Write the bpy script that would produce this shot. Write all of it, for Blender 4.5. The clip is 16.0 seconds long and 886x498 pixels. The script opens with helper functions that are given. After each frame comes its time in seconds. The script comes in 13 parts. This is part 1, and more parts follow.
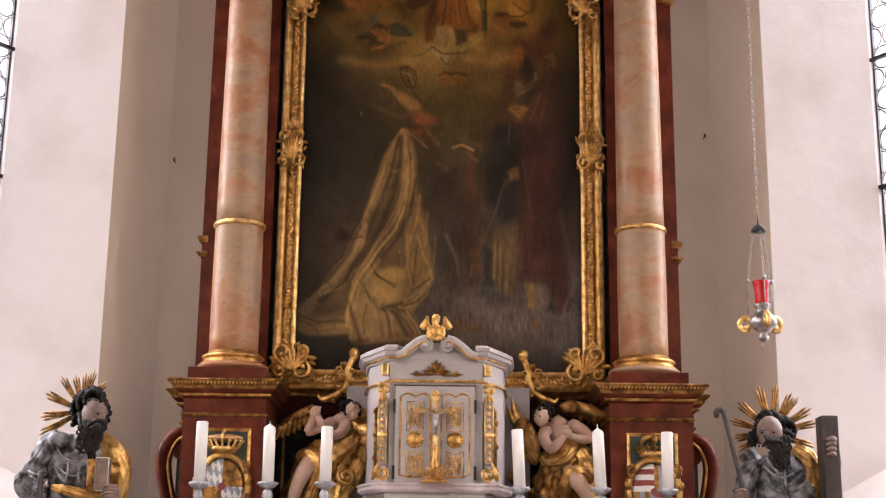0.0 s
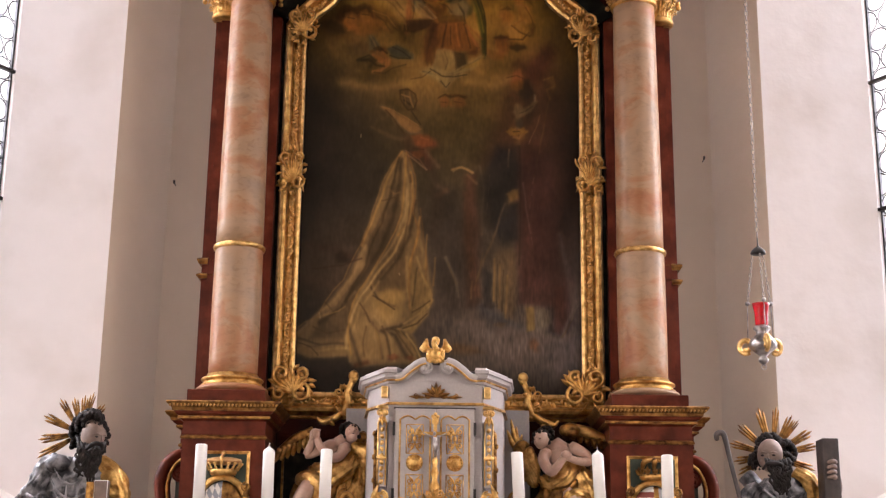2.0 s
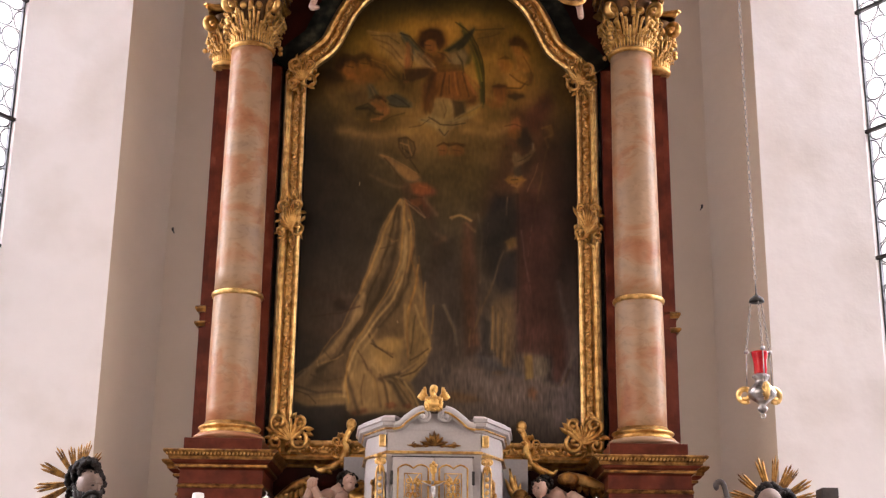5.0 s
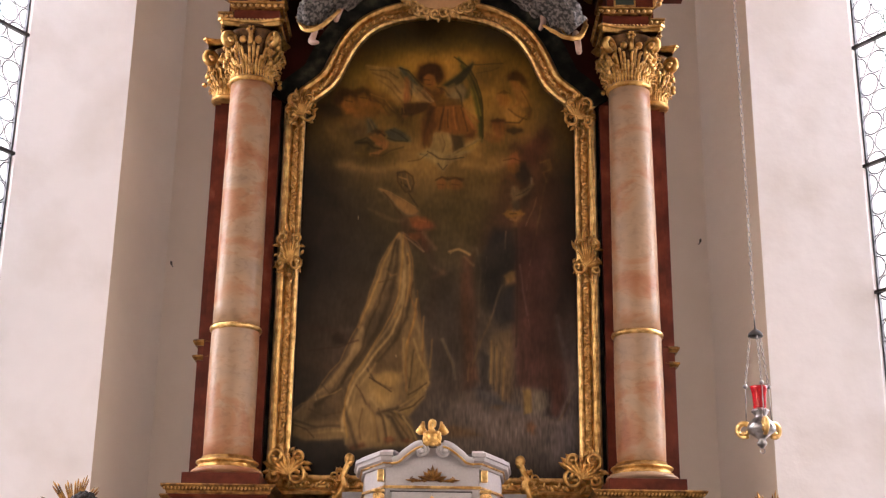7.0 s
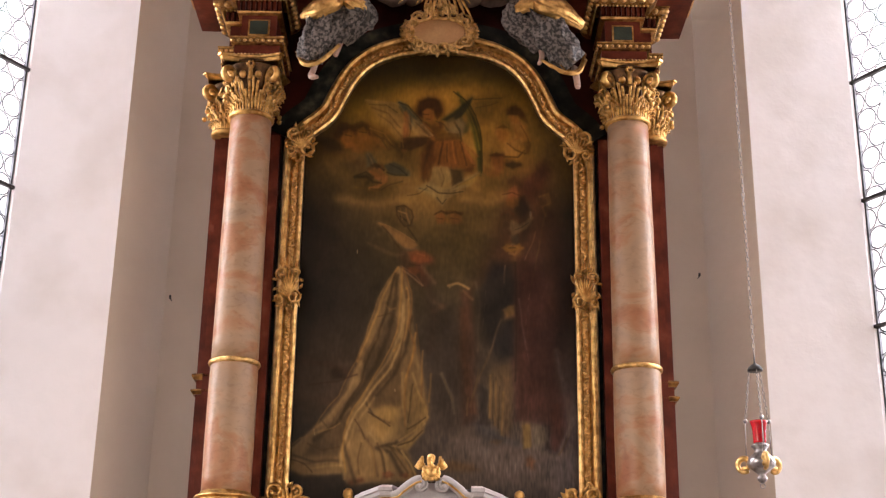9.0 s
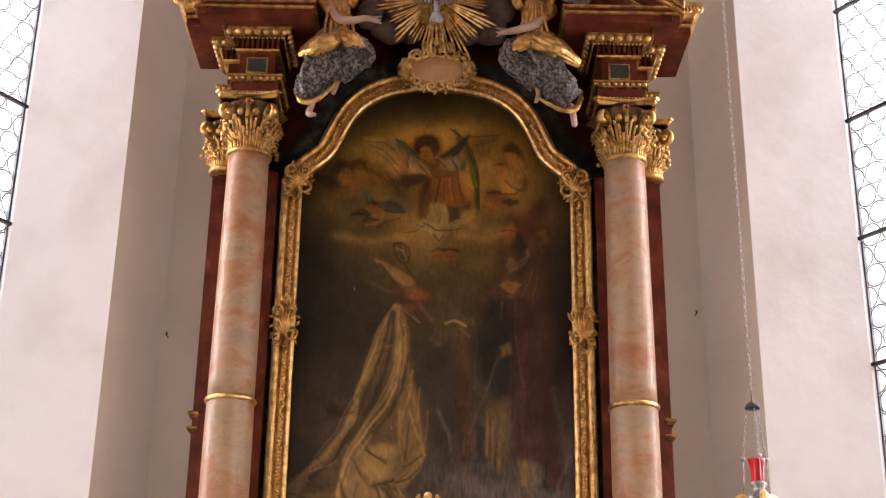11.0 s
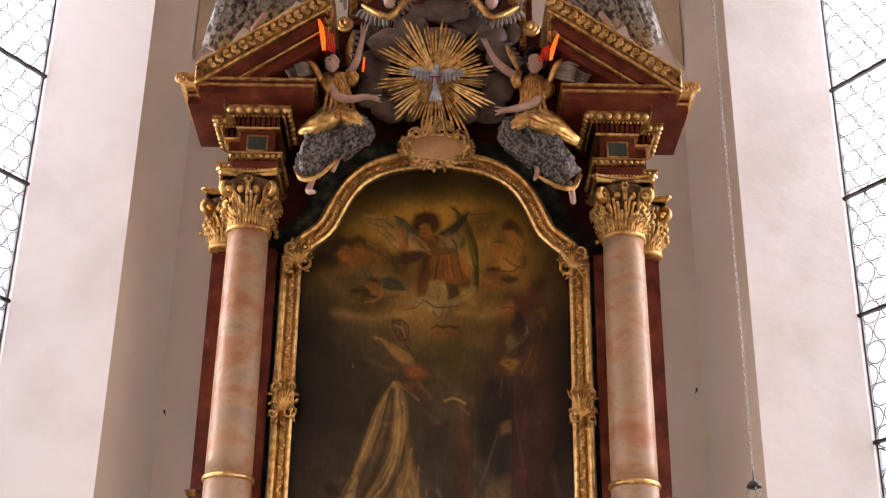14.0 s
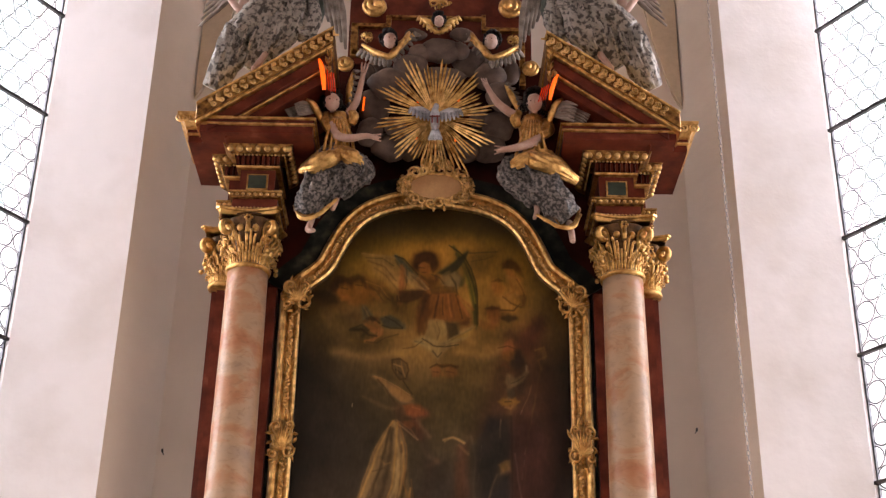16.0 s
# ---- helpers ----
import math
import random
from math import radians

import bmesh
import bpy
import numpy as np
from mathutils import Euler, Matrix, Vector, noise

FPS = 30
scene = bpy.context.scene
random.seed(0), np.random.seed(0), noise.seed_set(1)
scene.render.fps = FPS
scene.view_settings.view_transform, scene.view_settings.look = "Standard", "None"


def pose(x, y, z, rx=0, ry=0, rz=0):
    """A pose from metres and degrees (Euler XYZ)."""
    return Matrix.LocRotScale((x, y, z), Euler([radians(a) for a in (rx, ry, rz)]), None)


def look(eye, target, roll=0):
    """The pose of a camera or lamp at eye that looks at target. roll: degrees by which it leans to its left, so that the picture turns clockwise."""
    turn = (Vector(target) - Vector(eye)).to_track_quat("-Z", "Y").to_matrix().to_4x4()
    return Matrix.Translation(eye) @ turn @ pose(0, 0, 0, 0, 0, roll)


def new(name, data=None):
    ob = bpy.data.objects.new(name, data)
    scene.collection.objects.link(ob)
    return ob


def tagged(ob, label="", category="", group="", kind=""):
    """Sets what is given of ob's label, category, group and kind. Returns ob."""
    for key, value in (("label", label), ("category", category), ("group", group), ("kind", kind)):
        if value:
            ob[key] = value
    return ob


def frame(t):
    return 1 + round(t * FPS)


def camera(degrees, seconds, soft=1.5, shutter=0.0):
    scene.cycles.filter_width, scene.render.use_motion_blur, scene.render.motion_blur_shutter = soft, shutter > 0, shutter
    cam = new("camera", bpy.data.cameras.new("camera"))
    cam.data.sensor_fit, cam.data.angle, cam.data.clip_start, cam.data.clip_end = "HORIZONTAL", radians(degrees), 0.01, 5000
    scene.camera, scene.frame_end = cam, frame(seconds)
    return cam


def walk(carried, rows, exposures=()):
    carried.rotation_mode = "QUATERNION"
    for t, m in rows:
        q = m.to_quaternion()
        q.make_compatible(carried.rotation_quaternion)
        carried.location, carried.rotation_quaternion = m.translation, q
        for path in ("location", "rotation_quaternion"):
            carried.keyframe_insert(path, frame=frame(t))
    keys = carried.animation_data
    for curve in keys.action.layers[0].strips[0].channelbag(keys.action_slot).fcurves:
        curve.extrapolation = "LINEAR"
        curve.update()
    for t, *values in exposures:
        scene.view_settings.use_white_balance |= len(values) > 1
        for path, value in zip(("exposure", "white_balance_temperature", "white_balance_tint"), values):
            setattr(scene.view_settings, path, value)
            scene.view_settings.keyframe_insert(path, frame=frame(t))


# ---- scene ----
# camera on a tripod in front of the altar, tilting upwards: seconds, yaw, pitch, roll
EYE = 1.6
cam = camera(36.47, 16.0, soft=1.3)
ROWS = [
    (0.0, -0.132, 14.137, -0.680),
    (0.5, -0.122, 14.389, -0.695),
    (1.0, -0.133, 14.559, -0.688),
    (1.5, -0.133, 14.744, -0.689),
    (2.0, -0.135, 15.087, -0.697),
    (2.5, -0.144, 15.492, -0.693),
    (3.0, -0.154, 15.831, -0.710),
    (3.5, -0.145, 16.201, -0.740),
    (4.0, -0.160, 16.503, -0.720),
    (6.5, -0.225, 18.184, -0.796),
    (7.0, -0.225, 18.572, -0.790),
    (7.5, -0.227, 19.008, -0.790),
    (8.0, -0.251, 19.362, -0.817),
    (8.5, -0.248, 19.670, -0.812),
    (9.0, -0.246, 20.024, -0.808),
    (11.5, -0.378, 22.106, -0.850),
    (12.0, -0.374, 22.666, -0.833),
    (12.5, -0.361, 23.257, -0.863),
    (13.0, -0.362, 23.855, -0.896),
    (13.5, -0.352, 24.402, -0.930),
    (14.0, -0.343, 24.891, -0.866),
    (14.5, -0.345, 25.283, -0.925),
    (15.0, -0.340, 25.714, -0.925),
    (15.5, -0.333, 26.076, -0.947),
    (16.0, -0.337, 26.545, -0.963),
]
walk(cam, [(t, pose(0, 0, EYE, 0, 0, yaw) @ pose(0, 0, 0, pitch) @ pose(0, 0, 0, 0, roll) @ pose(0, 0, 0, 90)) for t, yaw, pitch, roll in ROWS])

# ---- light ----
world = bpy.data.worlds.new("sky")
scene.world = world
world.use_nodes = True
wn = world.node_tree.nodes
sky = wn.new("ShaderNodeTexSky")
sky.sky_type, sky.sun_disc, sky.sun_elevation, sky.sun_rotation = "NISHITA", False, radians(40), radians(120)
wn["Background"].inputs["Strength"].default_value = 0.1
world.node_tree.links.new(sky.outputs[0], wn["Background"].inputs["Color"])

WINDOW_LIGHT = 4.6  # radiance of the overcast sky behind the panes


def sky_lamp(name, centre, target, sx, sy, level=1.0, colour=(0.99, 0.935, 1.03), spread=180):
    d = bpy.data.lights.new(name, "AREA")
    d.shape, d.size, d.size_y = "RECTANGLE", sx, sy
    d.energy = WINDOW_LIGHT * level * math.pi * sx * sy
    d.color = colour
    d.spread = radians(spread)
    ob = new(name, d)
    ob.matrix_world = look(centre, target)
    return ob


# ---- materials ----
def material(name, colour, rough=0.6, metal=0.0, dark=None, scale=4.0, amount=0.5, bump=0.15, bump_scale=60.0, spec=0.5, detail=8.0, light=None, lo=0.35, hi=0.7, grain=0.25):
    """Two scales of colour change over the base, and a fine relief."""
    m = bpy.data.materials.new(name)
    m.use_nodes = True
    nt = m.node_tree
    n, l = nt.nodes, nt.links
    b = n["Principled BSDF"]
    b.inputs["Roughness"].default_value, b.inputs["Metallic"].default_value = rough, metal
    b.inputs["Specular IOR Level"].default_value = spec
    co = n.new("ShaderNodeTexCoord")
    big = n.new("ShaderNodeTexNoise")
    big.inputs["Scale"].default_value, big.inputs["Detail"].default_value = scale, detail
    l.new(co.outputs["Object"], big.inputs["Vector"])
    ramp = n.new("ShaderNodeValToRGB")
    ramp.color_ramp.elements[0].position, ramp.color_ramp.elements[1].position = lo, hi
    dk = dark if dark else tuple(c * (1 - amount) for c in colour)
    ramp.color_ramp.elements[0].color, ramp.color_ramp.elements[1].color = (*dk, 1), (*colour, 1)
    if light:
        e = ramp.color_ramp.elements.new(min(0.98, hi + 0.15))
        e.color = (*light, 1)
    l.new(big.outputs["Fac"], ramp.inputs["Fac"])
    fine = n.new("ShaderNodeTexNoise")
    fine.inputs["Scale"].default_value, fine.inputs["Detail"].default_value = bump_scale, 4
    l.new(co.outputs["Object"], fine.inputs["Vector"])
    mix = n.new("ShaderNodeMix")
    mix.data_type, mix.blend_type = "RGBA", "MULTIPLY"
    mix.inputs["Factor"].default_value = grain
    l.new(ramp.outputs["Color"], mix.inputs["A"])
    l.new(fine.outputs["Fac"], mix.inputs["B"])
    gain = n.new("ShaderNodeMix")
    gain.data_type, gain.blend_type = "RGBA", "MULTIPLY"
    gain.inputs["Factor"].default_value = 1.0
    gain.inputs["B"].default_value = (*((1 / (1 - grain * 0.5),) * 3), 1)
    l.new(mix.outputs["Result"], gain.inputs["A"])
    l.new(gain.outputs["Result"], b.inputs["Base Color"])
    if bump:
        bp = n.new("ShaderNodeBump")
        bp.inputs["Strength"].default_value, bp.inputs["Distance"].default_value = bump, 0.01
        l.new(fine.outputs["Fac"], bp.inputs["Height"])
        l.new(bp.outputs["Normal"], b.inputs["Normal"])
    return m


PLASTER = material("white_lime_plaster", (0.83, 0.767, 0.74), 0.85, dark=(0.735, 0.663, 0.618), scale=1.3, bump=0.5, bump_scale=7, spec=0.2, grain=0.06, lo=0.33, hi=0.52, detail=10)
# Slanted and end walls: darker, warmer base colour than the window reveals.
WALL_BEIGE = material("beige_wall", (0.69, 0.58, 0.475), 0.85, dark=(0.60, 0.50, 0.40), scale=0.8, bump=0.3, bump_scale=9, spec=0.2, grain=0.05, lo=0.3, hi=0.6)
PLASTER_OCHRE = material("ochre_vault_paint", (0.60, 0.465, 0.32), 0.85, scale=2.0, amount=0.2, bump=0.2, bump_scale=20, spec=0.2)
RED = material("red_marbled_wood", (0.166, 0.036, 0.018), 0.36, dark=(0.078, 0.015, 0.008), scale=7.0, bump=0.08, bump_scale=40, light=(0.25, 0.078, 0.042), spec=0.14, lo=0.36, hi=0.64)
# Dark red of the set-back boards, with recess dimness put into it.
RED_RECESS = material("dark_red_recess", (0.052, 0.009, 0.006), 0.4, dark=(0.02, 0.004, 0.003), scale=4.0, bump=0.06, spec=0.08)
BLACKGREEN = material("black_green_marbling", (0.022, 0.024, 0.018), 0.42, dark=(0.007, 0.007, 0.006), scale=9.0, bump=0.08, spec=0.15, light=(0.075, 0.07, 0.045), lo=0.42, hi=0.56)
GREEN = material("dark_green_panel", (0.05, 0.07, 0.045), 0.4, scale=10.0, amount=0.6)
GOLD = material("old_gilding", (0.79, 0.49, 0.170), 0.34, 0.88, dark=(0.40, 0.195, 0.05), scale=20.0, bump=0.35, bump_scale=60, lo=0.36, hi=0.60)
GOLD_PALE = material("bright_gilding", (0.90, 0.60, 0.24), 0.29, 0.88, dark=(0.48, 0.27, 0.082), scale=22.0, bump=0.3, bump_scale=70, lo=0.36, hi=0.57)
# Darker gold; on the kneeling angels it puts drapery shading into the colour.
GOLD_DARK = material("dark_worn_gilding", (0.55, 0.29, 0.08), 0.38, 0.85, dark=(0.11, 0.045, 0.014), scale=24.0, bump=0.35, bump_scale=50)
GREYPAINT = material("grey_lilac_paint", (0.475, 0.43, 0.42), 0.5, scale=3.0, amount=0.18, bump=0.05)
MARBLEWHITE = material("veined_white_marble", (0.66, 0.60, 0.59), 0.35, dark=(0.42, 0.32, 0.33), scale=9.0, bump=0.03)
WAX = material("candle_wax", (0.90, 0.87, 0.84), 0.5, scale=5, amount=0.05, bump=0.02, grain=0.03)
SILVERPAINT = material("silver_candlestick", (0.62, 0.62, 0.66), 0.3, 0.7, scale=20, amount=0.4, bump=0.1)
SILVER = material("tarnished_silver", (0.60, 0.57, 0.56), 0.28, 1.0, dark=(0.20, 0.18, 0.18), scale=25, bump=0.15)
SILVERLEAF = material("silvered_drapery", (0.30, 0.29, 0.30), 0.42, 0.35, dark=(0.035, 0.033, 0.038), scale=15.0, bump=0.5, bump_scale=35, lo=0.38, hi=0.60)
BROCADE = material("silver_brocade", (0.225, 0.19, 0.165), 0.5, 0.2, dark=(0.038, 0.031, 0.027), scale=42.0, bump=0.4, bump_scale=70, lo=0.43, hi=0.58, detail=6)
ROBE = material("white_flowered_robe", (0.33, 0.285, 0.235), 0.5, 0.0, dark=(0.055, 0.042, 0.03), scale=27.0, bump=0.35, bump_scale=60, lo=0.41, hi=0.53, detail=6)
# Dark copy of the gilding: shade between capital leaves, put into the bell.
GILT_GAP_SHADE = material("gilt_gap_shade", (0.20, 0.095, 0.03), 0.45, 0.6, dark=(0.07, 0.03, 0.01), scale=20.0, bump=0.2)
FLESH = material("painted_carving_skin", (0.60, 0.41, 0.325), 0.42, dark=(0.47, 0.28, 0.205), scale=9, bump=0.06)
FLESHGREY = material("weathered_carving_skin", (0.30, 0.205, 0.165), 0.55, dark=(0.15, 0.10, 0.08), scale=13, bump=0.1)
HAIR = material("dark_carved_hair", (0.032, 0.024, 0.022), 0.65, scale=25, amount=0.6, bump=0.3, spec=0.2)
WOOD = material("dark_grey_wood", (0.075, 0.055, 0.05), 0.55, scale=12, amount=0.5, bump=0.15)
CLOUD = material("grey_painted_cloud", (0.225, 0.155, 0.118), 0.6, dark=(0.085, 0.056, 0.043), scale=7, bump=0.2, spec=0.3)
CHAIN = material("grey_chain_metal", (0.34, 0.31, 0.29), 0.5, 0.6, scale=30)
IRON = material("iron", (0.06, 0.053, 0.05), 0.5, 0.5, scale=20)
LEAD = material("window_lead", (0.11, 0.11, 0.12), 0.5, 0.4, scale=20)
STONE = material("stone_floor", (0.32, 0.27, 0.23), 0.5, scale=3, amount=0.35, bump=0.1)
LINEN = material("white_linen", (0.78, 0.75, 0.73), 0.8, scale=6, amount=0.06)
WHITEWING = material("grey_white_wing", (0.35, 0.29, 0.235), 0.5, dark=(0.17, 0.13, 0.10), scale=14, bump=0.15)
TERRACOTTA = material("cartouche_wood", (0.68, 0.40, 0.18), 0.35, 0.3, dark=(0.50, 0.26, 0.10), scale=6, bump=0.05)
BLUE = material("pale_blue_paint", (0.34, 0.36, 0.42), 0.5, scale=12, amount=0.3)
REDPAINT = material("heraldic_red", (0.28, 0.05, 0.04), 0.5, scale=12, amount=0.3)


def column_marble():
    """Cream stucco marble with rusty and grey clouds."""
    m = material("cream_stucco_marble", (0.52, 0.40, 0.33), 0.36, scale=3.0, bump=0.02, spec=0.28)
    n, l = m.node_tree.nodes, m.node_tree.links
    b = n["Principled BSDF"]
    co = n.new("ShaderNodeTexCoord")
    mp = n.new("ShaderNodeMapping")
    mp.inputs["Scale"].default_value = (2.2, 2.2, 3.4)
    mp.inputs["Rotation"].default_value = (0.45, 0.55, 0)
    l.new(co.outputs["Object"], mp.inputs["Vector"])
    a = n.new("ShaderNodeTexNoise")
    a.inputs["Scale"].default_value, a.inputs["Detail"].default_value, a.inputs["Distortion"].default_value = 1.3, 5, 0.6
    l.new(mp.outputs[0], a.inputs["Vector"])
    r = n.new("ShaderNodeValToRGB")
    e = r.color_ramp.elements
    e[0].position, e[0].color = 0.26, (0.33, 0.22, 0.150, 1)
    e[1].position, e[1].color = 0.42, (0.385, 0.245, 0.150, 1)
    for p, c in ((0.49, (0.41, 0.255, 0.152, 1)), (0.56, (0.39, 0.195, 0.100, 1)), (0.66, (0.35, 0.135, 0.062, 1))):
        x = e.new(p)
        x.color = c
    l.new(a.outputs["Fac"], r.inputs["Fac"])
    v = n.new("ShaderNodeTexNoise")
    v.inputs["Scale"].default_value, v.inputs["Detail"].default_value, v.inputs["Distortion"].default_value = 6, 8, 1.2
    l.new(mp.outputs[0], v.inputs["Vector"])
    r2 = n.new("ShaderNodeValToRGB")
    r2.color_ramp.elements[0].position, r2.color_ramp.elements[0].color = 0.36, (0.55, 0.52, 0.48, 1)
    r2.color_ramp.elements[1].position, r2.color_ramp.elements[1].color = 0.5, (1, 1, 1, 1)
    l.new(v.outputs["Fac"], r2.inputs["Fac"])
    mx = n.new("ShaderNodeMix")
    mx.data_type, mx.blend_type = "RGBA", "MULTIPLY"
    mx.inputs["Factor"].default_value = 0.32
    l.new(r.outputs[0], mx.inputs["A"])
    l.new(r2.outputs[0], mx.inputs["B"])
    l.new(mx.outputs["Result"], b.inputs["Base Color"])
    return m


COLUMN = column_marble()


def clear_glass(name, tint, rough=0.1, gloss=0.12):
    m = bpy.data.materials.new(name)
    m.use_nodes = True
    n, l = m.node_tree.nodes, m.node_tree.links
    n.remove(n["Principled BSDF"])
    t, g, mx = n.new("ShaderNodeBsdfTransparent"), n.new("ShaderNodeBsdfGlossy"), n.new("ShaderNodeMixShader")
    t.inputs[0].default_value = (*tint, 1)
    g.inputs["Roughness"].default_value = rough
    mx.inputs[0].default_value = gloss
    l.new(t.outputs[0], mx.inputs[1])
    l.new(g.outputs[0], mx.inputs[2])
    l.new(mx.outputs[0], n["Material Output"].inputs[0])
    return m


PANE = clear_glass("old_window_glass", (0.93, 0.95, 0.95), 0.2, 0.06)


def glow(name, colour, strength):
    m = bpy.data.materials.new(name)
    m.use_nodes = True
    b = m.node_tree.nodes["Principled BSDF"]
    b.inputs["Base Color"].default_value = (*colour, 1)
    b.inputs["Emission Color"].default_value = (*colour, 1)
    b.inputs["Emission Strength"].default_value = strength
    b.inputs["Roughness"].default_value = 0.2
    return m


# Emissive colour for the amber-lit fillets and the glints among the rays.
AMBER = glow("amber_emission", (1.0, 0.12, 0.008), 1.3)
# Dim emission that puts red light onto the wood of the recess.
RED_LIT = glow("red_lit_wood", (0.55, 0.03, 0.006), 0.45)


def red_glass():
    m = bpy.data.materials.new("ruby_glass")
    m.use_nodes = True
    b = m.node_tree.nodes["Principled BSDF"]
    b.inputs["Base Color"].default_value = (0.75, 0.01, 0.02, 1)
    b.inputs["Roughness"].default_value = 0.08
    b.inputs["Transmission Weight"].default_value = 0.45
    return m


RUBY = red_glass()
OVERCAST = glow("overcast_sky", (0.97, 0.98, 1.0), 1.35)

# ---- building helpers ----
PLACE = {}


def thing(name, at, label, category, group="", kind=""):
    ob = new(name)
    ob.empty_display_size = 0.1
    ob.location = at
    PLACE[ob] = Vector(at)
    return tagged(ob, label, category, group, kind)


def part(name, bm, mat, parent=None, label="", smooth=False):
    """One mesh object out of a bmesh in world places, under its thing."""
    me = bpy.data.meshes.new(name)
    bm.normal_update()
    bm.to_mesh(me)
    bm.free()
    return finish(name, me, mat, parent, label, smooth)


def finish(name, me, mat, parent=None, label="", smooth=False):
    for m in (mat if isinstance(mat, (list, tuple)) else [mat]):
        me.materials.append(m)
    if smooth:
        me.shade_smooth()
    ob = new(name, me)
    if parent is not None:
        me.transform(Matrix.Translation(-PLACE[parent]))
        ob.parent = parent
        PLACE[ob] = PLACE[parent].copy()
    else:
        PLACE[ob] = Vector((0, 0, 0))
    if label:
        ob["label"] = label
    return ob


def box(bm, x0, x1, y0, y1, z0, z1, bevel=0.0):
    x0, x1, y0, y1, z0, z1 = min(x0, x1), max(x0, x1), min(y0, y1), max(y0, y1), min(z0, z1), max(z0, z1)
    m = Matrix.Translation(((x0 + x1) / 2, (y0 + y1) / 2, (z0 + z1) / 2)) @ Matrix.Diagonal((x1 - x0, y1 - y0, z1 - z0, 1))
    g = bmesh.ops.create_cube(bm, size=1, matrix=m)
    if bevel:
        es = list({e for v in g["verts"] for e in v.link_edges})
        bmesh.ops.bevel(bm, geom=es, offset=bevel, segments=2, affect="EDGES", profile=0.5)
    return bm


def box_part(name, dims, mat, parent, label="", bevel=0.006):
    return part(name, box(bmesh.new(), *dims, bevel), mat, parent, label)


def sweep(bm, plan, profile, close=False, lift=None, caps=True):
    """Draws profile (offset to the right of the way, height) along plan with mitred corners. lift maps (a, b, h) to a place."""
    lift = lift or (lambda a, b, h: (a, b, h))
    n = len(plan)
    dirs = []
    for i in range(n if close else n - 1):
        p, q = Vector(plan[i]), Vector(plan[(i + 1) % n])
        dirs.append((q - p).normalized())
    rings = []
    for i in range(n):
        if close:
            d0, d1 = dirs[i - 1], dirs[i]
        else:
            d0, d1 = dirs[max(0, i - 1)], dirs[min(n - 2, i)]
        n0, n1 = Vector((d0.y, -d0.x)), Vector((d1.y, -d1.x))
        mt = n0 + n1
        mt = mt / max(0.35, mt.dot(n0))
        rings.append([bm.verts.new(lift(plan[i][0] + mt.x * o, plan[i][1] + mt.y * o, h)) for o, h in profile])
    k = len(profile)
    for i in range(n if close else n - 1):
        a, b = rings[i], rings[(i + 1) % n]
        for j in range(k - 1):
            bm.faces.new((a[j], b[j], b[j + 1], a[j + 1]))
    if caps and not close:
        for r in (rings[0], rings[-1]):
            if k > 2:
                bm.faces.new(r)
    return bm


def lathe(bm, axis, profile, seg=32):
    """Turned shape round a vertical axis: profile of (radius, z)."""
    rings = []
    for r, z in profile:
        rings.append([bm.verts.new((axis[0] + r * math.cos(2 * math.pi * i / seg), axis[1] + r * math.sin(2 * math.pi * i / seg), z)) for i in range(seg)])
    for a, b in zip(rings, rings[1:]):
        for i in range(seg):
            bm.faces.new((a[i], a[(i + 1) % seg], b[(i + 1) % seg], b[i]))
    bm.faces.new(rings[0][::-1])
    bm.faces.new(rings[-1])
    return bm


def blob(bm, c, r, turn=(0, 0, 0), sub=2):
    m = Matrix.Translation(c) @ Euler([radians(a) for a in turn]).to_matrix().to_4x4() @ Matrix.Diagonal((*r, 1))
    return bmesh.ops.create_icosphere(bm, subdivisions=sub, radius=1, matrix=m)["verts"]


def spline(pts, per=6):
    """Smooth way through a few points (Catmull-Rom), any number of axes."""
    out = []
    p = [Vector(q) for q in pts]
    p = [p[0] * 2 - p[1]] + p + [p[-1] * 2 - p[-2]]
    for i in range(1, len(p) - 2):
        for s in range(per):
            t = s / per
            a, b, c, d = p[i - 1], p[i], p[i + 1], p[i + 2]
            out.append(0.5 * ((2 * b) + (c - a) * t + (2 * a - 5 * b + 4 * c - d) * t * t + (3 * b - a - 3 * c + d) * t ** 3))
    out.append(p[-2])
    return out


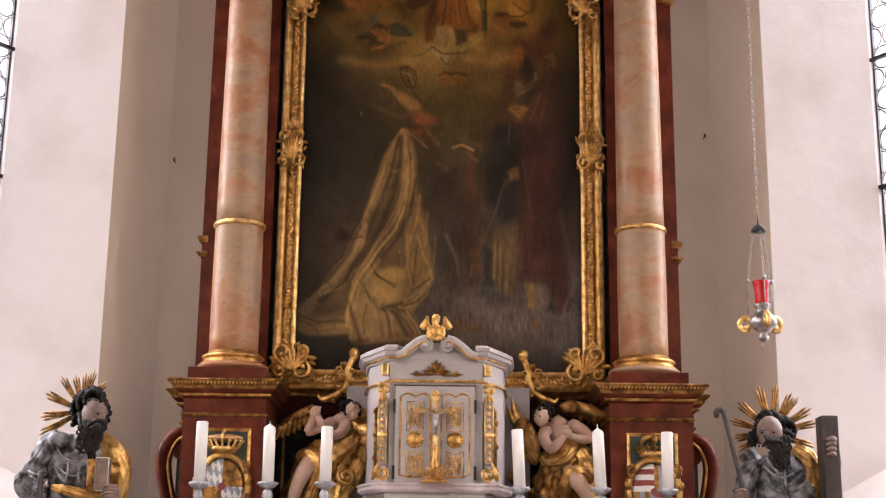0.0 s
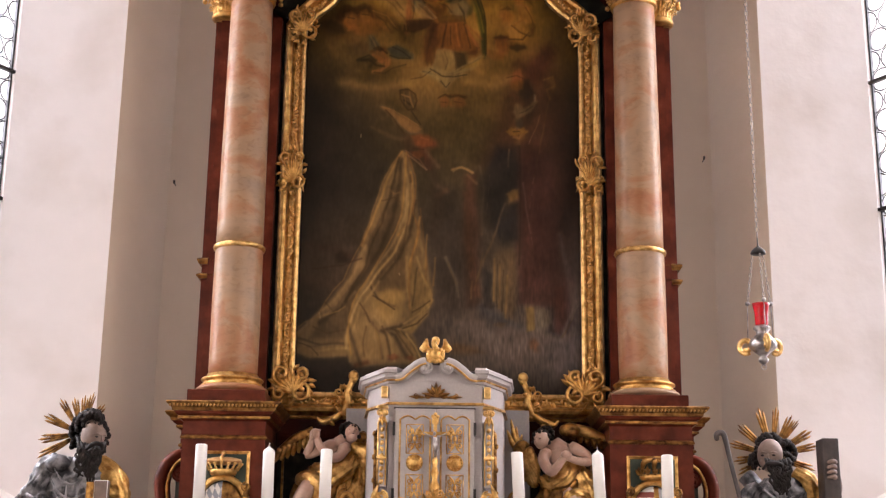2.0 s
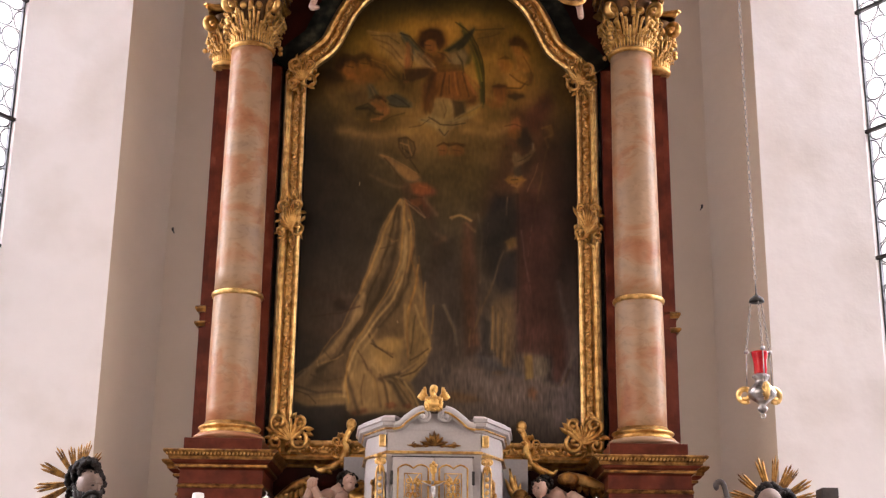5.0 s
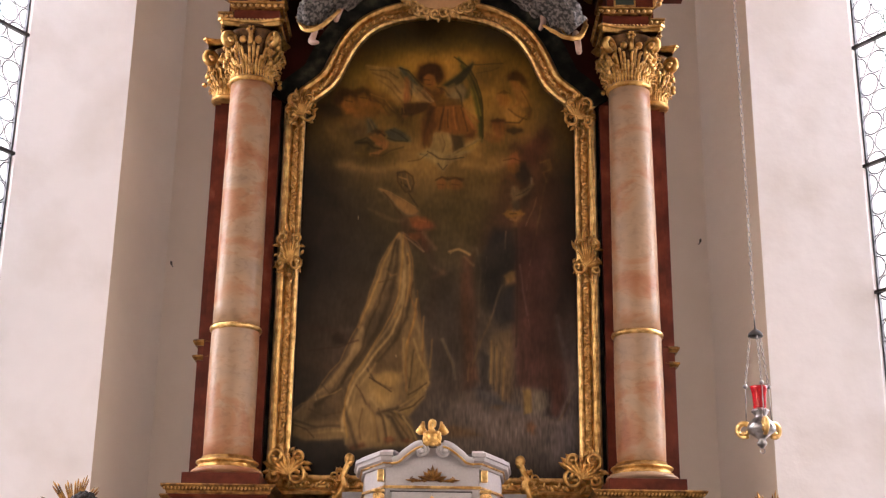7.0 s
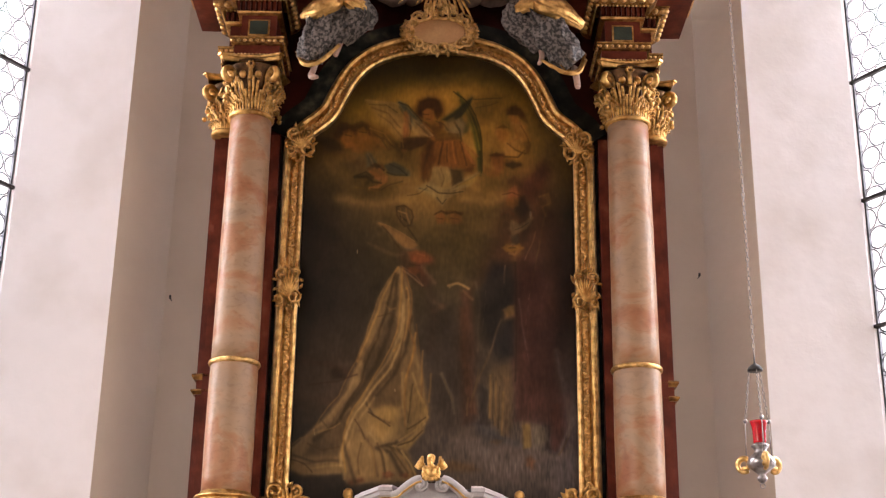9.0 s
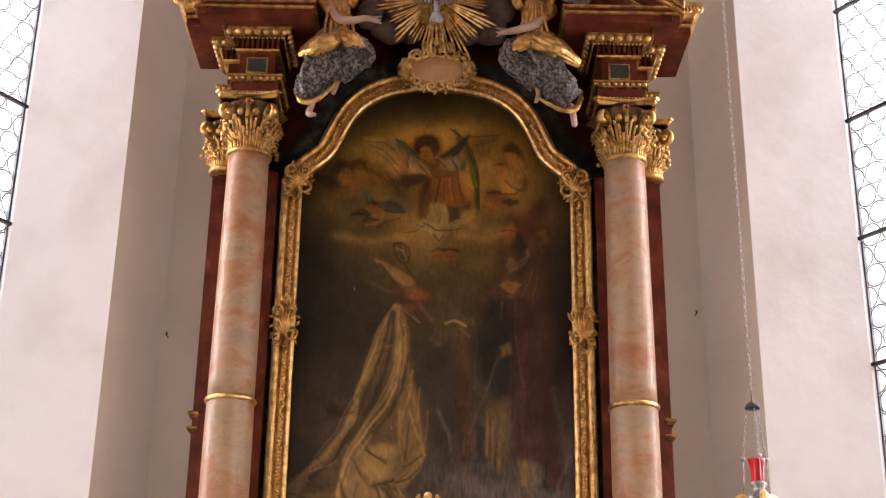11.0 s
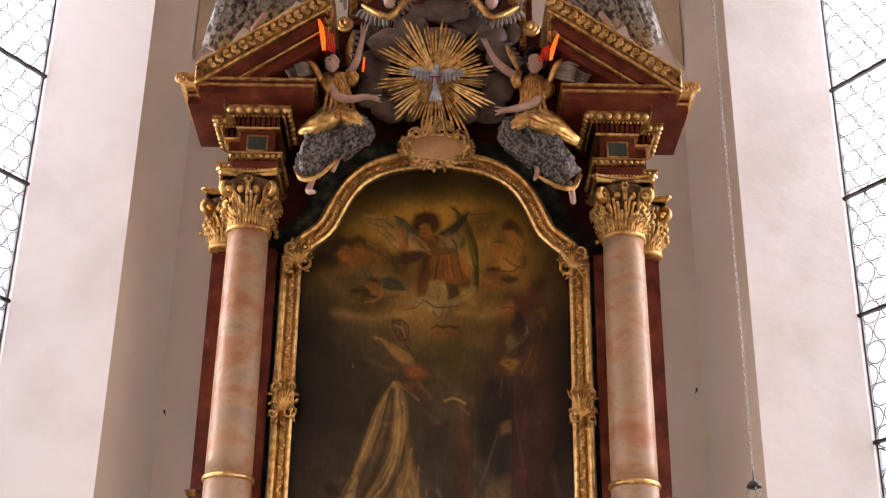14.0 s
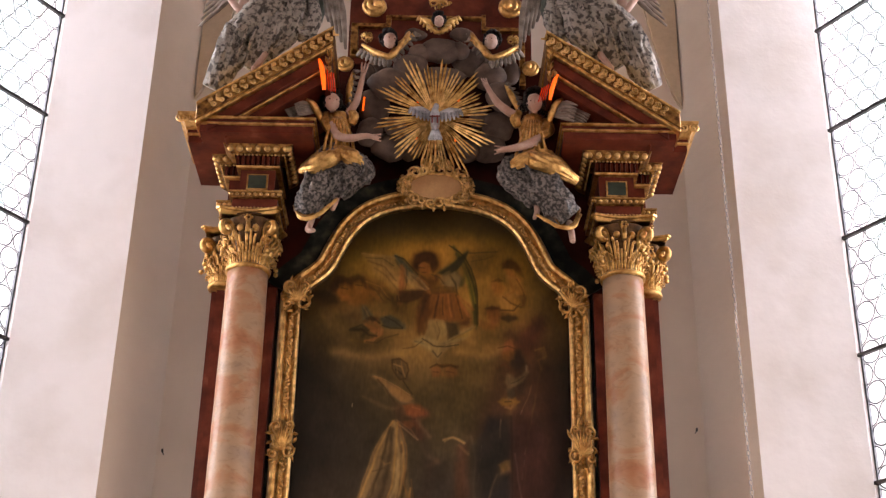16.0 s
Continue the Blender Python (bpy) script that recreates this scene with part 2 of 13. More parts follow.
def tube(bm, way, radii, seg=8, flat=1.0, folds=0, fold_depth=0.0, phase=0.0, up=(0, -1, 0.001)):
    """Round or folded body along a way; radii per point, or one. flat squeezes it towards 'up'."""
    n = len(way)
    rr = radii if isinstance(radii, (list, tuple)) else [radii] * n
    if len(rr) != n:
        rr = [rr[0] + 0 for _ in way] if len(rr) == 1 else [float(np.interp(i / (n - 1), np.linspace(0, 1, len(rr)), rr)) for i in range(n)]
    rings = []
    upv = Vector(up)
    for i in range(n):
        d = (Vector(way[min(n - 1, i + 1)]) - Vector(way[max(0, i - 1)])).normalized()
        s = d.cross(upv)
        s = s.normalized() if s.length > 1e-4 else Vector((1, 0, 0))
        u = s.cross(d)
        ring = []
        for k in range(seg):
            a = 2 * math.pi * k / seg
            r = rr[i]
            if folds:
                f1 = abs(noise.noise((math.cos(a) * folds * 0.38, math.sin(a) * folds * 0.38, i * 0.10 + phase * 5)))
                f2 = abs(noise.noise((math.cos(a) * folds * 0.9, math.sin(a) * folds * 0.9, i * 0.16 + phase * 9)))
                r *= 1 + fold_depth * (1.3 - 4.2 * f1 - 1.6 * f2)
            ring.append(bm.verts.new(Vector(way[i]) + s * (r * math.cos(a)) + u * (r * flat * math.sin(a))))
        rings.append(ring)
    for a, b in zip(rings, rings[1:]):
        for k in range(seg):
            bm.faces.new((a[k], a[(k + 1) % seg], b[(k + 1) % seg], b[k]))
    bm.faces.new(rings[0][::-1])
    bm.faces.new(rings[-1])
    return bm


def c_scroll(bm, c, r, start, turns, thick, y_out=0.0, hand=1):
    """A spiral of carved wood in the upright plane that faces the nave."""
    steps = max(8, int(14 * turns))
    way = []
    for i in range(steps + 1):
        t = i / steps
        a = radians(start) + hand * 2 * math.pi * turns * t
        q = r * (1 - 0.72 * t)
        way.append((c[0] + q * math.cos(a), c[1] - y_out * t, c[2] + q * math.sin(a)))
    tube(bm, way, [thick * 0.6, thick, thick * 0.9, thick * 0.7], 7)
    blob(bm, way[-1], (thick * 1.5,) * 3, sub=1)


def leaf(bm, base, tip, width, bow=0.02, curl=0.0):
    """A pointed carved leaf, ridged in the middle, whose tip curls forward."""
    base, tip = Vector(base), Vector(tip)
    d = tip - base
    side = d.cross(Vector((0, 1, 0)))
    side = side.normalized() if side.length > 1e-5 else Vector((1, 0, 0))
    rows = []
    for t, w in ((0, 0.35), (0.3, 0.9), (0.55, 1.0), (0.8, 0.6), (1.0, 0.06)):
        m = base + d * t + side * (curl * math.sin(math.pi * t * 0.9)) + Vector((0, -bow * math.sin(math.pi * 0.8 * t), 0))
        rows.append([bm.verts.new(m + side * (width * w) + Vector((0, 0.008, 0))), bm.verts.new(m + side * (width * w * 0.5) + Vector((0, 0.002, 0))), bm.verts.new(m + Vector((0, -0.008, 0))), bm.verts.new(m - side * (width * w * 0.5) + Vector((0, 0.002, 0))), bm.verts.new(m - side * (width * w) + Vector((0, 0.008, 0)))])
    for p, q in zip(rows, rows[1:]):
        for i in range(4):
            bm.faces.new((p[i], p[i + 1], q[i + 1], q[i]))


def rocaille(bm, c, w, h, seed, hand=1, depth=0.05):
    """Pierced shell ornament, about w by h: two facing C-scrolls, a ribbed fan between them and leaf tips round the rim."""
    rnd = random.Random(seed)
    m = min(w, h)
    c = Vector(c)
    for sx, sz, r, start, turns, sg in ((0.20, 0.22, 0.25, 200, 1.25, 1), (-0.20, -0.20, 0.27, 20, 1.3, 1), (-0.22, 0.25, 0.16, -30, 1.2, -1), (0.23, -0.24, 0.17, 150, 1.2, -1)):
        q = c + Vector((hand * sx * w, -depth * 0.5, sz * h))
        c_scroll(bm, q, r * m, start if hand > 0 else 180 - start, turns, 0.050 * m, 0.03, sg * hand)
    # ribbed shell
    root = c + Vector((-hand * 0.05 * w, -depth * 0.9, -0.20 * h))
    for i in range(9):
        a = radians(-62 + 124 * i / 8) + hand * 0.25
        k = (0.44 + 0.06 * math.cos(a * 2)) * (1 + 0.06 * (-1) ** i)
        tip = root + Vector((math.sin(a) * k * w, depth * 0.5, math.cos(a) * k * h * 1.1))
        leaf(bm, root, tip, 0.058 * m, depth * 0.6)
    # rim of leaf tips
    for i in range(18):
        a = 2 * math.pi * i / 18 + rnd.uniform(-0.12, 0.12)
        q = c + Vector((0.33 * w * math.cos(a), -rnd.uniform(0, 0.02), 0.34 * h * math.sin(a)))
        b = a + rnd.choice((-1, 1)) * rnd.uniform(0.3, 0.9)
        ln = rnd.uniform(0.14, 0.24)
        leaf(bm, q, q + Vector((math.cos(b) * ln * w, -0.01, math.sin(b) * ln * h)), 0.055 * m, 0.018, 0.02 * m * rnd.choice((-1, 1)))
    blob(bm, c + Vector((0, -depth * 0.2, -0.12 * h)), (0.10 * w, depth * 0.8, 0.13 * h), (0, 25 * hand, 0), 2)
    for i in range(6):
        blob(bm, root + Vector((hand * 0.035 * w * (i - 2.5), -0.004, -0.03 * h * (1 + abs(i - 2.5)))), (0.020 * m, 0.02 * m, 0.026 * m), sub=1)


# ---- church walls ----
YW = 9.7                                   # end wall behind the altar
CORNER = Vector((0.212 * YW, YW))
ALONG = Vector((math.cos(radians(57)), -math.sin(radians(57))))
OUT = Vector((math.sin(radians(57)), math.cos(radians(57))))
S0, S1 = 0.543, 3.25                       # window opening along the slanted wall
SPRING, TOPZ = 8.9, 13.0
SPLAY = 0.806
JAMB = (ALONG * math.cos(radians(60)) + OUT * math.sin(radians(60))) * SPLAY
DEEP = JAMB.dot(OUT)
WEND = 3.9


def wall_point(s, depth=0.0):
    return CORNER + ALONG * s + OUT * depth


def quad_strip(bm, a, b):
    va, vb = [bm.verts.new(p) for p in a], [bm.verts.new(p) for p in b]
    for i in range(len(a) - 1):
        bm.faces.new((va[i], va[i + 1], vb[i + 1], vb[i]))


def arch_line(s0, s1, z0, spring, steps=14):
    """Outline of a pointed opening, up one side and down the other: (s, z)."""
    w = s1 - s0
    r = w * 0.95
    pts = [(s0, z0), (s0, (z0 + spring) / 2), (s0, spring)]
    cx = s0 + r
    a_end = math.acos((cx - (s0 + s1) / 2) / r)
    for i in range(1, steps + 1):
        a = a_end * i / steps
        pts.append((cx - r * math.cos(a), spring + r * math.sin(a)))
    cx = s1 - r
    for i in range(steps - 1, -1, -1):
        a = a_end * i / steps
        pts.append((cx + r * math.cos(a), spring + r * math.sin(a)))
    pts += [(s1, (z0 + spring) / 2), (s1, z0)]
    return pts


def p3(side, s, depth, z):
    q = wall_point(s, depth)
    return (side * q.x, q.y, z)


SILL_IN, SILL_OUT = EYE + 0.44, EYE + 0.87
INSET = JAMB.dot(ALONG)
for side, tag in ((-1, "left"), (1, "right")):
    bm = bmesh.new()
    inner = arch_line(S0, S1, SILL_IN, SPRING)
    outer = arch_line(S0 + INSET, S1 - INSET, SILL_OUT, SPRING)
    # face of the slanted wall round the opening
    top = [(s, TOPZ) for s, z in inner]
    mid = len(inner) // 2
    quad_strip(bm, [p3(side, s, 0, z) for s, z in inner], [p3(side, 0 if i < mid else (WEND if i > mid else (S0 + S1) / 2), 0, TOPZ if i == mid else z) for i, (s, z) in enumerate(inner)])
    for a, b in ((0, S0), (S1, WEND)):
        quad_strip(bm, [p3(side, a, 0, 0), p3(side, a, 0, SILL_IN)], [p3(side, b, 0, 0), p3(side, b, 0, SILL_IN)])
    quad_strip(bm, [p3(side, S0, 0, 0), p3(side, S1, 0, 0)], [p3(side, S0, 0, SILL_IN), p3(side, S1, 0, SILL_IN)])
    zt = inner[mid][1]
    for lo, hi, i0 in ((0, (S0 + S1) / 2, mid - 1), ((S0 + S1) / 2, WEND, mid + 1)):
        edge = 0 if lo == 0 else WEND
        vs = [bm.verts.new(p3(side, *q)) for q in ((edge, 0, inner[i0][1]), (edge, 0, TOPZ), ((S0 + S1) / 2, 0, TOPZ))]
        bm.faces.new(vs)
    bmesh.ops.remove_doubles(bm, verts=bm.verts, dist=0.0005)
    bmesh.ops.recalc_face_normals(bm, faces=bm.faces)
    tagged(part("wall_" + tag, bm, WALL_BEIGE), "beige slanted chancel wall beside the altar", "wall", kind="structure")
    # splayed reveal, sloping sill, outer face
    bm = bmesh.new()
    a = [p3(side, s, 0, z) for s, z in inner]
    b = [p3(side, s, DEEP, z) for s, z in outer]
    quad_strip(bm, a + [a[0]], b + [b[0]])
    c = [p3(side, s, DEEP + 0.35, z) for s, z in outer]
    quad_strip(bm, b + [b[0]], c + [c[0]])
    bmesh.ops.remove_doubles(bm, verts=bm.verts, dist=0.0005)
    bmesh.ops.recalc_face_normals(bm, faces=bm.faces)
    tagged(part("reveal_" + tag, bm, PLASTER), "white lime-plastered deep window reveal with sloping sill", "window reveal", kind="structure")

    # window: lead rings, saddle bars, glass
    win = thing("window_1" if side < 0 else "window_2", p3(side, (S0 + S1) / 2, DEEP, SILL_OUT), "tall pointed window of round leaded panes with iron bars", "window", "chancel windows", "structure")
    bm = bmesh.new()
    o2 = [p3(side, s, DEEP + 0.06, z) for s, z in outer]
    bm.faces.new([bm.verts.new(q) for q in o2])
    g = part("pane", bm, PANE, win)
    g.visible_shadow = False
    bm = bmesh.new()
    rr, ring_w, seg = 0.092, 0.0112, 16
    rise = rr * math.sqrt(3)
    cols = int((S1 - S0 - 2 * INSET) / (2 * rr)) + 1
    rows = int((11.4 - SILL_OUT) / rise)
    half = (S1 - S0) / 2 - INSET
    rounds = []
    for j in range(rows):
        z = SILL_OUT + rr + j * rise
        for i in range(cols + 1):
            s = S0 + INSET + rr + i * 2 * rr - (rr if j % 2 else 0)
            if z > SPRING - 0.3:
                wid = half * math.sqrt(max(0, 1 - ((z - SPRING) / (inner[mid][1] - SPRING)) ** 2)) if z > SPRING else half
                if abs(s - (S0 + S1) / 2) > wid - rr * 0.6:
                    continue
            if s > S1 - INSET or s < S0 + INSET - 0.01:
                continue
            if s - rr > S0 + INSET + 0.002 and i < 6 and z < SPRING - 0.3 and len(rounds) < 300:
                rounds.append((s, z))
                continue
            ra, rb = [], []
            for k in range(seg):
                an = 2 * math.pi * k / seg
                q = s + rr * math.cos(an), z + rr * math.sin(an)
                e = s + (rr - ring_w) * math.cos(an), z + (rr - ring_w) * math.sin(an)
                ra.append(bm.verts.new(p3(side, max(q[0], S0 + INSET), DEEP + 0.045, q[1])))
                rb.append(bm.verts.new(p3(side, max(e[0], S0 + INSET), DEEP + 0.045, e[1])))
            for k in range(seg):
                bm.faces.new((ra[k], ra[(k + 1) % seg], rb[(k + 1) % seg], rb[k]))
    ob = part("lead_came", bm, LEAD, win, "dark lead rings between round panes")
    ob["kind"] = "stuff"
    # one blown round pane in its lead ring, shared by all of them
    bm = bmesh.new()
    ax, inw = Vector((side * ALONG.x, ALONG.y, 0)), Vector((side * OUT.x, OUT.y, 0))
    circle = [(math.cos(2 * math.pi * k / seg), math.sin(2 * math.pi * k / seg)) for k in range(seg)]
    rings = [[bm.verts.new(ax * (q * a) + Vector((0, 0, q * b)) + inw * d) for a, b in circle] for q, d in ((rr, 0.0), (rr - ring_w * 0.5, -0.004), (rr - ring_w, 0.0), (rr * 0.4, 0.004))]
    for ring, (ra, rb) in enumerate(zip(rings, rings[1:])):
        for k in range(seg):
            bm.faces.new((ra[k], ra[(k + 1) % seg], rb[(k + 1) % seg], rb[k])).material_index = ring // 2
    bm.faces.new(rings[-1]).material_index = 1
    me = bpy.data.meshes.new("round_pane")
    bm.to_mesh(me)
    bm.free()
    me.materials.append(LEAD)
    me.materials.append(PANE)
    for s, z in rounds:
        ob = new("round_pane", me)
        ob.parent = win
        ob.location = Vector(p3(side, s, DEEP + 0.045, z)) - PLACE[win]
        ob.visible_shadow = False
    bm = bmesh.new()
    edge_o, edge_i = outer, [(s + (0.014 if s < (S0 + S1) / 2 else -0.014), z - 0.01) for s, z in outer]
    quad_strip(bm, [p3(side, s, DEEP + 0.035, z) for s, z in edge_o], [p3(side, s, DEEP + 0.035, z) for s, z in edge_i])
    quad_strip(bm, [p3(side, s, DEEP + 0.035, z) for s, z in edge_i], [p3(side, s, DEEP + 0.06, z) for s, z in edge_i])
    part("window_frame", bm, LEAD, win, "dark iron edge strip")
    for i in range(7):
        z = EYE + 0.88 + 0.98 * (i + 1)
        hw = half if z < SPRING else half * math.sqrt(max(0.05, 1 - ((z - SPRING) / (inner[mid][1] - SPRING)) ** 2))
        m0, m1 = (S0 + S1) / 2 - hw, (S0 + S1) / 2 + hw
        bm = bmesh.new()
        for a, b in (((m0, DEEP + 0.0), (m1, DEEP + 0.0)),):
            pts = [p3(side, a[0], a[1], z - 0.012), p3(side, b[0], b[1], z - 0.012), p3(side, b[0], b[1], z + 0.012), p3(side, a[0], a[1], z + 0.012)]
            pts2 = [p3(side, a[0], a[1] + 0.03, z - 0.012), p3(side, b[0], b[1] + 0.03, z - 0.012), p3(side, b[0], b[1] + 0.03, z + 0.012), p3(side, a[0], a[1] + 0.03, z + 0.012)]
            quad_strip(bm, pts + [pts[0]], pts2 + [pts2[0]])
            bm.faces.new([bm.verts.new(q) for q in pts])
        part("saddle_bar", bm, IRON, win)
    # the sky stands high outside: its light falls slantwise down into the chancel
    lc = p3(side, (S0 + S1) / 2 + 0.4, DEEP + 2.6, 8.2)
    lt = p3(side, (S0 + S1) / 2, 0.0, 6.6)
    sky_lamp("window_daylight", lc, lt, 6.0, 9.0, 2.7)
    bm = bmesh.new()
    bm.faces.new([bm.verts.new(p3(side, s, DEEP + 7.0, z)) for s, z in ((-9, -1), (12, -1), (12, 22), (-9, 22))])
    tagged(part("backdrop_sky", bm, OVERCAST), "plain white overcast sky outside the window", "sky", kind="structure")

# end wall, side walls, back wall, floor, ceiling
bm = bmesh.new()
box(bm, -CORNER.x - 0.02, CORNER.x + 0.02, YW, YW + 0.4, 0, TOPZ)
tagged(part("wall_end", bm, WALL_BEIGE), "beige end wall behind the altar", "wall", kind="structure")
XS = wall_point(WEND).x
YS = wall_point(WEND).y
for side, tag in ((-1, "west"), (1, "east")):
    bm = bmesh.new()
    holes = [(2.4, 4.2), (-2.2, -0.4)]
    ys = [-7.0, *[h for p in sorted(holes) for h in p], YS]
    for y0, y1 in zip(ys[0::2], ys[1::2]):
        box(bm, side * XS, side * (XS + 0.6), y0, y1, 0, TOPZ)
    for y0, y1 in holes:
        box(bm, side * XS, side * (XS + 0.6), y0, y1, 0, 1.7)
        box(bm, side * XS, side * (XS + 0.6), y0, y1, 6.3, TOPZ)
        sky_lamp("window_daylight", (side * (XS + 0.5), (y0 + y1) / 2, 4.0), (0, (y0 + y1) / 2 + 3.0, 1.6), y1 - y0, 4.6, 0.64, (1.0, 0.90, 0.81), 100)
    tagged(part("wall_" + tag, bm, PLASTER), "white lime-plastered side wall of the chancel", "wall", kind="structure")
bm = bmesh.new()
box(bm, -XS - 0.6, XS + 0.6, -7.4, -7.0, 0, TOPZ)
tagged(part("wall_south", bm, PLASTER), "white plastered wall behind the viewer", "wall", kind="structure")
bm = bmesh.new()
box(bm, -XS - 0.6, XS + 0.6, -7.4, YW + 0.4, -0.3, 0)
tagged(part("floor", bm, STONE), "worn light stone slab floor", "floor", kind="structure")
bm = bmesh.new()
box(bm, -XS - 0.6, XS + 0.6, -7.4, YW + 0.4, TOPZ, TOPZ + 0.3)
tagged(part("ceiling", bm, PLASTER), "white plastered ceiling over the chancel", "ceiling", kind="structure")

for side, tag in ((-1, "left"), (1, "right")):
    arc = [(2.07, 7.80), (2.00, 7.95), (1.93, 8.20), (1.86, 8.50), (1.79, 8.90), (1.66, 9.4), (1.40, 10.1), (1.0, 10.8), (0.4, 11.7), (0.0, 12.4)]
    bm = bmesh.new()
    f = [bm.verts.new((side * x, YW - 0.05, z)) for x, z in arc]
    g = [bm.verts.new((side * 2.07, YW - 0.05, z)) for x, z in arc]
    h = [bm.verts.new((side * x, YW + 0.01, z)) for x, z in arc]
    for k in range(len(arc) - 1):
        bm.faces.new((f[k], f[k + 1], g[k + 1], g[k]))
        bm.faces.new((f[k], f[k + 1], h[k + 1], h[k]))
    bmesh.ops.remove_doubles(bm, verts=bm.verts, dist=0.001)
    tagged(part("vault_" + tag, bm, PLASTER_OCHRE), "ochre-painted springing of the vault in the chancel corner", "vault", kind="structure")

# ---- altarpiece ----
CX, CY = 1.345, 8.72          # column axis
altar = thing("altarpiece", (0, 9.05, 0), "tall baroque altarpiece of red marbled wood with gilded mouldings", "altarpiece")


def mirror_plan(plan, side):
    """Plan given for the left half with |x|, drawn from outside inwards."""
    return [(-x, y) for x, y in plan] if side < 0 else [(x, y) for x, y in reversed(plan)]


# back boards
part("back_panel", box(bmesh.new(), -1.56, 1.56, 9.03, 9.10, 0, 6.95), RED_RECESS, altar, "dark red back boards")
for side in (-1, 1):
    part("lower_panel", box(bmesh.new(), side * 0.62, side * 1.06, 8.985, 9.03, 1.5, 2.60), BLACKGREEN, altar, "black panel behind the kneeling figure")
    part("lower_panel_edge", box(bmesh.new(), side * 1.015, side * 1.03, 8.965, 8.99, 1.5, 2.60), GOLD_DARK, altar, "thin gilded edge")
    part("shrine_wing", box(bmesh.new(), side * 0.42, side * 0.60, 8.80, 8.86, 1.5, 2.88), GREYPAINT, altar, "grey painted board beside the shrine")
part("field_panel", box(bmesh.new(), -1.17, 1.17, 9.005, 9.03, 2.86, 5.62), BLACKGREEN, altar, "black-green marbled field round the picture")
for side in (-1, 1):
    # pilaster behind the column, outer edge showing
    bm = bmesh.new()
    plan = [(1.635, 9.1), (1.635, 8.96), (1.59, 8.96), (1.59, 8.93), (1.155, 8.93), (1.155, 9.03)]
    sweep(bm, mirror_plan(plan, side), [(0, 2.86), (0, 5.72)], caps=False)
    part("pilaster", bm, RED, altar, "red marbled pilaster behind the column")
    # its base and half-height moulding
    for z, h in ((2.93, 0.04), (3.905, 0.022), (3.80, 0.018)):
        bm = bmesh.new()
        sweep(bm, mirror_plan([(1.635, 9.1), (1.635, 8.96), (1.53, 8.96)], side), [(0.0, z - h), (0.016, z - h), (0.03, z), (0.03, z + h * 0.6), (0.016, z + h), (0, z + h)])
        part("pilaster_moulding", bm, GOLD_DARK, altar, "gilded moulding")

    # pedestal
    bx = (1.083, 1.604)
    bm = bmesh.new()
    plan = [(1.70, 9.1), (1.70, 8.93), (1.604, 8.93), (1.604, 8.47), (1.083, 8.47), (1.083, 9.03)]
    sweep(bm, mirror_plan(plan, side), [(0.03, 0), (0.03, 0.4), (0, 0.45), (0, 2.63)], caps=False)
    part("pedestal", bm, RED, altar, "red marbled pedestal under the column")
    bm = bmesh.new()
    sweep(bm, mirror_plan(plan, side), [(0, 2.628), (0.010, 2.632), (0.013, 2.640), (0.009, 2.648), (0, 2.655)], caps=False)
    part("pedestal_bead", bm, GOLD_DARK, altar, "gilded bead")
    bm = bmesh.new()
    sweep(bm, mirror_plan(plan, side), [(0, 2.652), (0.0, 2.74), (0.02, 2.755)], caps=False)
    part("pedestal_neck", bm, RED, altar)
    bm = bmesh.new()
    sweep(bm, mirror_plan(plan, side), [(0.018, 2.752), (0.03, 2.756), (0.03, 2.77), (0.02, 2.774)], caps=False)
    part("pedestal_fillet", bm, GOLD_DARK, altar, "gilded fillet")
    bm = bmesh.new()
    sweep(bm, mirror_plan(plan, side), [(0.02, 2.772), (0.045, 2.785), (0.055, 2.80)], caps=False)
    part("pedestal_cove", bm, RED, altar)
    bm = bmesh.new()
    prof = [(0.05, 2.798), (0.062, 2.80), (0.066, 2.818), (0.09, 2.838), (0.098, 2.852), (0.09, 2.86), (0.0, 2.862)]
    sweep(bm, mirror_plan(plan, side), prof, caps=False)
    part("pedestal_cornice", bm, GOLD_DARK, altar, "gilded carved cornice")
    bm = bmesh.new()
    for i in range(30):
        x = side * (1.01 + i * 0.023)
        blob(bm, (x, 8.47 - 0.083, 2.832), (0.008, 0.008, 0.014), (30, 20, 0), 1)
    part("cornice_carving", bm, GOLD, altar)["kind"] = "stuff"
    bm = bmesh.new()
    box(bm, side * 1.098, side * 1.592, 8.475, 8.97, 2.86, 2.945, 0.006)
    part("plinth", bm, RED, altar, "red marbled plinth")

    # column
    col = part("column", lathe(bmesh.new(), (side * CX, CY), [(0.159 + 0.003 * math.sin(math.pi * i / 8), 3.05 + i * 0.108) for i in range(9)] + [(0.159, 3.925)], 40), COLUMN, altar, "cream stucco-marble column with rusty clouds", True)
    bm = lathe(bmesh.new(), (side * CX, CY), [(0.157 - 0.012 * (i / 14) ** 1.3, 3.945 + i * (5.735 - 3.945) / 14) for i in range(15)], 40)
    part("shaft", bm, COLUMN, col, smooth=True)
    bm = lathe(bmesh.new(), (side * CX, CY), [(0.160, 3.915), (0.171, 3.92), (0.175, 3.932), (0.171, 3.945), (0.161, 3.95), (0.148, 3.955)], 40)
    part("ring", bm, GOLD_PALE, col, "gilded ring round the shaft", True)
    prof = [(0.20, 2.945)] + [(0.205 + 0.030 * math.sin(math.pi * i / 8), 2.947 + 0.05 * i / 8) for i in range(9)]
    bm = lathe(bmesh.new(), (side * CX, CY), prof, 40)
    part("base_torus", bm, COLUMN, col, "pale lower torus of the base", True)
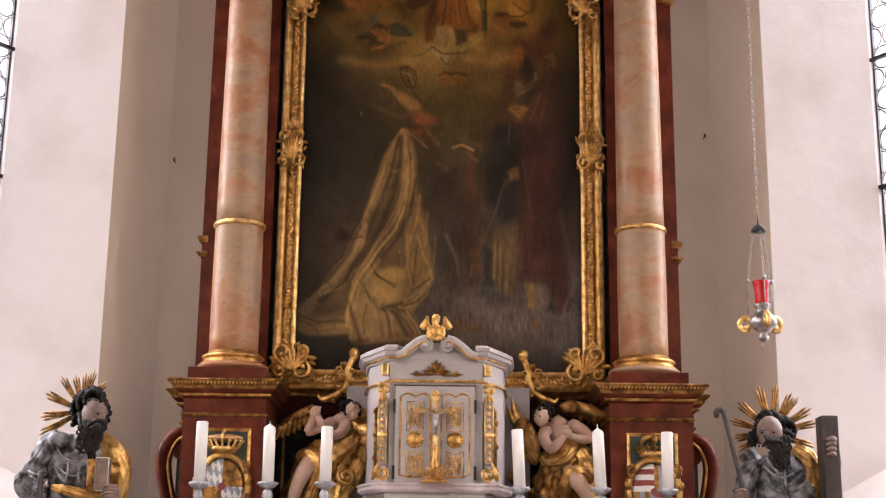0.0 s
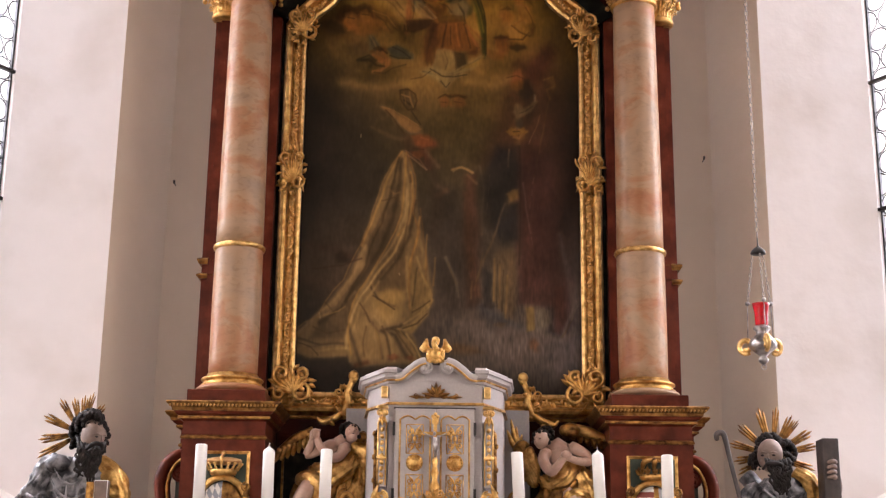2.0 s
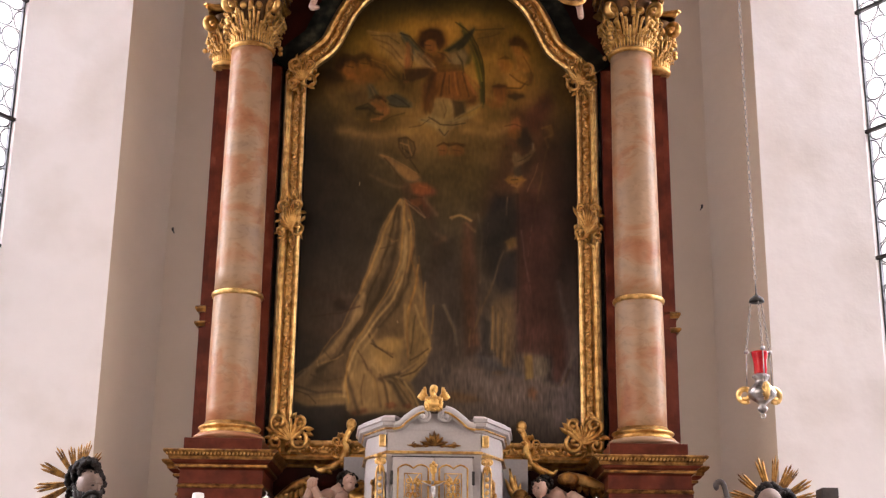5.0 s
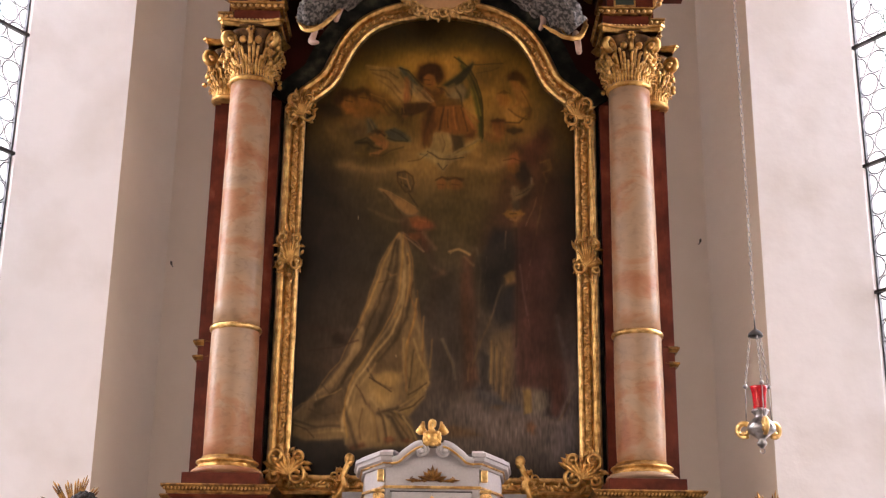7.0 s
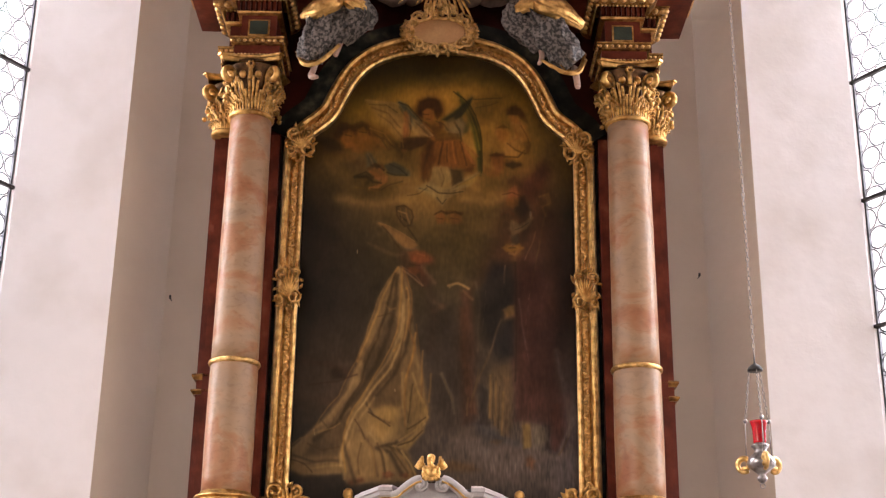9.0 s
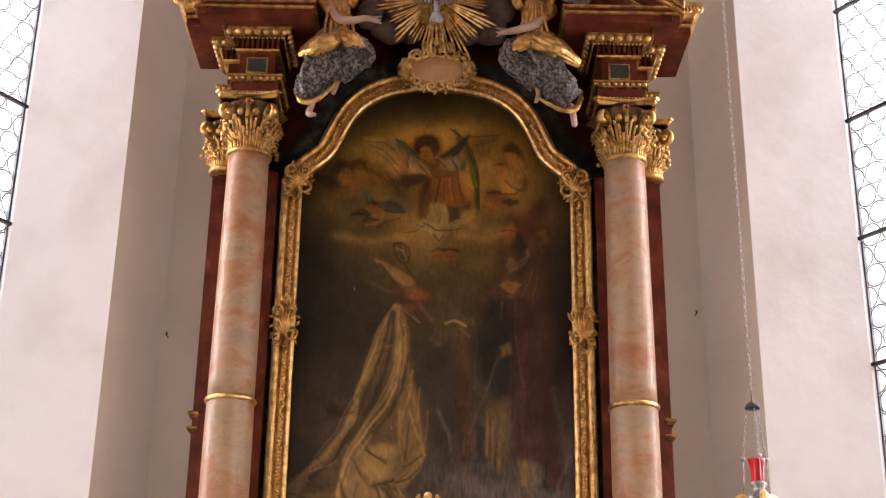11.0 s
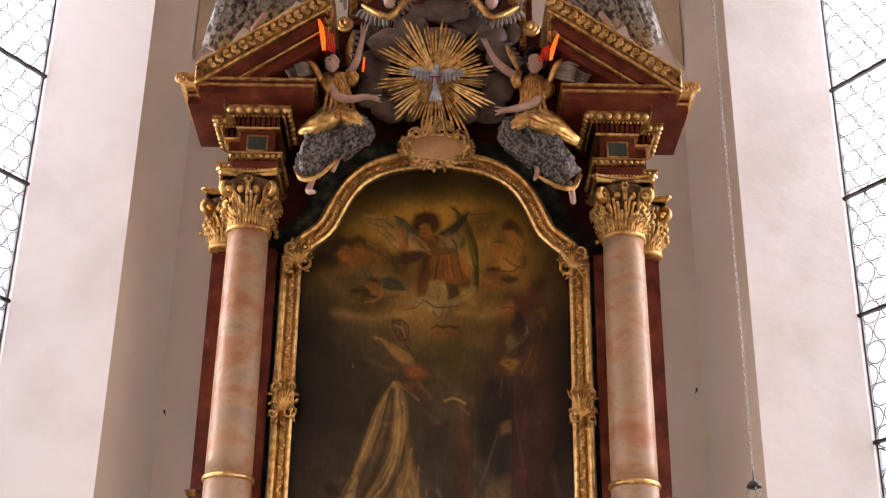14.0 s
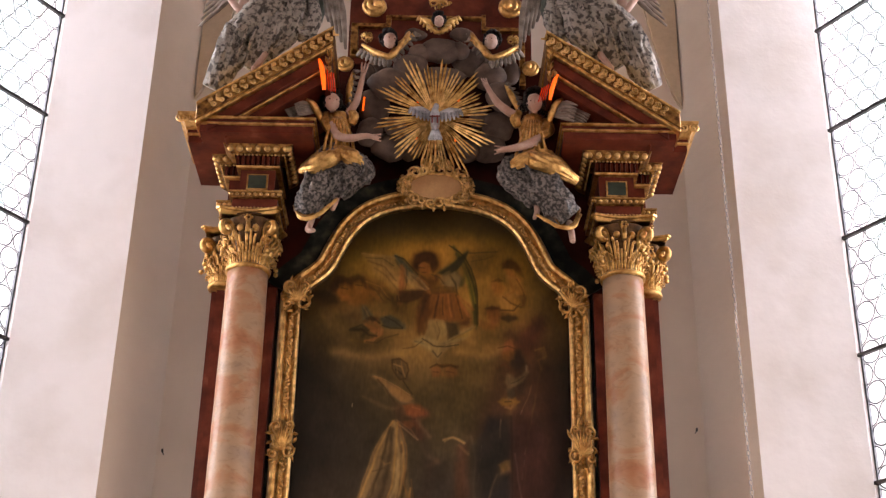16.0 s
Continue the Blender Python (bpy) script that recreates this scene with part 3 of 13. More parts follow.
    prof = [(0.205, 2.996), (0.205, 3.004), (0.19, 3.012), (0.188, 3.024)] + [(0.190 + 0.014 * math.sin(math.pi * i / 6), 3.025 + 0.028 * i / 6) for i in range(7)] + [(0.172, 3.055), (0.165, 3.075)]
    bm = lathe(bmesh.new(), (side * CX, CY), prof, 40)
    part("base_ring", bm, GOLD, col, "gilded upper torus of the base", True)

    # capital
    def capital(px, py, r, z0, z1, seed, half, front_only=False):
        rnd = random.Random(seed)
        bm = lathe(bmesh.new(), (px, py), [(r * 1.0, z0), (r * 1.13, z0 + 0.008), (r * 1.16, z0 + 0.022), (r * 1.1, z0 + 0.036), (r * 0.9, z0 + 0.04), (r * 0.9, z0 + 0.2), (r * 1.0, z1 - 0.10), (r * 1.3, z1 - 0.03), (r * 1.4, z1 + 0.005)], 28)
        bell = len(bm.faces)
        for tier, (zb, zt, n, out, off) in enumerate(((0.03, 0.11, 11, 0.96, 0.5), (0.03, 0.17, 11, 1.02, 0), (0.07, 0.26, 11, 1.15, 0.5))):
            for i in range(n):
                a = 2 * math.pi * (i + off) / n
                if front_only and math.sin(a) > 0.25:
                    continue
                c, s = math.cos(a), math.sin(a)
                for lobe in (-1, 0, 1):
                    a2 = a + lobe * 0.15
                    c2, s2 = math.cos(a2), math.sin(a2)
                    k = 1 if lobe == 0 else 0.82
                    way = [(px + c2 * r * q, py + s2 * r * q, z0 + zb + (zt - zb) * h * k) for q, h in ((1.0, 0), (1.05, 0.4), (1.1 * out, 0.75), (1.28 * out, 1.0), (1.42 * out, 0.96), (1.42 * out, 0.85))]
                    tube(bm, spline(way, 2), [0.006, 0.0095, 0.0105, 0.010, 0.003], 6, 0.55, up=(c2, s2, 0.01))
        # corner volutes and small inner ones
        for i in range(4):
            a = math.pi / 4 + i * math.pi / 2
            c, s = math.cos(a), math.sin(a)
            if front_only and s > 0:
                continue
            way = []
            for j in range(16):
                t = j / 15
                an = math.pi * (0.95 - 2.6 * t)
                q = 0.064 * (1 - 0.75 * t)
                way.append((px + c * (half * 1.14 + q * math.cos(an)), py + s * (half * 1.14 + q * math.cos(an)), z1 - 0.105 + q * math.sin(an)))
            way = [(px + c * r * 1.05, py + s * r * 1.05, z0 + 0.18)] + way
            tube(bm, way, [0.012, 0.02, 0.022, 0.02, 0.014], 8, 1.3, up=(-s, c, 0.01))
            for k in range(5):
                blob(bm, (px + c * half * (1.0 + 0.06 * k) + rnd.uniform(-.02, .02), py + s * half * (1 + 0.06 * k), z1 - 0.18 - 0.035 * k), (0.02, 0.02, 0.022), sub=1)
        for i in range(4):
            a = i * math.pi / 2
            for sg in (-1, 1):
                c_a = a + sg * 0.3
                q = (px + math.cos(c_a) * r * 1.3, py + math.sin(c_a) * r * 1.3, z1 - 0.11)
                blob(bm, q, (0.026, 0.026, 0.03), sub=2)
        # flower
            q = Vector((px + math.cos(a) * half * 0.95, py + math.sin(a) * half * 0.95, z1 - 0.03))
            for k in range(6):
                an = k * math.pi / 3
                blob(bm, q + Vector((-math.sin(a) * 0.022 * math.cos(an), math.cos(a) * 0.022 * math.cos(an), 0.022 * math.sin(an))), (0.015,) * 3, sub=1)
            tube(bm, [q + Vector((0, 0, -0.02)), q + Vector((0, 0, -0.12))], [0.015, 0.022], 6)
        # bell faces take the dark tone as shade behind the leaves
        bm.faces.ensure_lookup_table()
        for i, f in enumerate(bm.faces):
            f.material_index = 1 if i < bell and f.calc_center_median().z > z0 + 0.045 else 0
        return bm

    def abacus(px, py, half, z0, z1):
        bm = bmesh.new()
        plan = []
        for i in range(4):
            a0 = math.pi / 4 + i * math.pi / 2
            a1 = a0 + math.pi / 2
            p, q = Vector((math.cos(a0), math.sin(a0))) * half * 1.414, Vector((math.cos(a1), math.sin(a1))) * half * 1.414
            inw = -(p + q).normalized()
            for j in range(8):
                t = 0.06 + 0.88 * j / 7
                v = p.lerp(q, t) + inw * half * 0.24 * math.sin(math.pi * t)
                plan.append((px + v.x, py + v.y))
        sweep(bm, plan, [(-0.18, z0), (-0.03, z0), (-0.012, z0 + 0.012), (0.0, z0 + 0.03), (0.012, z0 + 0.034), (0.014, z1), (-0.18, z1)], close=True, caps=False)
        bmesh.ops.recalc_face_normals(bm, faces=bm.faces)
        return bm

    cap = part("capital", capital(side * CX, CY, 0.142, 5.715, 6.12, 5, 0.192), [GOLD, GILT_GAP_SHADE], col, "gilded leafy capital", True)
    part("abacus", abacus(side * CX, CY, 0.232, 6.105, 6.155), GOLD, col, "gilded curved top slab")
    part("pilaster_capital", capital(side * 1.55, 8.95, 0.10, 5.69, 6.10, 8, 0.15, True), [GOLD, GILT_GAP_SHADE], altar, "gilded pilaster capital", True)
    part("pilaster_abacus", abacus(side * 1.55, 8.93, 0.168, 6.085, 6.13), GOLD, altar)

    # entablature
    plan = [(1.545, 9.1), (1.545, 8.74), (1.44, 8.74), (1.44, 8.58), (1.185, 8.58), (1.185, 9.08)]
    pl = mirror_plan(plan, side)

    def band(name, prof, mat, label=""):
        bm = bmesh.new()
        sweep(bm, pl, prof, caps=False)
        bmesh.ops.recalc_face_normals(bm, faces=bm.faces)
        return part(name, bm, mat, altar, label)

    def studs(name, off, z, step, size, mat, sub=1, turn=(0, 0, 0), single=False):
        """A row of carved buttons along the front and the stepped-back outer face."""
        bm = bmesh.new()
        at = []
        for y, xa, xb in ((8.58 - off, 1.185 - off + size[0], 1.44 + off - size[0]), (8.74 - off, 1.44 + off + size[0], 1.545 + off - size[0])):
            n = max(2, round((xb - xa) / step) + 1)
            for i in range(n):
                at.append(((side * (xa + (xb - xa) * i / (n - 1)), y, z), size))
        for xx, ya, yb in ((1.185 - off, 8.58 - off, 8.95), (1.545 + off, 8.74 - off, 9.05)):
            n = max(2, round((yb - ya) / step) + 1)
            for i in range(n):
                at.append(((side * xx, ya + (yb - ya) * i / (n - 1), z), (size[1], size[0], size[2])))
        for q, r in at:
            if single:
                bm = bmesh.new()
            blob(bm, q, r, turn, sub)
            if single:
                part(name, bm, mat, altar, smooth=True)
        if single:
            return None
        ob = part(name, bm, mat, altar, smooth=True)
        ob["kind"] = "stuff"
        return ob

    band("architrave", [(-0.1, 6.155), (0.035, 6.155), (0.035, 6.245)], RED, "red marbled architrave")
    studs("pearl_moulding", 0.04, 6.168, 0.026, (0.011, 0.009, 0.009), GOLD_PALE)
    band("architrave_band", [(0.035, 6.243), (0.055, 6.248), (0.06, 6.285)], GOLD_DARK, "gilded carved band")
    studs("band_carving", 0.062, 6.268, 0.042, (0.016, 0.009, 0.015), GOLD_PALE)
    band("architrave_fillet", [(0.058, 6.285), (0.07, 6.287), (0.07, 6.298), (0.0, 6.31)], GOLD)
    band("frieze", [(0, 6.308), (0, 6.505)], RED, "red marbled frieze")
    bm = box(bmesh.new(), side * 1.235, side * 1.39, 8.57, 8.58, 6.335, 6.465)
    part("frieze_panel_edge", bm, GOLD, altar)
    bm = box(bmesh.new(), side * 1.247, side * 1.378, 8.566, 8.57, 6.347, 6.453)
    part("frieze_panel", bm, GREEN, altar, "small dark green inlaid panel")
    band("frieze_fillet", [(0, 6.503), (0.03, 6.507), (0.035, 6.522), (0.03, 6.525)], GOLD)
    # the darker red puts shade between the dentils
    band("dentil_ground", [(0.03, 6.525), (0.03, 6.60)], RED_RECESS)
    for y, xa, xb in ((8.58 - 0.03, 1.165, 1.46), (8.74 - 0.03, 1.49, 1.565)):
        n = int((xb - xa) / 0.034)
        for i in range(n + 1):
            x = xa + (xb - xa) * i / n
            part("dentil", box(bmesh.new(), side * (x - 0.010), side * (x + 0.010), y - 0.024, y, 6.527, 6.59), RED, altar)
    studs("pearl_moulding", 0.062, 6.596, 0.028, (0.010, 0.009, 0.009), GOLD_PALE)
    band("egg_moulding", [(0.05, 6.600), (0.075, 6.605), (0.11, 6.63), (0.125, 6.655), (0.28, 6.66)], GOLD_DARK, "gilded egg-and-leaf moulding")
    studs("egg", 0.10, 6.628, 0.072, (0.025, 0.024, 0.026), GOLD_PALE, 2, single=True)
    band("soffit", [(0.128, 6.654), (0.278, 6.656), (0.28, 6.66), (0.28, 6.712)], RED, "red marbled cornice")
    band("cornice_fillet", [(0.279, 6.712), (0.292, 6.716), (0.292, 6.732), (0.288, 6.735)], GOLD)
    band("cornice_face", [(0.286, 6.733), (0.29, 6.76)], RED)
    band("cornice_top_fillet", [(0.289, 6.758), (0.302, 6.762), (0.302, 6.778), (-0.05, 6.79)], GOLD)
    # carved crown on the outer return only
    bm = bmesh.new()
    sweep(bm, mirror_plan([(1.545, 9.1), (1.545, 8.74), (1.42, 8.74)], side), [(0.29, 6.776), (0.302, 6.779), (0.312, 6.80), (0.335, 6.83), (0.36, 6.85), (0.365, 6.872), (0.0, 6.88)])
    bmesh.ops.recalc_face_normals(bm, faces=bm.faces)
    part("crown_return", bm, GOLD, altar, "gilded carved crown moulding")
    bm = bmesh.new()
    for x in (1.72, 1.80, 1.88):
        c_scroll(bm, (side * x, 8.74 - 0.345, 6.828), 0.040, 90, 1.4, 0.0095)
    part("crown_carving", bm, GOLD_PALE, altar, smooth=True)
    part("entablature_core", box(bmesh.new(), side * 1.2, side * 1.53, 8.76, 9.08, 6.16, 6.78), RED_RECESS, altar)

    # raking half of the broken pediment
    A0, A1 = Vector((1.671, 6.756)), Vector((0.715, 7.446))
    X0, X1 = 1.746, 0.79  # upright cuts at the eaves and at the gap
    dr = (A1 - A0).normalized()
    up = Vector((-dr.y, dr.x))
    up = up if up.y > 0 else -up

    def rake(name, t0, t1, y0, y1, mat, s0=0.0, s1=0.0, label=""):
        bm = bmesh.new()
        cut = lambda x, t: A0 + up * t + dr * ((A0.x + up.x * t - x) / -dr.x)
        pts = [cut(X0 - s0, t0), cut(X1 - s1, t0), cut(X1 - s1, t1), cut(X0 - s0, t1)]
        f = [bm.verts.new((side * p.x, y0, p.y)) for p in pts]
        b = [bm.verts.new((side * p.x, y1, p.y)) for p in pts]
        bm.faces.new(f), bm.faces.new(b[::-1])
        for i in range(4):
            bm.faces.new((f[i], f[(i + 1) % 4], b[(i + 1) % 4], b[i]))
        bmesh.ops.recalc_face_normals(bm, faces=bm.faces)
        bmesh.ops.bevel(bm, geom=list(bm.edges), offset=0.005, segments=1, affect="EDGES")
        return part(name, bm, mat, altar, label)

    rake("pediment_crown", 0.02, 0.115, 8.235, 9.05, GOLD_DARK, label="gilded carved raking crown")
    rake("pediment_top_fillet", 0.112, 0.128, 8.215, 9.05, GOLD)
    rake("pediment_fillet", -0.005, 0.02, 8.25, 9.04, GOLD)
    rake("pediment_fascia", -0.085, -0.005, 8.29, 9.04, RED, 0.08, -0.03, "red marbled raking board")
    rake("pediment_bead", -0.10, -0.085, 8.32, 9.04, GOLD, 0.12, -0.04)
    rake("pediment_soffit", -0.17, -0.10, 8.36, 9.04, RED, 0.2, -0.05)
    bm = bmesh.new()
    L = (A1 - A0).length
    for i in range(16):
        p = A0 + dr * (0.06 + L * (i + 0.5) / 17.6) + up * 0.066
        for sg in (-1, 1):
            pc = p + up * (0.021 * sg)
            c_scroll(bm, (side * pc.x, 8.230, pc.y), 0.022, 40 + 90 * side * sg, 1.2, 0.0070, 0.006, side * sg)
        p2 = p + dr * 0.033
        for sg in (-1, 0, 1):
            e2 = p2 + dr * (0.02 + 0.01 * abs(sg)) + up * (0.034 * sg)
            leaf(bm, (side * p2.x, 8.230, p2.y), (side * e2.x, 8.222, e2.y), 0.009, 0.012)
    part("crown_scroll_band", bm, GOLD_PALE, altar, "gilded scroll carving", True)["kind"] = "stuff"
    # carved inner end of the rake
    bm = bmesh.new()
    box(bm, side * (X1 + 0.012), side * (X1 + 0.05), 8.34, 9.0, 7.06, 7.42)
    part("pediment_end", bm, RED, altar)
    for xe, ye, z0 in ((X1 + 0.008, 8.27, 7.16), (X1 + 0.062, 8.30, 7.14)):
        part("pediment_end_fillet", box(bmesh.new(), side * xe, side * (xe + 0.02), ye, ye + 0.05, z0, 7.40, 0.004), GOLD, altar, "gilded upright fillet")
    bm = bmesh.new()
    for i in range(9):
        zc = 7.13 + i * 0.038
        leaf(bm, (side * (X1 + 0.028), 8.29, zc), (side * (X1 + (0.055 if i % 2 else 0.0)), 8.26, zc + 0.05), 0.014, 0.02)
    part("pediment_end_carving", bm, GOLD_DARK, altar, smooth=True)
    # dark red stands for the shaded hollow under the gable
    part("tympanum", box(bmesh.new(), side * 0.95, side * 1.62, 8.98, 9.02, 6.8, 7.3), RED_RECESS, altar)

# gilded ledge between the pedestals
bm = bmesh.new()
sweep(bm, [(-1.05, 9.03), (1.05, 9.03)], [(0.03, 2.835), (0.05, 2.842), (0.058, 2.858), (0.07, 2.862), (0.07, 2.876), (0, 2.88)])
part("ledge", bm, GOLD, altar, "gilded ledge under the picture")
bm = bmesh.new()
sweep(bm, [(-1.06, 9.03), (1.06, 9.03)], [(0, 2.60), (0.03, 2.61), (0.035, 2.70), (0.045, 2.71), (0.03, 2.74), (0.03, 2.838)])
part("ledge_board", bm, RED_RECESS, altar)
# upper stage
part("upper_board", box(bmesh.new(), -0.98, 0.98, 9.02, 9.10, 6.9, 7.75), RED_RECESS, altar, "dark red boards of the upper stage")
part("attic", box(bmesh.new(), -0.74, 0.74, 9.0, 9.09, 7.75, 9.0), RED, altar, "red marbled upper stage")

# ---- picture ----
PY = 8.985
picture = thing("altar_painting", (0, PY, 3.0), "large dark oil painting in a carved gilded rococo frame", "painting")


def inner_outline(grow=0.0):
    """Upright sides, stepped shoulders and an arched top: (x, z) of the right half, from the bottom up."""
    pts = [(0.973, 3.005), (0.975, 4.0), (0.978, 5.0), (0.980, 5.64)]
    curve = spline([(0.980, 5.64), (0.92, 5.725), (0.82, 5.81), (0.75, 5.89), (0.70, 6.0), (0.65, 6.11), (0.59, 6.21), (0.51, 6.293), (0.42, 6.347), (0.31, 6.388), (0.16, 6.418), (0, 6.43)], 4)
    return pts + [(v.x, v.y) for v in curve[1:]]


half_line = inner_outline()
outline = [(x, z) for x, z in half_line] + [(-x, z) for x, z in reversed(half_line[:-1])]
lift = lambda a, b, h: (a, h, b)
# black-green marbled field that follows the arch
bm = bmesh.new()
top_line = [(x, z) for x, z in outline if z > 5.5]
sweep(bm, top_line, [(0.05, 9.03), (0.05, 9.003), (0.30, 9.003), (0.30, 9.03)], lift=lift)
bmesh.ops.recalc_face_normals(bm, faces=bm.faces)
part("arched_field", bm, BLACKGREEN, altar, "black-green marbled field over the arched picture")


def frame_sweep(name, prof, mat, label="", smooth=False):
    bm = bmesh.new()
    # way runs so that outside is positive offset
    sweep(bm, outline, prof, close=True, lift=lift, caps=False)
    bmesh.ops.recalc_face_normals(bm, faces=bm.faces)
    return part(name, bm, mat, picture, label, smooth)


frame_sweep("frame_lip", [(-0.004, PY - 0.002), (-0.004, PY - 0.045), (0.012, PY - 0.055), (0.024, PY - 0.05), (0.03, PY - 0.04)], GOLD_PALE, "bright gilded inner lip")
frame_sweep("frame_hollow", [(0.03, PY - 0.04), (0.04, PY - 0.030), (0.075, PY - 0.032), (0.085, PY - 0.045)], GOLD, "sanded dull gold hollow")
frame_sweep("frame_bead", [(0.085, PY - 0.045), (0.092, PY - 0.075), (0.11, PY - 0.09), (0.13, PY - 0.08), (0.142, PY - 0.05), (0.15, PY - 0.03), (0.152, PY + 0.02)], GOLD, "gilded outer moulding")
bm = bmesh.new()
rnd = random.Random(3)
acc = 0.0
for (x0, z0), (x1, z1) in zip(outline, outline[1:] + outline[:1]):
    d = Vector((x1 - x0, z1 - z0))
    ln = d.length
    nv = Vector((d.y, -d.x)).normalized()
    while acc < ln:
        p = Vector((x0, z0)) + d * (acc / ln) + nv * (0.056 + 0.012 * math.sin(acc * 60 + x0 * 9))
        blob(bm, (p.x, PY - 0.042, p.y), (0.011, 0.014, 0.020), (0, rnd.uniform(-70, 70), 0), 1)
        acc += 0.026
    acc -= ln
part("frame_carving", bm, GOLD_PALE, picture, "carved running leaf band", True)["kind"] = "stuff"
for x, z, w, h, seed in ((1.035, 4.54, 0.22, 0.42, 4), (1.0, 5.635, 0.24, 0.31, 6), (0.98, 3.05, 0.32, 0.29, 9)):
    for side in (-1, 1):
        bm = bmesh.new()
        rocaille(bm, (side * x, PY - 0.09, z), w, h, seed + (side > 0), side)
        part("frame_ornament", bm, GOLD, picture, "carved gilded rococo shell ornament", True)
for side in (-1, 1):
    bm = bmesh.new()
    way = spline([(side * 0.56, PY - 0.1, 3.10), (side * 0.60, PY - 0.12, 3.0), (side * 0.60, PY - 0.12, 2.92), (side * 0.66, PY - 0.1, 2.84), (side * 0.76, PY - 0.1, 2.80), (side * 0.80, PY - 0.1, 2.83)], 5)
    tube(bm, way, [0.022, 0.024, 0.032, 0.026, 0.02, 0.008], 8, folds=4, fold_depth=0.12)
    for k in range(9):
        q = Vector(way[2 + 2 * k])
        leaf(bm, q, q + Vector((side * (0.05 if k % 2 else -0.045), -0.02, 0.03 - 0.008 * k)), 0.016, 0.02)
    blob(bm, (side * 0.565, PY - 0.1, 3.11), (0.036, 0.03, 0.04))
    rocaille(bm, (side * 0.63, PY - 0.08, 2.95), 0.14, 0.2, 21, side)
    part("frame_ornament", bm, GOLD, picture, "carved gilded scroll beside the shrine", True)

# ---- the canvas: soft shapes of oil paint ----
PAINT = []
PAINT.append(('glow', (112, 88, 30), (0.809, 0.462), 1.0, [(0.04, 5.89)]))
PAINT.append(('glow', (44, 40, 20), (0.616, 0.1), 0.7, [(-0.03, 6.3)]))
PAINT.append(('glow', (140, 106, 44), (0.30, 0.33), 0.7, [(0.10, 5.85)]))
PAINT.append(('glow', (104, 82, 44), (0.462, 0.347), 0.7, [(0.62, 5.54)]))
PAINT.append(('glow', (124, 100, 62), (0.80, 0.30), 1.0, [(-0.13, 5.30)]))
PAINT.append(('glow', (116, 94, 60), (0.231, 0.116), 0.6, [(-0.36, 5.28)]))
PAINT.append(('glow', (106, 84, 52), (0.231, 0.154), 0.6, [(0.29, 5.23)]))
PAINT.append(('glow', (92, 74, 38), (0.347, 0.231), 0.6, [(-0.57, 5.52)]))
PAINT.append(('glow', (98, 76, 34), (0.27, 0.27), 0.6, [(0.52, 5.68)]))
PAINT.append(('glow', (72, 60, 36), (0.539, 0.501), 0.7, [(0.06, 4.83)]))
PAINT.append(('glow', (38, 34, 34), (0.347, 0.308), 0.7, [(-0.88, 5.07)]))
PAINT.append(('glow', (48, 41, 37), (0.462, 0.77), 0.8, [(-0.77, 4.44)]))
PAINT.append(('glow', (78, 62, 50), (0.385, 0.27), 0.7, [(-0.67, 3.87)]))
# Grey glows at the lower right: window reflection on the varnish, painted in.
PAINT.append(('glow', (88, 80, 80), (0.655, 0.424), 0.85, [(0.46, 3.38)]))
PAINT.append(('glow', (78, 68, 62), (0.424, 0.462), 0.7, [(0.11, 3.89)]))
PAINT.append(('glow', (104, 98, 106), (0.154, 0.655), 0.85, [(0.93, 3.58)]))
PAINT.append(('glow', (44, 36, 34), (0.193, 0.616), 0.7, [(0.94, 4.81)]))
PAINT.append(('glow', (60, 52, 46), (0.231, 0.462), 0.5, [(0.11, 3.97)]))
PAINT.append(('area', (70, 50, 30), 0.039, 0.75, [(-0.89, 5.72), (-0.74, 5.74), (-0.57, 5.65), (-0.74, 5.62), (-0.86, 5.65)]))
PAINT.append(('area', (96, 62, 26), 0.035, 0.8, [(-0.76, 5.72), (-0.75, 5.81), (-0.64, 5.79), (-0.54, 5.84), (-0.37, 5.75), (-0.47, 5.63), (-0.64, 5.63)]))
PAINT.append(('stroke', (128, 84, 36), 0.039, 0.8, [(-0.7, 5.73), (-0.67, 5.68)]))
PAINT.append(('stroke', (124, 82, 34), 0.039, 0.8, [(-0.58, 5.78), (-0.54, 5.74)]))
PAINT.append(('stroke', (60, 36, 16), 0.046, 0.7, [(-0.75, 5.75), (-0.7, 5.8), (-0.62, 5.81)]))
PAINT.append(('stroke', (84, 62, 34), 0.027, 0.6, [(-0.51, 5.63), (-0.43, 5.68), (-0.37, 5.64)]))
PAINT.append(('area', (92, 72, 46), 0.031, 0.6, [(-0.84, 5.63), (-0.74, 5.61), (-0.77, 5.47), (-0.84, 5.52)]))
PAINT.append(('area', (84, 68, 50), 0.039, 0.6, [(-0.7, 5.58), (-0.53, 5.6), (-0.51, 5.45), (-0.61, 5.45)]))
PAINT.append(('area', (66, 70, 66), 0.019, 0.85, [(-0.52, 5.61), (-0.47, 5.54), (-0.48, 5.48), (-0.53, 5.5)]))
PAINT.append(('area', (58, 60, 56), 0.019, 0.8, [(-0.39, 5.51), (-0.32, 5.54), (-0.26, 5.5), (-0.22, 5.44), (-0.32, 5.44), (-0.36, 5.45)]))
PAINT.append(('stroke', (58, 58, 48), 0.015, 0.7, [(-0.6, 5.42), (-0.51, 5.44)]))
PAINT.append(('stroke', (112, 74, 44), 0.039, 0.75, [(-0.49, 5.46), (-0.41, 5.43), (-0.39, 5.38), (-0.44, 5.34)]))
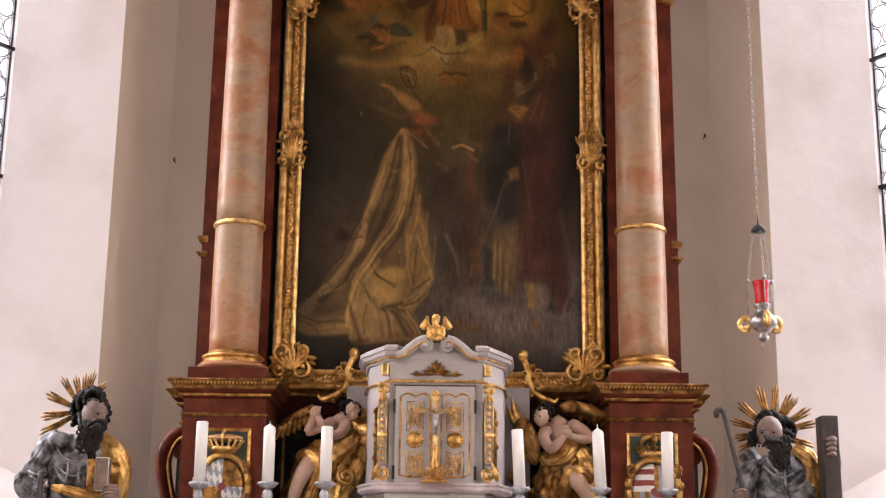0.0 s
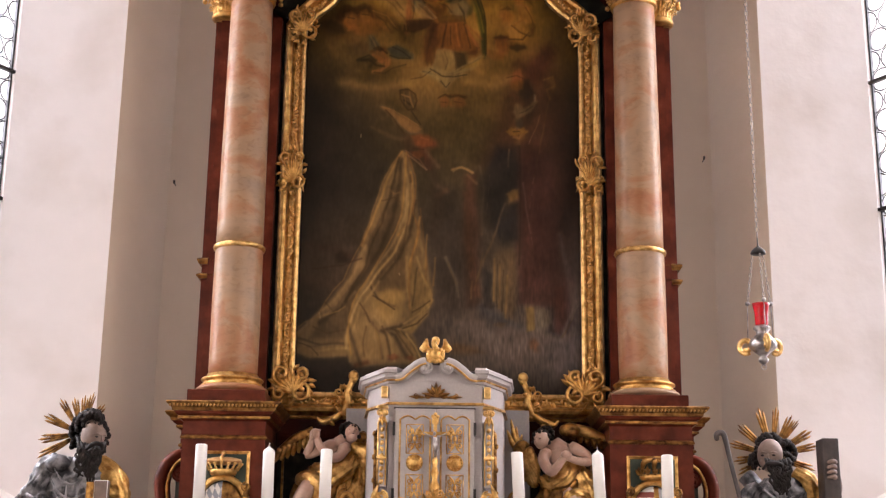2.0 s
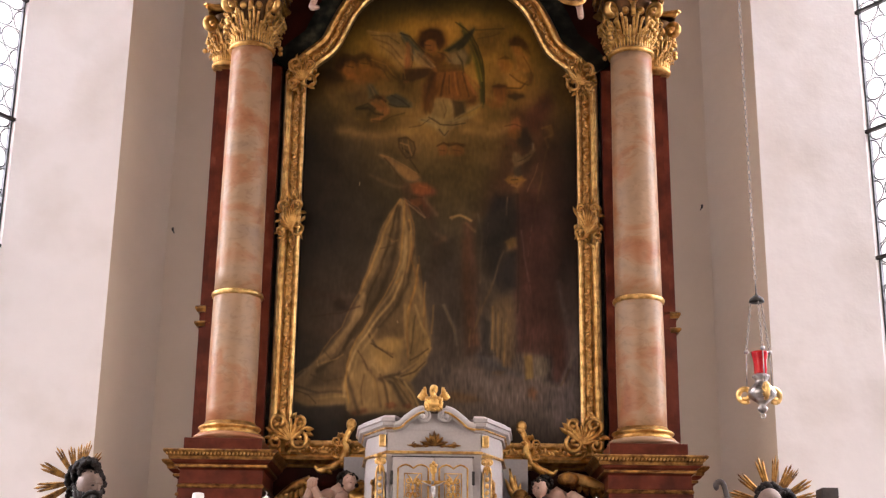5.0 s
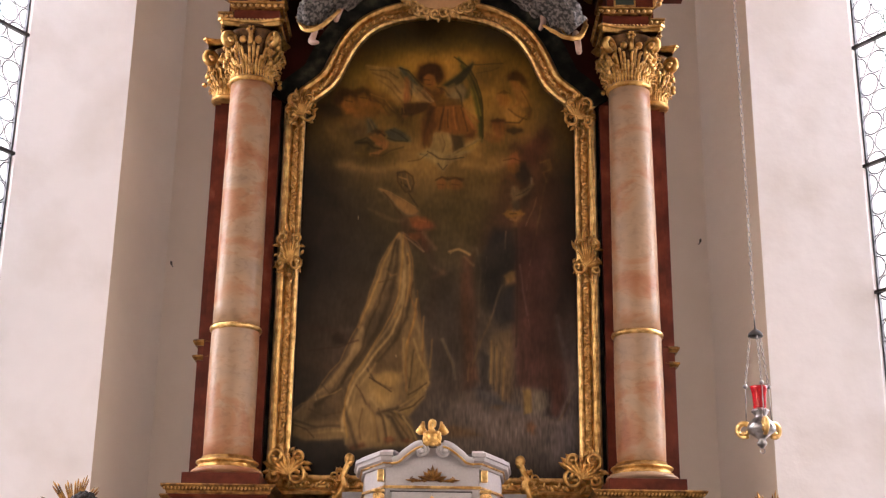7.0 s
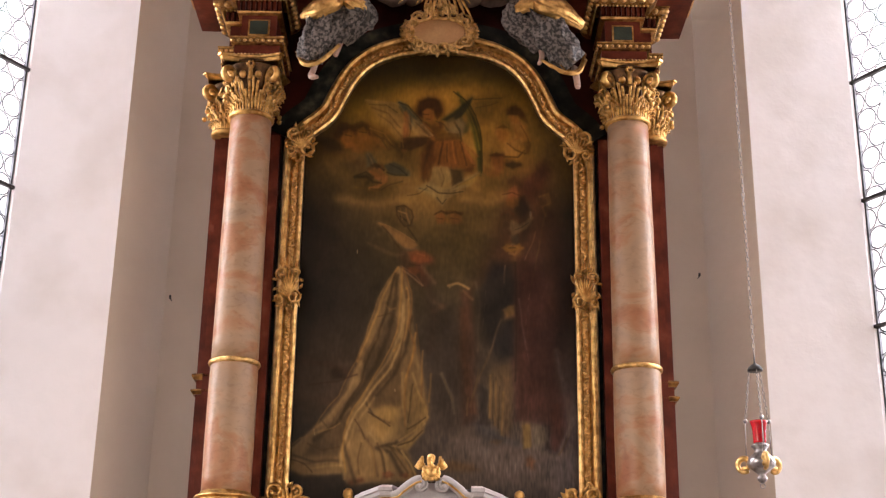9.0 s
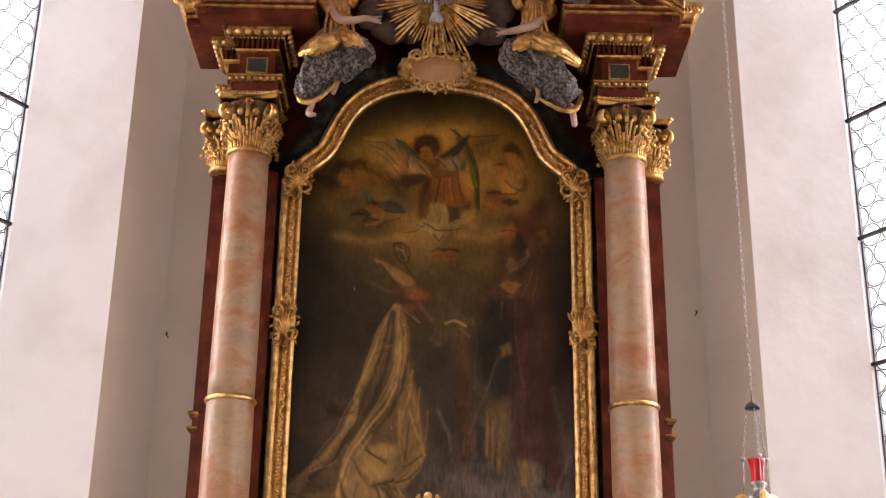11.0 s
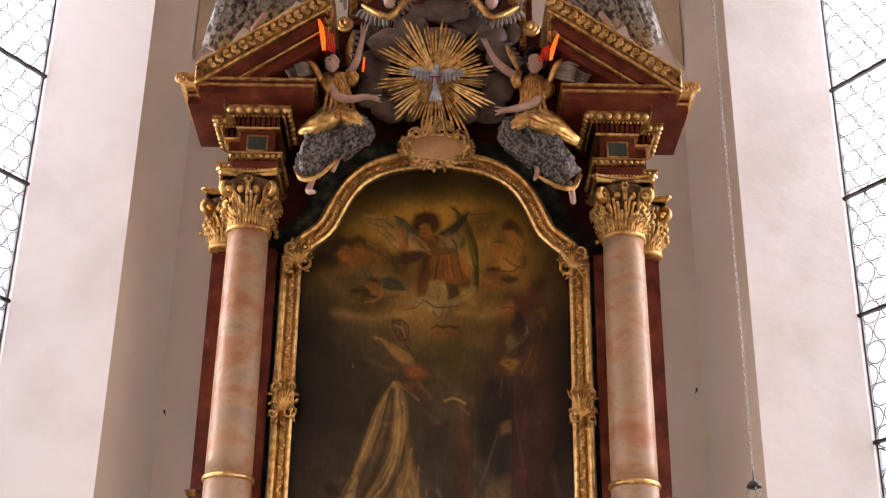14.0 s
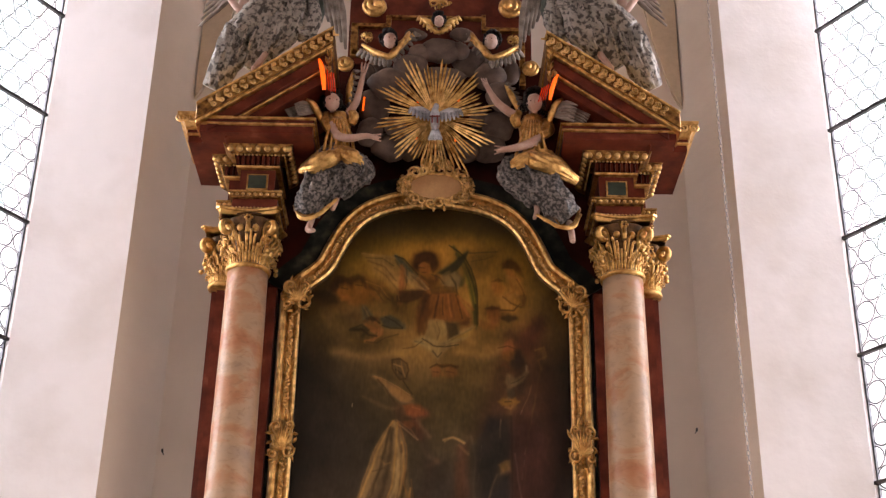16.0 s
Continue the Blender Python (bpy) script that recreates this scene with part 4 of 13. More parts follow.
PAINT.append(('stroke', (74, 52, 28), 0.023, 0.7, [(-0.51, 5.49), (-0.45, 5.51)]))
PAINT.append(('stroke', (90, 72, 40), 0.015, 0.6, [(-0.6, 5.34), (-0.44, 5.32), (-0.36, 5.38), (-0.24, 5.37)]))
PAINT.append(('area', (116, 92, 60), 0.027, 0.75, [(-0.55, 6.03), (-0.34, 6.02), (-0.29, 5.98), (-0.24, 5.84), (-0.28, 5.74), (-0.34, 5.84), (-0.42, 5.98)]))
PAINT.append(('area', (68, 74, 76), 0.019, 0.85, [(-0.3, 6.02), (-0.21, 5.96), (-0.13, 5.82), (-0.19, 5.81), (-0.23, 5.89)]))
PAINT.append(('area', (128, 106, 76), 0.027, 0.75, [(-0.19, 5.88), (-0.08, 5.82), (-0.05, 5.75), (-0.19, 5.75)]))
PAINT.append(('stroke', (128, 82, 48), 0.035, 0.85, [(-0.24, 5.93), (-0.24, 5.77), (-0.26, 5.64)]))
PAINT.append(('area', (58, 40, 26), 0.023, 0.8, [(-0.25, 5.73), (-0.07, 5.75), (-0.08, 5.7), (-0.22, 5.65)]))
PAINT.append(('area', (84, 62, 28), 0.046, 0.55, [(0.27, 6.06), (0.52, 6.11), (0.41, 5.95), (0.29, 5.83)]))
PAINT.append(('area', (48, 50, 34), 0.027, 0.85, [(0.23, 6.07), (0.14, 5.99), (0.07, 5.93), (0.02, 5.89), (0.08, 5.86), (0.17, 5.94)]))
PAINT.append(('area', (72, 66, 58), 0.023, 0.8, [(0.07, 5.89), (0.17, 5.91), (0.21, 5.81), (0.11, 5.75), (0.04, 5.8)]))
PAINT.append(('stroke', (50, 52, 30), 0.035, 0.7, [(0.21, 6.0), (0.23, 5.9), (0.19, 5.8)]))
PAINT.append(('stroke', (60, 64, 30), 0.019, 0.75, [(0.13, 6.11), (0.24, 5.92), (0.28, 5.72), (0.3, 5.49)]))
PAINT.append(('stroke', (84, 86, 30), 0.015, 0.6, [(0.21, 5.9), (0.26, 5.74), (0.27, 5.67)]))
PAINT.append(('stroke', (84, 86, 30), 0.012, 0.6, [(0.23, 5.82), (0.27, 5.76)]))
PAINT.append(('area', (98, 60, 30), 0.027, 0.85, [(-0.06, 5.73), (0.13, 5.75), (0.2, 5.63), (0.26, 5.55), (0.24, 5.47), (0.16, 5.54), (0.11, 5.49), (-0.06, 5.54), (-0.11, 5.48), (-0.13, 5.44), (-0.11, 5.6)]))
PAINT.append(('stroke', (84, 50, 24), 0.019, 0.7, [(0.04, 5.71), (0.02, 5.55)]))
PAINT.append(('stroke', (128, 84, 44), 0.023, 0.6, [(-0.03, 5.69), (-0.05, 5.55)]))
PAINT.append(('stroke', (84, 52, 24), 0.019, 0.7, [(0.13, 5.71), (0.18, 5.57)]))
PAINT.append(('stroke', (100, 66, 36), 0.031, 0.7, [(-0.12, 5.6), (-0.11, 5.46)]))
PAINT.append(('area', (112, 70, 36), 0.023, 0.75, [(-0.16, 5.89), (-0.06, 5.82), (-0.01, 5.85), (-0.04, 5.73), (-0.12, 5.76)]))
PAINT.append(('stroke', (52, 28, 14), 0.077, 0.95, [(-0.14, 5.94), (-0.12, 6.01), (-0.05, 6.02), (-0.01, 5.96)]))
PAINT.append(('stroke', (132, 84, 44), 0.035, 0.9, [(-0.09, 5.95), (-0.07, 5.91)]))
PAINT.append(('area', (112, 96, 72), 0.023, 0.9, [(-0.04, 5.53), (0.07, 5.52), (0.11, 5.44), (0.05, 5.36), (-0.06, 5.39)]))
PAINT.append(('area', (54, 46, 34), 0.023, 0.8, [(0.07, 5.49), (0.18, 5.49), (0.18, 5.39), (0.1, 5.38)]))
PAINT.append(('area', (112, 102, 84), 0.027, 0.8, [(-0.16, 5.34), (-0.06, 5.39), (0.05, 5.35), (0.29, 5.47), (0.2, 5.37), (0.08, 5.31), (0.03, 5.21), (-0.02, 5.27)]))
PAINT.append(('stroke', (66, 60, 50), 0.012, 0.7, [(-0.14, 5.34), (-0.01, 5.31), (0.09, 5.33), (0.28, 5.45)]))
PAINT.append(('stroke', (64, 58, 48), 0.012, 0.6, [(-0.01, 5.27), (0.03, 5.22)]))
PAINT.append(('stroke', (120, 84, 36), 0.054, 0.75, [(0.45, 5.82), (0.5, 5.78), (0.48, 5.72)]))
PAINT.append(('area', (128, 96, 44), 0.031, 0.75, [(0.46, 5.7), (0.55, 5.72), (0.62, 5.66), (0.6, 5.57), (0.5, 5.58)]))
PAINT.append(('stroke', (120, 80, 38), 0.035, 0.75, [(0.53, 5.94), (0.56, 5.88), (0.62, 5.84)]))
PAINT.append(('stroke', (66, 42, 18), 0.035, 0.7, [(0.51, 5.97), (0.56, 6.0), (0.6, 5.95)]))
PAINT.append(('stroke', (66, 44, 20), 0.027, 0.6, [(0.63, 5.77), (0.66, 5.7), (0.64, 5.63)]))
PAINT.append(('stroke', (112, 72, 36), 0.05, 0.75, [(0.42, 5.58), (0.46, 5.53), (0.42, 5.47)]))
PAINT.append(('stroke', (66, 38, 22), 0.031, 0.7, [(0.39, 5.6), (0.46, 5.61)]))
PAINT.append(('stroke', (60, 42, 26), 0.023, 0.7, [(0.5, 5.53), (0.59, 5.54)]))
PAINT.append(('stroke', (116, 82, 40), 0.035, 0.7, [(0.04, 5.11), (0.07, 5.09)]))
PAINT.append(('stroke', (116, 82, 40), 0.035, 0.7, [(0.12, 5.13), (0.15, 5.1)]))
PAINT.append(('stroke', (72, 50, 26), 0.019, 0.6, [(0.01, 5.14), (0.09, 5.16), (0.17, 5.15)]))
PAINT.append(('area', (84, 66, 42), 0.023, 0.8, [(-0.3, 5.19), (-0.23, 5.2), (-0.17, 5.11), (-0.19, 5.04), (-0.26, 5.09)]))
PAINT.append(('stroke', (56, 42, 26), 0.012, 0.7, [(-0.28, 5.17), (-0.22, 5.12), (-0.21, 5.05)]))
PAINT.append(('stroke', (120, 98, 66), 0.012, 0.6, [(-0.26, 5.18), (-0.2, 5.11)]))
PAINT.append(('area', (108, 94, 74), 0.027, 0.75, [(-0.43, 5.07), (-0.35, 5.04), (-0.25, 4.97), (-0.15, 4.87), (-0.22, 4.86), (-0.31, 4.95)]))
PAINT.append(('stroke', (116, 98, 74), 0.023, 0.55, [(-0.35, 5.02), (-0.23, 4.91)]))
PAINT.append(('area', (70, 56, 40), 0.031, 0.6, [(-0.31, 4.9), (-0.17, 4.85), (-0.16, 4.77), (-0.28, 4.79)]))
PAINT.append(('stroke', (110, 56, 42), 0.054, 0.75, [(-0.16, 4.8), (-0.06, 4.79)]))
PAINT.append(('stroke', (96, 50, 38), 0.046, 0.6, [(-0.13, 4.75), (-0.08, 4.62)]))
PAINT.append(('area', (104, 86, 58), 0.019, 0.95, [(-0.26, 4.74), (-0.2, 4.63), (-0.18, 4.45), (-0.14, 4.2), (-0.09, 3.96), (-0.04, 3.72), (-0.06, 3.61), (-0.18, 3.42), (-0.11, 3.22), (-0.58, 3.19), (-0.62, 3.26), (-0.87, 3.24), (-0.98, 3.3), (-0.97, 3.41), (-0.83, 3.55), (-0.74, 3.66), (-0.64, 3.79), (-0.55, 4.01), (-0.47, 4.28), (-0.41, 4.5), (-0.34, 4.64)]))
PAINT.append(('area', (70, 57, 42), 0.031, 0.85, [(-0.3, 4.49), (-0.27, 4.24), (-0.34, 4.0), (-0.47, 3.8), (-0.55, 3.68), (-0.63, 3.6), (-0.81, 3.55), (-0.66, 3.75), (-0.52, 4.0), (-0.41, 4.2)]))
PAINT.append(('area', (114, 95, 66), 0.023, 0.8, [(-0.53, 4.01), (-0.5, 4.06), (-0.51, 3.87), (-0.66, 3.63), (-0.79, 3.56), (-0.7, 3.71), (-0.59, 3.83)]))
PAINT.append(('area', (72, 58, 42), 0.031, 0.8, [(-0.64, 3.6), (-0.51, 3.76), (-0.61, 3.48), (-0.65, 3.38), (-0.88, 3.38), (-0.81, 3.51)]))
PAINT.append(('area', (92, 75, 50), 0.023, 0.8, [(-0.19, 4.12), (-0.11, 3.96), (-0.08, 3.76), (-0.19, 3.56), (-0.22, 3.8)]))
PAINT.append(('area', (78, 62, 42), 0.027, 0.75, [(-0.36, 4.0), (-0.24, 4.12), (-0.22, 3.72), (-0.31, 3.6), (-0.47, 3.76)]))
PAINT.append(('area', (116, 96, 62), 0.027, 0.8, [(-0.47, 3.68), (-0.35, 3.74), (-0.23, 3.72), (-0.25, 3.56), (-0.35, 3.48), (-0.46, 3.56)]))
PAINT.append(('stroke', (64, 52, 36), 0.015, 0.8, [(-0.48, 3.76), (-0.42, 3.66), (-0.31, 3.61)]))
PAINT.append(('area', (112, 92, 62), 0.027, 0.75, [(-0.6, 3.44), (-0.5, 3.56), (-0.38, 3.44), (-0.34, 3.25), (-0.49, 3.2), (-0.57, 3.25)]))
PAINT.append(('stroke', (62, 50, 36), 0.027, 0.8, [(-0.39, 3.44), (-0.3, 3.41), (-0.22, 3.27)]))
PAINT.append(('stroke', (64, 52, 36), 0.023, 0.8, [(-0.31, 3.46), (-0.19, 3.39), (-0.13, 3.26)]))
PAINT.append(('stroke', (116, 98, 66), 0.015, 0.75, [(-0.31, 3.46), (-0.22, 3.45), (-0.07, 3.61)]))
PAINT.append(('stroke', (122, 104, 70), 0.015, 0.8, [(-0.22, 3.42), (-0.16, 3.33), (-0.12, 3.25)]))
PAINT.append(('stroke', (122, 103, 70), 0.019, 0.6, [(-0.27, 4.72), (-0.23, 4.58), (-0.24, 4.28), (-0.32, 4.06), (-0.47, 3.84), (-0.58, 3.64), (-0.62, 3.44), (-0.6, 3.23)]))
PAINT.append(('stroke', (128, 96, 50), 0.015, 0.75, [(-0.21, 4.58), (-0.19, 4.37), (-0.22, 4.2), (-0.29, 4.12)]))
PAINT.append(('stroke', (128, 100, 58), 0.015, 0.75, [(-0.28, 4.73), (-0.38, 4.51), (-0.45, 4.28), (-0.54, 4.04)]))
PAINT.append(('stroke', (118, 96, 60), 0.027, 0.6, [(-0.36, 4.49), (-0.3, 4.57)]))
PAINT.append(('stroke', (130, 98, 50), 0.013, 0.8, [(-0.14, 4.25), (-0.17, 4.04), (-0.21, 3.92), (-0.21, 3.72)]))
PAINT.append(('stroke', (112, 88, 50), 0.012, 0.7, [(-0.09, 4.12), (-0.1, 3.88)]))
PAINT.append(('stroke', (112, 88, 50), 0.012, 0.7, [(-0.03, 3.96), (-0.04, 3.76)]))
PAINT.append(('stroke', (120, 100, 68), 0.015, 0.7, [(-0.16, 3.96), (-0.09, 3.76), (-0.05, 3.65)]))
PAINT.append(('stroke', (112, 94, 64), 0.015, 0.7, [(-0.95, 3.35), (-0.85, 3.29), (-0.63, 3.32)]))
PAINT.append(('stroke', (66, 54, 40), 0.015, 0.7, [(-0.95, 3.38), (-0.8, 3.34), (-0.65, 3.35)]))
PAINT.append(('stroke', (120, 96, 72), 0.008, 0.7, [(-0.25, 4.74), (-0.15, 4.67), (-0.1, 4.6)]))
PAINT.append(('stroke', (84, 50, 32), 0.031, 0.7, [(-0.56, 3.2), (-0.49, 3.22)]))
PAINT.append(('stroke', (84, 56, 42), 0.027, 0.7, [(-0.33, 3.25), (-0.29, 3.25)]))
PAINT.append(('stroke', (84, 56, 42), 0.023, 0.7, [(-0.22, 3.26), (-0.19, 3.25)]))
PAINT.append(('area', (54, 46, 40), 0.054, 0.7, [(-0.04, 4.45), (0.1, 4.46), (0.18, 4.13), (0.19, 3.61), (0.08, 3.49), (-0.01, 3.76)]))
PAINT.append(('stroke', (86, 62, 44), 0.035, 0.6, [(-0.02, 4.41), (0.04, 4.45)]))
PAINT.append(('stroke', (84, 76, 62), 0.019, 0.55, [(0.04, 3.96), (0.11, 3.81), (0.12, 3.73)]))
PAINT.append(('area', (62, 40, 30), 0.035, 0.7, [(0.18, 4.54), (0.25, 4.58), (0.27, 4.21), (0.25, 3.81), (0.29, 3.61), (0.19, 3.61), (0.16, 4.13)]))
PAINT.append(('area', (66, 42, 36), 0.1, 0.75, [(0.52, 5.4), (0.68, 5.5), (0.78, 5.54), (0.86, 5.15), (0.93, 4.72), (0.94, 4.14), (0.88, 3.51), (0.73, 3.62), (0.58, 4.14), (0.46, 4.67), (0.3, 4.63), (0.34, 4.8), (0.44, 5.1)]))
PAINT.append(('area', (76, 48, 44), 0.035, 0.7, [(0.55, 4.72), (0.82, 4.72), (0.83, 4.22), (0.8, 3.64), (0.54, 3.64), (0.53, 4.14)]))
PAINT.append(('area', (78, 42, 38), 0.039, 0.45, [(0.81, 3.9), (0.92, 3.82), (0.88, 3.43), (0.8, 3.43)]))
PAINT.append(('stroke', (76, 40, 34), 0.085, 0.6, [(0.66, 5.32), (0.76, 5.48)]))
PAINT.append(('area', (104, 62, 42), 0.023, 0.75, [(0.52, 5.36), (0.57, 5.37), (0.59, 5.27), (0.54, 5.22), (0.49, 5.24)]))
PAINT.append(('stroke', (62, 38, 28), 0.027, 0.7, [(0.6, 5.28), (0.64, 5.19)]))
PAINT.append(('area', (104, 88, 64), 0.019, 0.8, [(0.53, 5.1), (0.57, 5.08), (0.62, 5.04), (0.55, 5.01), (0.51, 5.04)]))
PAINT.append(('stroke', (96, 92, 84), 0.012, 0.7, [(0.66, 5.17), (0.66, 5.14)]))
PAINT.append(('stroke', (104, 76, 36), 0.019, 0.7, [(0.5, 4.88), (0.55, 4.84), (0.61, 4.89)]))
PAINT.append(('stroke', (84, 66, 40), 0.012, 0.6, [(0.77, 5.3), (0.8, 5.24), (0.76, 5.11), (0.7, 4.8), (0.65, 4.51)]))
PAINT.append(('stroke', (70, 54, 34), 0.023, 0.5, [(0.74, 5.24), (0.81, 5.19)]))
PAINT.append(('area', (34, 32, 36), 0.035, 0.85, [(0.39, 4.78), (0.52, 4.76), (0.55, 4.63), (0.53, 4.42), (0.46, 4.38), (0.42, 4.09), (0.34, 4.21), (0.29, 4.5)]))
PAINT.append(('area', (38, 36, 38), 0.027, 0.85, [(0.48, 4.36), (0.54, 4.36), (0.54, 4.1), (0.44, 4.07), (0.42, 4.19)]))
PAINT.append(('stroke', (96, 76, 54), 0.01, 0.6, [(0.48, 4.76), (0.47, 4.63)]))
PAINT.append(('stroke', (78, 66, 52), 0.015, 0.6, [(0.27, 4.63), (0.3, 4.46), (0.29, 4.13)]))
PAINT.append(('stroke', (120, 96, 64), 0.015, 0.8, [(0.08, 4.6), (0.15, 4.62), (0.22, 4.58)]))
PAINT.append(('stroke', (96, 72, 48), 0.019, 0.7, [(0.19, 4.56), (0.25, 4.5)]))
PAINT.append(('area', (108, 82, 52), 0.027, 0.75, [(0.46, 4.41), (0.52, 4.46), (0.54, 4.39), (0.47, 4.36)]))
PAINT.append(('stroke', (84, 68, 50), 0.015, 0.7, [(0.45, 4.36), (0.39, 4.17), (0.3, 3.93), (0.24, 3.73)]))
PAINT.append(('stroke', (76, 62, 48), 0.085, 0.5, [(0.42, 4.01), (0.52, 3.97)]))
PAINT.append(('area', (94, 80, 64), 0.027, 0.7, [(0.37, 3.95), (0.4, 3.95), (0.4, 3.65), (0.37, 3.65)]))
PAINT.append(('area', (100, 82, 62), 0.027, 0.7, [(0.42, 3.95), (0.45, 3.93), (0.44, 3.59), (0.41, 3.61)]))
PAINT.append(('area', (102, 80, 60), 0.027, 0.7, [(0.47, 3.95), (0.51, 3.93), (0.51, 3.53), (0.46, 3.54)]))
PAINT.append(('area', (40, 38, 38), 0.023, 0.75, [(0.3, 3.89), (0.36, 3.85), (0.36, 3.65), (0.31, 3.61)]))
PAINT.append(('area', (72, 68, 70), 0.039, 0.6, [(0.27, 3.61), (0.38, 3.61), (0.47, 3.52), (0.34, 3.42)]))
PAINT.append(('area', (108, 88, 60), 0.023, 0.75, [(0.6, 3.63), (0.64, 3.63), (0.64, 3.45), (0.6, 3.45)]))
PAINT.append(('area', (92, 86, 80), 0.031, 0.65, [(0.67, 3.62), (0.74, 3.61), (0.73, 3.43), (0.66, 3.44)]))
PAINT.append(('area', (44, 36, 34), 0.019, 0.7, [(0.74, 3.62), (0.79, 3.61), (0.78, 3.45), (0.75, 3.44)]))
PAINT.append(('stroke', (92, 64, 48), 0.035, 0.5, [(0.64, 3.38), (0.66, 3.32)]))
PAINT.append(('stroke', (112, 104, 104), 0.019, 0.55, [(0.94, 3.66), (0.88, 3.52), (0.83, 3.39)]))
PAINT.append(('stroke', (96, 72, 44), 0.046, 0.35, [(0.12, 3.34), (0.25, 3.32)]))
PAINT.append(('area', (120, 100, 72), 0.046, 0.6, [(-0.52, 6.02), (-0.38, 6.01), (-0.29, 5.97), (-0.22, 5.82), (-0.14, 5.74), (-0.33, 5.76), (-0.45, 5.88)]))
PAINT.append(('stroke', (136, 116, 88), 0.023, 0.6, [(-0.24, 5.84), (-0.16, 5.79), (-0.07, 5.76)]))
PAINT.append(('stroke', (60, 42, 22), 0.031, 0.5, [(-0.43, 5.78), (-0.31, 5.68), (-0.28, 5.6)]))
PAINT.append(('stroke', (66, 74, 80), 0.027, 0.7, [(-0.3, 6.02), (-0.24, 5.94), (-0.2, 5.84)]))
PAINT.append(('stroke', (140, 92, 56), 0.027, 0.75, [(-0.24, 5.93), (-0.25, 5.79)]))
PAINT.append(('stroke', (124, 80, 48), 0.023, 0.7, [(-0.1, 5.95), (-0.07, 5.89)]))
PAINT.append(('area', (66, 42, 24), 0.035, 0.6, [(-0.11, 5.76), (-0.04, 5.67), (-0.05, 5.49), (-0.12, 5.39), (-0.14, 5.57)]))
PAINT.append(('area', (72, 46, 26), 0.035, 0.55, [(0.13, 5.67), (0.22, 5.53), (0.26, 5.49), (0.19, 5.45), (0.14, 5.53)]))
PAINT.append(('stroke', (134, 104, 48), 0.085, 0.4, [(0.21, 5.99), (0.26, 5.85), (0.27, 5.63)]))
PAINT.append(('stroke', (50, 52, 34), 0.019, 0.6, [(0.15, 6.05), (0.25, 5.85), (0.29, 5.67), (0.3, 5.45)]))
PAINT.append(('area', (126, 112, 88), 0.035, 0.6, [(-0.07, 5.49), (0.05, 5.5), (0.09, 5.41), (0.01, 5.36)]))
PAINT.append(('stroke', (84, 60, 32), 0.054, 0.5, [(-0.84, 5.63), (-0.7, 5.6), (-0.57, 5.52)]))
PAINT.append(('stroke', (70, 44, 22), 0.054, 0.55, [(-0.75, 5.76), (-0.7, 5.81), (-0.63, 5.77)]))
PAINT.append(('stroke', (68, 42, 22), 0.054, 0.55, [(-0.6, 5.81), (-0.53, 5.83), (-0.48, 5.76)]))
PAINT.append(('stroke', (116, 78, 40), 0.031, 0.6, [(-0.69, 5.73), (-0.65, 5.69)]))
PAINT.append(('stroke', (110, 76, 38), 0.035, 0.5, [(-0.54, 5.75), (-0.46, 5.71), (-0.4, 5.66)]))
PAINT.append(('stroke', (56, 64, 68), 0.031, 0.7, [(-0.51, 5.59), (-0.45, 5.5)]))
PAINT.append(('stroke', (60, 62, 58), 0.031, 0.6, [(-0.36, 5.49), (-0.3, 5.51), (-0.22, 5.46)]))
PAINT.append(('stroke', (50, 44, 30), 0.023, 0.6, [(-0.6, 5.42), (-0.48, 5.42), (-0.52, 5.37)]))
PAINT.append(('stroke', (72, 44, 26), 0.039, 0.6, [(-0.47, 5.5), (-0.42, 5.51)]))
PAINT.append(('stroke', (132, 110, 72), 0.062, 0.35, [(-0.72, 5.25), (-0.48, 5.21), (-0.23, 5.24)]))
PAINT.append(('stroke', (128, 106, 68), 0.054, 0.35, [(0.17, 5.27), (0.38, 5.23), (0.5, 5.29)]))
PAINT.append(('stroke', (80, 52, 26), 0.054, 0.55, [(0.52, 5.97), (0.6, 5.94)]))
PAINT.append(('stroke', (130, 96, 52), 0.046, 0.6, [(0.55, 5.87), (0.59, 5.8), (0.56, 5.74)]))
PAINT.append(('stroke', (84, 56, 30), 0.031, 0.5, [(0.6, 5.77), (0.65, 5.65)]))
PAINT.append(('stroke', (120, 84, 44), 0.046, 0.6, [(0.43, 5.8), (0.47, 5.75)]))
PAINT.append(('stroke', (82, 52, 30), 0.046, 0.5, [(0.38, 5.57), (0.46, 5.59), (0.56, 5.53)]))
PAINT.append(('stroke', (112, 76, 44), 0.039, 0.55, [(0.4, 5.53), (0.43, 5.5)]))
PAINT.append(('area', (80, 46, 40), 0.054, 0.5, [(0.64, 5.4), (0.76, 5.54), (0.74, 5.38), (0.66, 5.27)]))
PAINT.append(('stroke', (58, 38, 30), 0.046, 0.5, [(0.52, 5.4), (0.55, 5.43), (0.6, 5.37)]))
PAINT.append(('stroke', (112, 90, 62), 0.035, 0.5, [(0.54, 5.08), (0.56, 5.02), (0.53, 4.98)]))
PAINT.append(('stroke', (96, 72, 40), 0.046, 0.5, [(0.51, 4.92), (0.58, 4.85), (0.55, 4.81)]))
PAINT.append(('stroke', (96, 74, 44), 0.039, 0.45, [(0.77, 5.28), (0.8, 5.22)]))
PAINT.append(('stroke', (44, 34, 32), 0.046, 0.5, [(0.6, 5.23), (0.65, 5.1), (0.62, 4.97)]))
PAINT.append(('stroke', (90, 56, 46), 0.062, 0.35, [(0.74, 5.02), (0.8, 4.72), (0.83, 4.3)]))
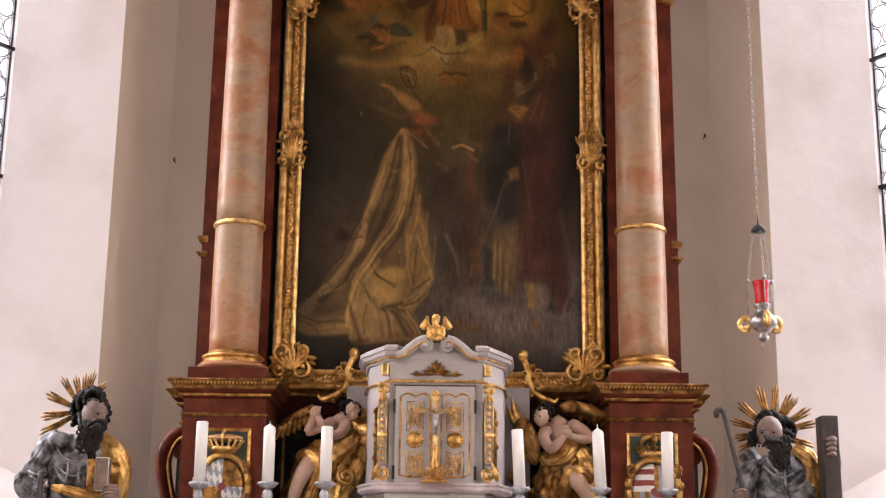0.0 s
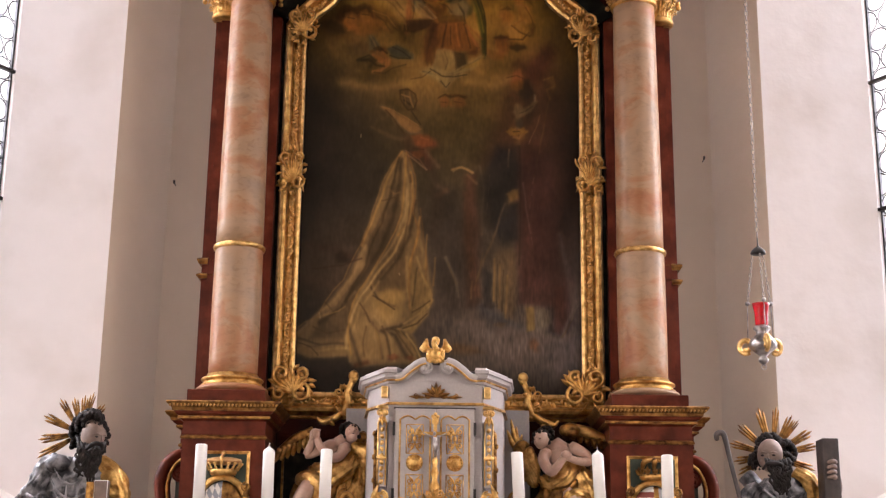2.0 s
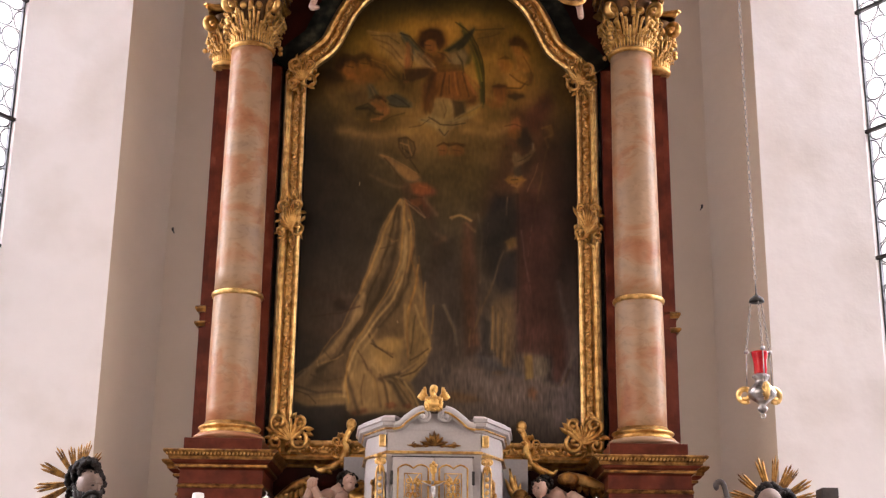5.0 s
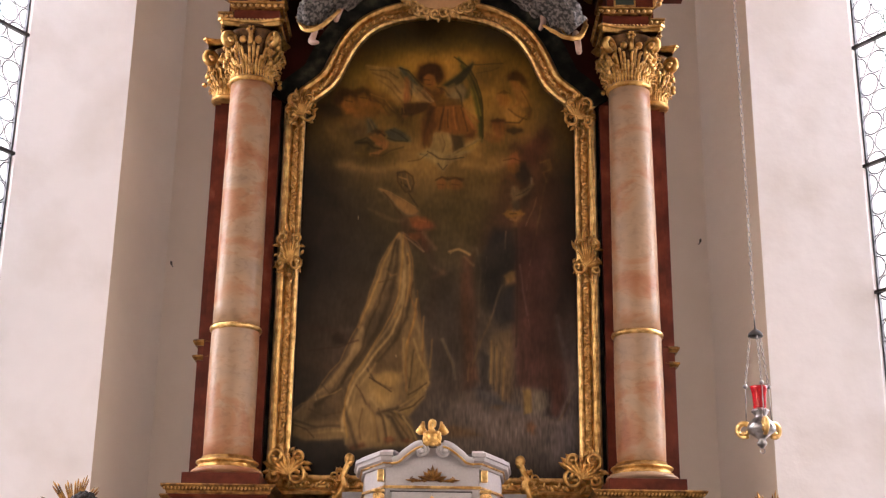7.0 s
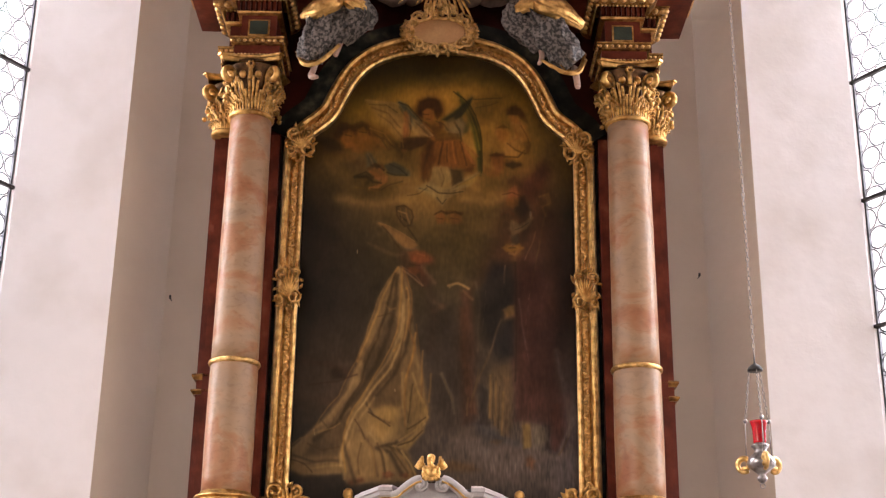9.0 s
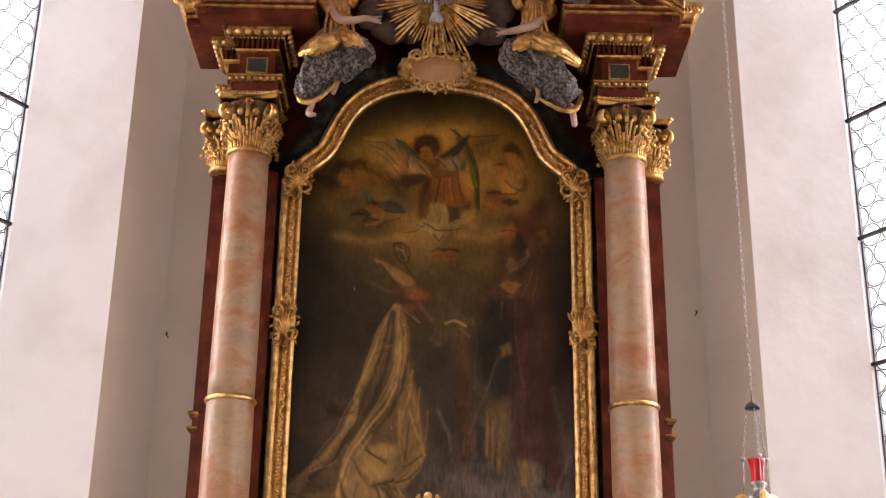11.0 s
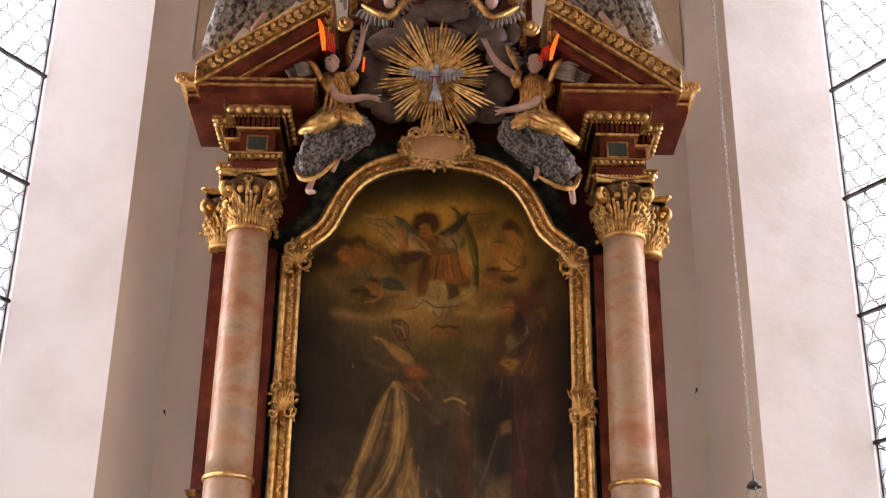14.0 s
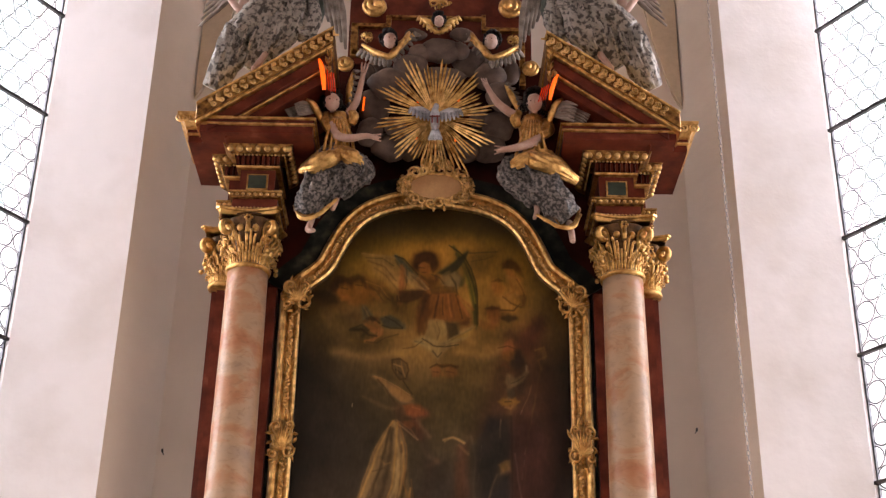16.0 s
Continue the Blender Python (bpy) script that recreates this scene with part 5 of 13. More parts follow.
PAINT.append(('stroke', (50, 30, 30), 0.054, 0.45, [(0.66, 4.72), (0.68, 4.3), (0.66, 3.82)]))
PAINT.append(('stroke', (88, 58, 52), 0.035, 0.4, [(0.74, 4.55), (0.76, 4.14), (0.74, 3.66)]))
PAINT.append(('stroke', (46, 30, 28), 0.031, 0.4, [(0.59, 4.63), (0.58, 4.14), (0.6, 3.7)]))
PAINT.append(('stroke', (120, 106, 98), 0.012, 0.35, [(0.58, 4.51), (0.6, 4.3), (0.63, 4.14)]))
PAINT.append(('stroke', (100, 92, 88), 0.031, 0.4, [(0.83, 4.14), (0.89, 3.82), (0.92, 3.58)]))
PAINT.append(('area', (98, 76, 52), 0.046, 0.5, [(-0.31, 5.18), (-0.23, 5.19), (-0.17, 5.1), (-0.22, 5.04), (-0.28, 5.09)]))
PAINT.append(('stroke', (104, 90, 68), 0.027, 0.4, [(-0.42, 5.06), (-0.31, 4.99), (-0.22, 4.89)]))
PAINT.append(('stroke', (90, 70, 46), 0.046, 0.4, [(-0.26, 4.99), (-0.15, 4.88)]))
PAINT.append(('stroke', (70, 46, 36), 0.062, 0.5, [(-0.24, 4.82), (-0.21, 4.7), (-0.11, 4.64)]))
PAINT.append(('stroke', (104, 78, 60), 0.027, 0.5, [(-0.11, 4.74), (-0.02, 4.62)]))
PAINT.append(('stroke', (62, 48, 40), 0.062, 0.5, [(-0.06, 4.62), (-0.02, 4.37), (-0.04, 4.13)]))
PAINT.append(('stroke', (96, 76, 60), 0.031, 0.35, [(-0.02, 4.48), (0.05, 4.43)]))
PAINT.append(('stroke', (90, 62, 50), 0.054, 0.4, [(0.2, 4.54), (0.24, 4.21), (0.25, 3.89)]))
PAINT.append(('stroke', (54, 46, 42), 0.046, 0.4, [(0.06, 4.29), (0.11, 3.89), (0.1, 3.57)]))
PAINT.append(('stroke', (92, 84, 76), 0.023, 0.35, [(0.04, 3.96), (0.11, 3.81), (0.13, 3.69)]))
PAINT.append(('stroke', (86, 80, 78), 0.1, 0.4, [(0.04, 3.49), (0.27, 3.46), (0.34, 3.38)]))
PAINT.append(('stroke', (60, 60, 66), 0.054, 0.5, [(0.29, 3.61), (0.42, 3.53), (0.61, 3.46)]))
PAINT.append(('stroke', (112, 104, 100), 0.031, 0.35, [(0.73, 3.42), (0.84, 3.38), (0.93, 3.47)]))
PAINT.append(('stroke', (70, 46, 38), 0.039, 0.35, [(-0.95, 4.03), (-0.75, 4.02), (-0.59, 3.95)]))
PAINT.append(('stroke', (50, 36, 32), 0.039, 0.5, [(-0.7, 3.95), (-0.63, 3.93)]))
PAINT.append(('stroke', (82, 60, 46), 0.054, 0.3, [(-0.9, 3.79), (-0.7, 3.75)]))
PAINT.append(('stroke', (74, 60, 42), 0.019, 0.6, [(-0.3, 4.66), (-0.33, 4.45), (-0.41, 4.24), (-0.5, 4.04)]))
PAINT.append(('stroke', (74, 58, 38), 0.019, 0.6, [(-0.24, 4.66), (-0.21, 4.45), (-0.23, 4.2), (-0.32, 4.0), (-0.43, 3.8)]))
PAINT.append(('stroke', (130, 108, 72), 0.019, 0.5, [(-0.32, 3.92), (-0.43, 3.76), (-0.54, 3.6), (-0.6, 3.4)]))
PAINT.append(('stroke', (76, 60, 40), 0.023, 0.55, [(-0.21, 3.88), (-0.21, 3.64)]))
PAINT.append(('stroke', (132, 110, 72), 0.019, 0.5, [(-0.23, 3.96), (-0.22, 3.72), (-0.19, 3.6)]))
PAINT.append(('stroke', (128, 108, 76), 0.023, 0.45, [(-0.81, 3.53), (-0.69, 3.59), (-0.58, 3.71)]))
PAINT.append(('stroke', (82, 66, 46), 0.019, 0.5, [(-0.73, 3.55), (-0.66, 3.67), (-0.51, 3.87)]))
PAINT.append(('stroke', (80, 64, 44), 0.019, 0.5, [(-0.5, 3.56), (-0.42, 3.44), (-0.38, 3.25)]))
PAINT.append(('stroke', (126, 106, 72), 0.019, 0.5, [(-0.44, 3.54), (-0.34, 3.41), (-0.3, 3.23)]))
PAINT.append(('stroke', (78, 62, 44), 0.023, 0.5, [(-0.89, 3.32), (-0.72, 3.36), (-0.62, 3.34)]))
PAINT.append(('stroke', (120, 100, 70), 0.023, 0.45, [(-0.95, 3.28), (-0.79, 3.26), (-0.64, 3.27)]))
PAINT.append(('stroke', (60, 47, 32), 0.027, 0.75, [(-0.28, 4.67), (-0.29, 4.45), (-0.33, 4.24), (-0.42, 4.0), (-0.55, 3.79), (-0.67, 3.6), (-0.81, 3.49)]))
PAINT.append(('stroke', (138, 116, 78), 0.019, 0.7, [(-0.21, 4.49), (-0.23, 4.2), (-0.31, 4.0), (-0.43, 3.84), (-0.54, 3.68), (-0.61, 3.51), (-0.63, 3.32)]))
PAINT.append(('stroke', (62, 48, 32), 0.023, 0.7, [(-0.17, 4.37), (-0.21, 4.12), (-0.28, 3.96), (-0.4, 3.8)]))
PAINT.append(('stroke', (58, 46, 32), 0.023, 0.7, [(-0.07, 3.64), (-0.17, 3.54), (-0.27, 3.47), (-0.36, 3.45)]))
PAINT.append(('stroke', (134, 112, 76), 0.019, 0.65, [(-0.05, 3.66), (-0.13, 3.57), (-0.24, 3.49)]))
PAINT.append(('stroke', (60, 48, 34), 0.023, 0.6, [(-0.62, 3.48), (-0.57, 3.33), (-0.53, 3.21)]))
PAINT.append(('stroke', (132, 110, 78), 0.023, 0.5, [(-0.52, 4.04), (-0.59, 3.83), (-0.72, 3.65), (-0.85, 3.53), (-0.97, 3.41)]))
PAINT.append(('area', (62, 50, 26), 0.062, 0.5, [(-0.5, 5.41), (-0.32, 5.35), (-0.36, 5.28), (-0.6, 5.3)]))
PAINT.append(('area', (58, 46, 26), 0.069, 0.5, [(0.29, 5.49), (0.5, 5.45), (0.52, 5.34), (0.33, 5.34)]))
PAINT.append(('area', (56, 44, 24), 0.054, 0.5, [(-0.37, 5.7), (-0.16, 5.66), (-0.18, 5.48), (-0.32, 5.55)]))
PAINT.append(('area', (64, 50, 24), 0.054, 0.45, [(-0.91, 5.69), (-0.74, 5.63), (-0.78, 5.54), (-0.9, 5.58)]))
PAINT.append(('area', (48, 30, 16), 0.019, 0.9, [(-0.15, 5.95), (-0.15, 6.03), (-0.09, 6.06), (-0.01, 6.04), (0.01, 5.98), (-0.02, 5.94), (-0.05, 5.99), (-0.11, 5.98), (-0.13, 5.91)]))
PAINT.append(('area', (112, 74, 44), 0.015, 0.85, [(-0.1, 5.97), (-0.04, 5.98), (-0.03, 5.93), (-0.05, 5.88), (-0.09, 5.9)]))
PAINT.append(('stroke', (84, 54, 32), 0.012, 0.5, [(-0.08, 5.94), (-0.05, 5.94)]))
PAINT.append(('area', (74, 46, 26), 0.019, 0.8, [(-0.13, 5.88), (-0.07, 5.85), (0.01, 5.88), (0.04, 5.85), (0.01, 5.76), (-0.07, 5.75), (-0.12, 5.8)]))
PAINT.append(('stroke', (128, 84, 46), 0.012, 0.6, [(-0.12, 5.86), (-0.05, 5.79)]))
PAINT.append(('stroke', (116, 76, 48), 0.019, 0.8, [(-0.26, 5.94), (-0.24, 5.89), (-0.26, 5.8), (-0.26, 5.71)]))
PAINT.append(('area', (52, 36, 24), 0.015, 0.85, [(-0.28, 5.7), (-0.18, 5.73), (-0.08, 5.75), (-0.12, 5.68), (-0.21, 5.64), (-0.28, 5.65)]))
PAINT.append(('stroke', (150, 128, 98), 0.012, 0.6, [(-0.19, 5.89), (-0.12, 5.84), (-0.05, 5.76)]))
PAINT.append(('stroke', (140, 118, 88), 0.012, 0.5, [(-0.24, 5.89), (-0.16, 5.79), (-0.07, 5.75)]))
PAINT.append(('stroke', (58, 64, 66), 0.015, 0.8, [(-0.3, 6.02), (-0.24, 5.97), (-0.18, 5.89)]))
PAINT.append(('stroke', (46, 50, 50), 0.012, 0.7, [(-0.3, 5.99), (-0.24, 5.9), (-0.21, 5.81)]))
PAINT.append(('stroke', (124, 102, 70), 0.012, 0.55, [(-0.55, 6.04), (-0.42, 6.02), (-0.31, 6.01)]))
PAINT.append(('stroke', (84, 66, 40), 0.012, 0.55, [(-0.5, 5.98), (-0.38, 5.93), (-0.29, 5.82)]))
PAINT.append(('stroke', (84, 66, 40), 0.012, 0.5, [(-0.45, 5.92), (-0.36, 5.85), (-0.28, 5.75)]))
PAINT.append(('area', (36, 38, 26), 0.015, 0.85, [(0.24, 6.07), (0.17, 6.02), (0.1, 5.94), (0.03, 5.89), (0.07, 5.86), (0.15, 5.91), (0.21, 5.99)]))
PAINT.append(('area', (104, 94, 76), 0.015, 0.7, [(0.07, 5.86), (0.14, 5.9), (0.19, 5.85), (0.17, 5.76), (0.11, 5.73)]))
PAINT.append(('stroke', (52, 44, 28), 0.012, 0.7, [(0.11, 5.87), (0.15, 5.8), (0.16, 5.72)]))
PAINT.append(('area', (66, 66, 26), 0.015, 0.8, [(0.21, 5.98), (0.27, 5.89), (0.3, 5.74), (0.31, 5.6), (0.27, 5.67), (0.24, 5.8)]))
PAINT.append(('stroke', (40, 44, 20), 0.01, 0.85, [(0.2, 6.01), (0.26, 5.87), (0.3, 5.69), (0.31, 5.47)]))
PAINT.append(('stroke', (104, 96, 40), 0.01, 0.6, [(0.24, 5.9), (0.28, 5.76), (0.3, 5.65)]))
PAINT.append(('area', (90, 58, 32), 0.019, 0.8, [(-0.02, 5.74), (0.11, 5.75), (0.16, 5.67), (0.2, 5.51), (0.1, 5.49), (0.05, 5.51), (-0.01, 5.5), (-0.04, 5.64)]))
PAINT.append(('stroke', (54, 34, 20), 0.013, 0.7, [(0.03, 5.72), (0.0, 5.52)]))
PAINT.append(('stroke', (120, 80, 46), 0.012, 0.6, [(0.06, 5.71), (0.08, 5.52)]))
PAINT.append(('stroke', (52, 34, 20), 0.013, 0.7, [(0.11, 5.71), (0.14, 5.53)]))
PAINT.append(('area', (62, 38, 22), 0.015, 0.8, [(-0.08, 5.73), (-0.03, 5.71), (-0.06, 5.55), (-0.11, 5.39), (-0.12, 5.42), (-0.1, 5.6)]))
PAINT.append(('stroke', (118, 78, 48), 0.019, 0.75, [(0.15, 5.69), (0.21, 5.61), (0.26, 5.52)]))
PAINT.append(('area', (66, 42, 24), 0.015, 0.7, [(0.22, 5.54), (0.27, 5.53), (0.24, 5.47), (0.19, 5.48)]))
PAINT.append(('area', (108, 98, 78), 0.019, 0.7, [(-0.05, 5.49), (0.02, 5.51), (0.08, 5.48), (0.09, 5.41), (0.02, 5.35), (-0.04, 5.39)]))
PAINT.append(('stroke', (84, 72, 54), 0.012, 0.6, [(-0.01, 5.49), (0.02, 5.38)]))
PAINT.append(('area', (44, 36, 26), 0.015, 0.8, [(0.09, 5.49), (0.15, 5.48), (0.18, 5.4), (0.11, 5.37)]))
PAINT.append(('area', (106, 98, 80), 0.015, 0.7, [(-0.14, 5.33), (-0.05, 5.37), (0.05, 5.32), (0.03, 5.23), (-0.01, 5.27), (-0.06, 5.31)]))
PAINT.append(('area', (104, 96, 78), 0.015, 0.65, [(0.04, 5.32), (0.14, 5.36), (0.29, 5.46), (0.23, 5.37), (0.11, 5.31)]))
PAINT.append(('stroke', (60, 54, 44), 0.01, 0.7, [(-0.06, 5.35), (0.02, 5.3), (0.14, 5.33)]))
PAINT.append(('area', (50, 32, 18), 0.015, 0.75, [(-0.74, 5.76), (-0.72, 5.81), (-0.66, 5.82), (-0.64, 5.76), (-0.67, 5.78), (-0.71, 5.75)]))
PAINT.append(('area', (116, 80, 44), 0.015, 0.7, [(-0.71, 5.75), (-0.66, 5.77), (-0.64, 5.71), (-0.68, 5.68)]))
PAINT.append(('area', (52, 34, 18), 0.015, 0.75, [(-0.62, 5.79), (-0.58, 5.84), (-0.52, 5.82), (-0.51, 5.76), (-0.55, 5.79)]))
PAINT.append(('area', (112, 78, 44), 0.015, 0.7, [(-0.59, 5.77), (-0.55, 5.78), (-0.53, 5.72), (-0.58, 5.7)]))
PAINT.append(('area', (104, 72, 40), 0.019, 0.65, [(-0.65, 5.67), (-0.54, 5.7), (-0.49, 5.64), (-0.57, 5.6), (-0.64, 5.62)]))
PAINT.append(('stroke', (64, 46, 28), 0.015, 0.6, [(-0.48, 5.76), (-0.39, 5.72), (-0.33, 5.66)]))
PAINT.append(('area', (58, 46, 30), 0.019, 0.6, [(-0.89, 5.7), (-0.77, 5.72), (-0.71, 5.64), (-0.8, 5.62), (-0.88, 5.65)]))
PAINT.append(('area', (60, 62, 58), 0.013, 0.8, [(-0.39, 5.51), (-0.32, 5.53), (-0.26, 5.48), (-0.21, 5.44), (-0.3, 5.45), (-0.35, 5.45)]))
PAINT.append(('area', (62, 62, 56), 0.013, 0.75, [(-0.51, 5.6), (-0.48, 5.56), (-0.45, 5.49), (-0.49, 5.5), (-0.52, 5.55)]))
PAINT.append(('area', (116, 78, 50), 0.013, 0.8, [(-0.47, 5.48), (-0.42, 5.5), (-0.4, 5.44), (-0.43, 5.39), (-0.47, 5.41)]))
PAINT.append(('stroke', (48, 32, 20), 0.012, 0.75, [(-0.48, 5.5), (-0.44, 5.51), (-0.4, 5.48)]))
PAINT.append(('stroke', (112, 78, 48), 0.015, 0.7, [(-0.4, 5.41), (-0.43, 5.35), (-0.5, 5.34)]))
PAINT.append(('stroke', (52, 46, 34), 0.015, 0.7, [(-0.61, 5.42), (-0.53, 5.46), (-0.48, 5.42)]))
PAINT.append(('area', (54, 34, 18), 0.015, 0.7, [(0.5, 5.94), (0.53, 6.0), (0.6, 5.99), (0.62, 5.92), (0.57, 5.94)]))
PAINT.append(('area', (118, 84, 46), 0.015, 0.7, [(0.52, 5.92), (0.57, 5.92), (0.58, 5.87), (0.54, 5.86)]))
PAINT.append(('area', (122, 92, 54), 0.019, 0.65, [(0.55, 5.86), (0.61, 5.86), (0.65, 5.76), (0.6, 5.71), (0.56, 5.77)]))
PAINT.append(('area', (112, 76, 42), 0.015, 0.65, [(0.41, 5.8), (0.46, 5.82), (0.48, 5.75), (0.43, 5.72)]))
PAINT.append(('area', (116, 88, 52), 0.023, 0.55, [(0.46, 5.7), (0.54, 5.73), (0.6, 5.68), (0.57, 5.61), (0.49, 5.62)]))
PAINT.append(('stroke', (60, 40, 22), 0.012, 0.6, [(0.48, 5.6), (0.58, 5.6), (0.62, 5.65)]))
PAINT.append(('area', (96, 62, 40), 0.015, 0.7, [(0.39, 5.57), (0.46, 5.59), (0.47, 5.51), (0.42, 5.48)]))
PAINT.append(('area', (54, 38, 28), 0.015, 0.7, [(0.47, 5.55), (0.55, 5.55), (0.6, 5.53), (0.53, 5.5)]))
PAINT.append(('area', (70, 44, 38), 0.023, 0.7, [(0.6, 5.34), (0.68, 5.46), (0.78, 5.54), (0.75, 5.42), (0.68, 5.28)]))
PAINT.append(('area', (112, 70, 48), 0.015, 0.75, [(0.51, 5.34), (0.55, 5.37), (0.58, 5.3), (0.55, 5.24), (0.5, 5.26)]))
PAINT.append(('area', (44, 36, 32), 0.019, 0.75, [(0.55, 5.26), (0.62, 5.29), (0.66, 5.18), (0.6, 5.12), (0.55, 5.17)]))
PAINT.append(('area', (96, 80, 62), 0.019, 0.55, [(0.52, 5.08), (0.56, 5.1), (0.59, 5.05), (0.55, 5.0), (0.51, 5.02)]))
PAINT.append(('stroke', (100, 76, 44), 0.015, 0.6, [(0.73, 5.29), (0.79, 5.31), (0.81, 5.24), (0.75, 5.21), (0.77, 5.14)]))
PAINT.append(('stroke', (104, 80, 48), 0.015, 0.6, [(0.49, 4.89), (0.53, 4.92), (0.58, 4.89), (0.55, 4.84), (0.51, 4.85)]))
PAINT.append(('area', (66, 54, 40), 0.015, 0.8, [(-0.31, 5.19), (-0.25, 5.21), (-0.19, 5.14), (-0.17, 5.04), (-0.22, 5.03), (-0.28, 5.09)]))
PAINT.append(('stroke', (110, 90, 62), 0.01, 0.7, [(-0.29, 5.16), (-0.23, 5.14), (-0.2, 5.06)]))
PAINT.append(('stroke', (44, 34, 24), 0.01, 0.7, [(-0.27, 5.12), (-0.22, 5.08)]))
PAINT.append(('area', (104, 68, 44), 0.015, 0.6, [(-0.01, 5.13), (0.04, 5.14), (0.05, 5.09), (0.0, 5.07)]))
PAINT.append(('area', (104, 68, 44), 0.015, 0.6, [(0.1, 5.13), (0.16, 5.15), (0.17, 5.09), (0.11, 5.08)]))
PAINT.append(('stroke', (60, 42, 24), 0.012, 0.6, [(-0.02, 5.14), (0.02, 5.16), (0.06, 5.14), (0.11, 5.15), (0.16, 5.15)]))
PAINT.append(('area', (62, 42, 19), 0.014, 0.68, [(-0.750, 5.808), (-0.727, 5.849), (-0.678, 5.855), (-0.635, 5.828), (-0.621, 5.783), (-0.675, 5.800), (-0.712, 5.772), (-0.735, 5.735)]))
PAINT.append(('area', (103, 70, 32), 0.012, 0.68, [(-0.712, 5.781), (-0.663, 5.800), (-0.629, 5.774), (-0.631, 5.719), (-0.663, 5.691), (-0.701, 5.718)]))
PAINT.append(('stroke', (61, 41, 21), 0.008, 0.54, [(-0.690, 5.754), (-0.644, 5.746)]))
PAINT.append(('area', (61, 44, 18), 0.014, 0.68, [(-0.623, 5.842), (-0.574, 5.866), (-0.523, 5.839), (-0.509, 5.794), (-0.556, 5.820), (-0.605, 5.801)]))
PAINT.append(('area', (98, 70, 27), 0.012, 0.63, [(-0.605, 5.801), (-0.556, 5.820), (-0.521, 5.785), (-0.536, 5.730), (-0.578, 5.729)]))
PAINT.append(('stroke', (59, 42, 19), 0.008, 0.54, [(-0.588, 5.779), (-0.538, 5.775)]))
PAINT.append(('stroke', (107, 73, 36), 0.020, 0.63, [(-0.682, 5.655), (-0.609, 5.674), (-0.546, 5.657)]))
PAINT.append(('area', (95, 67, 29), 0.016, 0.54, [(-0.631, 5.705), (-0.528, 5.730), (-0.452, 5.686), (-0.504, 5.640), (-0.600, 5.647)]))
PAINT.append(('area', (49, 37, 18), 0.018, 0.68, [(-0.900, 5.714), (-0.818, 5.734), (-0.733, 5.690), (-0.715, 5.636), (-0.814, 5.643), (-0.877, 5.669)]))
PAINT.append(('area', (90, 67, 32), 0.014, 0.50, [(-0.522, 5.812), (-0.448, 5.831), (-0.364, 5.796), (-0.321, 5.724), (-0.361, 5.669), (-0.437, 5.722), (-0.487, 5.758)]))
PAINT.append(('stroke', (108, 83, 44), 0.009, 0.54, [(-0.510, 5.812), (-0.405, 5.768), (-0.345, 5.688)]))
PAINT.append(('stroke', (61, 46, 24), 0.008, 0.45, [(-0.488, 5.776), (-0.420, 5.723), (-0.385, 5.660)]))
PAINT.append(('area', (69, 60, 47), 0.012, 0.68, [(-0.524, 5.612), (-0.490, 5.586), (-0.447, 5.497), (-0.412, 5.435), (-0.478, 5.461), (-0.513, 5.527)]))
PAINT.append(('stroke', (97, 83, 60), 0.008, 0.54, [(-0.520, 5.608), (-0.494, 5.559), (-0.463, 5.488)]))
PAINT.append(('area', (98, 67, 36), 0.012, 0.68, [(-0.496, 5.487), (-0.463, 5.506), (-0.414, 5.489), (-0.396, 5.444), (-0.436, 5.417), (-0.485, 5.425)]))
PAINT.append(('area', (52, 37, 21), 0.010, 0.68, [(-0.501, 5.514), (-0.464, 5.533), (-0.418, 5.511), (-0.446, 5.488)]))
PAINT.append(('area', (56, 55, 52), 0.012, 0.77, [(-0.390, 5.516), (-0.325, 5.540), (-0.266, 5.500), (-0.232, 5.447), (-0.289, 5.437), (-0.355, 5.445)]))
PAINT.append(('stroke', (41, 38, 34), 0.008, 0.72, [(-0.357, 5.526), (-0.290, 5.491), (-0.232, 5.443)]))
PAINT.append(('stroke', (43, 38, 31), 0.008, 0.63, [(-0.380, 5.463), (-0.314, 5.437), (-0.232, 5.438)]))
PAINT.append(('stroke', (115, 82, 50), 0.020, 0.72, [(-0.379, 5.427), (-0.394, 5.382), (-0.442, 5.337), (-0.495, 5.332)]))
PAINT.append(('stroke', (49, 38, 26), 0.013, 0.63, [(-0.583, 5.419), (-0.526, 5.424), (-0.476, 5.381), (-0.418, 5.373)]))
PAINT.append(('stroke', (64, 50, 32), 0.011, 0.54, [(-0.491, 5.332), (-0.409, 5.320), (-0.353, 5.365), (-0.264, 5.393)]))
PAINT.append(('area', (66, 55, 42), 0.024, 0.45, [(-0.694, 5.524), (-0.605, 5.557), (-0.542, 5.540), (-0.561, 5.468), (-0.635, 5.480)]))
PAINT.append(('area', (95, 80, 47), 0.018, 0.54, [(-0.529, 6.014), (-0.412, 6.025), (-0.307, 6.018), (-0.264, 5.963), (-0.225, 5.872), (-0.198, 5.781), (-0.240, 5.826), (-0.326, 5.935), (-0.432, 5.983)]))
PAINT.append(('stroke', (64, 54, 31), 0.008, 0.45, [(-0.520, 6.005), (-0.395, 5.998), (-0.310, 5.944)]))
PAINT.append(('area', (62, 62, 55), 0.010, 0.77, [(-0.304, 6.027), (-0.253, 6.019), (-0.210, 5.955), (-0.159, 5.892), (-0.125, 5.856), (-0.149, 5.837), (-0.200, 5.891), (-0.251, 5.945)]))
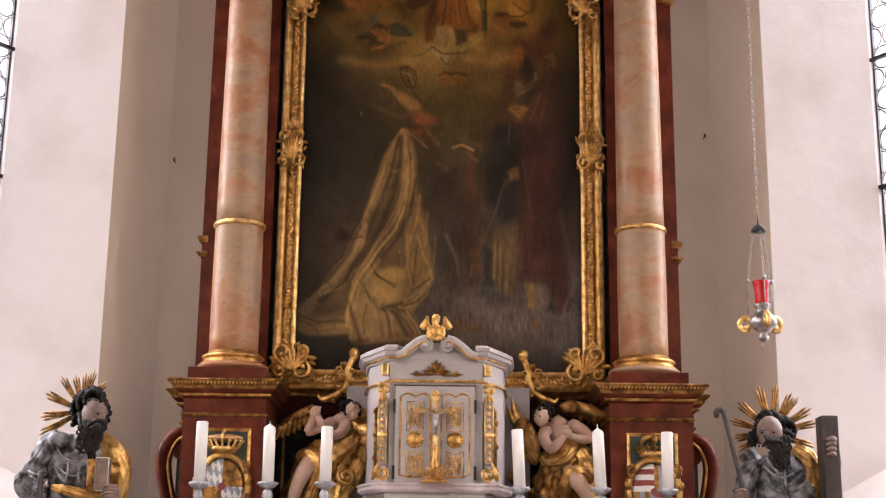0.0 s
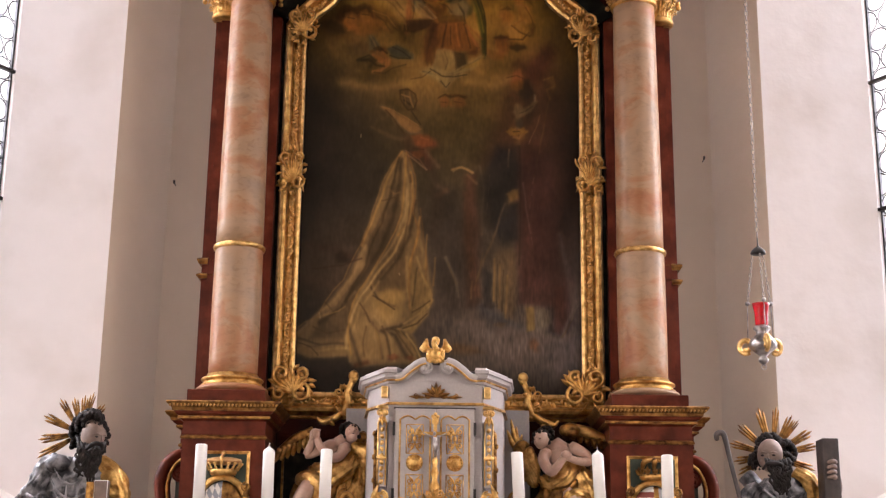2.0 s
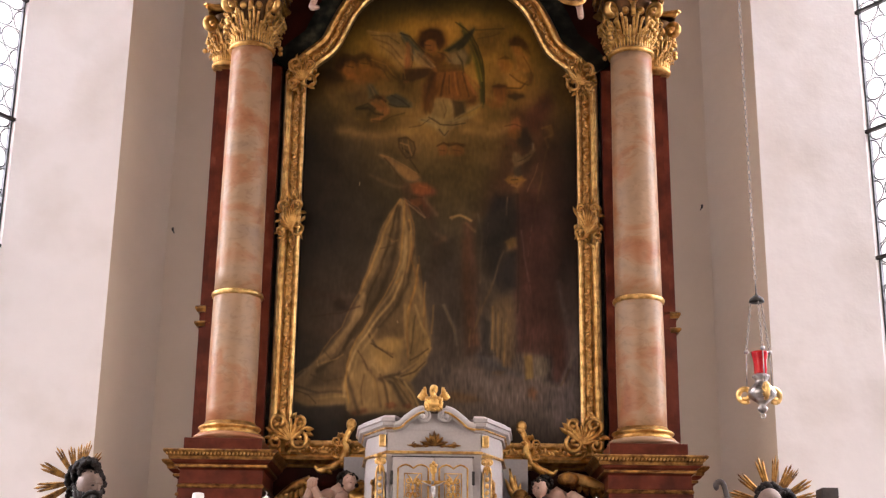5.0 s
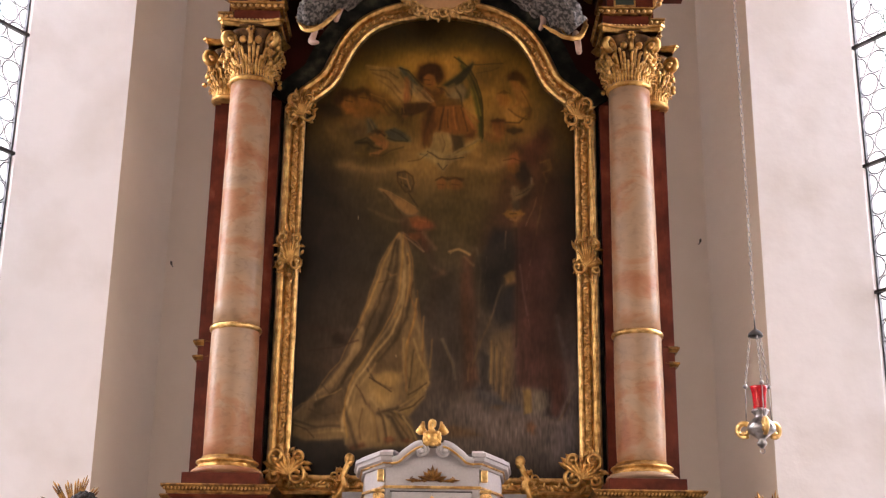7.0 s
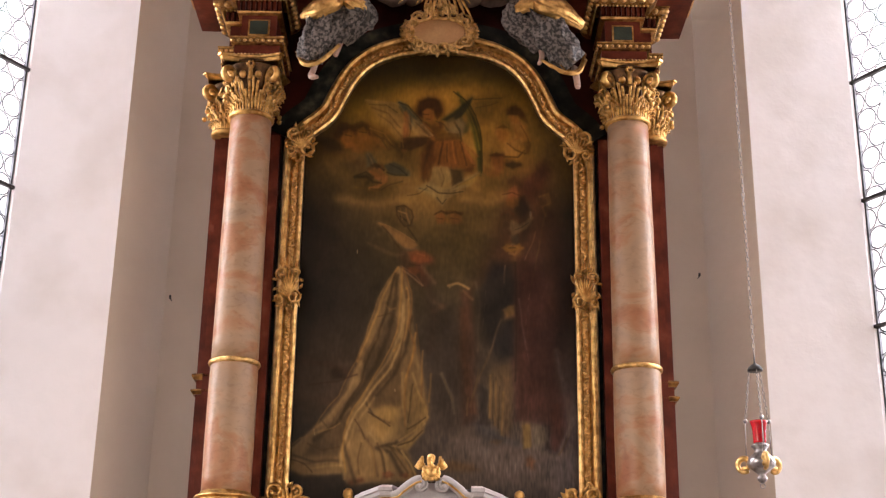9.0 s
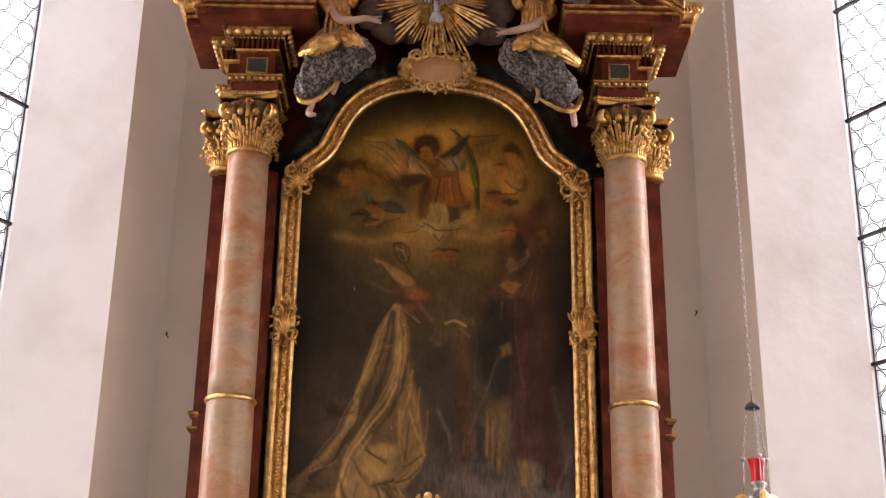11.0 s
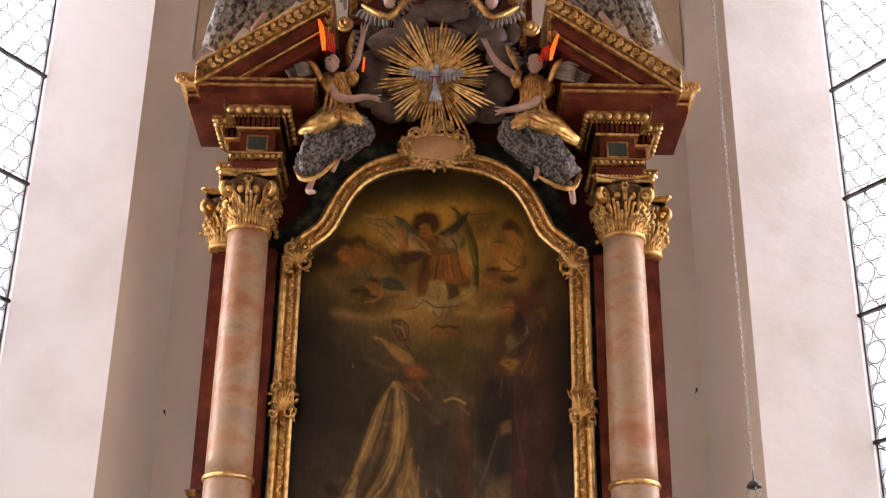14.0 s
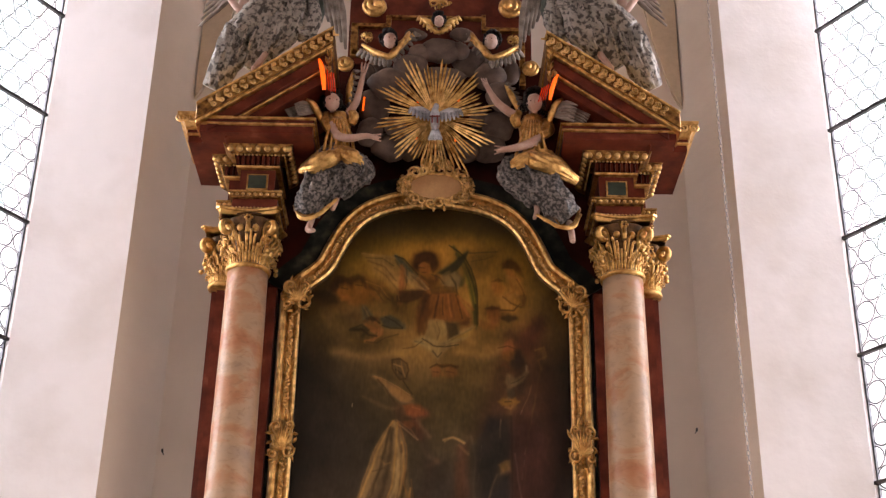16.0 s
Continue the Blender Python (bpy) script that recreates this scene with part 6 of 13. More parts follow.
PAINT.append(('stroke', (44, 41, 32), 0.009, 0.72, [(-0.304, 6.027), (-0.236, 6.001), (-0.193, 5.946), (-0.133, 5.874)]))
PAINT.append(('area', (105, 88, 62), 0.012, 0.59, [(-0.209, 5.909), (-0.137, 5.864), (-0.074, 5.811), (-0.048, 5.756), (-0.135, 5.755), (-0.190, 5.809)]))
PAINT.append(('stroke', (66, 55, 42), 0.007, 0.45, [(-0.183, 5.864), (-0.124, 5.810), (-0.073, 5.756)]))
PAINT.append(('stroke', (108, 72, 42), 0.027, 0.72, [(-0.251, 5.945), (-0.233, 5.849), (-0.239, 5.758), (-0.254, 5.712)]))
PAINT.append(('stroke', (69, 46, 27), 0.008, 0.45, [(-0.218, 5.918), (-0.207, 5.817), (-0.222, 5.735)]))
PAINT.append(('area', (67, 45, 27), 0.012, 0.77, [(-0.272, 5.734), (-0.164, 5.750), (-0.073, 5.738), (-0.105, 5.692), (-0.175, 5.655), (-0.253, 5.653)]))
PAINT.append(('stroke', (102, 82, 50), 0.007, 0.54, [(-0.272, 5.743), (-0.262, 5.662)]))
PAINT.append(('stroke', (95, 77, 47), 0.008, 0.45, [(-0.230, 5.744), (-0.139, 5.746), (-0.081, 5.747)]))
PAINT.append(('area', (67, 40, 18), 0.012, 0.77, [(-0.160, 5.974), (-0.140, 6.021), (-0.095, 6.040), (-0.036, 6.037), (0.006, 5.996), (0.007, 5.922), (-0.017, 5.885), (-0.035, 5.958), (-0.085, 5.985), (-0.127, 5.966)]))
PAINT.append(('area', (116, 77, 37), 0.010, 0.77, [(-0.127, 5.957), (-0.085, 5.976), (-0.043, 5.958), (-0.034, 5.903), (-0.058, 5.866), (-0.100, 5.874), (-0.126, 5.911)]))
PAINT.append(('stroke', (66, 42, 21), 0.007, 0.63, [(-0.122, 5.934), (-0.076, 5.930)]))
PAINT.append(('stroke', (72, 46, 24), 0.007, 0.54, [(-0.100, 5.893), (-0.067, 5.893)]))
PAINT.append(('area', (107, 73, 32), 0.010, 0.63, [(-0.083, 5.865), (-0.034, 5.885), (0.000, 5.839), (-0.049, 5.811), (-0.074, 5.829)]))
PAINT.append(('area', (84, 60, 24), 0.012, 0.63, [(-0.083, 5.847), (-0.012, 5.821), (0.051, 5.795), (0.026, 5.749), (-0.049, 5.775)]))
PAINT.append(('area', (102, 85, 59), 0.012, 0.63, [(0.025, 5.858), (0.074, 5.896), (0.112, 5.924), (0.125, 5.851), (0.075, 5.822), (0.042, 5.813)]))
PAINT.append(('stroke', (61, 47, 27), 0.008, 0.54, [(-0.025, 5.876), (0.033, 5.849), (0.067, 5.804)]))
PAINT.append(('area', (72, 51, 24), 0.010, 0.68, [(-0.040, 5.757), (0.051, 5.786), (0.142, 5.778), (0.159, 5.733), (0.052, 5.722), (-0.023, 5.712)]))
PAINT.append(('area', (98, 64, 33), 0.014, 0.68, [(-0.023, 5.712), (0.159, 5.733), (0.210, 5.607), (0.251, 5.509), (0.169, 5.499), (0.087, 5.533), (0.013, 5.496), (-0.045, 5.531)]))
PAINT.append(('stroke', (61, 40, 22), 0.011, 0.63, [(0.027, 5.703), (-0.004, 5.532)]))
PAINT.append(('stroke', (123, 82, 44), 0.011, 0.54, [(0.093, 5.714), (0.120, 5.543)]))
PAINT.append(('stroke', (64, 42, 23), 0.011, 0.63, [(0.151, 5.715), (0.202, 5.526)]))
PAINT.append(('stroke', (62, 42, 23), 0.008, 0.54, [(0.060, 5.695), (0.062, 5.551)]))
PAINT.append(('area', (82, 52, 27), 0.012, 0.72, [(-0.071, 5.638), (-0.039, 5.693), (-0.029, 5.558), (-0.051, 5.442), (-0.075, 5.388), (-0.117, 5.423), (-0.102, 5.512)]))
PAINT.append(('area', (108, 93, 65), 0.012, 0.68, [(-0.044, 5.504), (0.013, 5.523), (0.071, 5.497), (0.088, 5.426), (0.064, 5.355), (0.007, 5.345), (-0.042, 5.388)]))
PAINT.append(('stroke', (77, 64, 42), 0.008, 0.45, [(0.013, 5.496), (0.039, 5.416), (0.023, 5.354)]))
PAINT.append(('area', (69, 54, 36), 0.012, 0.68, [(0.087, 5.488), (0.145, 5.472), (0.162, 5.410), (0.097, 5.355)]))
PAINT.append(('area', (112, 98, 73), 0.010, 0.68, [(-0.099, 5.370), (-0.025, 5.336), (0.057, 5.328), (0.122, 5.347), (0.187, 5.322), (0.122, 5.294), (0.057, 5.249), (0.025, 5.213), (-0.008, 5.265), (-0.066, 5.317)]))
PAINT.append(('stroke', (59, 48, 34), 0.008, 0.68, [(-0.087, 5.361), (-0.004, 5.309), (0.081, 5.302), (0.179, 5.317)]))
PAINT.append(('stroke', (64, 52, 37), 0.007, 0.63, [(-0.008, 5.274), (0.025, 5.218), (0.057, 5.258)]))
PAINT.append(('stroke', (66, 54, 36), 0.008, 0.54, [(-0.220, 5.279), (-0.139, 5.298), (-0.083, 5.343)]))
PAINT.append(('area', (108, 87, 41), 0.012, 0.63, [(0.122, 5.356), (0.187, 5.401), (0.252, 5.429), (0.301, 5.474), (0.285, 5.421), (0.220, 5.375)]))
PAINT.append(('area', (49, 46, 37), 0.010, 0.77, [(0.091, 5.933), (0.153, 5.980), (0.236, 6.065), (0.223, 6.018), (0.174, 5.943), (0.116, 5.896)]))
PAINT.append(('area', (92, 73, 36), 0.012, 0.54, [(0.174, 5.925), (0.240, 6.028), (0.382, 6.067), (0.466, 6.069), (0.391, 6.021), (0.291, 5.955), (0.225, 5.862)]))
PAINT.append(('stroke', (59, 49, 26), 0.008, 0.54, [(0.248, 6.060), (0.340, 6.067), (0.458, 6.073)]))
PAINT.append(('stroke', (72, 57, 29), 0.008, 0.45, [(0.265, 5.991), (0.366, 6.011), (0.433, 6.040)]))
PAINT.append(('area', (59, 52, 21), 0.010, 0.77, [(0.215, 6.009), (0.249, 5.945), (0.283, 5.854), (0.308, 5.754), (0.313, 5.645), (0.292, 5.708), (0.258, 5.817), (0.233, 5.908)]))
PAINT.append(('stroke', (44, 38, 18), 0.008, 0.77, [(0.101, 6.118), (0.164, 6.073), (0.224, 6.009), (0.266, 5.927), (0.295, 5.817), (0.313, 5.681), (0.317, 5.484)]))
PAINT.append(('stroke', (95, 80, 31), 0.006, 0.54, [(0.232, 5.926), (0.283, 5.717)]))
PAINT.append(('stroke', (108, 73, 39), 0.018, 0.68, [(0.168, 5.706), (0.226, 5.653), (0.284, 5.599)]))
PAINT.append(('area', (71, 47, 18), 0.012, 0.68, [(0.516, 5.950), (0.550, 5.987), (0.600, 5.979), (0.633, 5.933), (0.657, 5.860), (0.616, 5.887), (0.566, 5.941)]))
PAINT.append(('area', (113, 78, 36), 0.010, 0.68, [(0.533, 5.931), (0.574, 5.932), (0.591, 5.896), (0.566, 5.868), (0.532, 5.885)]))
PAINT.append(('area', (116, 85, 37), 0.012, 0.59, [(0.541, 5.858), (0.599, 5.859), (0.648, 5.796), (0.673, 5.733), (0.615, 5.723), (0.565, 5.758)]))
PAINT.append(('stroke', (72, 49, 23), 0.008, 0.54, [(0.599, 5.850), (0.632, 5.787), (0.656, 5.723)]))
PAINT.append(('stroke', (115, 80, 37), 0.013, 0.63, [(0.515, 5.703), (0.573, 5.749), (0.557, 5.831)]))
PAINT.append(('area', (108, 75, 32), 0.010, 0.63, [(0.432, 5.810), (0.474, 5.829), (0.507, 5.784), (0.490, 5.730), (0.441, 5.747)]))
PAINT.append(('area', (66, 44, 18), 0.010, 0.63, [(0.416, 5.828), (0.466, 5.857), (0.507, 5.830), (0.466, 5.820)]))
PAINT.append(('area', (107, 82, 41), 0.014, 0.54, [(0.350, 5.763), (0.408, 5.792), (0.441, 5.711), (0.490, 5.693), (0.465, 5.657), (0.383, 5.682)]))
PAINT.append(('area', (100, 75, 34), 0.016, 0.45, [(0.507, 5.712), (0.631, 5.705), (0.622, 5.632), (0.556, 5.649)]))
PAINT.append(('stroke', (64, 46, 21), 0.009, 0.54, [(0.499, 5.703), (0.556, 5.658), (0.630, 5.623)]))
PAINT.append(('area', (100, 62, 32), 0.012, 0.68, [(0.375, 5.592), (0.416, 5.620), (0.465, 5.603), (0.482, 5.549), (0.441, 5.521), (0.391, 5.530)]))
PAINT.append(('area', (61, 38, 19), 0.010, 0.68, [(0.366, 5.610), (0.416, 5.633), (0.474, 5.612), (0.424, 5.597)]))
PAINT.append(('area', (62, 49, 29), 0.012, 0.63, [(0.473, 5.531), (0.539, 5.559), (0.597, 5.542), (0.539, 5.505)]))
PAINT.append(('area', (90, 60, 32), 0.014, 0.54, [(0.325, 5.519), (0.391, 5.503), (0.449, 5.459), (0.383, 5.431), (0.326, 5.466)]))
PAINT.append(('area', (110, 83, 50), 0.010, 0.72, [(-0.438, 5.062), (-0.377, 5.058), (-0.303, 5.008), (-0.238, 4.974), (-0.172, 4.932), (-0.139, 4.899), (-0.179, 4.872), (-0.235, 4.880), (-0.285, 4.922), (-0.326, 4.981), (-0.376, 5.024)]))
PAINT.append(('stroke', (64, 46, 29), 0.009, 0.63, [(-0.401, 5.041), (-0.343, 4.981), (-0.300, 4.913), (-0.259, 4.862)]))
PAINT.append(('stroke', (125, 96, 59), 0.006, 0.54, [(-0.426, 5.066), (-0.344, 5.042), (-0.246, 4.983), (-0.164, 4.928)]))
PAINT.append(('area', (77, 62, 44), 0.014, 0.63, [(-0.510, 4.918), (-0.429, 4.894), (-0.339, 4.852), (-0.234, 4.829), (-0.298, 4.810), (-0.395, 4.843), (-0.460, 4.876)]))
PAINT.append(('stroke', (59, 44, 27), 0.010, 0.72, [(-0.299, 5.190), (-0.243, 5.200), (-0.193, 5.166), (-0.176, 5.114), (-0.199, 5.053), (-0.239, 5.043), (-0.272, 5.086), (-0.298, 5.129), (-0.299, 5.190)]))
PAINT.append(('stroke', (98, 77, 49), 0.007, 0.63, [(-0.275, 5.173), (-0.256, 5.095)]))
PAINT.append(('stroke', (98, 77, 49), 0.007, 0.63, [(-0.234, 5.183), (-0.216, 5.078)]))
PAINT.append(('stroke', (52, 40, 26), 0.008, 0.72, [(-0.215, 5.035), (-0.181, 4.984), (-0.148, 4.933)]))
PAINT.append(('area', (108, 62, 36), 0.014, 0.77, [(-0.210, 4.846), (-0.155, 4.864), (-0.090, 4.857), (-0.058, 4.823), (-0.065, 4.780), (-0.121, 4.762), (-0.185, 4.778)]))
PAINT.append(('area', (98, 57, 33), 0.012, 0.72, [(-0.216, 4.735), (-0.152, 4.736), (-0.119, 4.703), (-0.151, 4.677), (-0.199, 4.693)]))
PAINT.append(('stroke', (67, 41, 29), 0.008, 0.63, [(-0.201, 4.757), (-0.120, 4.745)]))
PAINT.append(('stroke', (128, 76, 45), 0.008, 0.45, [(-0.146, 4.839), (-0.090, 4.822)]))
PAINT.append(('stroke', (108, 88, 67), 0.010, 0.68, [(-0.248, 4.718), (-0.174, 4.660), (-0.102, 4.602)]))
PAINT.append(('area', (100, 64, 36), 0.010, 0.59, [(-0.022, 5.134), (0.026, 5.152), (0.059, 5.118), (0.036, 5.065), (-0.013, 5.073)]))
PAINT.append(('area', (103, 68, 38), 0.010, 0.59, [(0.067, 5.135), (0.124, 5.154), (0.165, 5.120), (0.141, 5.067), (0.092, 5.066)]))
PAINT.append(('stroke', (64, 44, 24), 0.009, 0.54, [(-0.030, 5.134), (0.018, 5.161), (0.067, 5.144), (0.124, 5.162), (0.164, 5.137)]))
PAINT.append(('stroke', (64, 44, 26), 0.007, 0.45, [(-0.006, 5.108), (0.035, 5.104)]))
PAINT.append(('stroke', (64, 44, 26), 0.007, 0.45, [(0.092, 5.110), (0.140, 5.106)]))
PAINT.append(('stroke', (115, 89, 49), 0.010, 0.54, [(-0.272, 4.734), (-0.334, 4.649), (-0.394, 4.531), (-0.445, 4.389), (-0.487, 4.224), (-0.544, 4.060), (-0.595, 3.947), (-0.659, 3.795), (-0.733, 3.715), (-0.783, 3.635), (-0.818, 3.549)]))
PAINT.append(('stroke', (125, 96, 49), 0.012, 0.59, [(-0.248, 4.726), (-0.245, 4.600), (-0.257, 4.433), (-0.268, 4.268), (-0.305, 4.161), (-0.372, 4.023), (-0.431, 3.917), (-0.490, 3.821), (-0.548, 3.725), (-0.591, 3.623), (-0.618, 3.536), (-0.621, 3.413), (-0.593, 3.275)]))
PAINT.append(('stroke', (59, 45, 27), 0.016, 0.59, [(-0.295, 4.683), (-0.330, 4.515), (-0.366, 4.369), (-0.408, 4.204), (-0.481, 4.041), (-0.508, 3.900), (-0.595, 3.740), (-0.637, 3.641)]))
PAINT.append(('stroke', (115, 82, 42), 0.010, 0.54, [(-0.240, 4.727), (-0.180, 4.559), (-0.174, 4.434), (-0.190, 4.286), (-0.144, 4.148), (-0.191, 3.985), (-0.211, 3.825), (-0.213, 3.746), (-0.198, 3.590)]))
PAINT.append(('stroke', (103, 73, 37), 0.009, 0.45, [(-0.136, 4.311), (-0.116, 4.107), (-0.090, 3.947), (-0.094, 3.788)]))
PAINT.append(('stroke', (69, 52, 31), 0.012, 0.45, [(-0.212, 4.559), (-0.215, 4.351), (-0.234, 4.146), (-0.276, 3.944)]))
PAINT.append(('stroke', (69, 52, 31), 0.010, 0.45, [(-0.413, 4.368), (-0.327, 4.390), (-0.286, 4.358)]))
PAINT.append(('stroke', (113, 87, 52), 0.014, 0.41, [(-0.360, 4.456), (-0.327, 4.415), (-0.288, 4.424)]))
PAINT.append(('area', (107, 88, 52), 0.014, 0.54, [(-0.214, 3.937), (-0.158, 3.866), (-0.098, 3.788), (-0.054, 3.701), (-0.049, 3.631), (-0.113, 3.560), (-0.204, 3.519), (-0.184, 3.629), (-0.209, 3.746)]))
PAINT.append(('stroke', (66, 51, 31), 0.010, 0.59, [(-0.158, 3.882), (-0.171, 3.747), (-0.183, 3.621)]))
PAINT.append(('stroke', (64, 49, 29), 0.010, 0.59, [(-0.061, 3.654), (-0.114, 3.614), (-0.182, 3.574)]))
PAINT.append(('stroke', (121, 98, 57), 0.007, 0.54, [(-0.142, 3.874), (-0.086, 3.780), (-0.050, 3.694), (-0.053, 3.631)]))
PAINT.append(('area', (115, 95, 55), 0.012, 0.63, [(-0.241, 3.465), (-0.151, 3.520), (-0.068, 3.592), (-0.067, 3.553), (-0.119, 3.498), (-0.194, 3.419)]))
PAINT.append(('stroke', (62, 47, 29), 0.010, 0.63, [(-0.248, 3.457), (-0.150, 3.497), (-0.082, 3.560)]))
PAINT.append(('area', (116, 93, 52), 0.030, 0.45, [(-0.438, 3.656), (-0.385, 3.696), (-0.309, 3.729), (-0.255, 3.730), (-0.246, 3.675), (-0.305, 3.588), (-0.327, 3.541), (-0.372, 3.509), (-0.404, 3.555)]))
PAINT.append(('stroke', (57, 41, 24), 0.008, 0.72, [(-0.454, 3.687), (-0.399, 3.649), (-0.337, 3.611), (-0.305, 3.588)]))
PAINT.append(('stroke', (69, 51, 29), 0.009, 0.54, [(-0.545, 3.631), (-0.497, 3.569), (-0.471, 3.500)]))
PAINT.append(('stroke', (59, 44, 26), 0.016, 0.54, [(-0.386, 3.470), (-0.354, 3.394), (-0.336, 3.317), (-0.327, 3.272)]))
PAINT.append(('stroke', (64, 49, 28), 0.012, 0.59, [(-0.302, 3.448), (-0.246, 3.372), (-0.176, 3.274)]))
PAINT.append(('stroke', (113, 91, 50), 0.010, 0.54, [(-0.279, 3.456), (-0.216, 3.373), (-0.153, 3.282)]))
PAINT.append(('stroke', (113, 90, 50), 0.012, 0.45, [(-0.431, 3.446), (-0.406, 3.354), (-0.395, 3.255)]))
PAINT.append(('stroke', (75, 59, 35), 0.012, 0.45, [(-0.493, 3.469), (-0.512, 3.353), (-0.501, 3.261)]))
PAINT.append(('area', (98, 78, 47), 0.014, 0.54, [(-0.960, 3.346), (-0.906, 3.332), (-0.848, 3.302), (-0.835, 3.264), (-0.902, 3.248), (-0.972, 3.285)]))
PAINT.append(('stroke', (61, 46, 28), 0.008, 0.63, [(-0.968, 3.354), (-0.868, 3.324), (-0.820, 3.264)]))
PAINT.append(('stroke', (116, 94, 55), 0.010, 0.54, [(-0.987, 3.430), (-0.914, 3.493), (-0.817, 3.533), (-0.688, 3.574), (-0.644, 3.606)]))
PAINT.append(('stroke', (71, 55, 34), 0.012, 0.54, [(-0.856, 3.463), (-0.758, 3.418), (-0.645, 3.443)]))
PAINT.append(('stroke', (69, 54, 33), 0.009, 0.45, [(-0.783, 3.635), (-0.727, 3.574), (-0.702, 3.535)]))
PAINT.append(('area', (97, 57, 35), 0.008, 0.63, [(-0.350, 3.271), (-0.297, 3.287), (-0.266, 3.257), (-0.319, 3.234)]))
PAINT.append(('area', (97, 57, 35), 0.008, 0.63, [(-0.213, 3.266), (-0.183, 3.278), (-0.164, 3.251), (-0.198, 3.243)]))
PAINT.append(('area', (39, 30, 23), 0.016, 0.54, [(-0.724, 3.977), (-0.682, 4.002), (-0.643, 3.978), (-0.640, 3.922), (-0.702, 3.913)]))
PAINT.append(('stroke', (59, 40, 30), 0.012, 0.45, [(-0.875, 3.871), (-0.663, 3.898), (-0.540, 3.948)]))
PAINT.append(('stroke', (138, 126, 105), 0.005, 0.63, [(-0.571, 4.832), (-0.568, 4.857)]))
PAINT.append(('stroke', (138, 126, 105), 0.005, 0.54, [(-0.814, 3.561), (-0.809, 3.522)]))
PAINT.append(('stroke', (138, 126, 105), 0.006, 0.54, [(-0.277, 3.844), (-0.273, 3.832)]))
PAINT.append(('area', (100, 68, 35), 0.014, 0.68, [(0.497, 5.265), (0.546, 5.292), (0.587, 5.267), (0.579, 5.214), (0.530, 5.196), (0.489, 5.221)]))
PAINT.append(('stroke', (64, 41, 26), 0.009, 0.54, [(0.465, 5.300), (0.530, 5.319), (0.595, 5.293)]))
PAINT.append(('stroke', (84, 52, 36), 0.014, 0.54, [(0.456, 5.142), (0.505, 5.178), (0.538, 5.143)]))
PAINT.append(('area', (90, 77, 57), 0.010, 0.68, [(0.513, 5.047), (0.529, 5.100), (0.562, 5.065), (0.627, 5.093), (0.668, 5.146), (0.684, 5.120), (0.642, 5.041), (0.577, 5.005), (0.529, 4.996)]))
PAINT.append(('stroke', (57, 47, 39), 0.008, 0.54, [(0.553, 5.031), (0.602, 5.049), (0.651, 5.084)]))
PAINT.append(('area', (56, 55, 49), 0.014, 0.54, [(0.521, 4.987), (0.577, 4.997), (0.585, 4.928), (0.529, 4.918)]))
PAINT.append(('area', (103, 78, 32), 0.008, 0.68, [(0.456, 4.891), (0.488, 4.926), (0.537, 4.901), (0.585, 4.928), (0.609, 4.885), (0.553, 4.867), (0.488, 4.858)]))
PAINT.append(('stroke', (52, 37, 23), 0.007, 0.63, [(0.504, 4.892), (0.553, 4.893)]))
PAINT.append(('stroke', (93, 68, 49), 0.007, 0.54, [(0.699, 5.020), (0.666, 4.912), (0.624, 4.800)]))
PAINT.append(('stroke', (100, 85, 75), 0.006, 0.54, [(0.668, 5.163), (0.663, 5.119)]))
PAINT.append(('stroke', (100, 87, 80), 0.005, 0.45, [(0.633, 4.826), (0.616, 4.792)]))
PAINT.append(('stroke', (100, 87, 80), 0.005, 0.41, [(0.654, 4.552), (0.646, 4.506)]))
PAINT.append(('stroke', (100, 87, 80), 0.005, 0.41, [(0.642, 4.464), (0.637, 4.414)]))
PAINT.append(('stroke', (100, 87, 80), 0.005, 0.41, [(0.629, 4.365), (0.625, 4.323)]))
PAINT.append(('stroke', (100, 87, 80), 0.005, 0.41, [(0.613, 4.241), (0.620, 4.192)]))
PAINT.append(('stroke', (100, 87, 80), 0.005, 0.41, [(0.635, 4.111), (0.639, 4.063)]))
PAINT.append(('stroke', (93, 83, 72), 0.005, 0.41, [(0.344, 4.568), (0.341, 4.518)]))
PAINT.append(('stroke', (93, 83, 72), 0.005, 0.41, [(0.337, 4.468), (0.333, 4.418)]))
PAINT.append(('stroke', (93, 83, 72), 0.005, 0.41, [(0.329, 4.368), (0.325, 4.310)]))
PAINT.append(('area', (48, 32, 25), 0.036, 0.45, [(0.750, 5.261), (0.830, 5.174), (0.908, 4.959), (0.943, 4.662), (0.944, 4.329), (0.835, 4.163), (0.783, 4.659), (0.726, 4.913)]))
PAINT.append(('area', (67, 40, 35), 0.024, 0.45, [(0.560, 4.825), (0.705, 4.827), (0.789, 4.492), (0.800, 4.163), (0.831, 3.605), (0.554, 3.648), (0.565, 4.159)]))
PAINT.append(('stroke', (44, 31, 24), 0.012, 0.50, [(0.552, 4.782), (0.559, 4.488), (0.557, 4.159), (0.548, 3.917)]))
PAINT.append(('area', (49, 43, 36), 0.028, 0.54, [(0.257, 4.566), (0.344, 4.610), (0.464, 4.696), (0.536, 4.782), (0.535, 4.487), (0.424, 4.320), (0.346, 4.115), (0.274, 4.318)]))
PAINT.append(('area', (79, 66, 46), 0.018, 0.45, [(0.377, 3.994), (0.502, 4.036), (0.532, 3.837), (0.531, 3.601), (0.470, 3.522), (0.424, 3.591), (0.378, 3.637)]))
PAINT.append(('stroke', (108, 87, 51), 0.015, 0.59, [(0.377, 3.954), (0.370, 3.661)]))
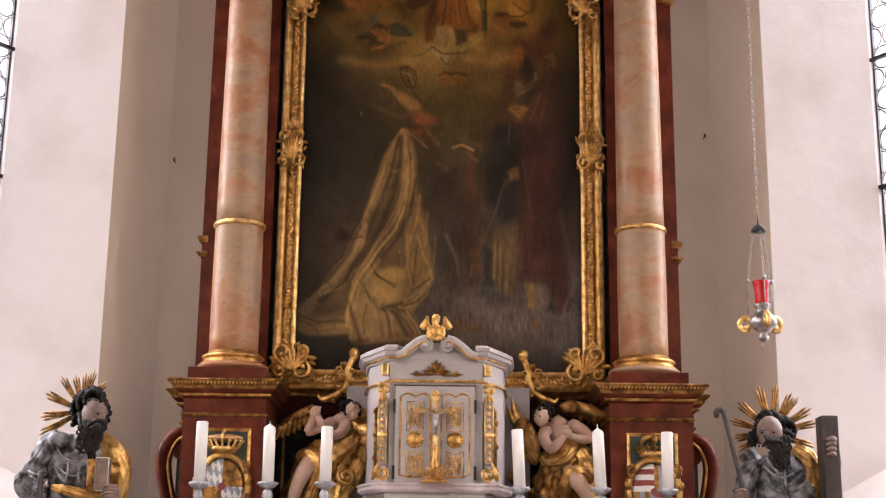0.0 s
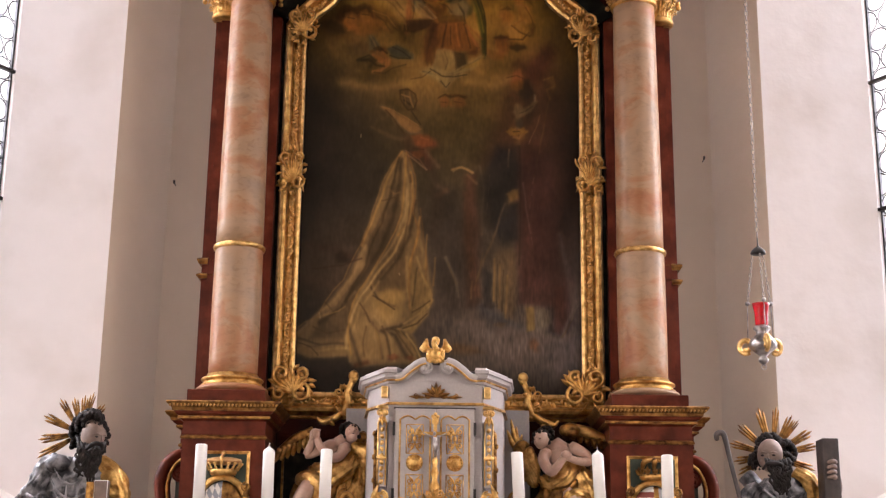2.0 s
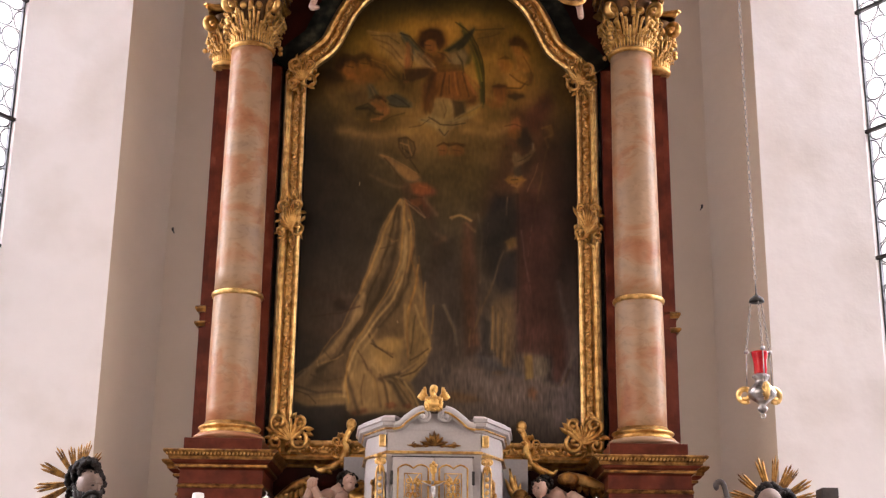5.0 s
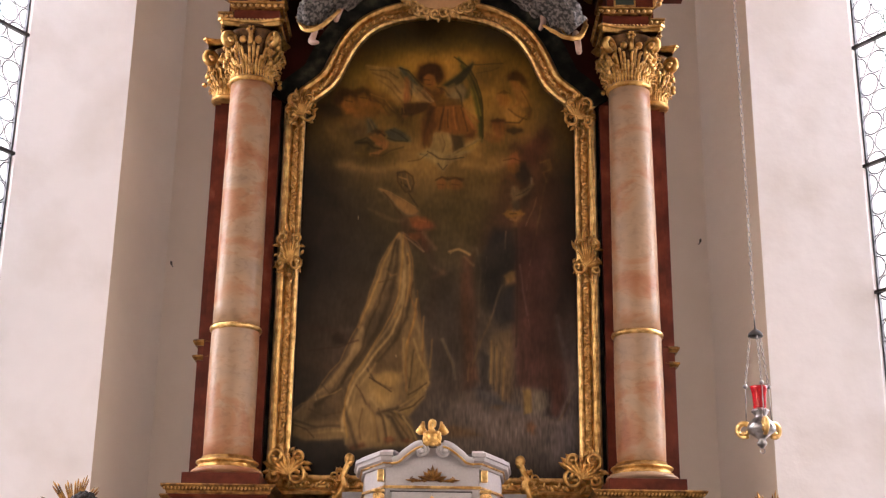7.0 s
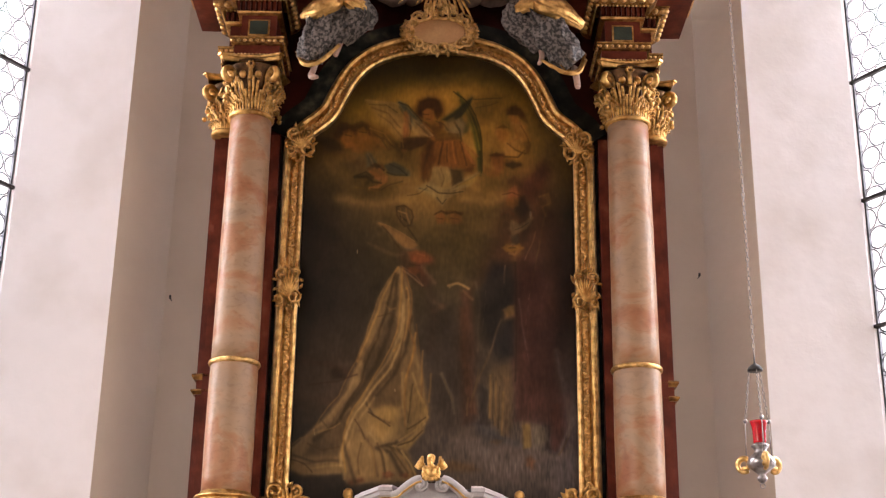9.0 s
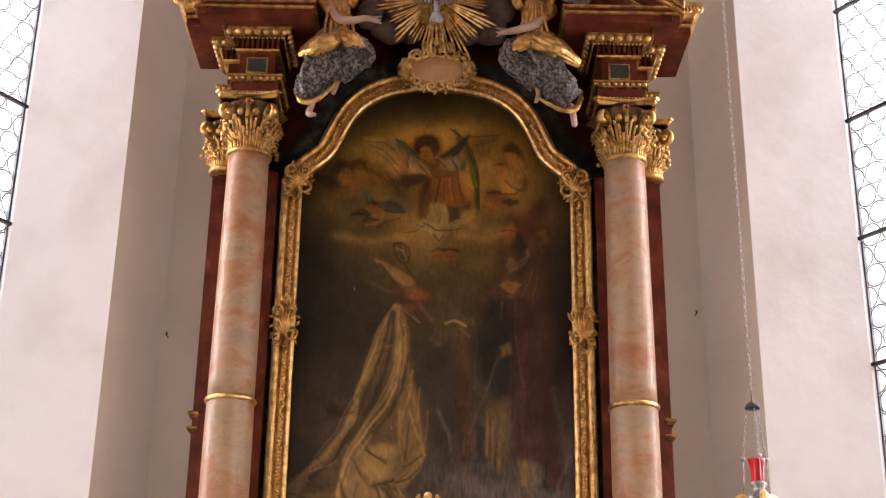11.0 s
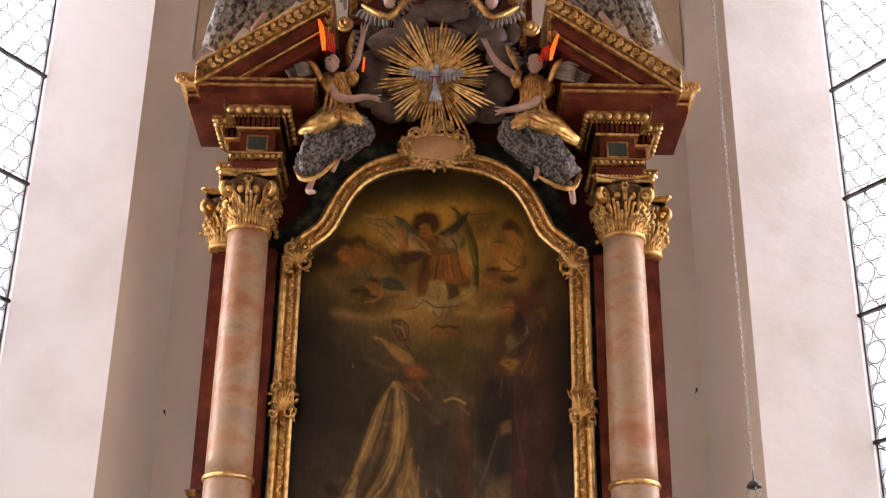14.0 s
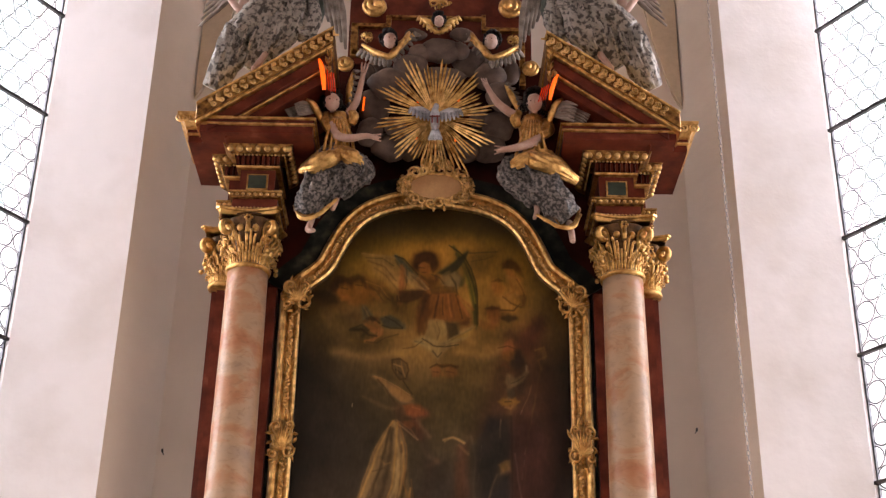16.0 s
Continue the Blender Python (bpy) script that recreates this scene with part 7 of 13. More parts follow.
PAINT.append(('stroke', (103, 83, 51), 0.013, 0.59, [(0.416, 3.915), (0.408, 3.607)]))
PAINT.append(('stroke', (112, 92, 55), 0.016, 0.54, [(0.466, 3.836), (0.454, 3.545)]))
PAINT.append(('stroke', (57, 46, 32), 0.007, 0.54, [(0.397, 3.914), (0.389, 3.645)]))
PAINT.append(('stroke', (57, 46, 32), 0.008, 0.54, [(0.439, 3.875), (0.431, 3.584)]))
PAINT.append(('area', (103, 85, 45), 0.008, 0.68, [(0.593, 3.610), (0.647, 3.618), (0.653, 3.463), (0.599, 3.447)]))
PAINT.append(('area', (89, 83, 72), 0.012, 0.54, [(0.669, 3.603), (0.762, 3.597), (0.776, 3.511), (0.722, 3.464), (0.668, 3.486)]))
PAINT.append(('area', (100, 78, 41), 0.010, 0.68, [(0.456, 4.428), (0.503, 4.462), (0.543, 4.463), (0.542, 4.405), (0.487, 4.379)]))
PAINT.append(('stroke', (107, 90, 59), 0.012, 0.68, [(0.090, 4.589), (0.129, 4.615), (0.185, 4.607), (0.225, 4.583)]))
PAINT.append(('area', (77, 50, 36), 0.018, 0.54, [(0.155, 4.440), (0.218, 4.441), (0.213, 4.072), (0.285, 3.754), (0.293, 3.675), (0.223, 3.690), (0.182, 3.991)]))
PAINT.append(('stroke', (90, 72, 44), 0.010, 0.54, [(0.223, 3.793), (0.216, 3.674)]))
PAINT.append(('stroke', (80, 65, 41), 0.009, 0.45, [(0.058, 3.925), (0.091, 3.830), (0.115, 3.775)]))
PAINT.append(('stroke', (87, 72, 44), 0.009, 0.45, [(0.299, 3.993), (0.276, 3.881), (0.254, 3.793)]))
PAINT.append(('area', (48, 42, 39), 0.014, 0.54, [(0.278, 3.616), (0.331, 3.652), (0.385, 3.622), (0.355, 3.598)]))
PAINT.append(('area', (92, 69, 42), 0.012, 0.45, [(0.370, 3.489), (0.408, 3.513), (0.462, 3.506), (0.424, 3.475)]))
PAINT.append(('area', (100, 65, 42), 0.014, 0.54, [(0.614, 3.378), (0.652, 3.394), (0.682, 3.363), (0.659, 3.325), (0.614, 3.332)]))
PAINT.append(('area', (84, 44, 36), 0.014, 0.50, [(0.795, 3.762), (0.849, 3.763), (0.868, 3.528), (0.821, 3.435), (0.783, 3.449)]))
PAINT.append(('stroke', (93, 75, 47), 0.010, 0.45, [(0.836, 3.412), (0.882, 3.474), (0.914, 3.544)]))
PAINT.append(('stroke', (113, 105, 101), 0.010, 0.45, [(0.906, 3.529), (0.931, 3.607), (0.954, 3.639)]))
PAINT.append(('area', (90, 65, 34), 0.020, 0.45, [(0.051, 3.331), (0.119, 3.362), (0.234, 3.326), (0.310, 3.296), (0.196, 3.279), (0.082, 3.285)]))


def srgb(c):
    c = np.asarray(c, float) / 255
    return np.where(c < 0.04045, c / 12.92, ((c + 0.055) / 1.055) ** 2.4)


def seg_dist(P, pts, closed):
    d = np.full(len(P), 9.0)
    inside = np.zeros(len(P), bool)
    q = list(pts) + ([pts[0]] if closed else [])
    if len(q) == 1:
        return np.hypot(P[:, 0] - q[0][0], P[:, 1] - q[0][1]), inside
    for (ax, az), (bx, bz) in zip(q, q[1:]):
        vx, vz = bx - ax, bz - az
        t = np.clip(((P[:, 0] - ax) * vx + (P[:, 1] - az) * vz) / max(1e-9, vx * vx + vz * vz), 0, 1)
        d = np.minimum(d, np.hypot(P[:, 0] - ax - t * vx, P[:, 1] - az - t * vz))
        if closed and abs(bz - az) > 1e-9:
            inside ^= ((az > P[:, 1]) != (bz > P[:, 1])) & (P[:, 0] < ax + (P[:, 1] - az) * vx / vz)
    return d, inside


def paint_canvas():
    step = 0.0054
    xs = np.arange(-0.985, 0.986, step)
    zs = np.arange(2.99, 6.45, step)
    edge = np.array(half_line)
    bm = bmesh.new()
    wide = [float(np.interp(z, edge[:, 1], edge[:, 0])) + 0.012 for z in zs]
    grid = [[bm.verts.new((max(-w, min(w, x)), PY, z)) for x in xs] for z, w in zip(zs, wide)]
    for a, b, w in zip(grid, grid[1:], wide):
        for i in range(len(xs) - 1):
            if abs(xs[i] + step / 2) < w + step:
                bm.faces.new((a[i], a[i + 1], b[i + 1], b[i]))
    loose = [v for v in bm.verts if not v.link_faces]
    bmesh.ops.delete(bm, geom=loose, context="VERTS")
    me = bpy.data.meshes.new("canvas")
    bm.to_mesh(me)
    bm.free()
    co = np.empty(len(me.vertices) * 3)
    me.vertices.foreach_get("co", co)
    P = co.reshape(-1, 3)[:, (0, 2)]
    # brush wobble
    wob = np.array([(noise.noise((x * 9, z * 9, 1.0)), noise.noise((x * 9, z * 9, 7.0))) for x, z in P])
    Q = P + 0.006 * wob
    col = np.empty((len(P), 3))
    t = np.clip((P[:, 1] - 3.0) / 3.4, 0, 1)[:, None]
    col[:] = (1 - t) * np.array((50, 43, 37)) + t * np.array((62, 54, 28))
    for kind, c, w, a, pts in PAINT:
        near = slice(None)
        if kind == "glow":
            d = ((Q[:, 0] - pts[0][0]) / w[0]) ** 2 + ((Q[:, 1] - pts[0][1]) / w[1]) ** 2
            al = a * np.exp(-d * 0.8)
        else:
            e = np.array(pts)
            lo, hi = e.min(0) - w * 3, e.max(0) + w * 3
            near = np.flatnonzero((Q > lo).all(1) & (Q < hi).all(1))
            d, ins = seg_dist(Q[near], pts, kind == "area")
            if kind == "area":
                sd = np.where(ins, -d, d)
                al = a / (1 + np.exp(np.clip(sd / (w * 0.36), -30, 30)))
            else:
                al = a * np.exp(-(d / (w * 0.62)) ** 2)
        al = np.clip(al, 0, 1)[:, None]
        col[near] = col[near] * (1 - al) + np.array(c) * al
    grain = np.array([noise.noise((x * 40, z * 25, 3.0)) + 0.7 * noise.noise((x * 14, z * 11, 5.0)) for x, z in P])[:, None]
    broad = np.array([noise.noise((x * 3.1, z * 3.6, 9.0)) + 0.6 * noise.noise((x * 7, z * 8, 2.0)) for x, z in P])[:, None]
    # upright brush streaks, strongest over the varnish glare painted in at lower right
    streak = np.array([noise.noise((x * 95, z * 17, 4.0)) + 0.6 * noise.noise((x * 45, z * 9, 8.0)) for x, z in P])[:, None]
    glare_zone = np.clip((4.1 - P[:, 1]) / 0.7, 0, 1)[:, None] * np.clip((P[:, 0] + 0.15) / 0.35, 0, 1)[:, None]
    col = np.clip(col * (1 + 0.075 * grain + 0.16 * broad + (0.05 + 0.13 * glare_zone) * streak), 0, 255)
    # darker towards the frame, stronger darks
    rim = np.minimum(0.97 - np.abs(P[:, 0]), np.minimum(P[:, 1] - 3.0, np.interp(np.abs(P[:, 0]), edge[::-1, 0], edge[::-1, 1]) - P[:, 1]))
    col = 255 * (col / 255) ** 1.36 * 1.42 * (0.62 + 0.38 * np.clip(rim / 0.3, 0, 1))[:, None]
    warm = (col @ np.array((0.3, 0.6, 0.1)))[:, None] * np.array((1.24, 1.0, 0.66))
    col = 0.70 * col + 0.30 * warm
    golden_zone = np.clip((P[:, 1] - 4.6) / 0.7, 0, 1)[:, None]
    col = col * (1 + golden_zone * np.array((0.03, -0.02, -0.20)))
    lin = np.clip(srgb(np.clip(col, 0, 255)) * PAINT_GAIN, 0, 1)
    attr = me.color_attributes.new("oil", "FLOAT_COLOR", "POINT")
    attr.data.foreach_set("color", np.concatenate([lin, np.ones((len(P), 1))], 1).ravel())
    m = bpy.data.materials.new("varnished_oil_paint")
    m.use_nodes = True
    n, l = m.node_tree.nodes, m.node_tree.links
    b = n["Principled BSDF"]
    b.inputs["Roughness"].default_value = 0.30
    b.inputs["Specular IOR Level"].default_value = 0.16
    at = n.new("ShaderNodeAttribute")
    at.attribute_name = "oil"
    l.new(at.outputs["Color"], b.inputs["Base Color"])
    co_ = n.new("ShaderNodeTexCoord")
    mp = n.new("ShaderNodeMapping")
    mp.inputs["Scale"].default_value = (70, 70, 22)
    nz = n.new("ShaderNodeTexNoise")
    nz.inputs["Scale"].default_value, nz.inputs["Detail"].default_value = 1.0, 6
    bp = n.new("ShaderNodeBump")
    bp.inputs["Strength"].default_value, bp.inputs["Distance"].default_value = 0.14, 0.006
    l.new(co_.outputs["Object"], mp.inputs["Vector"])
    l.new(mp.outputs[0], nz.inputs["Vector"])
    l.new(nz.outputs["Fac"], bp.inputs["Height"])
    l.new(bp.outputs["Normal"], b.inputs["Normal"])
    return finish("canvas", me, m, picture, "dark varnished canvas with pale cloak and golden clouds", True)


PAINT_GAIN = 1.52
paint_canvas()

# ---- altar table and shelf (carry the shrine and candles) ----
mensa = thing("altar_table", (0, 8.2, 0), "red marbled altar block with white linen on its top", "altar")
part("block", box(bmesh.new(), -1.5, 1.5, 7.5, 8.4, 0.0, 1.25, 0.01), RED, mensa)
part("linen", box(bmesh.new(), -1.52, 1.52, 7.45, 8.4, 1.25, 1.27, 0.004), LINEN, mensa, "white linen cloth")
part("shelf", box(bmesh.new(), -1.5, 1.5, 7.75, 8.4, 1.27, 1.62, 0.01), GREYPAINT, mensa, "grey painted candle shelf")

# ---- tabernacle ----
TY = 8.0
tab = thing("tabernacle", (0, 8.2, 1.62), "grey-lilac painted wooden tabernacle with gilded carving", "tabernacle")
TPLAN = [(-0.455, 8.62), (-0.425, 8.28), (-0.29, TY), (0.265, TY), (0.40, 8.28), (0.43, 8.62)]


def tab_band(name, prof, mat, label="", plan=TPLAN):
    bm = sweep(bmesh.new(), plan, prof, caps=False)
    bmesh.ops.recalc_face_normals(bm, faces=bm.faces)
    return part(name, bm, mat, tab, label)


tab_band("base", [(0.03, 1.62), (0.03, 2.12), (0.02, 2.14)], GREYPAINT, "grey painted lower case")
tab_band("ledge", [(0.0, 2.135), (0.05, 2.14), (0.065, 2.155), (0.06, 2.172), (0.07, 2.18), (0.07, 2.192), (-0.05, 2.195)], MARBLEWHITE, "veined white marbled ledge", [(-0.42, 8.25), (-0.335, TY), (0.31, TY), (0.395, 8.25)])
tab_band("body", [(0.0, 2.19), (0.0, 2.79)], GREYPAINT, "grey-lilac case with canted sides")
tab_band("fillet", [(0.0, 2.788), (0.018, 2.79), (0.018, 2.802), (0.008, 2.806)], GOLD, "gilded fillet")
tab_band("upper_frieze", [(0.0, 2.80), (0.0, 2.93)], GREYPAINT)
# curved top: cornice over the canted sides, swan-neck centre
for side in (-1, 1):
    cx = -0.0125
    plan = [(cx + side * 0.4425, 8.62), (cx + side * 0.4125, 8.28), (cx + side * 0.2775, TY), (cx + side * 0.235, TY)]
    if side > 0:
        plan = plan[::-1]
    bm = sweep(bmesh.new(), plan, [(0, 2.915), (0.012, 2.918), (0.02, 2.935), (0.045, 2.95), (0.05, 2.97), (0.06, 2.975), (0.06, 2.995), (-0.25, 3.0)])
    bmesh.ops.recalc_face_normals(bm, faces=bm.faces)
    part("side_cornice", bm, GREYPAINT, tab, "moulded grey side cornice")
    bm = sweep(bmesh.new(), plan, [(0.018, 2.93), (0.028, 2.934), (0.028, 2.944), (0.02, 2.948)])
    part("side_cornice_fillet", bm, GOLD, tab)
    bm = sweep(bmesh.new(), plan, [(0.03, 2.995), (0.035, 2.998), (0.03, 3.012), (-0.2, 3.014)])
    bmesh.ops.recalc_face_normals(bm, faces=bm.faces)
    part("cornice_block", bm, MARBLEWHITE, tab, "pale cornice block")
    way = spline([(cx + side * 0.245, TY - 0.03, 2.945), (cx + side * 0.20, TY - 0.03, 2.955), (cx + side * 0.16, TY - 0.03, 2.99), (cx + side * 0.10, TY - 0.03, 3.035), (cx + side * 0.06, TY - 0.03, 3.05)], 6)
    bm = bmesh.new()
    tube(bm, way, [0.028, 0.03, 0.03, 0.026], 10, 0.9)
    c_scroll(bm, (cx + side * 0.065, TY - 0.035, 3.012), 0.040, 90, 1.6, 0.014, 0.02, -side * -1)
    part("swan_neck", bm, GREYPAINT, tab, "curved grey moulding ending in a scroll", True)
    bm = bmesh.new()
    tube(bm, [Vector(p) + Vector((0, -0.026, -0.018)) for p in way], 0.007, 6)
    part("swan_neck_fillet", bm, GOLD, tab, "gilded line", True)
bm = bmesh.new()
pts = [(-0.25, 2.93), (0.225, 2.93), (0.225, 2.945), (0.15, 2.985), (0.08, 3.03), (-0.105, 3.03), (-0.175, 2.985), (-0.25, 2.945)]
f = [bm.verts.new((x, TY - 0.004, z)) for x, z in pts]
b = [bm.verts.new((x, TY + 0.3, z)) for x, z in pts]
bm.faces.new(f), bm.faces.new(b[::-1])
for i in range(8):
    bm.faces.new((f[i], f[(i + 1) % 8], b[(i + 1) % 8], b[i]))
bmesh.ops.recalc_face_normals(bm, faces=bm.faces)
part("gable", bm, GREYPAINT, tab, "grey curved gable")
part("top_board", box(bmesh.new(), -0.42, 0.395, 8.3, 8.62, 2.93, 2.99), GREYPAINT, tab)
# leaf ornament on the gable
bm = bmesh.new()
for a in (-75, -45, -20, 0, 20, 45, 75):
    k = 0.09 - 0.02 * abs(math.sin(radians(2 * a)))
    leaf(bm, (-0.012, TY - 0.012, 2.838), (-0.012 + k * 1.1 * math.sin(radians(a)), TY - 0.016, 2.838 + k * math.cos(radians(a))), 0.013, 0.012)
for s in (-1, 1):
    c_scroll(bm, (-0.012 + s * 0.05, TY - 0.014, 2.848), 0.024, 90, 1.2, 0.006, 0, s)
    c_scroll(bm, (-0.012 + s * 0.115, TY - 0.014, 2.840), 0.018, 90, 1.2, 0.005, 0, -s)
    leaf(bm, (-0.012 + s * 0.06, TY - 0.012, 2.835), (-0.012 + s * 0.16, TY - 0.014, 2.838), 0.010, 0.01)
part("gable_ornament", bm, GOLD_DARK, tab, "small gilded leaf ornament", True)
# doors
for s in (-1, 1):
    x0, x1 = (-0.255, -0.0135) if s < 0 else (-0.0115, 0.218)
    door = box_part("door", (x0, x1, TY - 0.02, TY, 2.195, 2.765), GREYPAINT, tab, "grey-lilac door leaf with gilded panels", 0.004)
    xm = (x0 + x1) / 2
    # gilded border and carvings
    bm = bmesh.new()
    a0, a1, z0, z1 = x0 + 0.032, x1 - 0.03, 2.24, 2.70
    way = [(a0, TY - 0.022, z0), (a0, TY - 0.022, z1), *[(a0 + (a1 - a0) * i / 8, TY - 0.022, z1 + 0.022 * abs(math.sin(math.pi * i / 4))) for i in range(1, 8)], (a1, TY - 0.022, z1), (a1, TY - 0.022, z0), (xm, TY - 0.022, z0 - 0.012), (a0, TY - 0.022, z0)]
    tube(bm, way, 0.0055, 6)
    part("door_border", bm, GOLD, door, "gilded border", True)
    for zc, hh in ((2.585, 0.085), (2.30, 0.075)):
        bm = bmesh.new()
        for du in (-1, 1):
            for dv in (-1, 1):
                c_scroll(bm, (xm + du * 0.026, TY - 0.022, zc + dv * hh * 0.50), 0.021, 90 * dv, 1.3, 0.0045, 0.006, du * dv)
                c_scroll(bm, (xm + du * 0.030, TY - 0.022, zc + dv * hh * 0.12), 0.013, -90 * dv, 1.1, 0.0035, 0.005, -du * dv)
                tube(bm, spline([(xm, TY - 0.022, zc + dv * hh * 0.2), (xm + du * 0.012, TY - 0.026, zc + dv * hh * 0.6), (xm + du * 0.036, TY - 0.022, zc + dv * hh * 0.95)], 3), [0.003, 0.006, 0.002], 6, 0.6)
            tube(bm, [(xm + du * 0.05, TY - 0.02, zc - hh), (xm + du * 0.05, TY - 0.02, zc + hh)], 0.003, 6)
            tube(bm, [(xm - 0.05, TY - 0.02, zc + du * hh), (xm + 0.05, TY - 0.02, zc + du * hh)], 0.003, 6)
        blob(bm, (xm, TY - 0.022, zc), (0.012, 0.008, 0.018), sub=2)
        part("door_carving", bm, GOLD, door, "gilded strapwork carving", True)
    bm = bmesh.new()
    m = Matrix.Translation((xm, TY - 0.022, 2.445)) @ Euler((radians(90), 0, 0)).to_matrix().to_4x4()
    bmesh.ops.create_cone(bm, cap_ends=True, segments=24, radius1=0.052, radius2=0.046, depth=0.014, matrix=m)
    for k in range(14):
        a = 2 * math.pi * k / 14
        blob(bm, (xm + 0.043 * math.cos(a), TY - 0.03, 2.445 + 0.043 * math.sin(a)), (0.008,) * 3, sub=1)
    blob(bm, (xm, TY - 0.03, 2.445), (0.024, 0.01, 0.026), sub=2)
    part("medallion", bm, GOLD, door, "round gilded medallion", True)
    for zc in (2.645, 2.255):
        box_part("hinge", (x0 - 0.012 if s < 0 else x1 - 0.004, x0 + 0.004 if s < 0 else x1 + 0.012, TY - 0.026, TY - 0.005, zc - 0.04, zc + 0.04), IRON, tab, "dark iron hinge", 0.002)
part("door_frame", box(bmesh.new(), -0.262, 0.225, TY - 0.012, TY + 0.003, 2.765, 2.775), WOOD, tab)
# carved gilded pilasters with scroll feet on the canted edges
for s in (-1, 1):
    px = -0.0125 + s * 0.315
    pil = part("pilaster", box(bmesh.new(), px - 0.028, px + 0.028, TY - 0.045, TY + 0.06, 2.30, 2.69, 0.006), GREYPAINT, tab, "grey pilaster with gilded carving")
    bm = bmesh.new()
    for k in range(9):
        blob(bm, (px, TY - 0.05, 2.33 + 0.038 * k), (0.014, 0.010, 0.018), (0, 20 * (-1) ** k, 0), 1)
    for sx in (-1, 1):
        tube(bm, [(px + sx * 0.024, TY - 0.047, 2.31), (px + sx * 0.024, TY - 0.047, 2.68)], 0.005, 6)
    blob(bm, (px, TY - 0.05, 2.47), (0.034, 0.016, 0.016))
    part("pilaster_carving", bm, GOLD_PALE, pil, "gilded drop carving", True)
    bm = bmesh.new()
    for sx in (-1, 1):
        c_scroll(bm, (px + sx * 0.017, TY - 0.058, 2.735), 0.020, 90, 1.4, 0.007, 0.01, sx)
        leaf(bm, (px + sx * 0.010, TY - 0.05, 2.715), (px + sx * 0.022, TY - 0.055, 2.665), 0.009, 0.012)
    leaf(bm, (px, TY - 0.05, 2.72), (px, TY - 0.058, 2.655), 0.012, 0.014)
    box(bm, px - 0.034, px + 0.034, TY - 0.07, TY + 0.02, 2.757, 2.775, 0.004)
    part("pilaster_head", bm, GOLD_PALE, pil, "gilded scroll head", True)
    bm = bmesh.new()
    c_scroll(bm, (px - s * 0.004, TY - 0.06, 2.238), 0.040, 90, 1.7, 0.011, 0.015, s)
    for k in range(5):
        x = px + s * (0.012 + 0.008 * k)
        leaf(bm, (x, TY - 0.05, 2.325 - 0.012 * k), (x + s * (0.028 - 0.004 * k), TY - 0.055, 2.20), 0.008, 0.03)
    part("pilaster_foot", bm, GOLD_PALE, pil, "gilded acanthus scroll foot", True)
    bm = bmesh.new()
    qx = -0.0125 + s * 0.36
    qy = 8.12
    tube(bm, [(qx, qy, 2.26), (qx, qy, 2.64)], 0.011, 6, folds=3, fold_depth=0.2)
    tube(bm, [(qx, qy, 2.64), (qx - s * 0.02, qy - 0.02, 2.66), (qx - s * 0.05, qy - 0.04, 2.665)], 0.009, 6)
    for k in range(6):
        blob(bm, (qx + 0.008 * (-1) ** k, qy - 0.01, 2.28 + 0.07 * k), (0.014, 0.012, 0.02), sub=1)
    part("side_border", bm, GOLD_DARK, tab, "gilded leaf border", True)
# small gilded lock plates on the frieze corners
for s in (-1, 1):
    box_part("frieze_plate", (-0.0125 + s * 0.308 - 0.02, -0.0125 + s * 0.308 + 0.02, TY - 0.02, TY + 0.03, 2.83, 2.90), GOLD_PALE, tab, "small gilded plate", 0.006)

# ---- crucifix in front of the doors ----
bm = bmesh.new()
cxx = -0.014
CRY = 7.92
lathe(bm, (cxx, CRY), [(0.03, 2.24), (0.022, 2.27), (0.03, 2.30), (0.016, 2.34), (0.024, 2.38), (0.014, 2.42), (0.02, 2.45), (0.012, 2.47)], 12)
box(bm, cxx - 0.010, cxx + 0.010, CRY - 0.008, CRY + 0.008, 2.46, 2.70, 0.002)
box(bm, cxx - 0.085, cxx + 0.085, CRY - 0.008, CRY + 0.008, 2.60, 2.62, 0.002)
for p in ((-0.09, 2.61), (0.09, 2.61), (0, 2.71)):
    for dx, dz in ((0, 0.014), (0.014, 0), (-0.014, 0), (0, -0.012)):
        blob(bm, (cxx + p[0] + dx, CRY, p[1] + dz), (0.013, 0.010, 0.013), sub=1)
blob(bm, (cxx, CRY + 0.005, 2.69), (0.022, 0.006, 0.035))
rocaille(bm, (cxx, CRY - 0.02, 2.235), 0.16, 0.10, 41, 1, 0.03)
lathe(bm, (cxx, CRY), [(0.09, 2.192), (0.085, 2.2), (0.05, 2.21), (0.03, 2.24)], 16)
cross = part("altar_cross", bm, GOLD, None, smooth=True)
tagged(cross, "gilded standing cross with ornate foot on the tabernacle ledge", "cross")
bm = bmesh.new()
tube(bm, [(cxx, CRY - 0.016, 2.47), (cxx + 0.004, CRY - 0.018, 2.53), (cxx, CRY - 0.02, 2.585)], [0.007, 0.012, 0.014], 8)
blob(bm, (cxx - 0.004, CRY - 0.024, 2.607), (0.010, 0.010, 0.013))
for s in (-1, 1):
    tube(bm, [(cxx + s * 0.012, CRY - 0.018, 2.585), (cxx + s * 0.07, CRY - 0.012, 2.612)], [0.006, 0.004], 6)
part("corpus", bm, SILVER, cross, "small silvery figure", True)

# ---- gilded bird on the tabernacle ----
bm = bmesh.new()
BX, BZ = -0.018, 3.055
BY = 7.98
blob(bm, (BX, BY, BZ + 0.035), (0.05, 0.05, 0.05), sub=3)
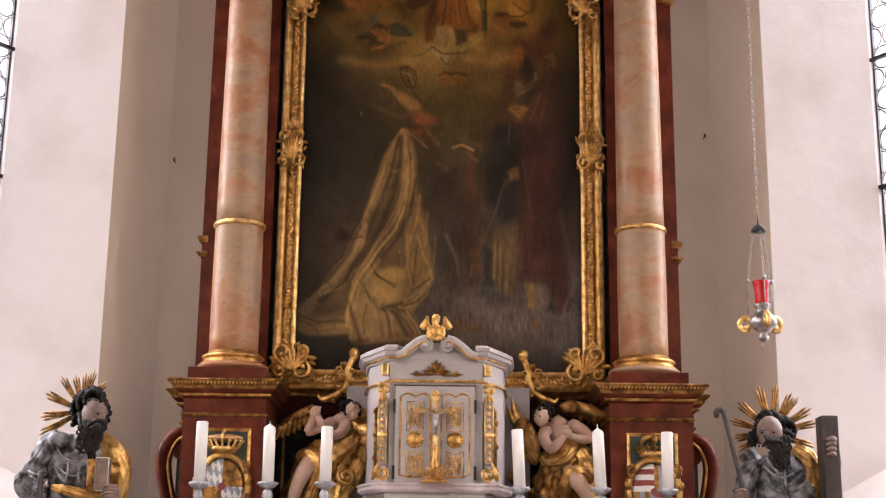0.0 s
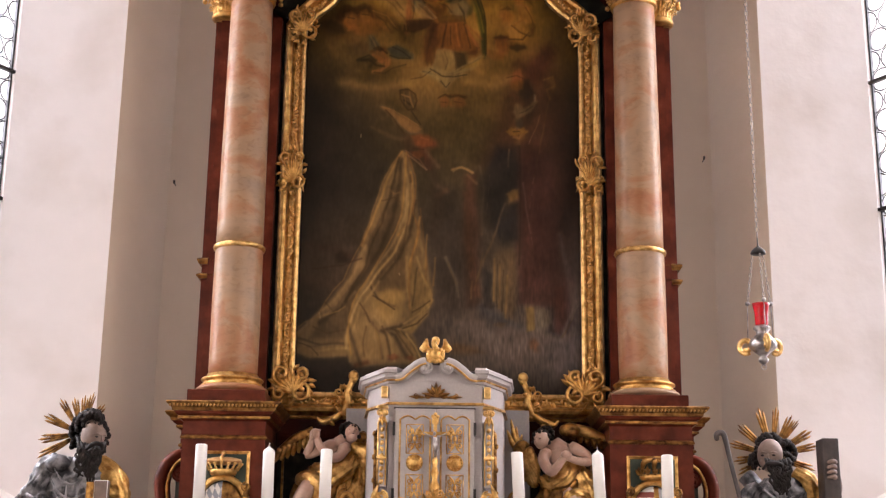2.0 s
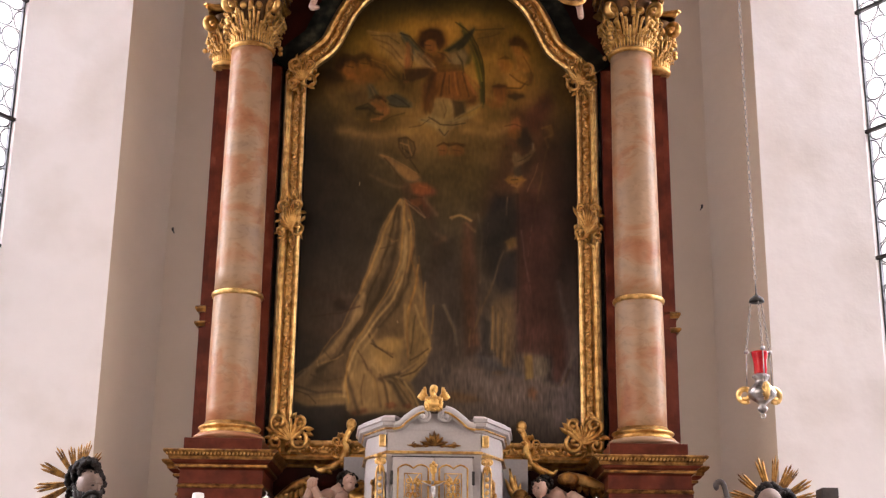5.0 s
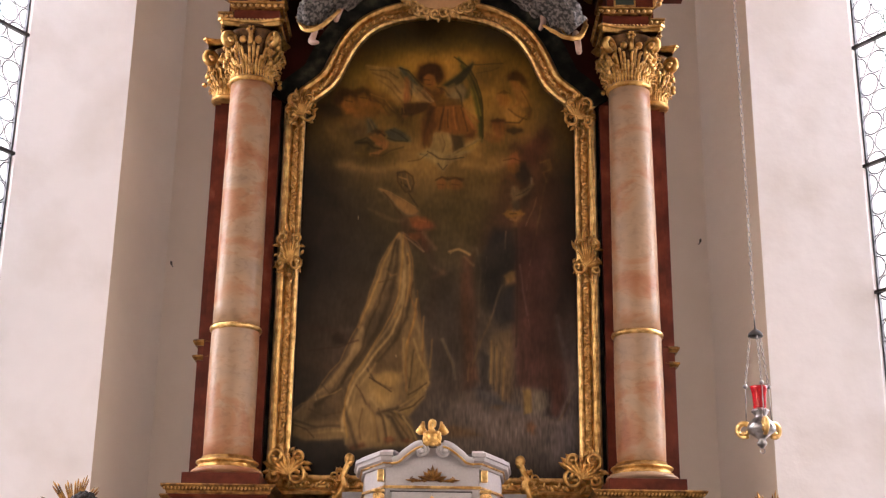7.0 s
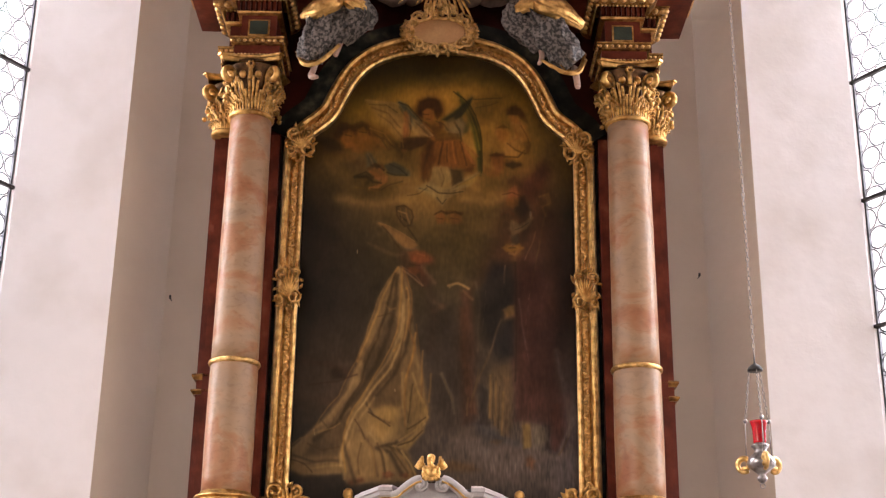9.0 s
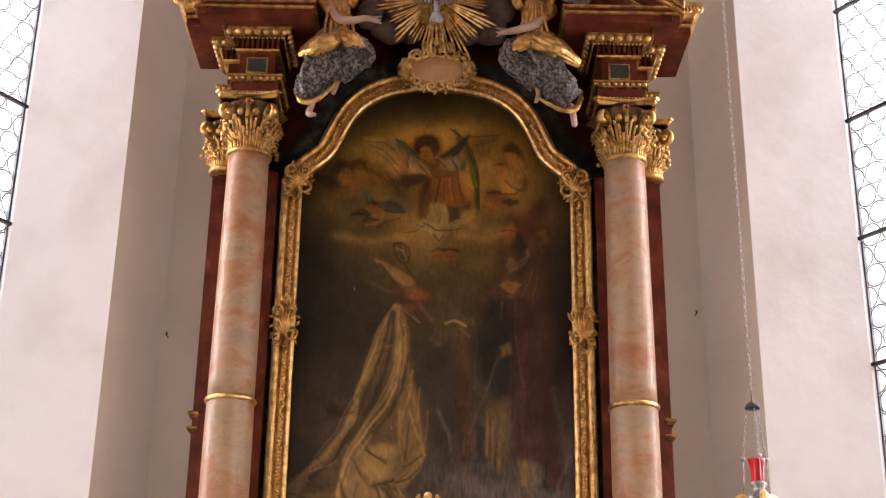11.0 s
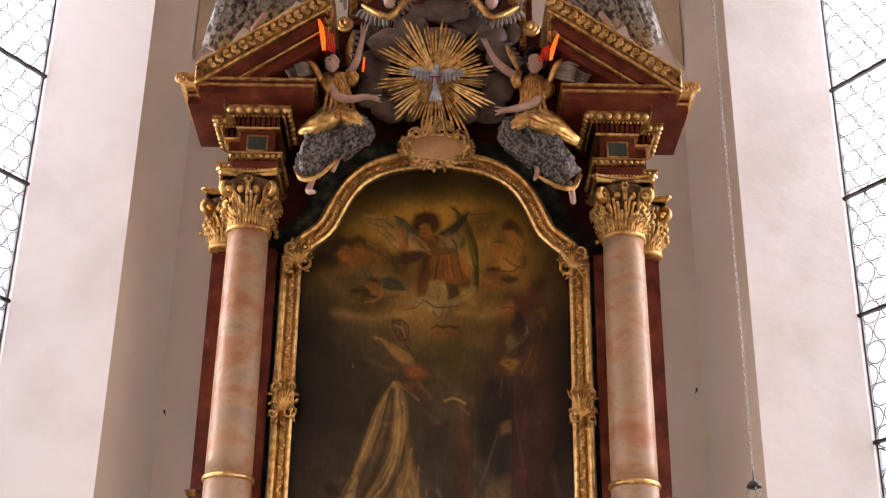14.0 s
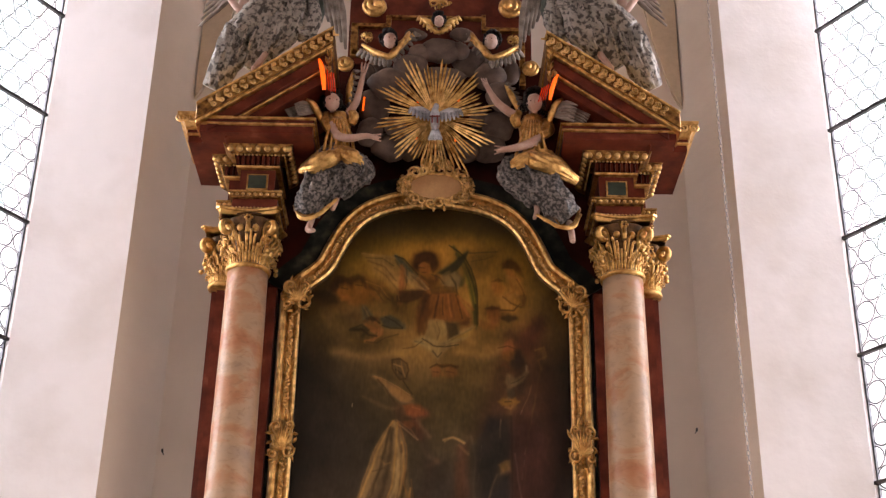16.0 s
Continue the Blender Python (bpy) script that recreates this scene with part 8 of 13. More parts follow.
for k in range(12):
    a = 2 * math.pi * k / 12
    blob(bm, (BX + 0.045 * math.cos(a), BY - 0.03, BZ + 0.025 + 0.035 * math.sin(a)), (0.014, 0.014, 0.026), (0, math.degrees(a), 0), 1)
tube(bm, spline([(BX, BY - 0.02, BZ + 0.07), (BX - 0.012, BY - 0.03, BZ + 0.10), (BX - 0.006, BY - 0.045, BZ + 0.125), (BX + 0.012, BY - 0.055, BZ + 0.115), (BX + 0.012, BY - 0.06, BZ + 0.085)], 4), [0.02, 0.014, 0.014, 0.014, 0.006], 8)
for s in (-1, 1):
    for k in range(5):
        p0 = Vector((BX + s * 0.03, BY, BZ + 0.06))
        p1 = Vector((BX + s * (0.055 + 0.010 * k), BY + 0.01, BZ + 0.135 - 0.014 * k))
        tube(bm, [p0, p0.lerp(p1, 0.5) + Vector((s * 0.012, 0, -0.006)), p1], [0.008, 0.013, 0.009], 6, 0.6)
bird = part("gilded_bird", bm, GOLD, None, smooth=True)
tagged(bird, "small carved gilded bird with raised wings on the tabernacle", "carved bird")

# ---- candles on candlesticks ----
KY = 7.9
CANDLES = [(-0.1745, 0.0725, 0.1176, 0.0), (-0.1243, 0.0731, 0.1166, -0.3), (-0.0822, 0.0736, 0.1150, 0.6), (0.0608, 0.0714, 0.1146, -2.6), (0.1203, 0.0719, 0.1166, -2.4), (0.1696, 0.0714, 0.1139, 0.5)]
for i, (u, w0, w1, lean) in enumerate(CANDLES):
    x, z0, z1 = u * KY, EYE + w0 * KY, EYE + w1 * KY
    st = thing("candlestick", (x, KY, 1.62), "silvered turned candlestick with a wide drip pan", "candlestick", "altar candlesticks")
    h = z0 - 1.62
    bm = lathe(bmesh.new(), (x, KY), [(0.09, 1.62), (0.088, 1.64), (0.05, 1.67), (0.03, 1.70), (0.022, 1.80), (0.034, 1.84), (0.02, 1.90), (0.018, z0 - 0.16), (0.03, z0 - 0.13), (0.02, z0 - 0.10), (0.034, z0 - 0.075), (0.026, z0 - 0.05), (0.018, z0 - 0.035)], 20)
    part("stem", bm, SILVERPAINT, st, "", True)
    bm = lathe(bmesh.new(), (x, KY), [(0.018, z0 - 0.035), (0.045, z0 - 0.022), (0.056, z0 - 0.012), (0.058, z0 + 0.004), (0.05, z0 + 0.006), (0.042, z0 - 0.004)], 24)
    for k in range(14):
        a = 2 * math.pi * k / 14
        blob(bm, (x + 0.055 * math.cos(a), KY + 0.055 * math.sin(a), z0 - 0.004), (0.009, 0.009, 0.008), sub=1)
    part("drip_pan", bm, SILVERPAINT, st, "scalloped silver drip pan", True)
    bm = bmesh.new()
    ln = z1 - z0
    r = 0.0345
    pointed = i in (1, 4)
    prof = [(r, 0), (r, ln - (0.02 if pointed else 0.008)), (r * 0.9, ln - 0.002), (r * 0.75, ln)] if not pointed else [(r, 0), (r, ln - 0.03), (r * 0.75, ln - 0.018), (r * 0.3, ln - 0.008), (r * 0.12, ln)]
    lathe(bm, (0, 0), prof, 24)
    tube(bm, [(0, 0, ln - 0.005), (0.001, 0, ln + (0.018 if pointed else 0.004))], 0.0025, 5)
    bmesh.ops.transform(bm, matrix=pose(x, KY, z0, 0, lean, 0), verts=bm.verts)
    cd = part("candle", bm, WAX, None, smooth=True)
    tagged(cd, "thick white wax candle with a tapered tip, unlit" if pointed else "thick white wax candle with a flat top, unlit", "candle", "altar candles")

# ---- sanctuary lamp ----
LY = 7.6
LX = 0.2452 * LY
lz = lambda w: EYE + w * LY
lamp = thing("sanctuary_lamp", (LX, LY, lz(0.18)), "hanging silver and gilt sanctuary lamp with red glass", "hanging lamp")


def chain(bm, a, b, link, r):
    a, b = Vector(a), Vector(b)
    n = max(2, int((b - a).length / link))
    d = (b - a).normalized()
    s1 = d.cross(Vector((0, 1, 0.1))).normalized()
    s2 = d.cross(s1)
    for i in range(n):
        c = a.lerp(b, (i + 0.5) / n)
        s = s1 if i % 2 else s2
        way = [c + d * (link * 0.62 * math.cos(t)) + s * (link * 0.3 * math.sin(t)) for t in [2 * math.pi * k / 8 for k in range(9)]]
        tube(bm, way, r, 4, up=tuple(d.cross(s)))


bm = bmesh.new()
chain(bm, (LX, LY, lz(0.2825)), (LX, LY, TOPZ), 0.030, 0.0019)
part("chain", bm, CHAIN, lamp, "long thin grey metal chain")
bm = lathe(bmesh.new(), (LX, LY), [(0.043, lz(0.2685)), (0.045, lz(0.2693)), (0.040, lz(0.2712)), (0.027, lz(0.2730)), (0.012, lz(0.2742)), (0.005, lz(0.2755)), (0.004, lz(0.283))], 20)
part("canopy", bm, IRON, lamp, "small dark metal canopy", True)
for k in range(3):
    a = radians(30 + 120 * k)
    c0 = (LX + 0.036 * math.cos(a), LY + 0.036 * math.sin(a), lz(0.2685))
    c1 = (LX + 0.078 * math.cos(a), LY + 0.078 * math.sin(a), lz(0.2305))
    bm = bmesh.new()
    chain(bm, c0, c1, 0.022, 0.002)
    part("hanging_chain", bm, CHAIN, lamp)
    bm = bmesh.new()
    blob(bm, c1, (0.014, 0.014, 0.014), sub=2)
    c2 = (LX + 0.085 * math.cos(a), LY + 0.085 * math.sin(a), lz(0.2025))
    tube(bm, [c1, c2], 0.003, 5)
    part("knob", bm, SILVER, lamp, "silver ball", True)
    # gilded scroll handle
    bm = bmesh.new()
    way = []
    for j in range(22):
        t = j / 21
        an = radians(-120) + t * radians(430)
        q = 0.048 * (1 - 0.55 * t)
        way.append((LX + (0.098 + q * math.cos(an)) * math.cos(a), LY + (0.098 + q * math.cos(an)) * math.sin(a), lz(0.1975) + q * math.sin(an)))
    tube(bm, way, [0.010, 0.017, 0.017, 0.012], 8)
    part("scroll_handle", bm, GOLD_PALE, lamp, "gilded scroll handle", True)
bm = lathe(bmesh.new(), (LX, LY), [(0.034, lz(0.2115)), (0.037, lz(0.2135)), (0.039, lz(0.222)), (0.047, lz(0.2275)), (0.052, lz(0.2295)), (0.048, lz(0.2295)), (0.036, lz(0.222)), (0.031, lz(0.214))], 24)
part("glass", bm, RUBY, lamp, "ruby red glass beaker", True)
bm = lathe(bmesh.new(), (LX, LY), [(0.008, lz(0.1825)), (0.026, lz(0.1845)), (0.03, lz(0.1865)), (0.018, lz(0.1885)), (0.034, lz(0.1905)), (0.074, lz(0.1945)), (0.083, lz(0.1975)), (0.070, lz(0.2015)), (0.036, lz(0.2055)), (0.034, lz(0.2075)), (0.046, lz(0.2095)), (0.046, lz(0.211)), (0.035, lz(0.2125))], 28)
part("bowl", bm, SILVER, lamp, "embossed silver bowl", True)
bm = bmesh.new()
for k in range(12):
    a = 2 * math.pi * k / 12
    blob(bm, (LX + 0.043 * math.cos(a), LY + 0.043 * math.sin(a), lz(0.2105)), (0.009, 0.009, 0.011), sub=1)
part("bead_ring", bm, SILVER, lamp, "ring of silver beads", True)["kind"] = "stuff"
bm = bmesh.new()
tube(bm, [(LX + 0.014 * math.cos(t), LY, lz(0.1805) + 0.014 * math.sin(t)) for t in [2 * math.pi * k / 14 for k in range(15)]], 0.003, 5)
part("ring", bm, SILVER, lamp, "", True)

# ---- coats of arms and side volutes ----
for side in (-1, 1):
    sx = side * (1.33 if side < 0 else 1.345)
    arms = thing("coat_of_arms", (sx, 8.44, 2.1), "carved heraldic shield with blue and white lozenges under a crown" if side < 0 else "carved quartered heraldic shield under a gilded crown", "coat of arms", "altar shields")
    bm = bmesh.new()
    sweep(bm, [(sx - 0.14, 2.0), (sx + 0.14, 2.0), (sx + 0.14, 2.535), (sx - 0.14, 2.535)], [(0, 8.47), (0, 8.455), (0.012, 8.45), (0.02, 8.455), (0.02, 8.47)], True, lift, False)
    part("panel_frame", bm, GOLD, arms, "gilded panel frame")
    part("panel", box(bmesh.new(), sx - 0.14, sx + 0.14, 8.462, 8.468, 2.0, 2.535), GREEN, arms, "dark green panel")
    # shield: oval boss
    bm = bmesh.new()
    blob(bm, (sx, 8.45, 2.19), (0.135, 0.035, 0.175), sub=6)
    shield = part("shield", bm, [BLUE, LINEN, REDPAINT, GOLD_DARK], arms, "shield painted in lozenges" if side < 0 else "quartered painted shield", True)
    for p in shield.data.polygons:
        c = p.center + PLACE[arms]
        dx, dz = c.x - sx, c.z - 2.19
        q = 0
        if side < 0:
            if (dx < 0) == (dz > 0):
                q = 1 if int(math.floor((dx * 1.5 + dz * 0.9) / 0.05) + math.floor((dx * 1.2 - dz * 0.35) / 0.05)) % 2 else 0
            else:
                q = 3
        else:
            q = (2 if math.floor(dz / 0.035) % 2 else 1) if (dx < 0) == (dz > 0) else (0 if math.floor(dx / 0.03) % 2 else 3)
        if dx * dx + dz * dz < 0.0006:
            q = 2
        p.material_index = q
    bm = bmesh.new()
    sweep(bm, [(sx + 0.14 * math.cos(t), 2.19 + 0.18 * math.sin(t)) for t in [2 * math.pi * k / 36 for k in range(36)]], [(0, 8.45), (0, 8.425), (0.012, 8.415), (0.03, 8.42), (0.04, 8.44), (0.04, 8.46)], True, lift, False)
    part("shield_border", bm, GOLD, arms, "gilded shield border")
    for s in (-1, 1):
        bm = bmesh.new()
        for dz in (0.10, 0.03, -0.06, -0.13):
            blob(bm, (sx + s * (0.165 - 0.2 * abs(dz - 0.02)), 8.43, 2.19 + dz), (0.022, 0.02, 0.035), (0, 25 * s, 0), 2)
        c_scroll(bm, (sx + s * 0.15, 8.42, 2.33), 0.03, 90, 1.3, 0.010, 0, s)
        part("shield_supporter", bm, [GOLD_DARK], arms, "carved gilded side scrolls", True)
    crown = bmesh.new()
    cz = 2.40
    lathe(crown, (sx, 8.44), [(0.075, cz), (0.085, cz + 0.015), (0.085, cz + 0.03), (0.078, cz + 0.035)], 20)
    part("crown_band", crown, GOLD, arms, "gilded crown band", True)
    crown = bmesh.new()
    if side < 0:
        # flat cap over a row of small arches
        for k in range(9):
            a = math.pi + math.pi * k / 8
            foot = (sx + 0.085 * math.cos(a), 8.44 + 0.07 * math.sin(a), cz + 0.03)
            tube(crown, spline([foot, (sx + 0.105 * math.cos(a), 8.44 + 0.08 * math.sin(a), cz + 0.055), (sx + 0.115 * math.cos(a), 8.44 + 0.08 * math.sin(a), cz + 0.072)], 4), [0.010, 0.007, 0.010], 7)
            blob(crown, (sx + 0.112 * math.cos(a), 8.44 + 0.08 * math.sin(a), cz + 0.070), (0.014, 0.012, 0.009), sub=1)
        cap = bmesh.new()
        blob(cap, (sx, 8.43, cz + 0.088), (0.118, 0.075, 0.026), sub=3)
        part("crown_cap", cap, TERRACOTTA, arms, "tan flattened crown cap", True)
        tube(crown, spline([(sx, 8.35, cz + 0.075), (sx, 8.36, cz + 0.105), (sx, 8.40, cz + 0.12)], 4), 0.010, 7)
    else:
        for k in range(7):
            a = math.pi + math.pi * k / 6
            q = Vector((sx + 0.09 * math.cos(a), 8.44 + 0.075 * math.sin(a), cz + 0.03))
            for dx in (-0.018, 0, 0.018):
                leaf(crown, q, q + Vector((dx, -0.005, 0.055 - abs(dx))), 0.009, 0.012)
            blob(crown, q + Vector((0, -0.012, 0.004)), (0.010,) * 3, sub=1)
        for k in (-1, 0, 1):
            tube(crown, spline([(sx + 0.075 * k, 8.40, cz + 0.07), (sx + 0.062 * k, 8.37, cz + 0.11), (sx, 8.40, cz + 0.128)], 4), [0.012, 0.02, 0.012], 7)
    blob(crown, (sx, 8.42, cz + 0.135), (0.012, 0.012, 0.018))
    part("crown", crown, GOLD_PALE if side < 0 else GOLD_DARK, arms, "gilded arched crown", True)
    # volute bracket beside the pedestal
    vol = thing("volute_bracket", (side * 1.62, 8.9, 1.8), "curved red marbled bracket with gilded edge beside the pedestal", "bracket", "altar brackets")
    way = spline([(side * 1.61, 2.55), (side * 1.66, 2.56), (side * 1.735, 2.51), (side * 1.775, 2.40), (side * 1.765, 2.28), (side * 1.725, 2.10), (side * 1.70, 1.9), (side * 1.70, 1.6)], 6)
    bm = bmesh.new()
    tube(bm, [(p.x, 8.80, p.y) for p in way], [0.03, 0.05, 0.055, 0.05, 0.045, 0.05], 8, 1.6)
    part("scroll_band", bm, RED, vol, "red scroll band", True)
    bm = bmesh.new()
    tube(bm, [(p.x - side * 0.045, 8.73, p.y - 0.02) for p in way], 0.010, 6)
    part("gilded_edge", bm, GOLD, vol, "gilded edge", True)
    bm = box(bmesh.new(), side * 1.60, side * 1.69, 8.80, 8.86, 1.6, 2.46)
    part("infill", bm, GREEN, vol, "dark green infill")
    bm = bmesh.new()
    c_scroll(bm, (side * 1.655, 8.76, 2.44), 0.05, 90, 1.5, 0.02, 0.0, -side)
    part("scroll_eye", bm, RED, vol, "red scroll eye", True)
# small iron hooks on the walls
for u, w in ((-0.2083, 0.3195), (0.2069, 0.3446)):
    bm = bmesh.new()
    tube(bm, [(u * 9.62, 9.72, EYE + w * 9.66), (u * 9.62, 9.64, EYE + w * 9.66), (u * 9.62, 9.63, EYE + w * 9.66 + 0.02)], 0.008, 6)
    hk = part("wall_hook", bm, IRON, None)
    tagged(hk, "small dark iron hook in the plaster wall", "hook", "wall hooks")

# ---- carved figures ----
class Carving:
    """One mesh of carved wood; every stroke keeps its own paint."""

    def __init__(self, mats):
        self.bm, self.mats = bmesh.new(), mats

    def _paint(self, n, mat):
        self.bm.faces.ensure_lookup_table()
        for f in self.bm.faces[n:]:
            f.material_index = self.mats.index(mat)

    def limb(self, mat, pts, radii, flat=1.0, per=4):
        n = len(self.bm.faces)
        tube(self.bm, spline(pts, per) if len(pts) > 2 else [Vector(p) for p in pts], radii, 10, flat)
        for p, r in ((pts[0], radii[0]), (pts[-1], radii[-1])):
            blob(self.bm, p, (r, r * flat, r), sub=1)
        self._paint(n, mat)

    def cloth(self, mat, pts, radii, flat=0.8, folds=5, depth=0.13, phase=0.0):
        n = len(self.bm.faces)
        k = 1.4 if mat in (BROCADE, ROBE) else 1.0
        tube(self.bm, spline(pts, 8), radii, 48, flat, folds * k ** 0.4, depth * k, phase)
        self._paint(n, mat)

    def ball(self, mat, c, r, turn=(0, 0, 0)):
        n = len(self.bm.faces)
        blob(self.bm, c, r, turn, 2)
        self._paint(n, mat)

    def curls(self, mat, c, r, seed, count=26, back=0.1):
        """Locks of hair over the crown and the back of a head, free of the face."""
        n = len(self.bm.faces)
        rnd = random.Random(seed)
        for i in range(count * 3):
            a, b = rnd.uniform(0, 2 * math.pi), rnd.uniform(-0.5, 1.4)
            d = Vector((math.cos(a) * math.cos(b), math.sin(a) * math.cos(b) + back, math.sin(b)))
            if d.y < -0.35 and d.z < 0.62:
                continue
            s = r * rnd.uniform(0.15, 0.26)
            blob(self.bm, Vector(c) + d * r * 0.92, (s, s, s * 1.3), (rnd.uniform(-40, 40), rnd.uniform(-40, 40), 0), 1)
        self._paint(n, mat)

    def head(self, skin, hair, c, r, seed, face=(0, -1, 0), back=0.25):
        n = len(self.bm.faces)
        f = Vector(face).normalized()
        side = f.cross(Vector((0, 0, 1))).normalized()
        upw = side.cross(f)
        v = Vector(c)
        turn = [math.degrees(q) for q in Matrix((side, -f, upw)).transposed().to_euler()]
        at = lambda a, b, d: v + side * (a * r) + upw * (b * r) + f * (d * r)
        blob(self.bm, v, (r * 0.84, r * 0.92, r * 1.08), turn, 3)
        blob(self.bm, at(0, -0.62, 0.35), (r * 0.50, r * 0.50, r * 0.46), turn, 2)
        tube(self.bm, [at(0, 0.22, 0.86), at(0, -0.02, 1.0), at(0, -0.16, 1.04), at(0, -0.22, 0.9)], [r * 0.06, r * 0.09, r * 0.12, r * 0.07], 7)
        for s in (-1, 1):
            tube(self.bm, [at(s * 0.10, 0.26, 0.86), at(s * 0.34, 0.32, 0.80), at(s * 0.56, 0.22, 0.62)], [r * 0.05, r * 0.07, r * 0.04], 6)
            blob(self.bm, at(s * 0.33, -0.22, 0.66), (r * 0.24, r * 0.2, r * 0.22), turn, 2)
        self._paint(n, skin)
        n = len(self.bm.faces)
        for s in (-1, 1):
            blob(self.bm, at(s * 0.33, 0.11, 0.815), (r * 0.15, r * 0.075, r * 0.07), turn, 2)
        blob(self.bm, at(0, -0.44, 0.80), (r * 0.15, r * 0.06, r * 0.040), turn, 1)
        self._paint(n, hair)
        if seed:
            self.curls(hair, c, r, seed, back=back)

    def wing(self, mat, root, tip, drop, count=9, width=0.02, rim=None):
        """Feathers hanging from a leading edge."""
        n = len(self.bm.faces)
        root, tip, drop = Vector(root), Vector(tip), Vector(drop)
        for row, (k0, w, off) in enumerate(((1.0, 1.0, 0.012), (0.62, 0.95, 0.0), (0.34, 0.9, -0.012))):
            for i in range(count):
                t = i / (count - 1)
                a = root.lerp(tip, t * 0.96)
                e = a + drop * k0 * (0.55 + 0.45 * math.sin(math.pi * (0.15 + 0.75 * t))) + (tip - root) * 0.22 * t * k0
                o = Vector((0, off, 0))
                tube(self.bm, spline([a + o, a.lerp(e, 0.5) + o + Vector((0, -0.012, 0)), e + o], 3), [width * w * 0.8, width * w, width * w * 0.85, width * 0.35], 6, 0.45)
        self._paint(n, mat)
        n = len(self.bm.faces)
        tube(self.bm, spline([root, root.lerp(tip, 0.5) - drop * 0.10 + Vector((0, -0.02, 0)), tip], 4), [width * 1.3, width * 1.5, width * 0.8], 8, 0.7)
        self._paint(n, rim or mat)

    def ray(self, mat, c, tip, w, split=3, fat=1.0):
        """A sheaf of pointed gilded splints."""
        n = len(self.bm.faces)
        c, tip = Vector(c), Vector(tip)
        d = tip - c
        s = d.cross(Vector((0, 1, 0))).normalized()
        for k in range(split):
            t = (k - (split - 1) / 2)
            ln = 1.0 - 0.13 * abs(t) - (0.06 if k % 2 else 0)
            b = c + d * 0.12 + s * (w * 0.2 * t)
            m_ = c + d * 0.55 * ln + s * (w * 0.55 * t)
            e = c + d * ln + s * (w * 1.0 * t)
            tube(self.bm, [b, m_, m_.lerp(e, 0.8), e], [w * 0.13 * fat, w * 0.27 * fat, w * 0.24 * fat, w * 0.05], 4, 0.5 / fat)
        self._paint(n, mat)

    def lump(self, mat, c, r, seed):
        """Bulging cloud."""
        n = len(self.bm.faces)
        vs = bmesh.ops.create_icosphere(self.bm, subdivisions=3, radius=1, matrix=Matrix.Translation(c) @ Matrix.Diagonal((*r, 1)))["verts"]
        for v in vs:
            q = v.co * 7 + Vector((seed, 0, 0))
            v.co += (v.co - Vector(c)) * (0.20 * noise.noise(q) + 0.10 * noise.noise(q * 2.3))
        self._paint(n, mat)

    def done(self, name, label, category, group=""):
        ob = part(name, self.bm, self.mats, None, "", True)
        return tagged(ob, label, category, group)


c = Carving([SILVERLEAF, GOLD, FLESHGREY, HAIR, GOLD_DARK, LINEN, WOOD, SILVERPAINT])
c.ray(GOLD_DARK, (-2.201, 8.33, 2.634), (-2.485, 8.35, 2.472), 0.0223, 3, 1.45)
c.ray(GOLD_DARK, (-2.201, 8.33, 2.634), (-2.488, 8.35, 2.594), 0.0223, 3, 1.45)
c.ray(GOLD_DARK, (-2.201, 8.33, 2.634), (-2.463, 8.35, 2.753), 0.0223, 3, 1.45)
c.ray(GOLD_DARK, (-2.201, 8.33, 2.634), (-2.364, 8.35, 2.868), 0.0174, 3, 1.45)
c.ray(GOLD_DARK, (-2.201, 8.33, 2.634), (-2.271, 8.35, 2.877), 0.0174, 3, 1.45)
c.ray(GOLD_DARK, (-2.201, 8.33, 2.634), (-2.199, 8.35, 2.893), 0.0174, 3, 1.45)
c.ray(GOLD_DARK, (-2.201, 8.33, 2.634), (-2.142, 8.35, 2.914), 0.0149, 3, 1.45)
c.ray(GOLD_DARK, (-2.201, 8.33, 2.634), (-2.063, 8.35, 2.836), 0.0174, 3, 1.45)
c.ray(GOLD_DARK, (-2.201, 8.33, 2.634), (-2.051, 8.35, 2.573), 0.0149, 3, 1.45)
c.ball(FLESHGREY, (-2.097, 8.2, 2.605), (0.0724, 0.0758, 0.1034), (0, 0, 0))
c.head(FLESHGREY, HAIR, (-2.080, 8.18, 2.602), 0.0862, 5, (0.72, -0.65, -0.3), 0.3)
c.curls(HAIR, (-2.163, 8.26, 2.646), 0.0931, 6, 50, 0.1)
c.curls(HAIR, (-2.185, 8.25, 2.555), 0.0551, 12, 30, -0.1)
c.curls(HAIR, (-2.124, 8.23, 2.678), 0.0896, 16, 40, 0.2)
c.curls(HAIR, (-2.097, 8.16, 2.686), 0.0586, 19, 40, -0.2)
c.limb(HAIR, [(-2.145, 8.08, 2.552), (-2.133, 8.035, 2.52), (-2.117, 8.03, 2.493), (-2.11, 8.05, 2.473)], [0.009, 0.011, 0.0097, 0.0041], 1.0)
c.limb(HAIR, [(-2.127, 8.08, 2.548), (-2.107, 8.035, 2.51), (-2.11, 8.03, 2.475), (-2.091, 8.05, 2.449)], [0.009, 0.011, 0.0097, 0.0041], 1.0)
c.limb(HAIR, [(-2.109, 8.08, 2.545), (-2.104, 8.035, 2.5), (-2.084, 8.03, 2.46), (-2.081, 8.05, 2.428)], [0.009, 0.011, 0.0097, 0.0041], 1.0)
c.limb(HAIR, [(-2.092, 8.08, 2.541), (-2.079, 8.035, 2.492), (-2.064, 8.03, 2.447), (-2.077, 8.05, 2.411)], [0.009, 0.011, 0.0097, 0.0041], 1.0)
